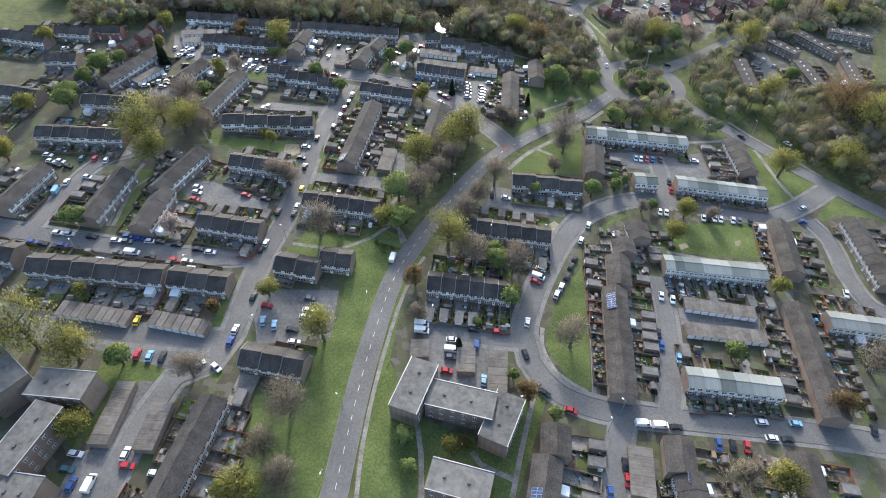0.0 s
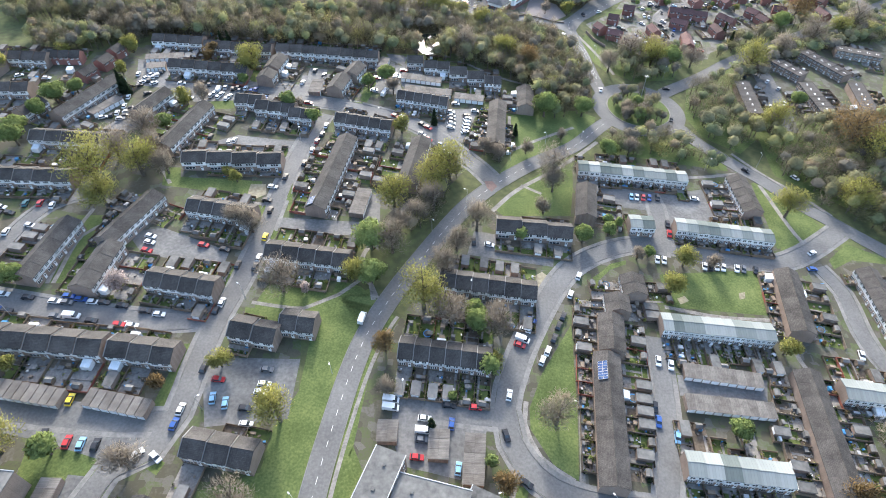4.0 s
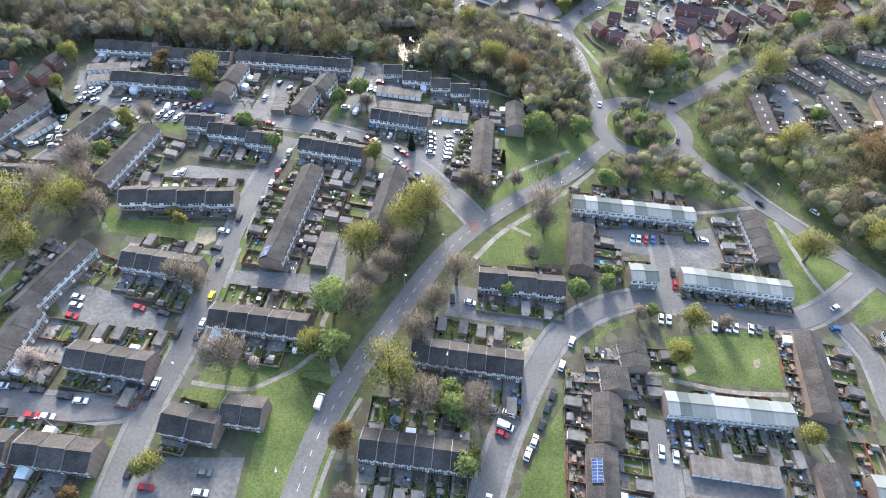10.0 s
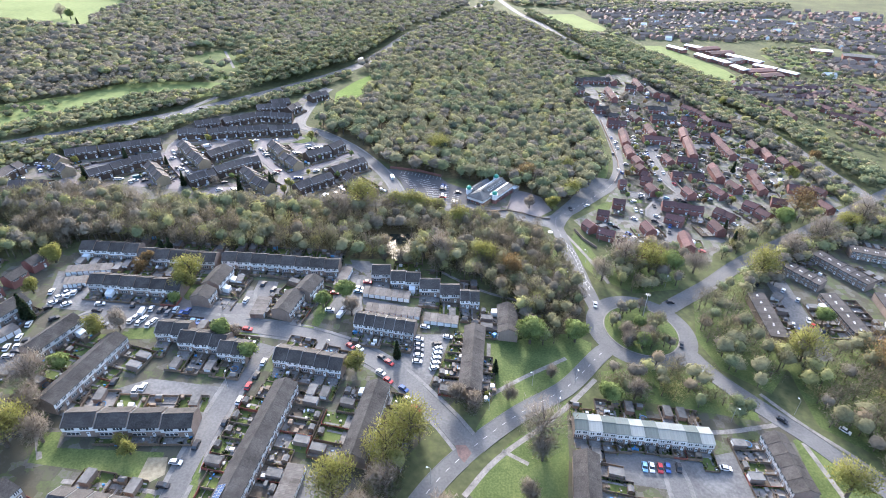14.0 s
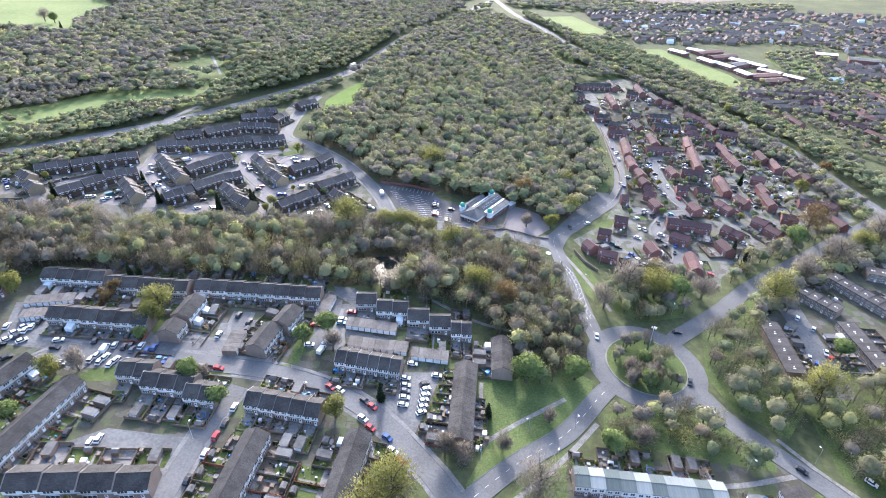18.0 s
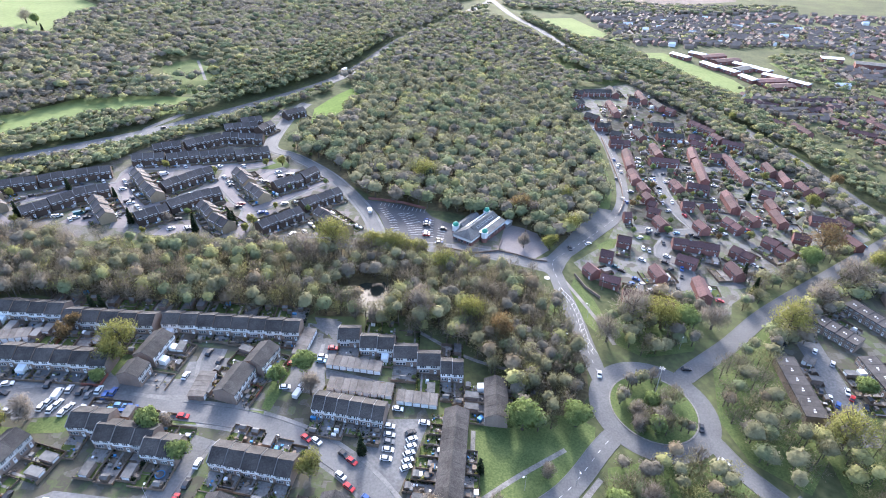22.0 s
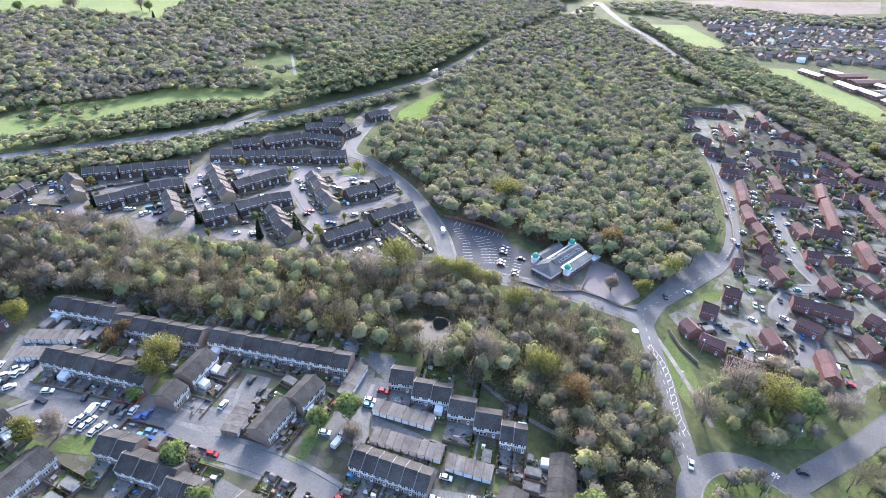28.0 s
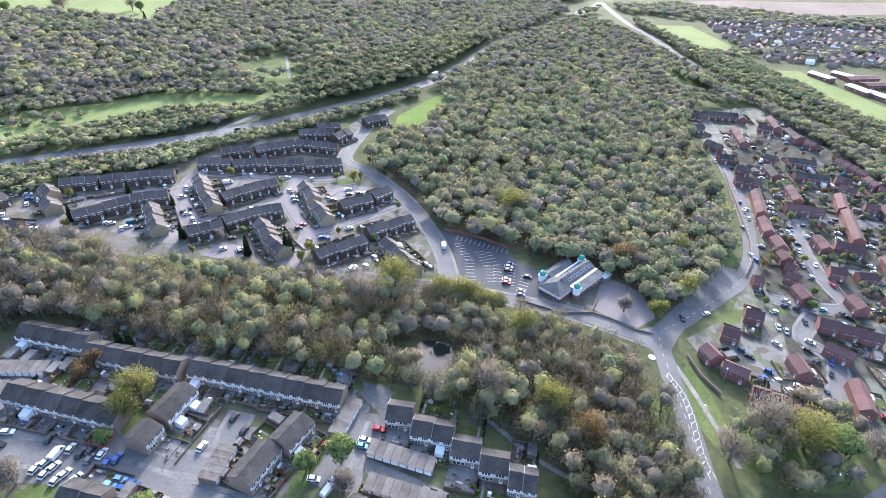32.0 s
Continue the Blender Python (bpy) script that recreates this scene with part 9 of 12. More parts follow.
garden(-261.1, 212.5, 0.22, 7.7, 12.0, 377, False)
garden(-253.6, 214.1, 0.22, 7.7, 12.0, 378, False)
garden(-246.0, 215.8, 0.22, 7.7, 12.0, 379, False)
garden(-238.5, 217.5, 0.22, 7.7, 12.0, 380, False)
garden(-259.2, 204.0, 3.36, 7.7, 12.0, 381, False)
garden(-251.7, 205.7, 3.36, 7.7, 12.0, 382, False)
garden(-244.1, 207.3, 3.36, 7.7, 12.0, 383, False)
garden(-236.6, 209.0, 3.36, 7.7, 12.0, 384, False)
garden(-225.3, 286.8, 0.08, 6.4, 12.0, 385, False)
garden(-218.9, 287.4, 0.08, 6.4, 12.0, 386, False)
garden(-212.4, 287.9, 0.08, 6.4, 12.0, 387, False)
garden(-218.1, 278.7, 3.23, 6.4, 6.0, 388, False)
garden(-211.7, 279.3, 3.23, 6.4, 12.0, 389, False)
garden(-204.6, 287.8, 0.17, 6.7, 12.0, 390, False)
garden(-198.0, 289.0, 0.17, 6.7, 12.0, 391, False)
garden(-196.5, 280.4, 3.31, 6.7, 12.0, 392, False)
garden(-240.4, 283.8, 0.13, 7.4, 12.0, 393, False)
garden(-233.0, 284.7, 0.13, 7.4, 12.0, 394, False)
garden(-181.3, 239.8, 1.29, 6.5, 6.0, 399, False)
garden(-179.4, 246.1, 1.29, 6.5, 6.5, 400, False)
garden(-177.6, 252.4, 1.29, 6.5, 12.0, 401, False)
garden(-175.7, 258.6, 1.29, 6.5, 12.0, 402, False)
garden(-172.0, 271.2, 1.29, 6.5, 12.0, 403, False)
garden(-172.9, 237.3, 4.43, 6.5, 12.0, 404, False)
garden(-163.7, 268.8, 4.43, 6.5, 5.5, 405, False)
garden(-139.3, 246.5, 4.44, 7.3, 4.5, 406)
garden(-137.4, 253.5, 4.44, 7.3, 3.5, 407, False)
garden(-176.6, 225.3, 0.08, 6.9, 8.5, 419, False)
garden(-169.8, 225.8, 0.08, 6.9, 6.0, 420, False)
garden(-162.9, 226.4, 0.08, 6.9, 5.0, 421, False)
garden(-176.0, 216.6, 3.22, 6.9, 12.0, 422, False)
garden(-169.1, 217.2, 3.22, 6.9, 12.0, 423, False)
garden(-162.3, 217.7, 3.22, 6.9, 12.0, 424, False)
garden(-155.4, 218.2, 3.22, 6.9, 12.0, 425, False)
garden(-148.5, 218.7, 3.22, 6.9, 12.0, 426)
garden(-182.3, 197.9, 0.11, 7.6, 12.0, 427, False)
garden(-174.8, 198.7, 0.11, 7.6, 5.5, 428, False)
garden(-167.3, 199.5, 0.11, 7.6, 5.5, 429, False)
garden(-159.7, 200.4, 0.11, 7.6, 5.5, 430, False)
garden(-152.2, 201.2, 0.11, 7.6, 5.0, 431)
garden(-181.4, 189.3, 3.25, 7.6, 6.0, 432, False)
garden(-173.8, 190.1, 3.25, 7.6, 6.0, 433, False)
garden(-166.3, 190.9, 3.25, 7.6, 6.0, 434, False)
garden(-158.8, 191.7, 3.25, 7.6, 5.5, 435, False)
garden(-213.9, 258.1, 0.17, 8.0, 8.5, 436, False)
garden(-206.0, 259.4, 0.17, 8.0, 8.5, 437, False)
garden(-212.4, 249.5, 3.31, 8.0, 11.5, 438, False)
garden(-204.5, 250.8, 3.31, 8.0, 12.0, 439, False)
garden(-189.3, 236.0, 4.42, 6.4, 9.0, 440, False)
garden(171.8, 338.5, -1.61, 5.7, 9.5, 441, False)
garden(171.5, 332.8, -1.61, 5.7, 9.5, 442, False)
garden(171.3, 327.2, -1.61, 5.7, 5.0, 443, False)
garden(171.1, 321.5, -1.61, 5.7, 8.0, 444, False)
garden(170.9, 315.8, -1.61, 5.7, 7.5, 445, False)
garden(170.6, 310.1, -1.61, 5.7, 7.0, 446, False)
garden(201.9, 373.8, -0.90, 5.0, 12.0, 447, False)
garden(205.1, 369.8, -0.90, 5.0, 12.0, 448, False)
garden(208.2, 365.9, -0.90, 5.0, 12.0, 449, False)
garden(234.4, 376.2, -1.01, 5.4, 12.0, 451, False)
garden(237.2, 371.7, -1.01, 5.4, 12.0, 452, False)
garden(240.1, 367.1, -1.01, 5.4, 12.0, 453, False)
garden(218.4, 385.1, 2.14, 5.4, 7.0, 454, False)
garden(211.4, 345.7, -1.49, 5.2, 12.0, 455, False)
garden(211.8, 340.6, -1.49, 5.2, 12.0, 456, False)
garden(212.2, 335.4, -1.49, 5.2, 12.0, 457, False)
garden(212.6, 330.3, -1.49, 5.2, 12.0, 458, False)
garden(213.0, 325.1, -1.49, 5.2, 12.0, 459, False)
garden(213.4, 320.0, -1.49, 5.2, 12.0, 460, False)
garden(203.1, 339.9, 1.65, 5.2, 10.0, 461, False)
garden(203.5, 334.8, 1.65, 5.2, 10.5, 462, False)
garden(203.9, 329.6, 1.65, 5.2, 11.5, 463, False)
garden(204.3, 324.5, 1.65, 5.2, 9.0, 464, False)
garden(204.7, 319.3, 1.65, 5.2, 10.0, 465, False)
garden(242.4, 350.6, -1.69, 5.4, 12.0, 466, False)
garden(241.8, 345.2, -1.69, 5.4, 12.0, 467, False)
garden(241.1, 339.8, -1.69, 5.4, 12.0, 468, False)
garden(239.2, 323.6, -1.69, 5.4, 12.0, 469, False)
garden(231.2, 330.0, 1.45, 5.4, 5.5, 470, False)
garden(230.6, 324.6, 1.45, 5.4, 4.5, 471, False)
garden(253.7, 401.5, -0.20, 5.5, 12.0, 472, False)
garden(259.0, 400.4, -0.20, 5.5, 12.0, 473, False)
garden(264.4, 399.3, -0.20, 5.5, 12.0, 474, False)
garden(269.8, 398.2, -0.20, 5.5, 12.0, 475, False)
garden(262.7, 390.8, 2.94, 5.5, 12.0, 476, False)
garden(268.1, 389.7, 2.94, 5.5, 12.0, 477, False)
garden(-262.3, 363.3, 1.24, 5.2, 6.0, 494, False)
garden(-255.7, 361.0, 4.38, 5.2, 6.0, 495, False)
garden(-259.4, 374.2, 1.47, 5.9, 6.0, 496, False)
garden(-258.8, 380.1, 1.47, 5.9, 6.0, 497, False)
garden(-258.2, 386.0, 1.47, 5.9, 6.0, 498, False)
garden(-252.4, 373.5, 4.61, 5.9, 6.0, 499, False)
garden(-251.8, 379.4, 4.61, 5.9, 3.5, 500, False)
garden(-239.9, 357.3, 0.66, 5.9, 6.0, 515, False)
garden(-230.6, 364.5, 0.66, 5.9, 6.0, 516, False)
garden(-240.3, 348.1, 3.80, 5.9, 6.0, 517, False)
garden(-231.0, 355.4, 3.80, 5.9, 6.0, 518, False)
garden(-221.6, 362.6, 3.80, 5.9, 6.0, 519, False)
garden(-114.8, 569.4, 4.04, 5.9, 6.0, 574, False)
garden(152.2, 665.3, -1.51, 8.5, 9.0, 583, False)
garden(145.7, 656.4, 1.64, 8.5, 9.0, 584, False)
garden(190.1, 637.2, 0.09, 9.6, 9.0, 585, False)
garden(181.2, 629.4, 3.23, 9.6, 9.0, 586, False)
garden(190.7, 630.2, 3.23, 9.6, 9.0, 587, False)
garden(178.2, 610.8, 0.06, 7.4, 9.0, 588, False)
garden(185.6, 611.2, 0.06, 7.4, 9.0, 589, False)
garden(193.0, 611.6, 0.06, 7.4, 9.0, 590, False)
garden(178.6, 603.8, 3.20, 7.4, 9.0, 591, False)
garden(186.0, 604.2, 3.20, 7.4, 9.0, 592, False)
garden(142.5, 584.4, 0.07, 8.1, 8.5, 593, False)
garden(143.0, 577.4, 3.21, 8.1, 9.0, 594, False)
garden(140.2, 603.1, -0.30, 8.9, 3.5, 595, False)
garden(163.6, 601.5, -1.36, 8.1, 9.0, 596, False)
garden(155.1, 607.9, 1.79, 8.1, 9.0, 597, False)
garden(169.1, 579.2, -1.55, 6.8, 5.0, 598, False)
garden(169.3, 572.3, -1.55, 6.8, 9.0, 599, False)
garden(169.4, 565.5, -1.55, 6.8, 9.0, 600, False)
garden(162.1, 579.0, 1.59, 6.8, 9.0, 601, False)
garden(162.3, 572.2, 1.59, 6.8, 9.0, 602, False)
garden(159.2, 555.2, 0.07, 7.4, 9.0, 603, False)
garden(166.6, 555.7, 0.07, 7.4, 6.5, 604, False)
garden(174.0, 556.2, 0.07, 7.4, 6.0, 605, False)
garden(159.7, 548.2, 3.21, 7.4, 3.5, 606, False)
garden(143.8, 560.8, -1.64, 7.7, 3.5, 607, False)
garden(142.8, 545.3, -1.64, 7.7, 3.5, 608, False)
garden(141.1, 523.7, -1.55, 8.4, 7.5, 609, False)
garden(141.3, 515.2, -1.55, 8.4, 9.0, 610, False)
garden(144.0, 501.7, -1.43, 10.8, 5.0, 611, False)
garden(143.7, 487.9, -1.33, 8.1, 5.0, 612, False)
garden(136.9, 486.2, 1.81, 8.1, 7.0, 613, False)
garden(138.3, 464.8, 2.61, 7.1, 4.0, 614, False)
garden(121.4, 454.9, 3.16, 4.7, 5.5, 615, False)
garden(219.7, 648.3, -0.93, 8.8, 9.0, 616, False)
garden(225.0, 641.3, -0.93, 8.8, 4.0, 617, False)
garden(208.1, 614.2, -0.22, 9.8, 9.0, 618, False)
garden(203.5, 592.0, 2.69, 10.8, 9.0, 619, False)
garden(230.2, 620.0, -1.27, 6.3, 9.0, 620, False)
garden(223.5, 617.9, 1.87, 6.3, 9.0, 621, False)
garden(241.8, 605.2, -0.36, 8.6, 9.0, 622, False)
garden(239.3, 598.6, 2.78, 8.6, 9.0, 623, False)
garden(199.2, 579.0, -1.74, 7.3, 9.0, 624, False)
garden(198.0, 571.9, -1.74, 7.3, 9.0, 625, False)
garden(196.7, 564.7, -1.74, 7.3, 9.0, 626, False)
garden(191.1, 573.0, 1.40, 7.3, 9.0, 627, False)
garden(194.5, 540.6, -1.69, 7.7, 9.0, 628, False)
garden(193.5, 532.9, -1.69, 7.7, 9.0, 629, False)
garden(187.5, 541.4, 1.45, 7.7, 6.5, 630, False)
garden(177.8, 516.1, -0.23, 7.4, 9.0, 631, False)
garden(211.5, 569.1, 2.86, 7.9, 6.5, 632, False)
garden(224.8, 562.4, -1.45, 9.0, 9.0, 633, False)
garden(224.4, 548.8, -1.49, 7.2, 9.0, 634, False)
garden(225.5, 534.5, -1.49, 7.2, 9.0, 635, False)
garden(217.4, 548.3, 1.65, 7.2, 9.0, 636, False)
garden(201.2, 503.0, -1.61, 8.1, 9.0, 637, False)
garden(165.6, 485.8, -0.10, 7.7, 9.0, 638, False)
garden(178.9, 486.3, 0.11, 9.0, 9.0, 639, False)
garden(179.7, 479.3, 3.25, 9.0, 9.0, 640, False)
garden(169.5, 455.9, -1.31, 10.1, 3.5, 641, False)
garden(188.9, 465.8, -1.11, 6.6, 5.0, 642, False)
garden(191.8, 459.9, -1.11, 6.6, 4.0, 643, False)
garden(182.6, 462.7, 2.03, 6.6, 9.0, 644, False)
garden(206.0, 474.1, -1.24, 11.5, 7.5, 645, False)
garden(113.0, 424.5, 2.93, 7.8, 9.0, 646, False)
garden(101.8, 413.8, -0.26, 7.4, 5.5, 647, False)
garden(93.2, 395.6, -1.02, 7.7, 9.0, 648, False)
garden(106.9, 379.8, -0.19, 6.1, 9.0, 649, False)
garden(112.8, 378.6, -0.19, 6.1, 9.0, 650, False)
garden(111.5, 371.7, 2.95, 6.1, 9.0, 651, False)
garden(122.7, 373.8, -0.30, 10.2, 9.0, 652, False)
garden(129.5, 399.1, -1.35, 10.5, 6.0, 653, False)
garden(122.7, 397.6, 1.79, 10.5, 5.5, 654, False)
garden(147.6, 417.4, -0.53, 11.1, 9.0, 655, False)
garden(163.4, 427.0, 3.00, 8.6, 9.0, 656, False)
garden(252.1, 562.4, -1.57, 8.3, 9.0, 657, False)
garden(245.2, 554.1, 1.57, 8.3, 9.0, 658, False)
garden(256.7, 546.4, -1.63, 8.9, 9.0, 659, False)
garden(257.6, 525.3, 1.66, 6.3, 9.0, 660, False)
garden(271.5, 523.7, -1.36, 7.4, 4.0, 661, False)
garden(230.2, 514.9, -0.51, 9.4, 9.0, 662, False)
garden(226.7, 508.8, 2.63, 9.4, 6.5, 663, False)
garden(228.5, 497.2, -1.61, 6.5, 7.5, 664, False)
garden(228.2, 490.7, -1.61, 6.5, 8.5, 665, False)
garden(221.5, 497.5, 1.53, 6.5, 9.0, 666, False)
garden(225.3, 472.6, -1.60, 8.5, 9.0, 667, False)
garden(218.6, 481.2, 1.54, 8.5, 5.0, 668, False)
garden(247.7, 483.7, -0.20, 6.9, 3.5, 669, False)
garden(266.9, 480.6, -1.03, 9.8, 9.0, 670, False)
garden(253.9, 453.9, 1.82, 11.8, 9.0, 671, False)
garden(227.5, 457.5, -0.33, 9.7, 9.0, 672, False)
garden(225.2, 450.9, 2.81, 9.7, 9.0, 673, False)
garden(180.3, 423.1, 2.31, 6.3, 9.0, 674, False)
garden(173.8, 410.0, -1.35, 11.6, 9.0, 675, False)
garden(166.9, 408.5, 1.79, 11.6, 9.0, 676, False)
garden(206.6, 446.5, -0.88, 9.2, 9.0, 677, False)
garden(201.2, 442.1, 2.26, 9.2, 9.0, 678, False)
garden(211.4, 435.7, -1.08, 10.1, 9.0, 679, False)
garden(205.2, 432.4, 2.06, 10.1, 9.0, 680, False)
garden(295.0, 674.5, 2.23, 8.5, 9.0, 681, False)
garden(-141.0, 124.7, 0.03, 8.1, 6.5, 701)
garden(-133.0, 124.9, 0.03, 8.1, 6.5, 702)
garden(-124.9, 125.1, 0.03, 8.1, 6.0, 703)
garden(-116.9, 125.4, 0.03, 8.1, 5.0, 704)
garden(-108.8, 125.6, 0.03, 8.1, 5.0, 705)
garden(-100.8, 125.8, 0.03, 8.1, 5.0, 706)
garden(-140.7, 116.0, 3.17, 8.1, 10.5, 707)
garden(-132.7, 116.2, 3.17, 8.1, 12.0, 708)
garden(-124.6, 116.4, 3.17, 8.1, 8.5, 709)
garden(-116.6, 116.7, 3.17, 8.1, 9.0, 710)
garden(-108.5, 116.9, 3.17, 8.1, 9.5, 711)
garden(-100.5, 117.1, 3.17, 8.1, 10.5, 712)
garden(-1.2, 138.2, -0.02, 5.2, 12.0, 713)
garden(4.0, 138.1, -0.02, 5.2, 12.0, 714)
garden(9.3, 138.0, -0.02, 5.2, 12.0, 715)
garden(14.5, 138.0, -0.02, 5.2, 12.0, 716)
garden(19.7, 137.9, -0.02, 5.2, 12.0, 717)
garden(25.0, 137.8, -0.02, 5.2, 12.0, 718)
garden(-1.4, 129.5, 3.13, 5.2, 12.0, 719)
garden(3.9, 129.4, 3.13, 5.2, 11.5, 720)
garden(9.1, 129.3, 3.13, 5.2, 11.5, 721)
garden(14.3, 129.3, 3.13, 5.2, 11.5, 722)
garden(19.6, 129.2, 3.13, 5.2, 12.0, 723)
garden(24.8, 129.1, 3.13, 5.2, 12.0, 724)
garden(101.2, 161.5, 0.02, 3.7, 3.5, 725, False)
garden(104.9, 161.6, 0.02, 3.7, 3.5, 726, False)
garden(108.6, 161.6, 0.02, 3.7, 3.5, 727, False)
garden(112.3, 161.7, 0.02, 3.7, 3.5, 728, False)
garden(116.0, 161.8, 0.02, 3.7, 3.5, 729, False)
garden(119.7, 161.9, 0.02, 3.7, 3.5, 730, False)
garden(123.4, 161.9, 0.02, 3.7, 3.5, 731, False)
garden(93.9, 153.9, 3.16, 3.7, 12.0, 732)
garden(97.6, 153.9, 3.16, 3.7, 12.0, 733)
garden(101.3, 154.0, 3.16, 3.7, 12.0, 734)
garden(105.0, 154.1, 3.16, 3.7, 12.0, 735)
garden(108.7, 154.2, 3.16, 3.7, 12.0, 736)
garden(112.4, 154.2, 3.16, 3.7, 8.5, 737)
garden(116.1, 154.3, 3.16, 3.7, 8.5, 738)
garden(119.8, 154.4, 3.16, 3.7, 12.0, 739)
garden(123.5, 154.4, 3.16, 3.7, 12.0, 740)
garden(127.2, 154.5, 3.16, 3.7, 12.0, 741)
garden(89.0, 109.2, -0.01, 5.3, 12.0, 742)
garden(94.3, 109.2, -0.01, 5.3, 12.0, 743)
garden(99.5, 109.2, -0.01, 5.3, 7.5, 744)
garden(104.8, 109.1, -0.01, 5.3, 4.5, 745)
garden(110.0, 109.1, -0.01, 5.3, 12.0, 746)
garden(115.3, 109.1, -0.01, 5.3, 5.5, 747)
garden(89.0, 101.7, 3.14, 5.3, 7.0, 748)
garden(94.3, 101.7, 3.14, 5.3, 6.0, 749)
garden(99.5, 101.7, 3.14, 5.3, 6.0, 750)
garden(104.8, 101.6, 3.14, 5.3, 5.0, 751)
garden(110.0, 101.6, 3.14, 5.3, 5.0, 752)
garden(115.3, 101.6, 3.14, 5.3, 5.0, 753)
garden(148.6, 141.7, -0.03, 4.7, 12.0, 754)
garden(153.2, 141.5, -0.03, 4.7, 12.0, 755)
garden(157.9, 141.4, -0.03, 4.7, 12.0, 756, False)
garden(162.6, 141.2, -0.03, 4.7, 8.5, 757, False)
garden(167.2, 141.1, -0.03, 4.7, 8.5, 758, False)
garden(148.3, 134.2, 3.11, 4.7, 4.0, 759)
garden(153.0, 134.0, 3.11, 4.7, 4.0, 760)
garden(157.6, 133.9, 3.11, 4.7, 12.0, 761, False)
garden(162.3, 133.7, 3.11, 4.7, 10.5, 762, False)
garden(167.0, 133.6, 3.11, 4.7, 12.0, 763, False)
garden(171.6, 133.4, 3.11, 4.7, 12.0, 764, False)
garden(-106.4, 222.6, 0.14, 10.6, 11.0, 765)
garden(-95.8, 224.1, 0.14, 10.6, 9.5, 766)
garden(-85.3, 225.6, 0.14, 10.6, 9.0, 767)
garden(-74.8, 227.1, 0.14, 10.6, 9.0, 768)
garden(-94.6, 215.4, 3.28, 10.6, 3.5, 769, False)
garden(-84.1, 216.9, 3.28, 10.6, 3.5, 770, False)
garden(-73.5, 218.4, 3.28, 10.6, 3.5, 771, False)
garden(-93.9, 193.3, -0.05, 5.4, 9.0, 772)
garden(-88.4, 193.1, -0.05, 5.4, 9.0, 773)
garden(-83.0, 192.8, -0.05, 5.4, 8.5, 774)
garden(-77.6, 192.5, -0.05, 5.4, 8.5, 775)
garden(-94.3, 184.6, 3.09, 5.4, 7.5, 776)
garden(-88.8, 184.4, 3.09, 5.4, 9.5, 777)
garden(-83.4, 184.1, 3.09, 5.4, 9.5, 778)
garden(-78.0, 183.8, 3.09, 5.4, 11.5, 779)
garden(-72.5, 183.6, 3.09, 5.4, 12.0, 780)
garden(-92.5, 155.0, -0.05, 6.3, 8.5, 781)
garden(-86.3, 154.7, -0.05, 6.3, 9.0, 782)
garden(-80.0, 154.3, -0.05, 6.3, 9.5, 783)
garden(-73.8, 154.0, -0.05, 6.3, 9.5, 784)
garden(-93.0, 146.3, 3.09, 6.3, 5.0, 785)
garden(-86.8, 146.0, 3.09, 6.3, 5.0, 786)
garden(-80.5, 145.6, 3.09, 6.3, 5.0, 787)
garden(-96.0, 323.7, 0.08, 7.1, 12.0, 788)
garden(-89.0, 324.3, 0.08, 7.1, 12.0, 789)
garden(-81.9, 324.8, 0.08, 7.1, 12.0, 790)
garden(-74.9, 325.4, 0.08, 7.1, 12.0, 791)
garden(-67.8, 325.9, 0.08, 7.1, 12.0, 792)
garden(-60.8, 326.5, 0.08, 7.1, 12.0, 793)
garden(-53.7, 327.0, 0.08, 7.1, 12.0, 794)
garden(-46.7, 327.6, 0.08, 7.1, 12.0, 795)
garden(-95.3, 315.0, 3.22, 7.1, 12.0, 796)
garden(-88.3, 315.6, 3.22, 7.1, 12.0, 797)
garden(-81.2, 316.1, 3.22, 7.1, 4.5, 798)
garden(-74.2, 316.7, 3.22, 7.1, 4.5, 799)
garden(-67.1, 317.2, 3.22, 7.1, 5.5, 800)
garden(-60.1, 317.8, 3.22, 7.1, 5.5, 801)
garden(-53.0, 318.3, 3.22, 7.1, 5.0, 802)
garden(-46.0, 318.9, 3.22, 7.1, 5.0, 803)
garden(-101.0, 270.5, 0.05, 6.6, 7.0, 804)
garden(-94.5, 270.8, 0.05, 6.6, 7.0, 805)
garden(-89.8, 267.0, 0.00, 6.5, 8.5, 806)
garden(-83.2, 267.0, 0.00, 6.5, 8.5, 807)
garden(-76.8, 267.0, 0.00, 6.5, 8.0, 808)
garden(-89.8, 258.2, 3.14, 6.5, 11.5, 809)
garden(-83.2, 258.2, 3.14, 6.5, 12.0, 810)
garden(-76.8, 258.2, 3.14, 6.5, 10.5, 811)
garden(-48.0, 306.7, -1.80, 6.3, 4.0, 812)
garden(-49.4, 300.6, -1.80, 6.3, 7.0, 813)
garden(-49.8, 263.9, -0.07, 5.6, 10.0, 814)
garden(-44.3, 263.6, -0.07, 5.6, 9.5, 815)
garden(-38.7, 263.2, -0.07, 5.6, 8.5, 816)
garden(-33.1, 262.8, -0.07, 5.6, 7.5, 817)
garden(-27.6, 262.4, -0.07, 5.6, 6.0, 818)
garden(-50.4, 255.3, 3.07, 5.6, 12.0, 819)
garden(-44.9, 254.9, 3.07, 5.6, 6.0, 820)
garden(-39.3, 254.5, 3.07, 5.6, 6.0, 821)
garden(-33.7, 254.1, 3.07, 5.6, 12.0, 822)
garden(-28.2, 253.8, 3.07, 5.6, 12.0, 823)
garden(-24.0, 290.2, -0.06, 4.4, 6.0, 824)
garden(-19.6, 289.9, -0.06, 4.4, 6.0, 825)
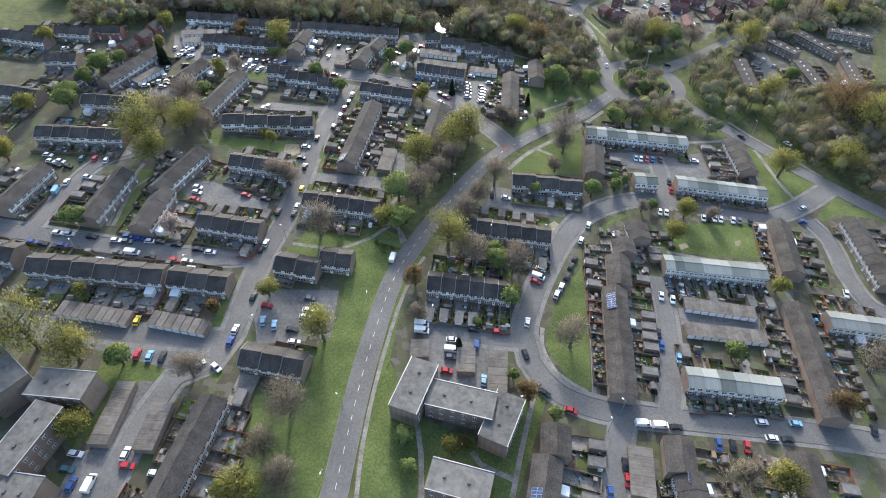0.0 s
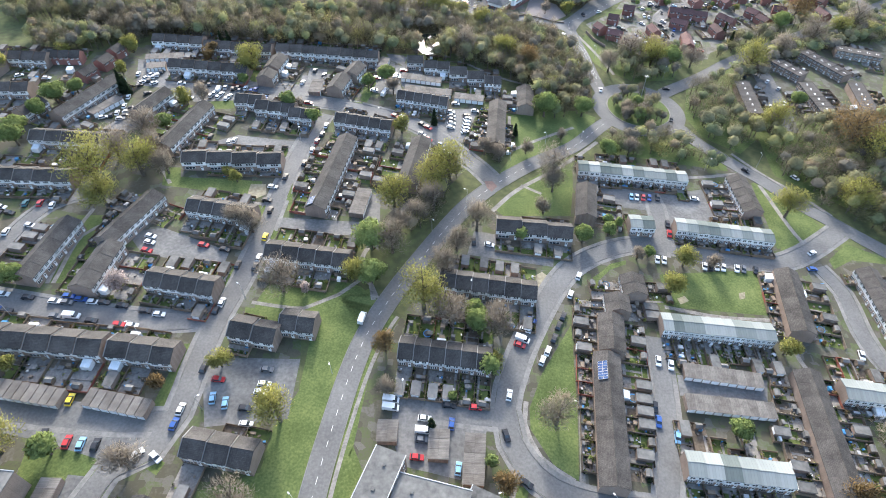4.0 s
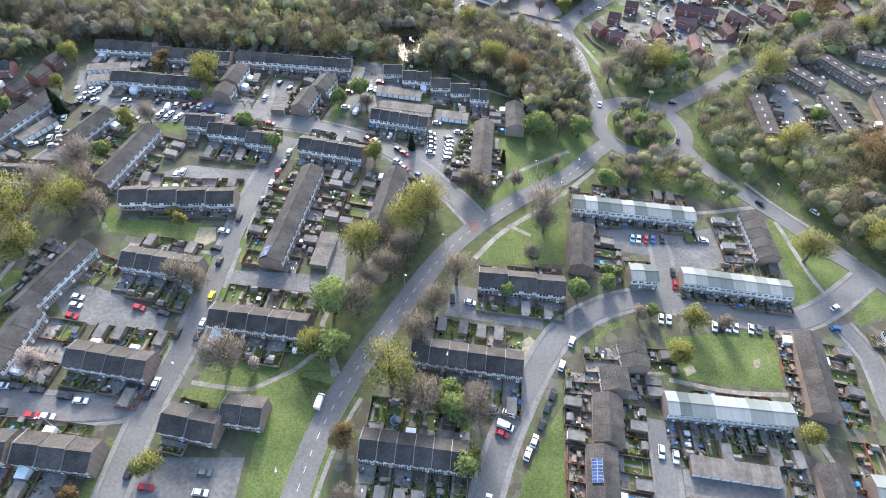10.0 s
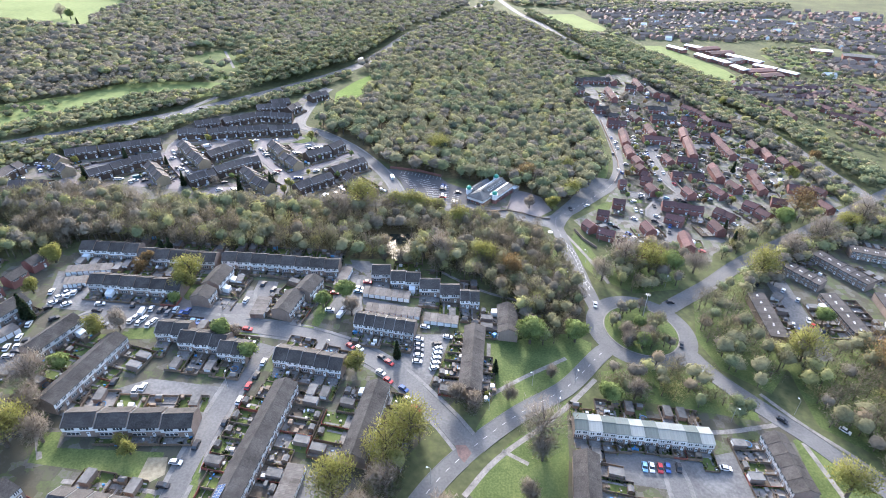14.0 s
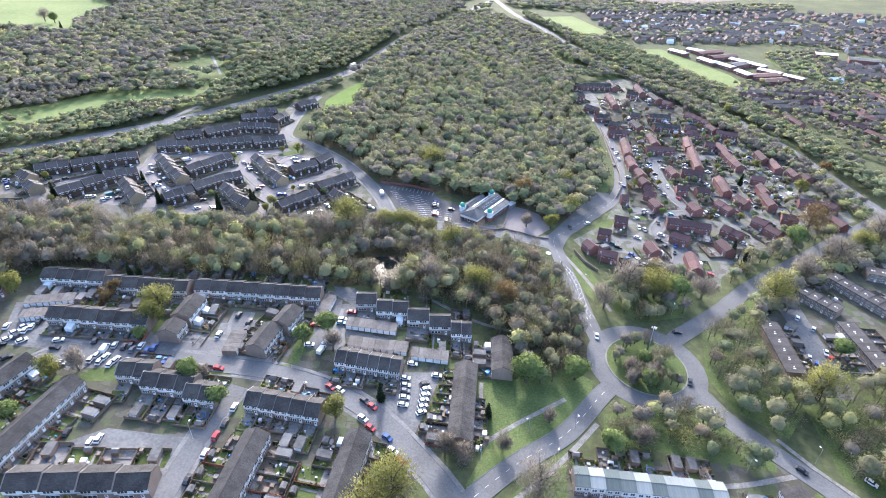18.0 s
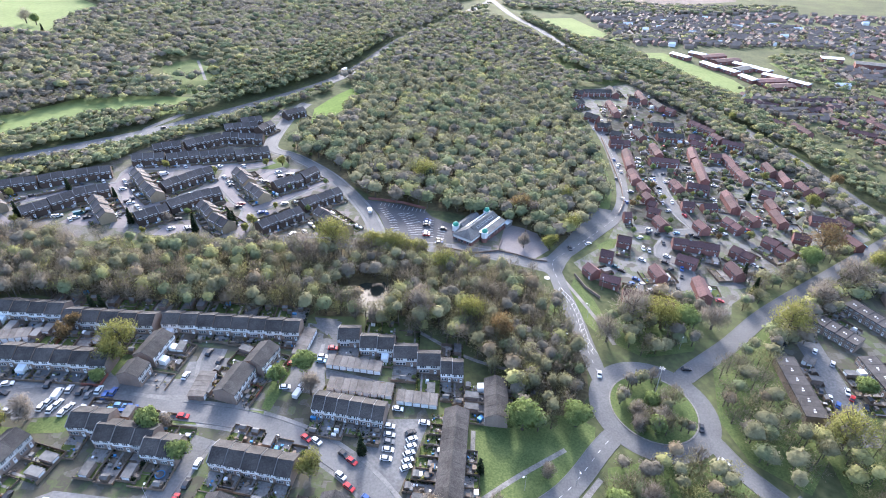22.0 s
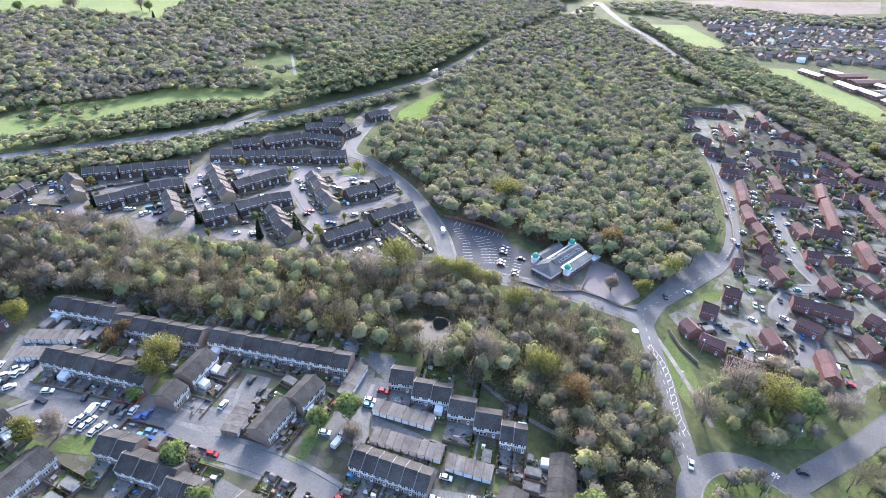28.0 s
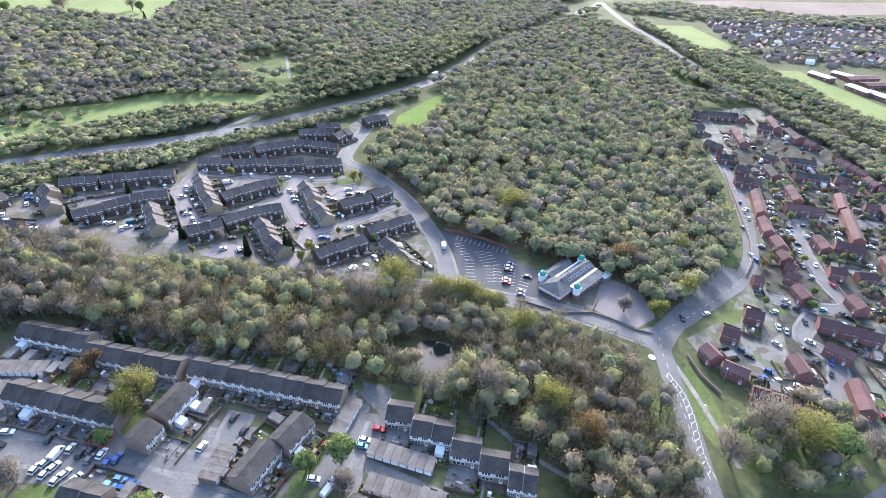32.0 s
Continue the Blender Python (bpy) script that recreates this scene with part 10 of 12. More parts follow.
garden(-15.2, 289.7, -0.06, 4.4, 6.5, 826)
garden(-10.8, 289.4, -0.06, 4.4, 7.0, 827)
garden(-6.4, 289.1, -0.06, 4.4, 12.0, 828)
garden(-1.9, 288.9, -0.06, 4.4, 12.0, 829)
garden(-11.3, 280.7, 3.08, 4.4, 5.5, 830)
garden(-6.9, 280.5, 3.08, 4.4, 5.5, 831)
garden(-13.2, 324.3, 0.06, 7.2, 12.0, 832)
garden(-6.0, 324.7, 0.06, 7.2, 12.0, 833)
garden(-12.7, 315.6, 3.20, 7.2, 6.0, 834)
garden(-5.5, 316.0, 3.20, 7.2, 6.0, 835)
garden(2.7, 321.0, 0.05, 9.8, 12.0, 836)
garden(13.0, 309.8, 3.20, 9.5, 12.0, 837)
garden(19.8, 315.3, 0.07, 4.6, 12.0, 838)
garden(24.4, 315.6, 0.07, 4.6, 12.0, 839)
garden(20.4, 306.6, 3.21, 4.6, 10.5, 840)
garden(25.0, 306.9, 3.21, 4.6, 12.0, 841)
garden(32.5, 203.2, -0.01, 10.5, 3.5, 842, False)
garden(42.9, 203.1, -0.01, 10.5, 5.0, 843)
garden(53.4, 203.0, -0.01, 10.5, 6.5, 844)
garden(66.7, 247.0, 0.01, 5.1, 9.0, 845)
garden(71.8, 247.1, 0.01, 5.1, 6.5, 846)
garden(76.9, 247.1, 0.01, 5.1, 12.0, 847)
garden(82.0, 247.2, 0.01, 5.1, 12.0, 848)
garden(87.1, 247.3, 0.01, 5.1, 12.0, 849)
garden(92.1, 247.3, 0.01, 5.1, 12.0, 850)
garden(97.2, 247.4, 0.01, 5.1, 5.5, 851)
garden(102.3, 247.5, 0.01, 5.1, 12.0, 852)
garden(107.4, 247.5, 0.01, 5.1, 12.0, 853)
garden(112.5, 247.6, 0.01, 5.1, 12.0, 854)
garden(66.8, 239.5, 3.16, 5.1, 10.0, 855)
garden(71.9, 239.6, 3.16, 5.1, 10.5, 856)
garden(77.0, 239.6, 3.16, 5.1, 5.0, 857)
garden(82.1, 239.7, 3.16, 5.1, 4.5, 858)
garden(87.2, 239.8, 3.16, 5.1, 3.5, 859, False)
garden(92.2, 239.8, 3.16, 5.1, 3.5, 860, False)
garden(97.3, 239.9, 3.16, 5.1, 4.0, 861)
garden(102.4, 240.0, 3.16, 5.1, 4.0, 862)
garden(107.5, 240.0, 3.16, 5.1, 4.0, 863)
garden(86.0, 213.0, 0.05, 5.2, 5.0, 864)
garden(91.2, 213.2, 0.05, 5.2, 5.0, 865)
garden(115.0, 214.0, -0.02, 4.6, 3.5, 866, False)
garden(119.6, 213.9, -0.02, 4.6, 3.5, 867, False)
garden(124.1, 213.8, -0.02, 4.6, 8.5, 868)
garden(128.7, 213.8, -0.02, 4.6, 8.5, 869)
garden(133.3, 213.7, -0.02, 4.6, 12.0, 870)
garden(137.8, 213.6, -0.02, 4.6, 12.0, 871)
garden(142.4, 213.5, -0.02, 4.6, 12.0, 872)
garden(105.7, 206.7, 3.12, 4.6, 3.5, 873, False)
garden(110.3, 206.6, 3.12, 4.6, 3.5, 874, False)
garden(114.8, 206.5, 3.12, 4.6, 4.0, 875)
garden(119.4, 206.4, 3.12, 4.6, 4.0, 876)
garden(10.0, 170.5, -0.03, 6.1, 9.0, 877)
garden(16.0, 170.3, -0.03, 6.1, 11.0, 878)
garden(22.1, 170.1, -0.03, 6.1, 11.0, 879)
garden(28.2, 169.9, -0.03, 6.1, 10.5, 880)
garden(34.2, 169.7, -0.03, 6.1, 10.5, 881)
garden(40.3, 169.5, -0.03, 6.1, 10.0, 882)
garden(9.7, 161.9, 3.11, 6.1, 11.0, 883)
garden(15.8, 161.7, 3.11, 6.1, 11.0, 884)
garden(21.8, 161.5, 3.11, 6.1, 10.5, 885)
garden(27.9, 161.3, 3.11, 6.1, 10.5, 886)
garden(34.0, 161.1, 3.11, 6.1, 12.0, 887)
garden(40.0, 160.9, 3.11, 6.1, 12.0, 888)
garden(-56.4, 174.6, -0.02, 6.4, 10.5, 889)
garden(-50.0, 174.5, -0.02, 6.4, 10.5, 890)
garden(-43.5, 174.3, -0.02, 6.4, 10.5, 891)
garden(-37.1, 174.2, -0.02, 6.4, 10.5, 892)
garden(-30.6, 174.1, -0.02, 6.4, 9.5, 893)
garden(-56.6, 165.9, 3.12, 6.4, 8.5, 894)
garden(-50.1, 165.8, 3.12, 6.4, 8.5, 895)
garden(-43.7, 165.7, 3.12, 6.4, 9.0, 896)
garden(-37.2, 165.5, 3.12, 6.4, 9.5, 897)
garden(-30.8, 165.4, 3.12, 6.4, 3.5, 898, False)
garden(84.4, 176.4, -1.49, 5.0, 11.5, 899)
garden(84.8, 171.4, -1.49, 5.0, 11.0, 900)
garden(75.8, 175.7, 1.65, 5.0, 12.0, 901)
garden(76.2, 170.7, 1.65, 5.0, 12.0, 902)
garden(-117.5, 297.1, 0.06, 6.9, 12.0, 903)
garden(-110.7, 297.5, 0.06, 6.9, 12.0, 904)
garden(-150.7, 320.7, 0.08, 6.9, 12.0, 905)
garden(-143.8, 321.3, 0.08, 6.9, 12.0, 906)
garden(-135.1, 318.8, 0.08, 7.4, 12.0, 907)
garden(-127.7, 319.4, 0.08, 7.4, 12.0, 908)
garden(-120.3, 319.9, 0.08, 7.4, 12.0, 909)
garden(-112.9, 320.5, 0.08, 7.4, 12.0, 910)
garden(-105.5, 321.1, 0.08, 7.4, 12.0, 911)
garden(-134.5, 310.1, 3.22, 7.4, 3.5, 912, False)
garden(-127.1, 310.7, 3.22, 7.4, 3.5, 913, False)
garden(-119.7, 311.3, 3.22, 7.4, 8.5, 914)
garden(-104.9, 312.4, 3.22, 7.4, 12.0, 915)
garden(-100.6, 261.8, 3.19, 6.6, 9.0, 1001)
garden(-72.6, 255.3, 3.14, 5.8, 9.0, 1002)
garden(-66.9, 255.3, 3.14, 5.8, 9.0, 1003)
garden(-72.6, 264.0, 0.00, 5.8, 6.0, 1004)
garden(-66.9, 264.0, 0.00, 5.8, 6.0, 1005)
garden(-90.8, 306.0, -1.66, 7.1, 9.0, 1006)
garden(-91.4, 299.0, -1.66, 7.1, 9.0, 1007)
garden(-56.5, 308.8, 1.34, 6.3, 8.0, 1008)
garden(-57.9, 302.7, 1.34, 6.3, 8.0, 1009)
garden(-39.8, 241.4, -1.64, 6.4, 9.0, 1010)
garden(-48.4, 242.0, 1.51, 6.4, 6.0, 1011)
garden(-91.8, 289.2, -1.61, 8.0, 9.0, 1012)
garden(-53.1, 294.9, -1.72, 5.0, 5.0, 1013)
garden(-53.9, 289.9, -1.72, 5.0, 5.0, 1014)
garden(-54.6, 285.0, -1.72, 5.0, 5.0, 1015)
garden(-61.7, 296.2, 1.42, 5.0, 8.0, 1016)
garden(-62.4, 291.3, 1.42, 5.0, 8.0, 1017)
garden(-63.2, 286.3, 1.42, 5.0, 8.0, 1018)
garden(-24.6, 281.5, 3.08, 4.4, 8.0, 1019)
garden(-20.1, 281.3, 3.08, 4.4, 8.0, 1020)
garden(-15.7, 281.0, 3.08, 4.4, 8.0, 1021)
garden(-2.5, 280.2, 3.08, 4.4, 8.0, 1022)
garden(-21.6, 319.2, 3.23, 9.2, 8.0, 1023)
garden(3.1, 312.3, 3.19, 9.8, 9.0, 1024)
garden(21.4, 287.2, 1.56, 4.8, 5.0, 1025)
garden(-173.8, 264.9, 1.28, 6.6, 7.0, 1026)
garden(-171.1, 243.6, 4.43, 6.6, 6.0, 1027)
garden(-169.2, 249.9, 4.43, 6.6, 6.0, 1028)
garden(-167.4, 256.2, 4.43, 6.6, 6.0, 1029)
garden(-165.5, 262.4, 4.43, 6.6, 6.0, 1030)
garden(-135.5, 260.4, 4.44, 7.3, 7.0, 1031)
garden(-144.9, 295.5, 0.06, 6.9, 12.0, 1032)
garden(-138.1, 295.9, 0.06, 6.9, 12.0, 1033)
garden(-131.2, 296.3, 0.06, 6.9, 12.0, 1034)
garden(-124.4, 296.7, 0.06, 6.9, 12.0, 1035)
garden(-144.4, 286.8, 3.20, 6.9, 6.0, 1036)
garden(-137.6, 287.2, 3.20, 6.9, 6.0, 1037)
garden(-130.7, 287.6, 3.20, 6.9, 6.0, 1038)
garden(-123.9, 288.0, 3.20, 6.9, 6.0, 1039)
garden(-117.0, 288.4, 3.20, 6.9, 6.0, 1040)
garden(-110.2, 288.8, 3.20, 6.9, 6.0, 1041)
garden(-163.7, 310.9, 3.22, 6.9, 8.0, 1042)
garden(-156.8, 311.5, 3.22, 6.9, 8.0, 1043)
garden(-150.0, 312.0, 3.22, 6.9, 8.0, 1044)
garden(-143.1, 312.6, 3.22, 6.9, 8.0, 1045)
garden(-112.3, 311.8, 3.22, 7.4, 13.0, 1046)
garden(-156.0, 226.9, 0.08, 6.9, 7.0, 1047)
garden(-149.2, 227.4, 0.08, 6.9, 7.0, 1048)
garden(-151.3, 192.6, 3.25, 7.6, 8.0, 1049)
garden(112.6, 240.1, 3.16, 5.1, 8.0, 1201)
garden(124.0, 206.4, 3.12, 4.6, 5.0, 1202)
garden(128.5, 206.3, 3.12, 4.6, 5.0, 1203)
garden(133.1, 206.2, 3.12, 4.6, 5.0, 1204)
garden(137.7, 206.1, 3.12, 4.6, 5.0, 1205)
garden(142.2, 206.0, 3.12, 4.6, 5.0, 1206)
garden(135.1, 246.2, 1.64, 4.9, 12.0, 1207)
garden(135.5, 241.3, 1.64, 4.9, 12.0, 1208)
garden(135.8, 236.4, 1.64, 4.9, 12.0, 1209)
garden(136.2, 231.5, 1.64, 4.9, 12.0, 1210)
garden(136.5, 226.6, 1.64, 4.9, 12.0, 1211)
garden(71.2, 227.0, -1.66, 5.4, 9.0, 1212)
garden(90.2, 153.8, 3.16, 3.7, 9.0, 1213)
garden(139.1, 188.5, 1.47, 5.2, 5.0, 1214)
garden(138.6, 183.3, 1.47, 5.2, 5.0, 1215)
garden(138.0, 178.2, 1.47, 5.2, 5.0, 1216)
garden(137.5, 173.0, 1.47, 5.2, 5.0, 1217)
garden(-74.3, 145.3, 3.09, 6.3, 8.0, 1218)
garden(32.4, 194.5, 3.13, 10.5, 8.0, 1219)
garden(42.9, 194.4, 3.13, 10.5, 8.0, 1220)
garden(53.3, 194.3, 3.13, 10.5, 8.0, 1221)
garden(-233.0, 410.6, 0.80, 5.3, 6.5, 2001, False)
garden(-229.4, 414.4, 0.80, 5.3, 6.5, 2002, False)
garden(-225.7, 418.2, 0.80, 5.3, 6.5, 2003, False)
garden(-226.7, 404.4, 3.95, 5.3, 3.6, 2004, False)
garden(-219.4, 412.0, 3.95, 5.3, 3.6, 2005, False)
garden(-215.7, 415.8, 3.95, 5.3, 3.6, 2006, False)
garden(-212.1, 419.6, 3.95, 5.3, 3.6, 2007, False)
garden(-224.9, 425.4, 0.64, 6.2, 6.5, 2008, False)
garden(-220.0, 429.0, 0.64, 6.2, 6.5, 2009, False)
garden(-215.0, 432.7, 0.64, 6.2, 6.5, 2010, False)
garden(-209.8, 425.6, 3.78, 6.2, 3.6, 2011, False)
garden(-209.9, 437.0, 0.54, 6.1, 6.5, 2012, False)
garden(-204.6, 440.2, 0.54, 6.1, 6.5, 2013, False)
garden(-199.4, 443.3, 0.54, 6.1, 6.5, 2014, False)
garden(-212.0, 390.5, 0.88, 6.7, 6.5, 2015, False)
garden(-207.7, 395.7, 0.88, 6.7, 6.5, 2016, False)
garden(-205.3, 384.9, 4.02, 6.7, 3.6, 2017, False)
garden(-201.0, 390.1, 4.02, 6.7, 3.6, 2018, False)
garden(-204.8, 402.3, 0.89, 6.1, 6.5, 2019, False)
garden(-200.9, 407.1, 0.89, 6.1, 6.5, 2020, False)
garden(-198.0, 396.8, 4.03, 6.1, 3.6, 2021, False)
garden(-194.1, 401.6, 4.03, 6.1, 3.6, 2022, False)
garden(-197.4, 414.3, 0.66, 5.9, 6.5, 2023, False)
garden(-192.7, 417.9, 0.66, 5.9, 6.5, 2024, False)
garden(-188.0, 421.6, 0.66, 5.9, 6.5, 2025, False)
garden(-192.1, 407.3, 3.80, 5.9, 3.6, 2026, False)
garden(-187.4, 411.0, 3.80, 5.9, 3.6, 2027, False)
garden(-182.7, 414.6, 3.80, 5.9, 3.6, 2028, False)
garden(-178.1, 407.1, -0.79, 6.0, 6.5, 2029, False)
garden(-173.9, 402.8, -0.79, 6.0, 6.5, 2030, False)
garden(-169.7, 398.5, -0.79, 6.0, 6.5, 2031, False)
garden(-165.5, 394.2, -0.79, 6.0, 6.5, 2032, False)
garden(-184.4, 401.0, 2.35, 6.0, 3.6, 2033, False)
garden(-180.2, 396.7, 2.35, 6.0, 3.6, 2034, False)
garden(-171.8, 388.1, 2.35, 6.0, 3.6, 2035, False)
garden(-174.7, 443.1, -0.79, 6.6, 6.5, 2036, False)
garden(-170.0, 438.4, -0.79, 6.6, 6.5, 2037, False)
garden(-165.4, 433.7, -0.79, 6.6, 6.5, 2038, False)
garden(-176.3, 432.2, 2.35, 6.6, 3.6, 2039, False)
garden(-171.6, 427.5, 2.35, 6.6, 3.6, 2040, False)
garden(-152.5, 421.8, -0.70, 5.3, 6.5, 2041, False)
garden(-166.3, 421.9, 2.44, 5.3, 3.6, 2042, False)
garden(-162.2, 418.5, 2.44, 5.3, 3.6, 2043, False)
garden(-158.2, 415.1, 2.44, 5.3, 3.6, 2044, False)
garden(-156.0, 436.8, 1.00, 5.3, 6.5, 2045, False)
garden(-153.1, 441.2, 1.00, 5.3, 6.5, 2046, False)
garden(-148.6, 432.0, 4.14, 5.3, 3.6, 2047, False)
garden(-145.7, 436.5, 4.14, 5.3, 3.6, 2048, False)
garden(-150.1, 446.5, 0.90, 5.1, 6.5, 2049, False)
garden(-146.9, 450.5, 0.90, 5.1, 6.5, 2050, False)
garden(-143.7, 454.5, 0.90, 5.1, 6.5, 2051, False)
garden(-143.3, 441.1, 4.04, 5.1, 3.6, 2052, False)
garden(-136.9, 449.1, 4.04, 5.1, 3.6, 2053, False)
garden(-154.1, 397.2, 0.82, 5.6, 6.5, 2054, False)
garden(-150.3, 401.3, 0.82, 5.6, 6.5, 2055, False)
garden(-146.4, 405.4, 0.82, 5.6, 6.5, 2056, False)
garden(-147.7, 391.2, 3.96, 5.6, 3.6, 2057, False)
garden(-143.8, 395.3, 3.96, 5.6, 3.6, 2058, False)
garden(-140.0, 399.4, 3.96, 5.6, 3.6, 2059, False)
garden(-144.0, 412.7, 0.89, 6.8, 6.5, 2060, False)
garden(-139.7, 418.0, 0.89, 6.8, 6.5, 2061, False)
garden(-137.1, 407.2, 4.03, 6.8, 3.6, 2062, False)
garden(-132.8, 412.5, 4.03, 6.8, 3.6, 2063, False)
garden(-135.6, 424.2, 0.72, 5.4, 6.5, 2064, False)
garden(-131.5, 427.7, 0.72, 5.4, 6.5, 2065, False)
garden(-127.5, 431.2, 0.72, 5.4, 6.5, 2066, False)
garden(-129.8, 417.6, 3.86, 5.4, 3.6, 2067, False)
garden(-125.8, 421.1, 3.86, 5.4, 3.6, 2068, False)
garden(-121.7, 424.6, 3.86, 5.4, 3.6, 2069, False)
garden(-120.8, 414.9, -0.75, 4.9, 6.5, 2070, False)
garden(-117.2, 411.5, -0.75, 4.9, 6.5, 2071, False)
garden(-113.6, 408.2, -0.75, 4.9, 6.5, 2072, False)
garden(-126.8, 408.4, 2.39, 4.9, 3.6, 2073, False)
garden(-123.2, 405.1, 2.39, 4.9, 3.6, 2074, False)
garden(-119.6, 401.7, 2.39, 4.9, 3.6, 2075, False)
garden(-108.9, 403.4, -0.59, 6.7, 6.5, 2076, False)
garden(-103.3, 399.6, -0.59, 6.7, 6.5, 2077, False)
garden(-113.8, 396.1, 2.55, 6.7, 3.6, 2078, False)
garden(-108.2, 392.3, 2.55, 6.7, 3.6, 2079, False)
garden(-118.1, 458.5, -0.81, 6.4, 6.5, 2080, False)
garden(-113.7, 453.9, -0.81, 6.4, 6.5, 2081, False)
garden(-124.5, 452.5, 2.33, 6.4, 3.6, 2082, False)
garden(-115.7, 443.2, 2.33, 6.4, 3.6, 2083, False)
garden(-103.8, 441.3, -0.71, 5.7, 6.5, 2084, False)
garden(-99.5, 437.6, -0.71, 5.7, 6.5, 2085, False)
garden(-95.2, 433.9, -0.71, 5.7, 6.5, 2086, False)
garden(-109.5, 434.6, 2.43, 5.7, 3.6, 2087, False)
garden(-105.2, 430.9, 2.43, 5.7, 3.6, 2088, False)
garden(-100.9, 427.2, 2.43, 5.7, 3.6, 2089, False)
garden(-96.7, 449.3, 0.82, 6.1, 6.5, 2090, False)
garden(-92.5, 453.8, 0.82, 6.1, 6.5, 2091, False)
garden(-88.3, 458.3, 0.82, 6.1, 6.5, 2092, False)
garden(-90.3, 443.3, 3.96, 6.1, 3.6, 2093, False)
garden(-86.1, 447.8, 3.96, 6.1, 3.6, 2094, False)
garden(-81.9, 452.3, 3.96, 6.1, 3.6, 2095, False)
garden(-85.8, 464.9, 1.02, 6.4, 6.5, 2096, False)
garden(-82.4, 470.3, 1.02, 6.4, 6.5, 2097, False)
garden(-78.3, 460.3, 4.16, 6.4, 3.6, 2098, False)
garden(-74.9, 465.7, 4.16, 6.4, 3.6, 2099, False)
garden(-86.7, 406.4, 0.90, 5.3, 6.5, 2100, False)
garden(-83.4, 410.5, 0.90, 5.3, 6.5, 2101, False)
garden(-80.1, 414.7, 0.90, 5.3, 6.5, 2102, False)
garden(-76.8, 418.9, 0.90, 5.3, 6.5, 2103, False)
garden(-83.1, 396.7, 4.04, 5.3, 3.6, 2104, False)
garden(-79.8, 400.9, 4.04, 5.3, 3.6, 2105, False)
garden(-76.5, 405.1, 4.04, 5.3, 3.6, 2106, False)
garden(-73.2, 409.2, 4.04, 5.3, 3.6, 2107, False)
garden(-69.9, 413.4, 4.04, 5.3, 3.6, 2108, False)
garden(-74.8, 429.9, 0.90, 5.4, 6.5, 2109, False)
garden(-71.4, 434.1, 0.90, 5.4, 6.5, 2110, False)
garden(-68.0, 438.3, 0.90, 5.4, 6.5, 2111, False)
garden(-67.9, 424.4, 4.04, 5.4, 3.6, 2112, False)
garden(-64.5, 428.6, 4.04, 5.4, 3.6, 2113, False)
garden(-61.2, 432.9, 4.04, 5.4, 3.6, 2114, False)
garden(-57.8, 437.1, 4.04, 5.4, 3.6, 2115, False)
garden(-54.4, 441.3, 4.04, 5.4, 3.6, 2116, False)
garden(-56.9, 422.3, -0.69, 5.3, 6.5, 2117, False)
garden(-52.8, 419.0, -0.69, 5.3, 6.5, 2118, False)
garden(-48.7, 415.7, -0.69, 5.3, 6.5, 2119, False)
garden(-44.6, 412.3, -0.69, 5.3, 6.5, 2120, False)
garden(-40.6, 409.0, -0.69, 5.3, 6.5, 2121, False)
garden(-62.4, 415.5, 2.46, 5.3, 3.6, 2122, False)
garden(-58.4, 412.2, 2.46, 5.3, 3.6, 2123, False)
garden(-54.3, 408.8, 2.46, 5.3, 3.6, 2124, False)
garden(-50.2, 405.5, 2.46, 5.3, 3.6, 2125, False)
garden(-46.1, 402.2, 2.46, 5.3, 3.6, 2126, False)
garden(-190.2, 463.8, 0.40, 6.4, 6.5, 2127, False)
garden(-184.3, 466.3, 0.40, 6.4, 6.5, 2128, False)
garden(-178.5, 468.8, 0.40, 6.4, 6.5, 2129, False)
garden(-180.9, 458.2, 3.54, 6.4, 3.6, 2130, False)
garden(-171.8, 469.9, 0.55, 6.5, 6.5, 2131, False)
garden(-166.3, 473.3, 0.55, 6.5, 6.5, 2132, False)
garden(-160.7, 476.7, 0.55, 6.5, 6.5, 2133, False)
garden(-167.2, 462.4, 3.69, 6.5, 3.6, 2134, False)
garden(-156.1, 469.2, 3.69, 6.5, 3.6, 2135, False)
garden(-154.0, 478.3, 0.50, 5.2, 6.5, 2136, False)
garden(-149.4, 480.8, 0.50, 5.2, 6.5, 2137, False)
garden(-144.8, 483.3, 0.50, 5.2, 6.5, 2138, False)
garden(-140.2, 485.8, 0.50, 5.2, 6.5, 2139, False)
garden(-149.8, 470.6, 3.64, 5.2, 3.6, 2140, False)
garden(-145.2, 473.1, 3.64, 5.2, 3.6, 2141, False)
garden(-140.6, 475.6, 3.64, 5.2, 3.6, 2142, False)
garden(-136.0, 478.1, 3.64, 5.2, 3.6, 2143, False)
garden(-134.0, 485.9, 0.55, 5.5, 6.5, 2144, False)
garden(-129.3, 488.7, 0.55, 5.5, 6.5, 2145, False)
garden(-124.6, 491.6, 0.55, 5.5, 6.5, 2146, False)
garden(-119.9, 494.4, 0.55, 5.5, 6.5, 2147, False)
garden(-129.4, 478.4, 3.69, 5.5, 3.6, 2148, False)
garden(-124.7, 481.2, 3.69, 5.5, 3.6, 2149, False)
garden(-120.0, 484.1, 3.69, 5.5, 3.6, 2150, False)
garden(-115.3, 486.9, 3.69, 5.5, 3.6, 2151, False)
garden(-187.6, 481.3, 0.62, 5.7, 6.5, 2152, False)
garden(-182.9, 484.7, 0.62, 5.7, 6.5, 2153, False)
garden(-178.3, 488.0, 0.62, 5.7, 6.5, 2154, False)
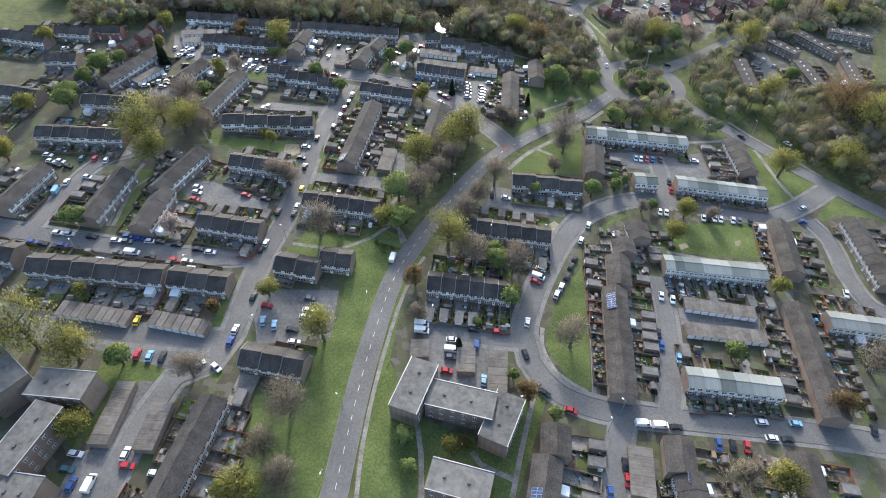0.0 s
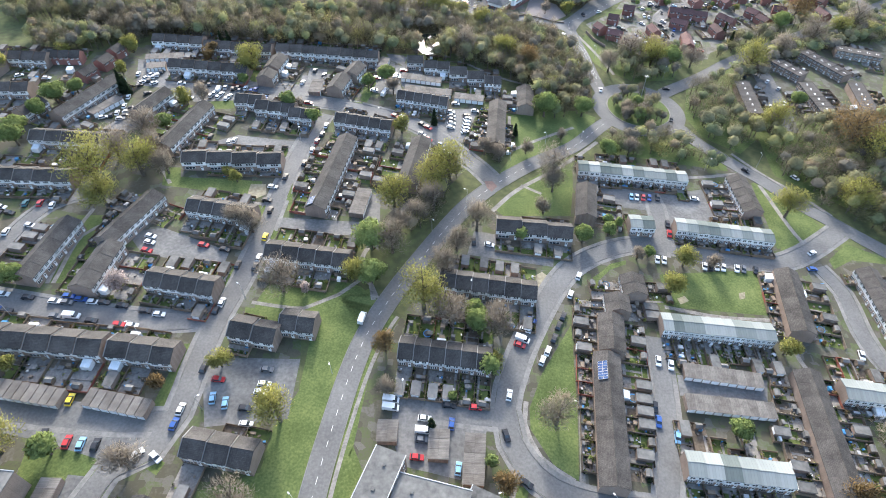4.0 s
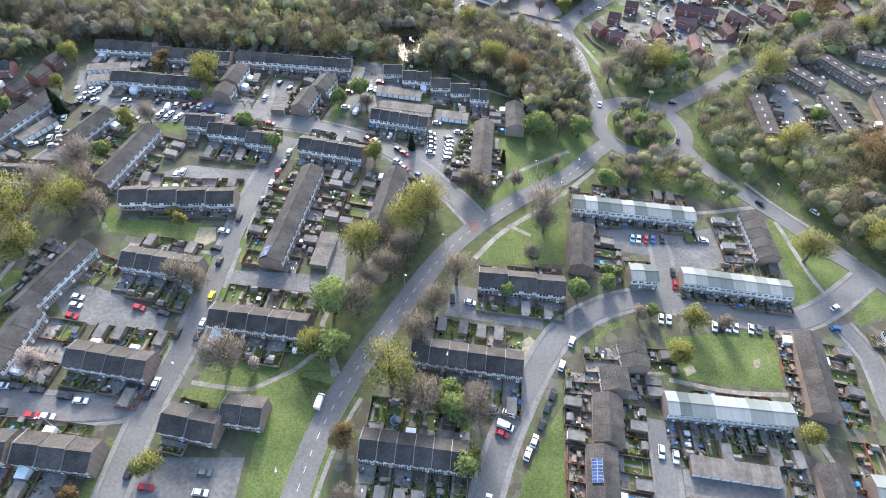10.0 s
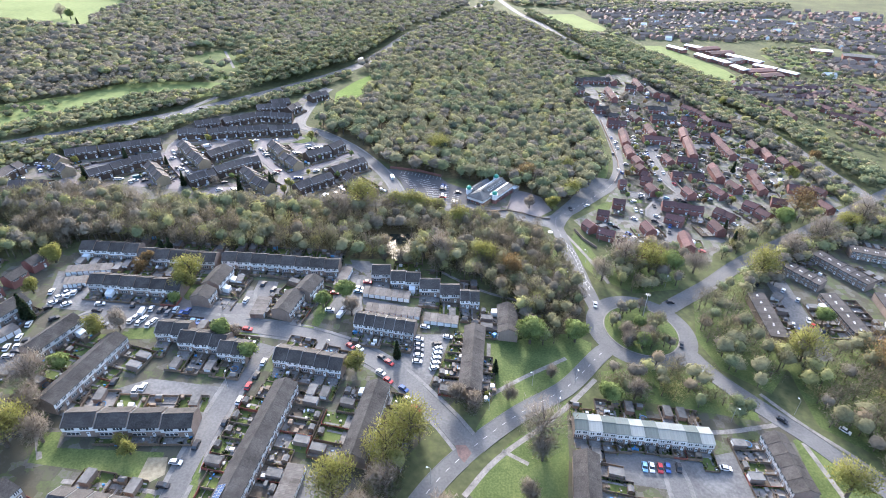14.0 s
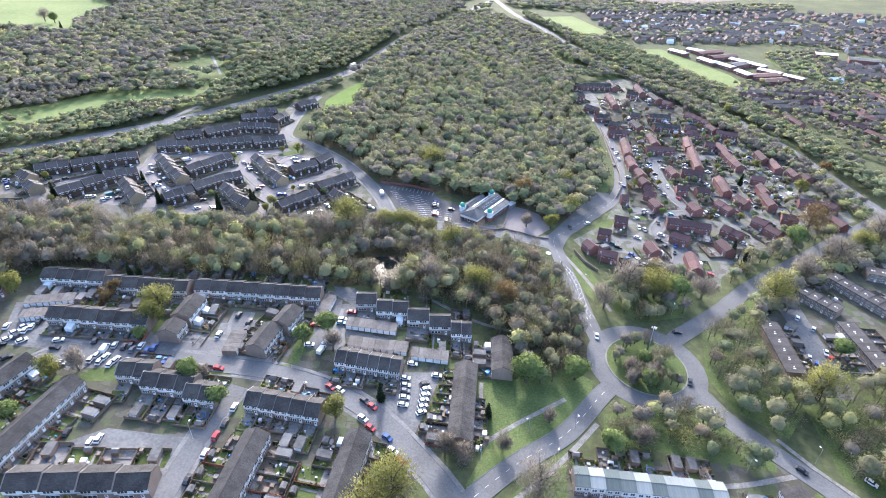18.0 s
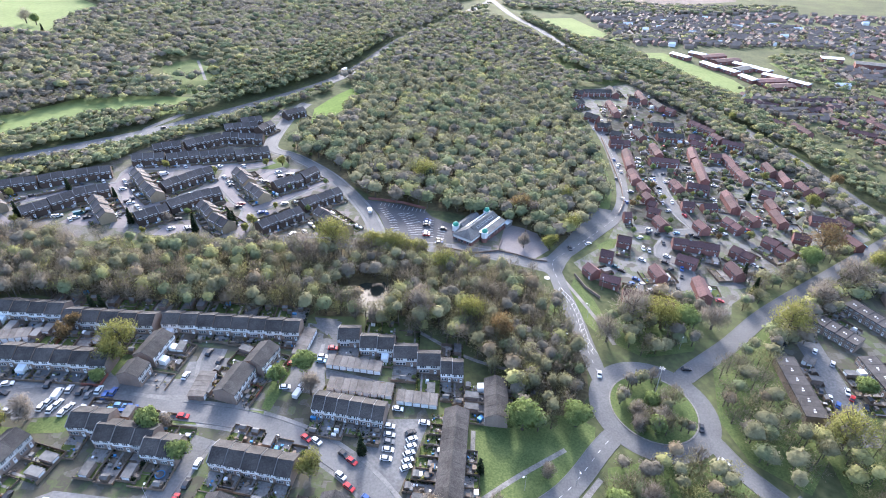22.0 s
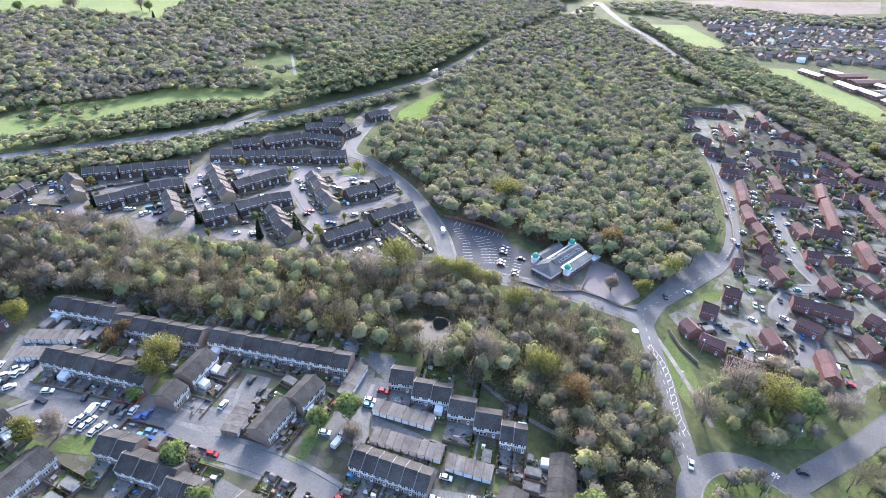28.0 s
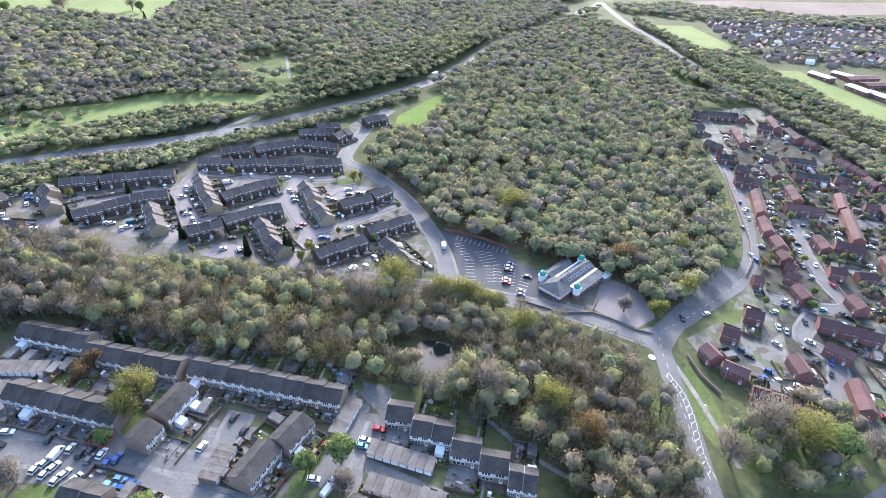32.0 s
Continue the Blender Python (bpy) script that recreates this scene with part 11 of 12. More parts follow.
garden(-177.8, 477.5, 3.77, 5.7, 3.6, 2155, False)
garden(-173.1, 480.9, 3.77, 5.7, 3.6, 2156, False)
garden(-171.8, 492.1, 0.79, 6.3, 6.5, 2157, False)
garden(-167.4, 496.6, 0.79, 6.3, 6.5, 2158, False)
garden(-163.0, 501.1, 0.79, 6.3, 6.5, 2159, False)
garden(-158.5, 505.6, 0.79, 6.3, 6.5, 2160, False)
garden(-165.6, 486.0, 3.94, 6.3, 3.6, 2161, False)
garden(-161.1, 490.5, 3.94, 6.3, 3.6, 2162, False)
garden(-156.7, 495.0, 3.94, 6.3, 3.6, 2163, False)
garden(-152.3, 499.5, 3.94, 6.3, 3.6, 2164, False)
garden(-151.3, 511.9, 0.17, 5.5, 6.5, 2165, False)
garden(-145.8, 512.8, 0.17, 5.5, 6.5, 2166, False)
garden(-140.4, 513.7, 0.17, 5.5, 6.5, 2167, False)
garden(-134.9, 514.7, 0.17, 5.5, 6.5, 2168, False)
garden(-129.5, 515.6, 0.17, 5.5, 6.5, 2169, False)
garden(-144.4, 504.1, 3.31, 5.5, 3.6, 2170, False)
garden(-138.9, 505.1, 3.31, 5.5, 3.6, 2171, False)
garden(-133.5, 506.0, 3.31, 5.5, 3.6, 2172, False)
garden(-128.0, 506.9, 3.31, 5.5, 3.6, 2173, False)
garden(-158.0, 527.2, 0.49, 5.9, 6.5, 2174, False)
garden(-152.8, 530.0, 0.49, 5.9, 6.5, 2175, False)
garden(-148.6, 522.2, 3.64, 5.9, 3.6, 2176, False)
garden(-143.4, 525.0, 3.64, 5.9, 3.6, 2177, False)
garden(-134.8, 537.2, 1.24, 4.9, 6.5, 2178, False)
garden(-129.6, 525.2, 4.38, 4.9, 3.6, 2179, False)
garden(-128.0, 529.8, 4.38, 4.9, 3.6, 2180, False)
garden(-126.4, 534.4, 4.38, 4.9, 3.6, 2181, False)
garden(-152.5, 541.4, 0.63, 5.2, 6.5, 2182, False)
garden(-148.3, 544.4, 0.63, 5.2, 6.5, 2183, False)
garden(-144.1, 547.5, 0.63, 5.2, 6.5, 2184, False)
garden(-239.0, 405.2, -0.55, 5.3, 6.5, 2185, False)
garden(-234.5, 402.4, -0.55, 5.3, 6.5, 2186, False)
garden(-243.6, 397.8, 2.59, 5.3, 3.6, 2187, False)
garden(-239.1, 395.0, 2.59, 5.3, 3.6, 2188, False)
garden(-227.0, 394.4, -0.62, 4.3, 6.5, 2189, False)
garden(-232.1, 387.3, 2.52, 4.3, 3.6, 2190, False)
garden(-234.7, 371.1, 0.26, 6.0, 6.5, 2191, False)
garden(-228.8, 372.6, 0.26, 6.0, 6.5, 2192, False)
garden(-238.3, 361.0, 3.40, 6.0, 3.6, 2193, False)
garden(-232.4, 362.5, 3.40, 6.0, 3.6, 2194, False)
garden(-226.6, 364.1, 3.40, 6.0, 3.6, 2195, False)
garden(120.9, 710.9, -0.45, 4.9, 7.5, 3001, False)
garden(117.9, 704.8, 2.69, 4.9, 7.5, 3002, False)
garden(122.4, 702.6, 2.69, 4.9, 5.5, 3003, False)
garden(108.9, 670.7, 0.70, 5.2, 7.5, 3004, False)
garden(112.8, 674.0, 0.70, 5.2, 7.5, 3005, False)
garden(116.7, 677.3, 0.70, 5.2, 7.5, 3006, False)
garden(113.3, 665.5, 3.84, 5.2, 7.5, 3007, False)
garden(117.2, 668.8, 3.84, 5.2, 7.5, 3008, False)
garden(121.1, 672.1, 3.84, 5.2, 7.5, 3009, False)
garden(229.4, 633.0, -0.98, 7.9, 7.5, 3010, False)
garden(224.2, 629.6, 2.16, 7.9, 7.5, 3011, False)
garden(127.6, 715.1, 0.29, 6.2, 7.5, 3012, False)
garden(133.5, 716.9, 0.29, 6.2, 7.5, 3013, False)
garden(139.4, 718.7, 0.29, 6.2, 7.5, 3014, False)
garden(145.4, 720.4, 0.29, 6.2, 7.5, 3015, False)
garden(135.4, 710.4, 3.43, 6.2, 7.5, 3016, False)
garden(141.4, 712.1, 3.43, 6.2, 7.5, 3017, False)
garden(147.3, 713.9, 3.43, 6.2, 7.5, 3018, False)
garden(159.7, 732.8, -1.45, 5.9, 7.5, 3019, False)
garden(160.5, 727.0, -1.45, 5.9, 7.5, 3020, False)
garden(161.2, 721.2, -1.45, 5.9, 7.5, 3021, False)
garden(161.9, 715.3, -1.45, 5.9, 7.5, 3022, False)
garden(153.0, 732.0, 1.69, 5.9, 7.5, 3023, False)
garden(153.7, 726.1, 1.69, 5.9, 7.5, 3024, False)
garden(150.7, 683.0, -1.51, 6.8, 7.5, 3025, False)
garden(144.4, 682.6, 1.64, 6.8, 7.5, 3026, False)
garden(187.4, 726.2, -1.54, 7.0, 5.5, 3027, False)
garden(187.6, 719.3, -1.54, 7.0, 7.5, 3028, False)
garden(181.2, 726.0, 1.60, 7.0, 7.5, 3029, False)
garden(181.4, 719.1, 1.60, 7.0, 7.5, 3030, False)
garden(181.6, 712.1, 1.60, 7.0, 7.5, 3031, False)
garden(197.1, 701.4, -1.37, 7.2, 7.5, 3032, False)
garden(198.5, 694.4, -1.37, 7.2, 7.5, 3033, False)
garden(199.9, 687.4, -1.37, 7.2, 7.5, 3034, False)
garden(191.9, 693.1, 1.77, 7.2, 7.5, 3035, False)
garden(193.3, 686.1, 1.77, 7.2, 7.5, 3036, False)
garden(171.9, 702.5, -0.19, 5.6, 7.5, 3037, False)
garden(177.4, 701.5, -0.19, 5.6, 5.5, 3038, False)
garden(170.6, 695.8, 2.95, 5.6, 7.5, 3039, False)
garden(176.1, 694.8, 2.95, 5.6, 7.5, 3040, False)
garden(179.0, 636.2, 0.08, 6.4, 7.5, 3041, False)
garden(185.4, 636.7, 0.08, 6.4, 3.8, 3042, False)
garden(185.9, 629.9, 3.23, 6.4, 3.8, 3043, False)
garden(193.3, 604.7, 3.20, 7.4, 7.5, 3044, False)
garden(206.5, 679.5, -0.90, 8.8, 7.5, 3045, False)
garden(165.2, 633.4, -0.47, 8.2, 7.5, 3046, False)
garden(162.8, 565.4, 1.59, 6.8, 5.5, 3047, False)
garden(204.2, 608.2, 2.93, 4.9, 7.5, 3048, False)
garden(209.0, 607.1, 2.93, 4.9, 5.5, 3049, False)
garden(208.9, 596.7, -0.46, 5.4, 5.5, 3050, False)
garden(231.7, 613.8, -1.27, 6.3, 7.5, 3051, False)
garden(237.6, 606.4, -0.36, 5.7, 5.5, 3052, False)
garden(190.2, 565.8, 1.40, 7.3, 7.5, 3053, False)
garden(176.3, 509.7, 2.90, 7.4, 7.5, 3054, False)
garden(183.5, 507.9, 2.90, 7.4, 7.5, 3055, False)
garden(213.4, 575.5, -0.28, 7.9, 7.5, 3056, False)
garden(218.3, 541.1, 1.65, 7.2, 7.5, 3057, False)
garden(193.8, 487.0, 1.53, 8.1, 7.5, 3058, False)
garden(114.4, 431.0, -0.20, 7.9, 7.5, 3059, False)
garden(164.3, 433.5, -0.14, 8.6, 7.5, 3060, False)
garden(154.9, 428.5, 3.00, 8.6, 5.5, 3061, False)
garden(149.2, 392.1, -1.61, 8.4, 7.5, 3062, False)
garden(249.5, 537.8, 1.51, 8.9, 7.5, 3063, False)
garden(253.2, 475.8, 2.94, 6.9, 7.5, 3064, False)
garden(185.2, 427.5, -0.84, 6.3, 7.5, 3065, False)
garden(176.4, 428.0, 2.31, 6.3, 7.5, 3066, False)
lone("far_garden_fences", FAR_FENCE, M["timber"], label="many weathered timber garden fences", category="fences", kind="stuff")
lone("far_lawns", FAR_PLOT["lawn"], M["lawn"], label="many small garden lawns", category="lawns", kind="stuff")
lone("far_patios", FAR_PLOT["paving"], M["paving"], label="many small slabbed patios and drives", category="patios", kind="stuff")
lone("far_flower_beds", FAR_PLOT["soil"], M["soil"], label="many dug garden beds", category="flower beds", kind="stuff")
lone("garden_clutter", CLUTTER, M["timber"], M["pale"], M["steel"], M["blue_plastic"], M["felt"], M["paving"], label="tubs, boxes, boards and tables scattered in gardens", category="garden clutter", kind="stuff")
plants_mesh()

# ---- trees ----
tree(-125.6, 89.7, 12.7, "spring")
tree(-110.3, 86.6, 9.1, "spring")
tree(-139.3, 197.5, 13.7, "spring")
tree(-125.2, 207.0, 10.0, "spring")
tree(-139.6, 215.7, 8.9, "bare")
tree(-21.5, 180.0, 8.7, "green")
tree(2.0, 154.8, 10.3, "spring")
tree(12.9, 147.9, 7.8, "bare")
tree(21.7, 147.8, 5.5, "green")
tree(30.0, 147.9, 7.3, "bare")
tree(-8.7, 134.9, 4.6, "bronze")
tree(-49.3, 154.4, 9.2, "bare")
tree(-41.1, 155.1, 2.6, "blossom")
tree(-24.9, 163.5, 5.3, "spring")
tree(-69.4, 181.6, 6.1, "bare")
tree(63.2, 197.8, 5.2, "green")
tree(96.0, 175.4, 5.5, "spring")
tree(103.9, 190.8, 5.7, "spring")
tree(219.5, 273.8, 16.3, "spring")
tree(190.9, 239.5, 9.3, "spring")
tree(135.5, 102.0, 6.0, "bronze")
tree(155.5, 119.8, 10.7, "bare")
tree(48.5, 115.1, 7.5, "bare")
tree(33.2, 92.9, 4.4, "bronze")
tree(-39.6, 78.0, 8.3, "bare")
tree(-36.3, 105.4, 8.7, "spring")
tree(-60.0, 121.3, 4.6, "spring")
tree(-73.4, 86.2, 5.9, "bare")
tree(-97.9, 64.2, 5.4, "spring")
tree(-46.0, 53.0, 7.5, "spring")
tree(-35.3, 56.2, 6.8, "bare")
tree(-44.3, 64.7, 6.2, "bare")
tree(10.2, 73.0, 3.3, "spring")
tree(14.4, 75.0, 2.5, "spring")
tree(-4.2, 74.0, 3.3, "green")
tree(-1.8, 64.8, 3.2, "green")
tree(9.5, 109.4, 1.7, "pine")
tree(15.4, 119.3, 1.8, "green")
tree(-5.6, 119.6, 3.9, "bare")
tree(28.6, 135.1, 3.4, "spring")
tree(95.2, 72.5, 6.4, "bare")
tree(107.8, 72.9, 6.4, "spring")
tree(-105.2, 146.4, 4.5, "blossom")
tree(-140.4, 145.1, 4.5, "green")
tree(-122.7, 111.6, 2.9, "spring")
tree(-75.9, 111.5, 2.9, "bronze")
tree(41.8, 87.2, 3.0, "green")
tree(-201.1, 209.7, 6.1, "spring")
tree(-190.3, 176.3, 6.1, "spring")
tree(28.5, 99.9, 2.3, "green")
tree(-11.9, 191.2, 6.3, "bare")
tree(80.2, 259.2, 5.6, "green")
tree(91.2, 262.7, 4.8, "bare")
tree(157.8, 229.0, 8.9, "spring")
tree(50.2, 288.0, 8.1, "green")
tree(70.5, 292.6, 6.5, "green")
tree(35.1, 267.5, 2.1, "pine")
tree(-20.8, 259.4, 4.8, "spring")
tree(-1.5, 219.7, 9.7, "spring")
tree(5.4, 228.5, 10.6, "spring")
tree(-16.0, 203.8, 10.1, "spring")
tree(-5.5, 198.5, 6.1, "bare")
tree(20.2, 249.3, 5.1, "bare")
tree(27.6, 245.7, 4.8, "bare")
tree(52.0, 228.1, 6.3, "bare")
tree(19.3, 197.6, 7.9, "bare")
tree(11.8, 185.0, 6.2, "bare")
tree(-107.7, 295.8, 5.8, "spring")
tree(-133.6, 304.6, 4.0, "bronze")
tree(-121.4, 265.6, 5.6, "bare")
tree(-128.9, 260.7, 4.9, "spring")
tree(-129.1, 240.0, 4.8, "green")
tree(-107.4, 284.7, 3.5, "green")
tree(-74.0, 269.6, 3.1, "bare")
tree(-29.9, 291.8, 4.8, "bare")
tree(-43.9, 295.5, 4.5, "green")
tree(-5.8, 269.2, 2.6, "pine")
tree(-126.1, 220.4, 6.8, "bare")
tree(-115.5, 210.3, 6.5, "bare")
tree(-90.3, 213.1, 2.7, "spring")
tree(74.9, 210.3, 2.9, "green")
tree(79.6, 209.9, 2.4, "green")
tree(0.4, 206.6, 7.3, "bare")
tree(-75.1, 184.4, 5.8, "bare")
tree(40.3, 254.1, 3.9, "bare")
tree(58.3, 268.7, 3.3, "bare")
tree(-128.3, 322.3, 2.6, "pine")
tree(-132.2, 321.5, 2.3, "pine")
tree(47.3, 212.9, 4.5, "bare")
tree(-159.5, 265.3, 2.9, "pine")
tree(90.0, 193.9, 2.9, "green")
tree(85.1, 191.6, 3.7, "bare")
tree(-108.2, 302.7, 7.8, "spring")

tree(12.8, 380.3, 7.8, "spring")
tree(-133.0, 310.7, 4.0, "bronze")
tree(29.2, 342.6, 8.3, "spring")
tree(41.6, 331.8, 8.3, "bronze")
tree(4.5, 341.8, 9.4, "bare")
tree(54, 450.5, 8.5, "bronze")
tree(47, 447, 5, "spring")
tree(61, 447, 6.5, "bare")
tree(55.3, 413.3, 4.6, "bare")
tree(75, 446, 5.5, "spring")
tree(82.9, 434.8, 7.6, "spring")
tree(69.9, 413.9, 5.0, "spring")
tree(-44.8, 386.2, 11.5, "spring")
tree(-17.9, 392.3, 8.2, "spring")
tree(-25.5, 391.0, 6.4, "spring")
tree(-1.7, 391.0, 6.5, "spring")
tree(-9.2, 391.6, 7.5, "spring")
tree(-55.8, 373.7, 9.3, "bare")
tree(103.7, 357.4, 10.5, "bare")
tree(117.7, 357.1, 9.5, "spring")
tree(90.2, 343.1, 7.4, "bare")
tree(81.9, 470.5, 7.6, "spring")
tree(-8.3, 475.8, 9.8, "spring")
tree(143.7, 447.0, 3.1, "green")
tree(-188.0, 222.5, 6.6, "green")
tree(-78.7, 267.7, 5.5, "green")
tree(-64.0, 258.3, 4.6, "green")
tree(-34.8, 302.5, 5.8, "green")
tree(-129.7, 185.6, 9.0, "spring")
tree(-144.0, 144.0, 4.7, "green")
tree(52.1, 236.6, 10.4, "bare")
tree(177.7, 360.8, 11.4, "spring")
tree(208.7, 288.5, 15.6, "bronze")
tree(172.1, 297.8, 10.0, "spring")
tree(74.8, 203.8, 4.2, "green")
tree(-96.7, 87.6, 5.1, "green")
tree(20.3, 153.2, 4.4, "green")
tree(26.9, 131.2, 4.5, "green")
tree(132.6, 152.8, 4.4, "spring")
tree(106.4, 118.7, 4.3, "green")
tree(-185.9, 217.2, 6.4, "green")
tree(-187.9, 238.7, 5.5, "green")
tree(-186.7, 250.6, 6.3, "green")
tree(-182.3, 260.6, 4.5, "green")
tree(-207.0, 294.0, 4.2, "spring")
tree(-175.5, 304.5, 5.5, "spring")
tree(-170.0, 281.5, 4.1, "spring")
tree(-133.8, 231.8, 8.4, "bare")
tree(-85.5, 209.9, 3.4, "spring")
tree(-162.2, 266.4, 3.4, "pine")
tree(-228.6, 272.6, 5.4, "spring")
tree(231.4, 441.1, 12.2, "bronze")
tree(175.0, 393.4, 3.0, "pine")
tree(173.7, 406.1, 2.8, "pine")
tree(195.7, 327.2, 5.7, "green")
tree(257.1, 426.6, 8.2, "spring")
tree(272.5, 438.5, 11.3, "bare")
tree(217.2, 425.9, 8.2, "green")
tree(232.1, 406.2, 11.4, "bare")
tree(206.2, 388.1, 8.3, "bare")
tree(142.5, 360.5, 7.7, "bare")
tree(128.1, 357.6, 7.7, "green")
tree(115.4, 191.2, 3.9, "bare")
tree(37.7, 195.4, 3.5, "green")
tree(-18.2, 163.4, 6.5, "green")
tree(-13.2, 179.6, 8.5, "bare")
tree(8.9, 173.7, 7.4, "bare")
tree(95.9, 299.8, 4.5, "bare")
tree(101.4, 306.7, 4.0, "green")
tree(105.6, 298.4, 4.5, "bare")
tree(100.9, 294.3, 4.5, "green")
tree(94.6, 293.7, 3.9, "bare")
tree(106.0, 306.7, 3.7, "bare")
tree(194.4, 659.4, 1.6, "bronze")
tree(254.8, 590.6, 1.8, "green")
tree(250.6, 650.1, 2.8, "bronze")
tree(249.9, 513.5, 1.9, "bronze")
tree(248.7, 581.4, 2.1, "green")
tree(167.6, 615.1, 1.5, "bronze")
tree(245.9, 488.1, 3.1, "bare")
tree(170.6, 667.2, 1.7, "bare")
tree(156.7, 541.8, 2.4, "green")
tree(222.3, 591.5, 1.9, "bronze")
tree(231.0, 649.3, 2.9, "bare")
tree(136.3, 664.0, 1.6, "spring")
tree(240.8, 512.8, 2.3, "bare")
tree(136.3, 611.7, 3.1, "bare")
tree(198.4, 648.3, 2.2, "bare")
tree(207.8, 633.0, 2.0, "spring")
tree(216.5, 601.6, 2.3, "green")
tree(172.4, 649.5, 1.6, "green")
tree(119.8, 566.6, 2.3, "bare")
tree(126.5, 459.5, 1.6, "green")
tree(145.9, 531.7, 2.4, "spring")
tree(189.1, 588.7, 3.0, "bronze")
tree(239.6, 655.4, 1.9, "green")
tree(213.7, 487.7, 1.6, "spring")
tree(257.3, 474.3, 2.0, "spring")
tree(245.9, 593.3, 1.6, "bare")
tree(180.3, 657.2, 2.5, "bronze")
tree(211.9, 590.4, 1.9, "bare")
tree(230.2, 584.0, 2.9, "bronze")
tree(245.2, 620.3, 1.7, "bare")
tree(242.2, 643.2, 1.5, "green")
tree(152.4, 626.1, 2.8, "bronze")
tree(151.5, 491.8, 2.3, "spring")
tree(137.2, 492.8, 2.7, "bare")
tree(162.4, 645.9, 2.4, "green")
tree(174.3, 623.5, 2.9, "bare")
tree(138.3, 629.1, 3.1, "bare")
tree(218.2, 666.7, 2.9, "bare")
tree(262.1, 490.5, 2.2, "spring")
tree(237.3, 676.8, 2.5, "bare")
tree(256.8, 625.3, 1.9, "bare")
tree(173.1, 537.2, 3.1, "bare")
tree(194.1, 451.2, 2.8, "spring")
tree(174.9, 503.4, 1.9, "spring")
tree(165.4, 675.6, 3.0, "bare")
tree(220.1, 623.6, 2.2, "spring")
tree(231.4, 629.6, 2.8, "green")
tree(221.1, 463.5, 1.7, "bare")
tree(174.4, 447.6, 2.2, "bronze")
tree(149.4, 510.0, 2.5, "bronze")
tree(154.4, 443.7, 1.7, "bare")
tree(261.1, 614.1, 2.2, "bronze")
tree(178.8, 455.8, 1.9, "green")
tree(197.3, 469.1, 2.8, "bare")
tree(228.3, 599.2, 1.8, "green")
tree(139.8, 640.5, 1.8, "bare")
tree(128.6, 478.3, 2.5, "bronze")
tree(205.3, 531.8, 2.5, "spring")
tree(215.3, 656.8, 2.6, "bronze")
tree(208.2, 670.3, 1.5, "bronze")
tree(122.5, 443.9, 2.2, "green")
tree(149.1, 461.5, 2.1, "green")
tree(251.0, 641.9, 1.8, "bare")
tree(200.0, 520.4, 2.3, "bare")
tree(236.5, 483.1, 2.0, "bronze")
tree(234.1, 664.7, 2.7, "bare")
tree(174.0, 468.9, 2.4, "bare")
tree(241.9, 587.1, 1.6, "bare")
tree(255.7, 571.5, 2.2, "bare")
tree(236.4, 560.8, 1.8, "green")
tree(-267.2, 381.0, 1.4, "green")
tree(-259.0, 423.5, 2.0, "bare")
tree(-281.9, 420.0, 2.0, "green")
tree(-244.4, 430.1, 1.2, "spring")
tree(-269.1, 407.7, 1.8, "spring")
tree(-291.3, 408.0, 1.4, "bronze")
tree(-79.7, 521.7, 2.0, "bare")
tree(-226.9, 448.3, 2.1, "spring")
tree(-103.3, 507.6, 1.3, "green")
tree(-248.4, 422.7, 2.1, "bare")
tree(-273.2, 399.8, 2.2, "bronze")
tree(-258.5, 432.7, 1.9, "green")
tree(-270.8, 426.1, 2.0, "green")
tree(-259.4, 415.6, 1.4, "bronze")
tree(-88.3, 497.8, 1.7, "green")
tree(-88.7, 511.0, 1.9, "bare")
tree(-68.6, 488.5, 2.1, "spring")
tree(-256.8, 407.0, 1.2, "spring")
wood([(-241.2, 354.7), (-200.9, 370.1), (-159.1, 366.9), (-113.5, 375.4), (-81.6, 383.2), (-46.3, 390.2), (-20.7, 393.6), (0.1, 393.2), (7.7, 377.0), (-5.3, 358.6), (-37.3, 363.2), (-34.4, 347.4), (-8.2, 342.4), (-46.3, 336.5), (-106.3, 327.6), (-166.7, 327.7), (-201.9, 320.4)], 4.8, 4.9, 12.4, "near", "near", clear=[(-156.6, 358.4, 3.8), (-146.4, 358.6, 3.8), (-134.7, 358.5, 3.8), (-123.1, 358.5, 3.8), (-112.0, 358.7, 3.8), (-101.0, 359.0, 3.8), (-90.1, 359.3, 3.8), (-79.5, 360.0, 3.8), (-68.6, 359.6, 3.8), (-60.6, 359.4, 3.8), (-20.5, 360, 8.5), (-16.5, 348, 8)])
wood([(-3.1, 359.2), (8.8, 377.5), (10.0, 394.9), (30.3, 390.8), (51.9, 386.0), (61.0, 379.1), (68.7, 360.6), (76.1, 342.5), (78.8, 325.3), (53.6, 313.7), (36.7, 329.5), (26.6, 333.3), (0.5, 342.1), (-8.2, 342.4)], 4.8, 4.9, 12.4, "near", "near", clear=[(-20.5, 360, 8.5), (-16.5, 348, 8)])
wood([(-67.4, 473.5), (-38.4, 452.7), (-17.5, 442.5), (12.0, 443.5), (43.7, 436.6), (75.0, 419.2), (99.7, 451.0), (112.6, 484.9), (116.1, 538.7), (111.5, 616.4), (105.3, 678.7), (57.6, 745.8), (2.7, 770.7), (-49.3, 739.2), (-78.5, 693.7), (-84.4, 634.0), (-82.6, 576.2), (-102.2, 544.4), (-105.2, 508.8)], 8, 6.1, 13.3, "mid", "hill")
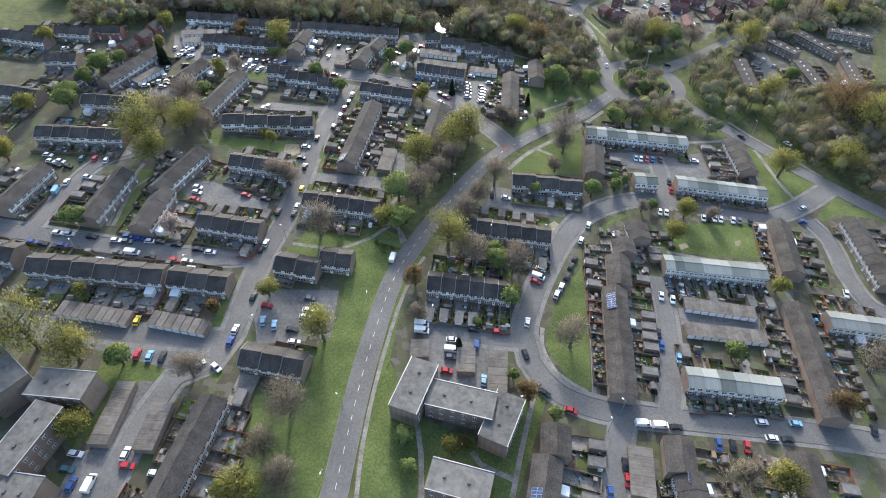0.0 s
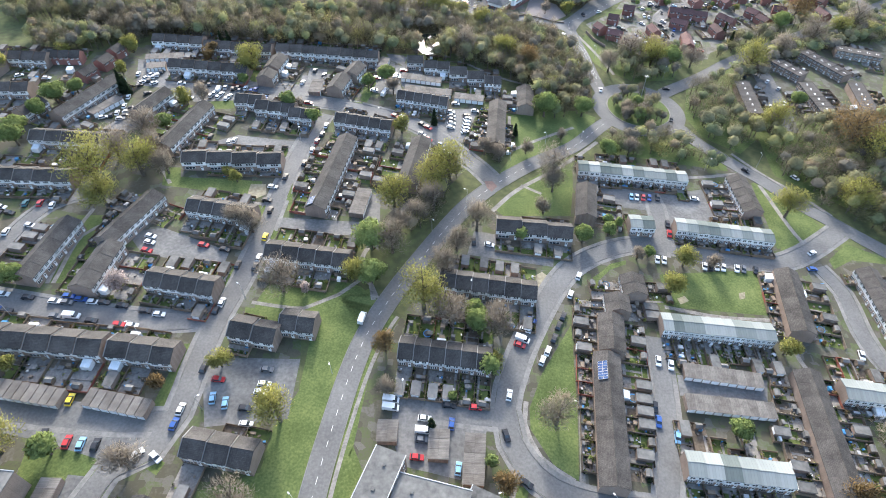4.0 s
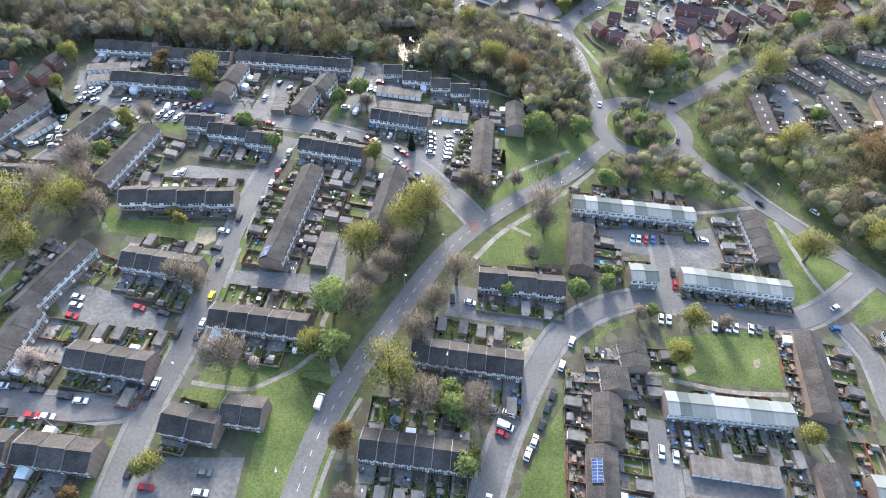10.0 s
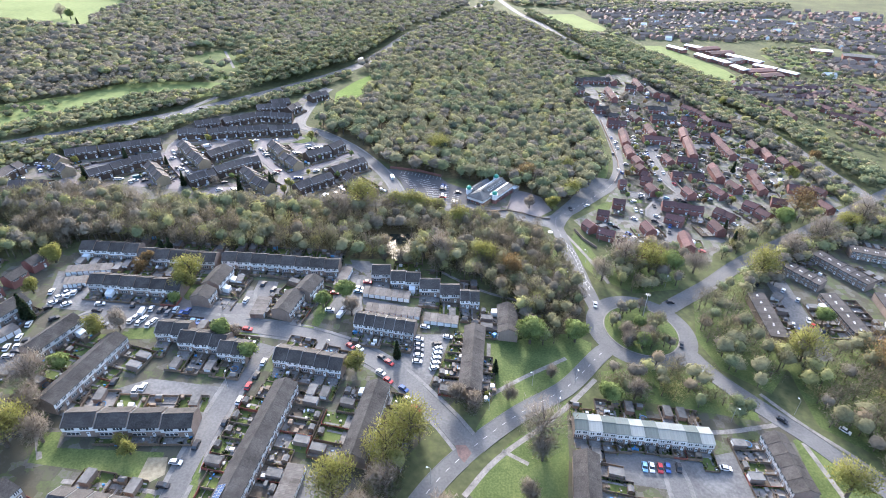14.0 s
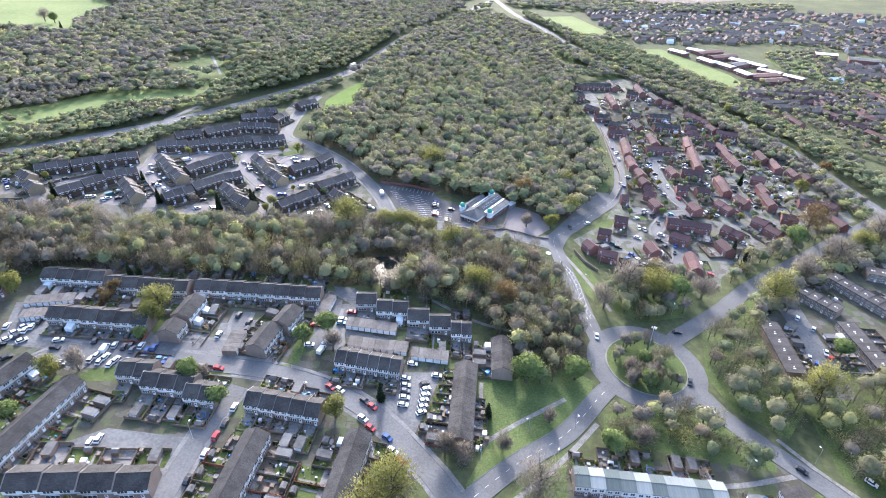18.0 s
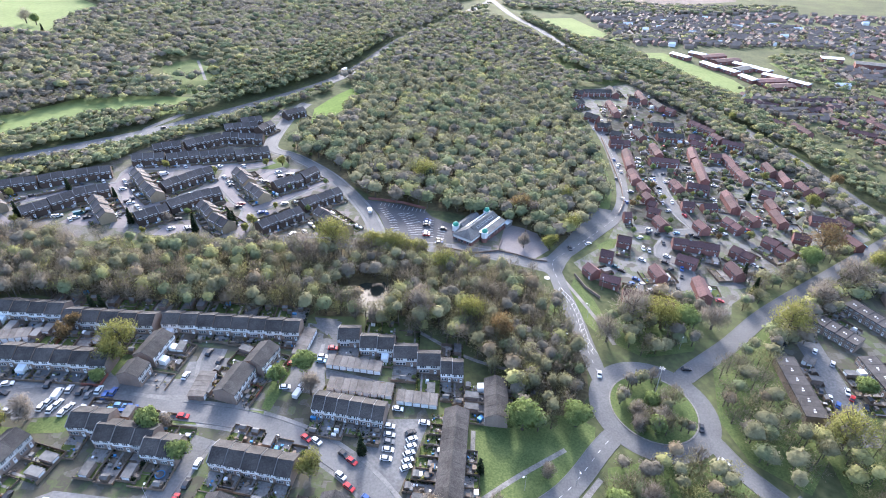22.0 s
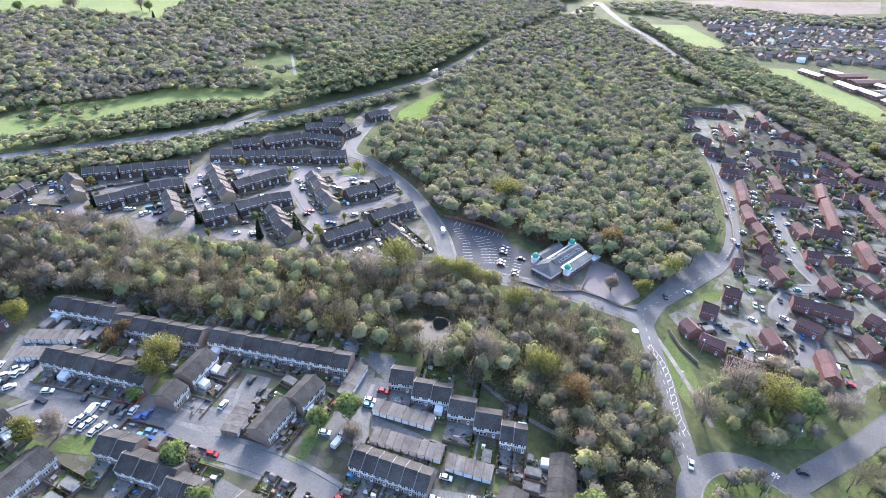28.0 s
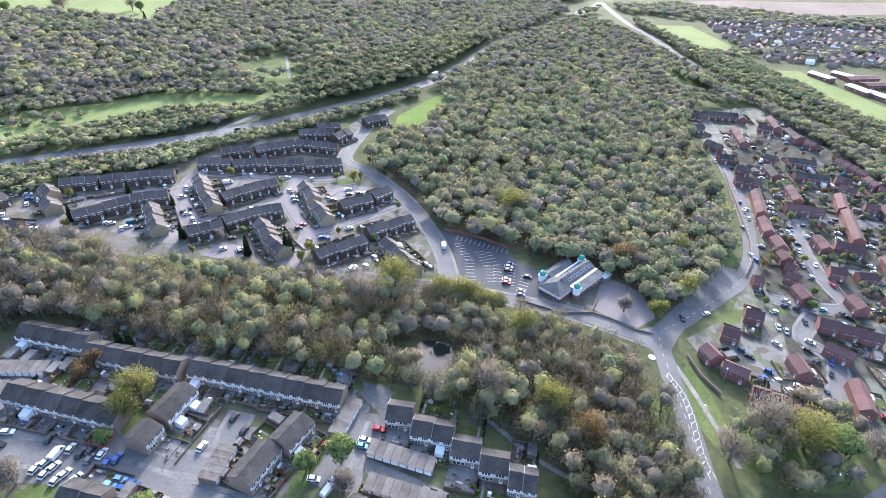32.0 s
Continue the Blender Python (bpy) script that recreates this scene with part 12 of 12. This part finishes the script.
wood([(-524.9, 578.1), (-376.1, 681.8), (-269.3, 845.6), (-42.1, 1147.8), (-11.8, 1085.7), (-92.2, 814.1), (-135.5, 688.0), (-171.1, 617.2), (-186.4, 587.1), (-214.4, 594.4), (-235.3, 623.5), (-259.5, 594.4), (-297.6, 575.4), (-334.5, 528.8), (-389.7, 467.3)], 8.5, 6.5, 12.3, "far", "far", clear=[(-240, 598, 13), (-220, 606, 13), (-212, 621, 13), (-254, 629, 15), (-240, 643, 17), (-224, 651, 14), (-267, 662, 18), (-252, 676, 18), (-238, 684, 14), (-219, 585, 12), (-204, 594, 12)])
wood([(-313.9, 404.9), (-303.0, 416.8), (-276.1, 443.0), (-243.4, 473.6), (-217.8, 504.3), (-206.0, 528.4), (-191.0, 550.7), (-200.6, 569.4), (-225.4, 545.9), (-250.5, 533.6), (-275.4, 504.2), (-282.2, 484.7), (-301.1, 457.0), (-314.3, 428.2), (-327.3, 417.5)], 5.0, 4.2, 7.5, "far", "green")
wood([(-299.2, 393.2), (-289.2, 405.0), (-270.3, 424.9), (-248.3, 444.8), (-224.8, 466.2), (-201.9, 493.6), (-184.1, 521.7), (-164.9, 554.1), (-143.4, 590.7), (-126.2, 623.8), (-113.8, 648.4), (-107.4, 643.9), (-118.7, 618.9), (-134.4, 579.4), (-148.2, 556.9), (-168.0, 523.6), (-182.0, 501.9), (-200.0, 473.8), (-200.8, 457.1), (-228.8, 429.9), (-252.0, 405.0), (-263.0, 379.8), (-268.1, 365.3)], 4.8, 3.9, 7.0, "far", "green")
wood([(-198.1, 538.3), (-172.8, 570.4), (-148.1, 615.2), (-123.7, 672.4), (-104.7, 735.4), (-88.2, 829.1), (-101.4, 845.2), (-121.4, 803.4), (-147.8, 722.9), (-174.7, 643.5), (-187.8, 602.9), (-203.7, 570.7)], 5.2, 3.6, 11, "far", "plantation")
wood([(-10.0, 1056.6), (45.2, 1046.7), (122.6, 897.5), (169.1, 807.9), (179.3, 777.3), (144.7, 750.9), (142.9, 793.6), (106.1, 844.3), (74.5, 783.5), (57.6, 745.8), (2.4, 774.7), (-66.6, 742.8), (-80.3, 784.8), (-37.9, 940.7)], 7.5, 5.7, 11.4, "far", "woodland")
wood([(76.5, 1070.3), (163.8, 928.0), (207.3, 838.1), (260.7, 769.0), (287.3, 716.4), (297.3, 742.6), (266.4, 787.3), (217.5, 859.8), (167.9, 957.9), (84.9, 1088.9)], 7, 5.3, 8.5, "far", "green")
wood([(183.9, 774.6), (242.9, 712.0), (286.2, 672.6), (271.7, 637.0), (239.4, 674.4), (222.9, 702.9), (204.3, 734.8)], 8, 6.1, 9.5, "far", "woodland")
wood([(135.3, 334.5), (172.1, 368.0), (166.5, 338.1), (171.0, 311.9), (207.5, 317.4), (234.2, 316.5), (191.3, 240.1), (175.4, 251.2), (163.4, 259.5), (163.0, 264.0), (164.3, 291.2), (150.6, 274.9), (133.3, 285.9), (128.1, 304.3)], 6.6, 5.2, 11.4, "near", "near", clear=[(167.7, 352.6, 9), (168.2, 344.4, 9), (168.1, 332.8, 9), (167.1, 319.7, 9), (167.0, 309.7, 9), (186.8, 365.6, 9), (188.1, 350.5, 9), (187.8, 336.3, 9), (187.5, 323.3, 9), (189.2, 315.4, 9)])
wood([(79.9, 275.9), (114.6, 287.1), (127.9, 276.2), (140.0, 265.0), (140.1, 258.8), (106.0, 261.0), (78.1, 262.8)], 6.0, 4.6, 8.5, "near", "near")
wood([(92.5, 357.1), (105.2, 377.5), (124.7, 384.9), (145.1, 380.0), (129.6, 343.3), (105.6, 335.0), (94.8, 341.4)], 6.5, 4.9, 10.4, "near", "woodland")
wood([(103.0 + 15.2 * math.cos(k * math.pi / 8), 306.3 + 15.2 * math.sin(k * math.pi / 8)) for k in range(16)], 4.6, 3.2, 8.5, "near", "near", clear=[(99, 309, 4.5), (104, 311, 3)])
wood([(57.6, 745.8), (74.5, 783.5), (104, 842), (108.0, 803), (118, 778), (136, 760), (150, 752), (122, 735), (112, 700), (105.3, 678.7)], 7.5, 5.6, 11.4, "far", "woodland")
wood([(-214.5, 343.7), (-200.6, 350.1), (-178.6, 352.2), (-155.7, 343.1), (-142.8, 327.7), (-171.5, 322.0), (-192.2, 316.8)], 5.2, 4.3, 11.5, "near", "near")
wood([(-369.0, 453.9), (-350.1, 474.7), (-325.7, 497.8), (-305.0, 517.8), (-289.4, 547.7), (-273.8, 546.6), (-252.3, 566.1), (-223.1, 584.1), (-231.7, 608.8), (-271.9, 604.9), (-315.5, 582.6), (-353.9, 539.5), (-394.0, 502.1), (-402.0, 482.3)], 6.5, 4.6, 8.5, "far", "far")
wood([(-225.1, 293.1), (-202.8, 301.8), (-189.2, 302.5), (-187.2, 309.3), (-180.6, 312.9), (-171.3, 312.7), (-178.4, 325.8), (-199.6, 327.0), (-224.3, 318.8), (-238.0, 313.1)], 5.2, 4.3, 10.5, "near", "near")
wood([(-128.5, 74.1), (-119.4, 67.9), (-125.9, 55.0), (-134.7, 60.6)], 6, 4.6, 8.5, "near", "bare")
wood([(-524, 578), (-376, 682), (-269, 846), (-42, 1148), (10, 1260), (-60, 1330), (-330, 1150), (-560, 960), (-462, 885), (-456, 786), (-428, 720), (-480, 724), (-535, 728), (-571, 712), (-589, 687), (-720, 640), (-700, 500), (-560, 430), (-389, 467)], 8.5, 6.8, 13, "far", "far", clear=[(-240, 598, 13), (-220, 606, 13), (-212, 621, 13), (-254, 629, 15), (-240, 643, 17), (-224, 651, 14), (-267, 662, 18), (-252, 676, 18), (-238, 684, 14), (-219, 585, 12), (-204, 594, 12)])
wood([(-214, 566), (-170, 596), (-136, 655), (-115, 725), (-92, 850), (-106, 862), (-150, 770), (-190, 690), (-222, 640), (-226, 592)], 5.5, 3.6, 14, "far", "plantation", clear=[(-240, 598, 13), (-220, 606, 13), (-212, 621, 13), (-254, 629, 15), (-240, 643, 17), (-224, 651, 14), (-267, 662, 18), (-252, 676, 18), (-238, 684, 14), (-219, 585, 12), (-204, 594, 12)])
wood([(26.4, 1196.8), (79.3, 1174.4), (233.8, 1196.4), (612.5, 1355.3), (638.6, 1414.3), (351.0, 1345.5), (160.8, 1322.0)], 13, 9.9, 10.4, "far", "woodland")
wood([(148.3, 931.9), (219.3, 989.1), (299.6, 1020.1), (414.7, 1110.2), (424.8, 1138.4), (309.1, 1055.5), (224.4, 1016.1), (156.6, 974.1)], 11, 8.4, 8.5, "far", "woodland")
wood([(174.1, 374.1), (216.6, 407.7), (316.2, 485.9), (367.6, 524.5), (353.5, 500.5), (304.9, 464.9), (250.7, 421.5), (210.5, 396.7)], 7, 5.3, 9.5, "mid", "woodland")
wood([(-287.5, 360.9), (-233.2, 368.9), (-190.9, 335.8), (-206.9, 332.5), (-253.7, 323.0)], 4.8, 4.9, 12.4, "near", "near")
wood([(-2.9, 182.9), (-8.8, 194.2), (-3.4, 223.4), (1.2, 237.7), (10.3, 240.7), (7.4, 222.6), (2.2, 203.1), (3.1, 183.7)], 6.2, 4.7, 8.5, "near", "near")
wood([(175.0, 244.6), (188.5, 229.7), (200.9, 217.9), (217.3, 204.9), (284.5, 336.6), (231.9, 321.2), (191.1, 271.9)], 6.6, 5.2, 11.4, "near", "woodland")
wood([(-29.7, 336.8), (-15.0, 334.5), (3.9, 329.8), (23.8, 325.8), (33.6, 320.2), (40.1, 299.5), (61.7, 306.4), (58.2, 323.5), (37.3, 337.2), (14.2, 347.0), (-11.0, 354.8), (-30.2, 353.1)], 4.8, 4.9, 12.4, "near", "near", clear=[(-20.5, 360, 8.5), (-16.5, 348, 8)])
wood([(156.5, 343.2), (195.3, 391.0), (236.4, 409.0), (274.8, 435.8), (320.7, 475.9), (310.6, 453.1), (257.3, 411.8), (207.7, 381.4), (160.2, 330.0)], 7, 5.3, 9.5, "mid", "woodland")
wood([(-338.4, 458.8), (-339.5, 477.6), (-306.8, 508.3), (-288.5, 492.2), (-301.1, 457.0), (-312.6, 434.5)], 16, 3.2, 4.5, "far", "green")
wood([(173.0, 402.3), (215.1, 427.0), (271.0, 457.5), (303.3, 441.4), (288.5, 417.7), (240.7, 412.2), (198.4, 388.3), (174.2, 380.3), (156.5, 367.4)], 6.5, 5, 9.5, "near", "woodland")
wood([(128.0, 842.1), (166.2, 866.2), (228.2, 727.9), (266.7, 627.6), (287.3, 544.9), (294.6, 474.3), (281.3, 450.5), (272.7, 489.5), (264.7, 542.0), (244.1, 605.9), (217.6, 688.2), (177.6, 773.7)], 7.5, 5.2, 8.5, "mid", "woodland")
wood([(189.1, 918.1), (248.4, 779.6), (286.5, 666.3), (307.6, 578.2), (319.7, 492.1), (335.4, 518.6), (325.6, 605.9), (302.9, 694.8), (264.6, 814.8), (203.6, 957.5)], 8, 5.5, 8.5, "mid", "green")
wood([(30.0, 321.7), (45.3, 321.8), (47.8, 292.2), (54.7, 285.9), (66.6, 292.3), (77.8, 308.6), (79.2, 328.7), (71.8, 345.8), (60.9, 345.9), (38.9, 333.2)], 5.5, 3.8, 10.4, "near", "woodland")
wood([(302.7, 791.6), (427.0, 801.5), (511.9, 777.5), (366.5, 542.9), (348.1, 570.0), (324.7, 645.7), (297.8, 710.7)], 10, 3.6, 7.5, "far", "woodland")
wood([(189.1, 1018.4), (342.2, 1002.3), (498.3, 1010.5), (632.2, 972.2), (760.5, 1180.6), (593.2, 1196.2), (455.3, 1210.7), (277.5, 1208.3)], 14, 3.2, 6.5, "far", "woodland")
wood([(395.2, 950.8), (498.2, 993.4), (467.9, 857.0), (549.1, 837.6), (533.6, 812.5), (405.8, 796.6), (390.3, 918.9)], 13, 6, 8.5, "far", "woodland")
wood([(146.8, 619.9), (206.0, 644.5), (254.8, 595.8), (282.7, 526.4), (260.1, 450.0), (215.7, 428.4), (189.6, 449.7), (165.0, 491.2), (139.8, 522.2)], 11, 2.3, 5, "mid", "green")
wood([(-112, 672), (-92, 735), (-71, 862), (-37, 962), (18, 1150), (30, 1150), (-10, 1056), (-38, 941), (-80, 785), (-66, 742), (-49, 739), (-78, 693), (-88, 650)], 7, 5.2, 11, "far", "woodland")
wood([(72, 1105), (110, 1015), (137, 928), (167, 850), (197, 800), (228, 752), (246, 722), (266, 678), (291, 597), (307, 500), (325, 500), (312, 600), (290, 690), (262, 745), (215, 800), (190, 850), (155, 930), (125, 1020), (88, 1110)], 6, 4.2, 9, "far", "green")
tree(-610.5, 720.4, 7, "green")
tree(-583.0, 712.5, 6, "green")
tree(-563.0, 749.8, 10, "bare")
tree(-576.9, 757.9, 8, "green")
tree(-486.6, 781.0, 7, "green")
tree(-503.1, 787.2, 9, "bare")
tree(-457.8, 751.0, 2.4, "pine")
tree(-505.5, 736.5, 2.5, "pine")
wood([(-348.8, 476.0), (-340.2, 485.6), (-302.1, 488.8), (-298.2, 479.5), (-320.8, 466.4), (-335.3, 463.3)], 9, 3.4, 5, "far", "woodland")

tree(-31.5, 347.5, 4.2, "bare")
tree(-13.5, 335.8, 4, "bare")
tree(-23.2, 339.6, 4.2, "bare")
tree(-7.6, 343, 4, "bare")
tree(-168.8, 456.6, 3.2, "spring")
tree(-174.4, 458.5, 1.6, "bronze")
tree(-120.3, 391.2, 3.0, "pine")
tree(-103.3, 397.8, 3.6, "pine")
tree(-103.0, 400.8, 2.6, "pine")
tree(-94.7, 395.2, 3.2, "spring")
tree(-131.8, 406.3, 2.2, "green")
tree(-138.0, 397.0, 2.8, "bare")
tree(-155.6, 391.9, 2.6, "pine")
tree(-125.7, 429.4, 2.6, "green")
tree(-198.2, 442.9, 2.4, "spring")
tree(-231.5, 405.1, 2.6, "spring")
tree(-237.0, 408.4, 2.2, "green")
tree(-213.3, 386.1, 2.6, "pine")
tree(-211.1, 380.6, 2.4, "spring")
tree(-207.4, 418.8, 2.0, "pine")
tree(-179.0, 416.8, 1.5, "pine")
tree(-87.7, 423.0, 1.8, "spring")
tree(-112.2, 476.9, 2.4, "spring")
tree(-102.2, 479.6, 3.4, "spring")
tree(-99.7, 484.1, 2.6, "bare")
tree(-69.3, 423.9, 2.6, "green")
tree(-93.4, 403.1, 3.4, "spring")
tree(-57.1, 426.8, 2.2, "bare")
tree(-138.7, 458.9, 2.0, "spring")
tree(-88.0, 448.2, 2.0, "green")
tree(-142.1, 486.3, 2.2, "bare")
tree(-184.0, 482.0, 1.6, "green")
tree(-168.3, 491.4, 1.6, "bare")
tree(-144.1, 383.2, 2.2, "spring")
tree(-68.1, 460.0, 2.2, "green")
tree(-215.4, 639.0, 6.5, "spring")
tree(-212.2, 589.8, 3, "green")
tree(-241.7, 595.1, 3, "green")
tree(214.4, 507.2, 2.6, "pine")
tree(238.6, 543.3, 3.6, "spring")
tree(255.8, 504.5, 5.5, "spring")
tree(275.7, 575.1, 4.2, "spring")
tree(257.3, 591.9, 3.2, "spring")
tree(226.9, 679.3, 3.0, "spring")
tree(159.0, 656.1, 5.5, "bare")
tree(134.0, 485.6, 2.4, "spring")
tree(261.4, 678.2, 4.5, "spring")
tree(315.7, 582.3, 4.5, "spring")
tree(291.1, 543.8, 6, "bronze")
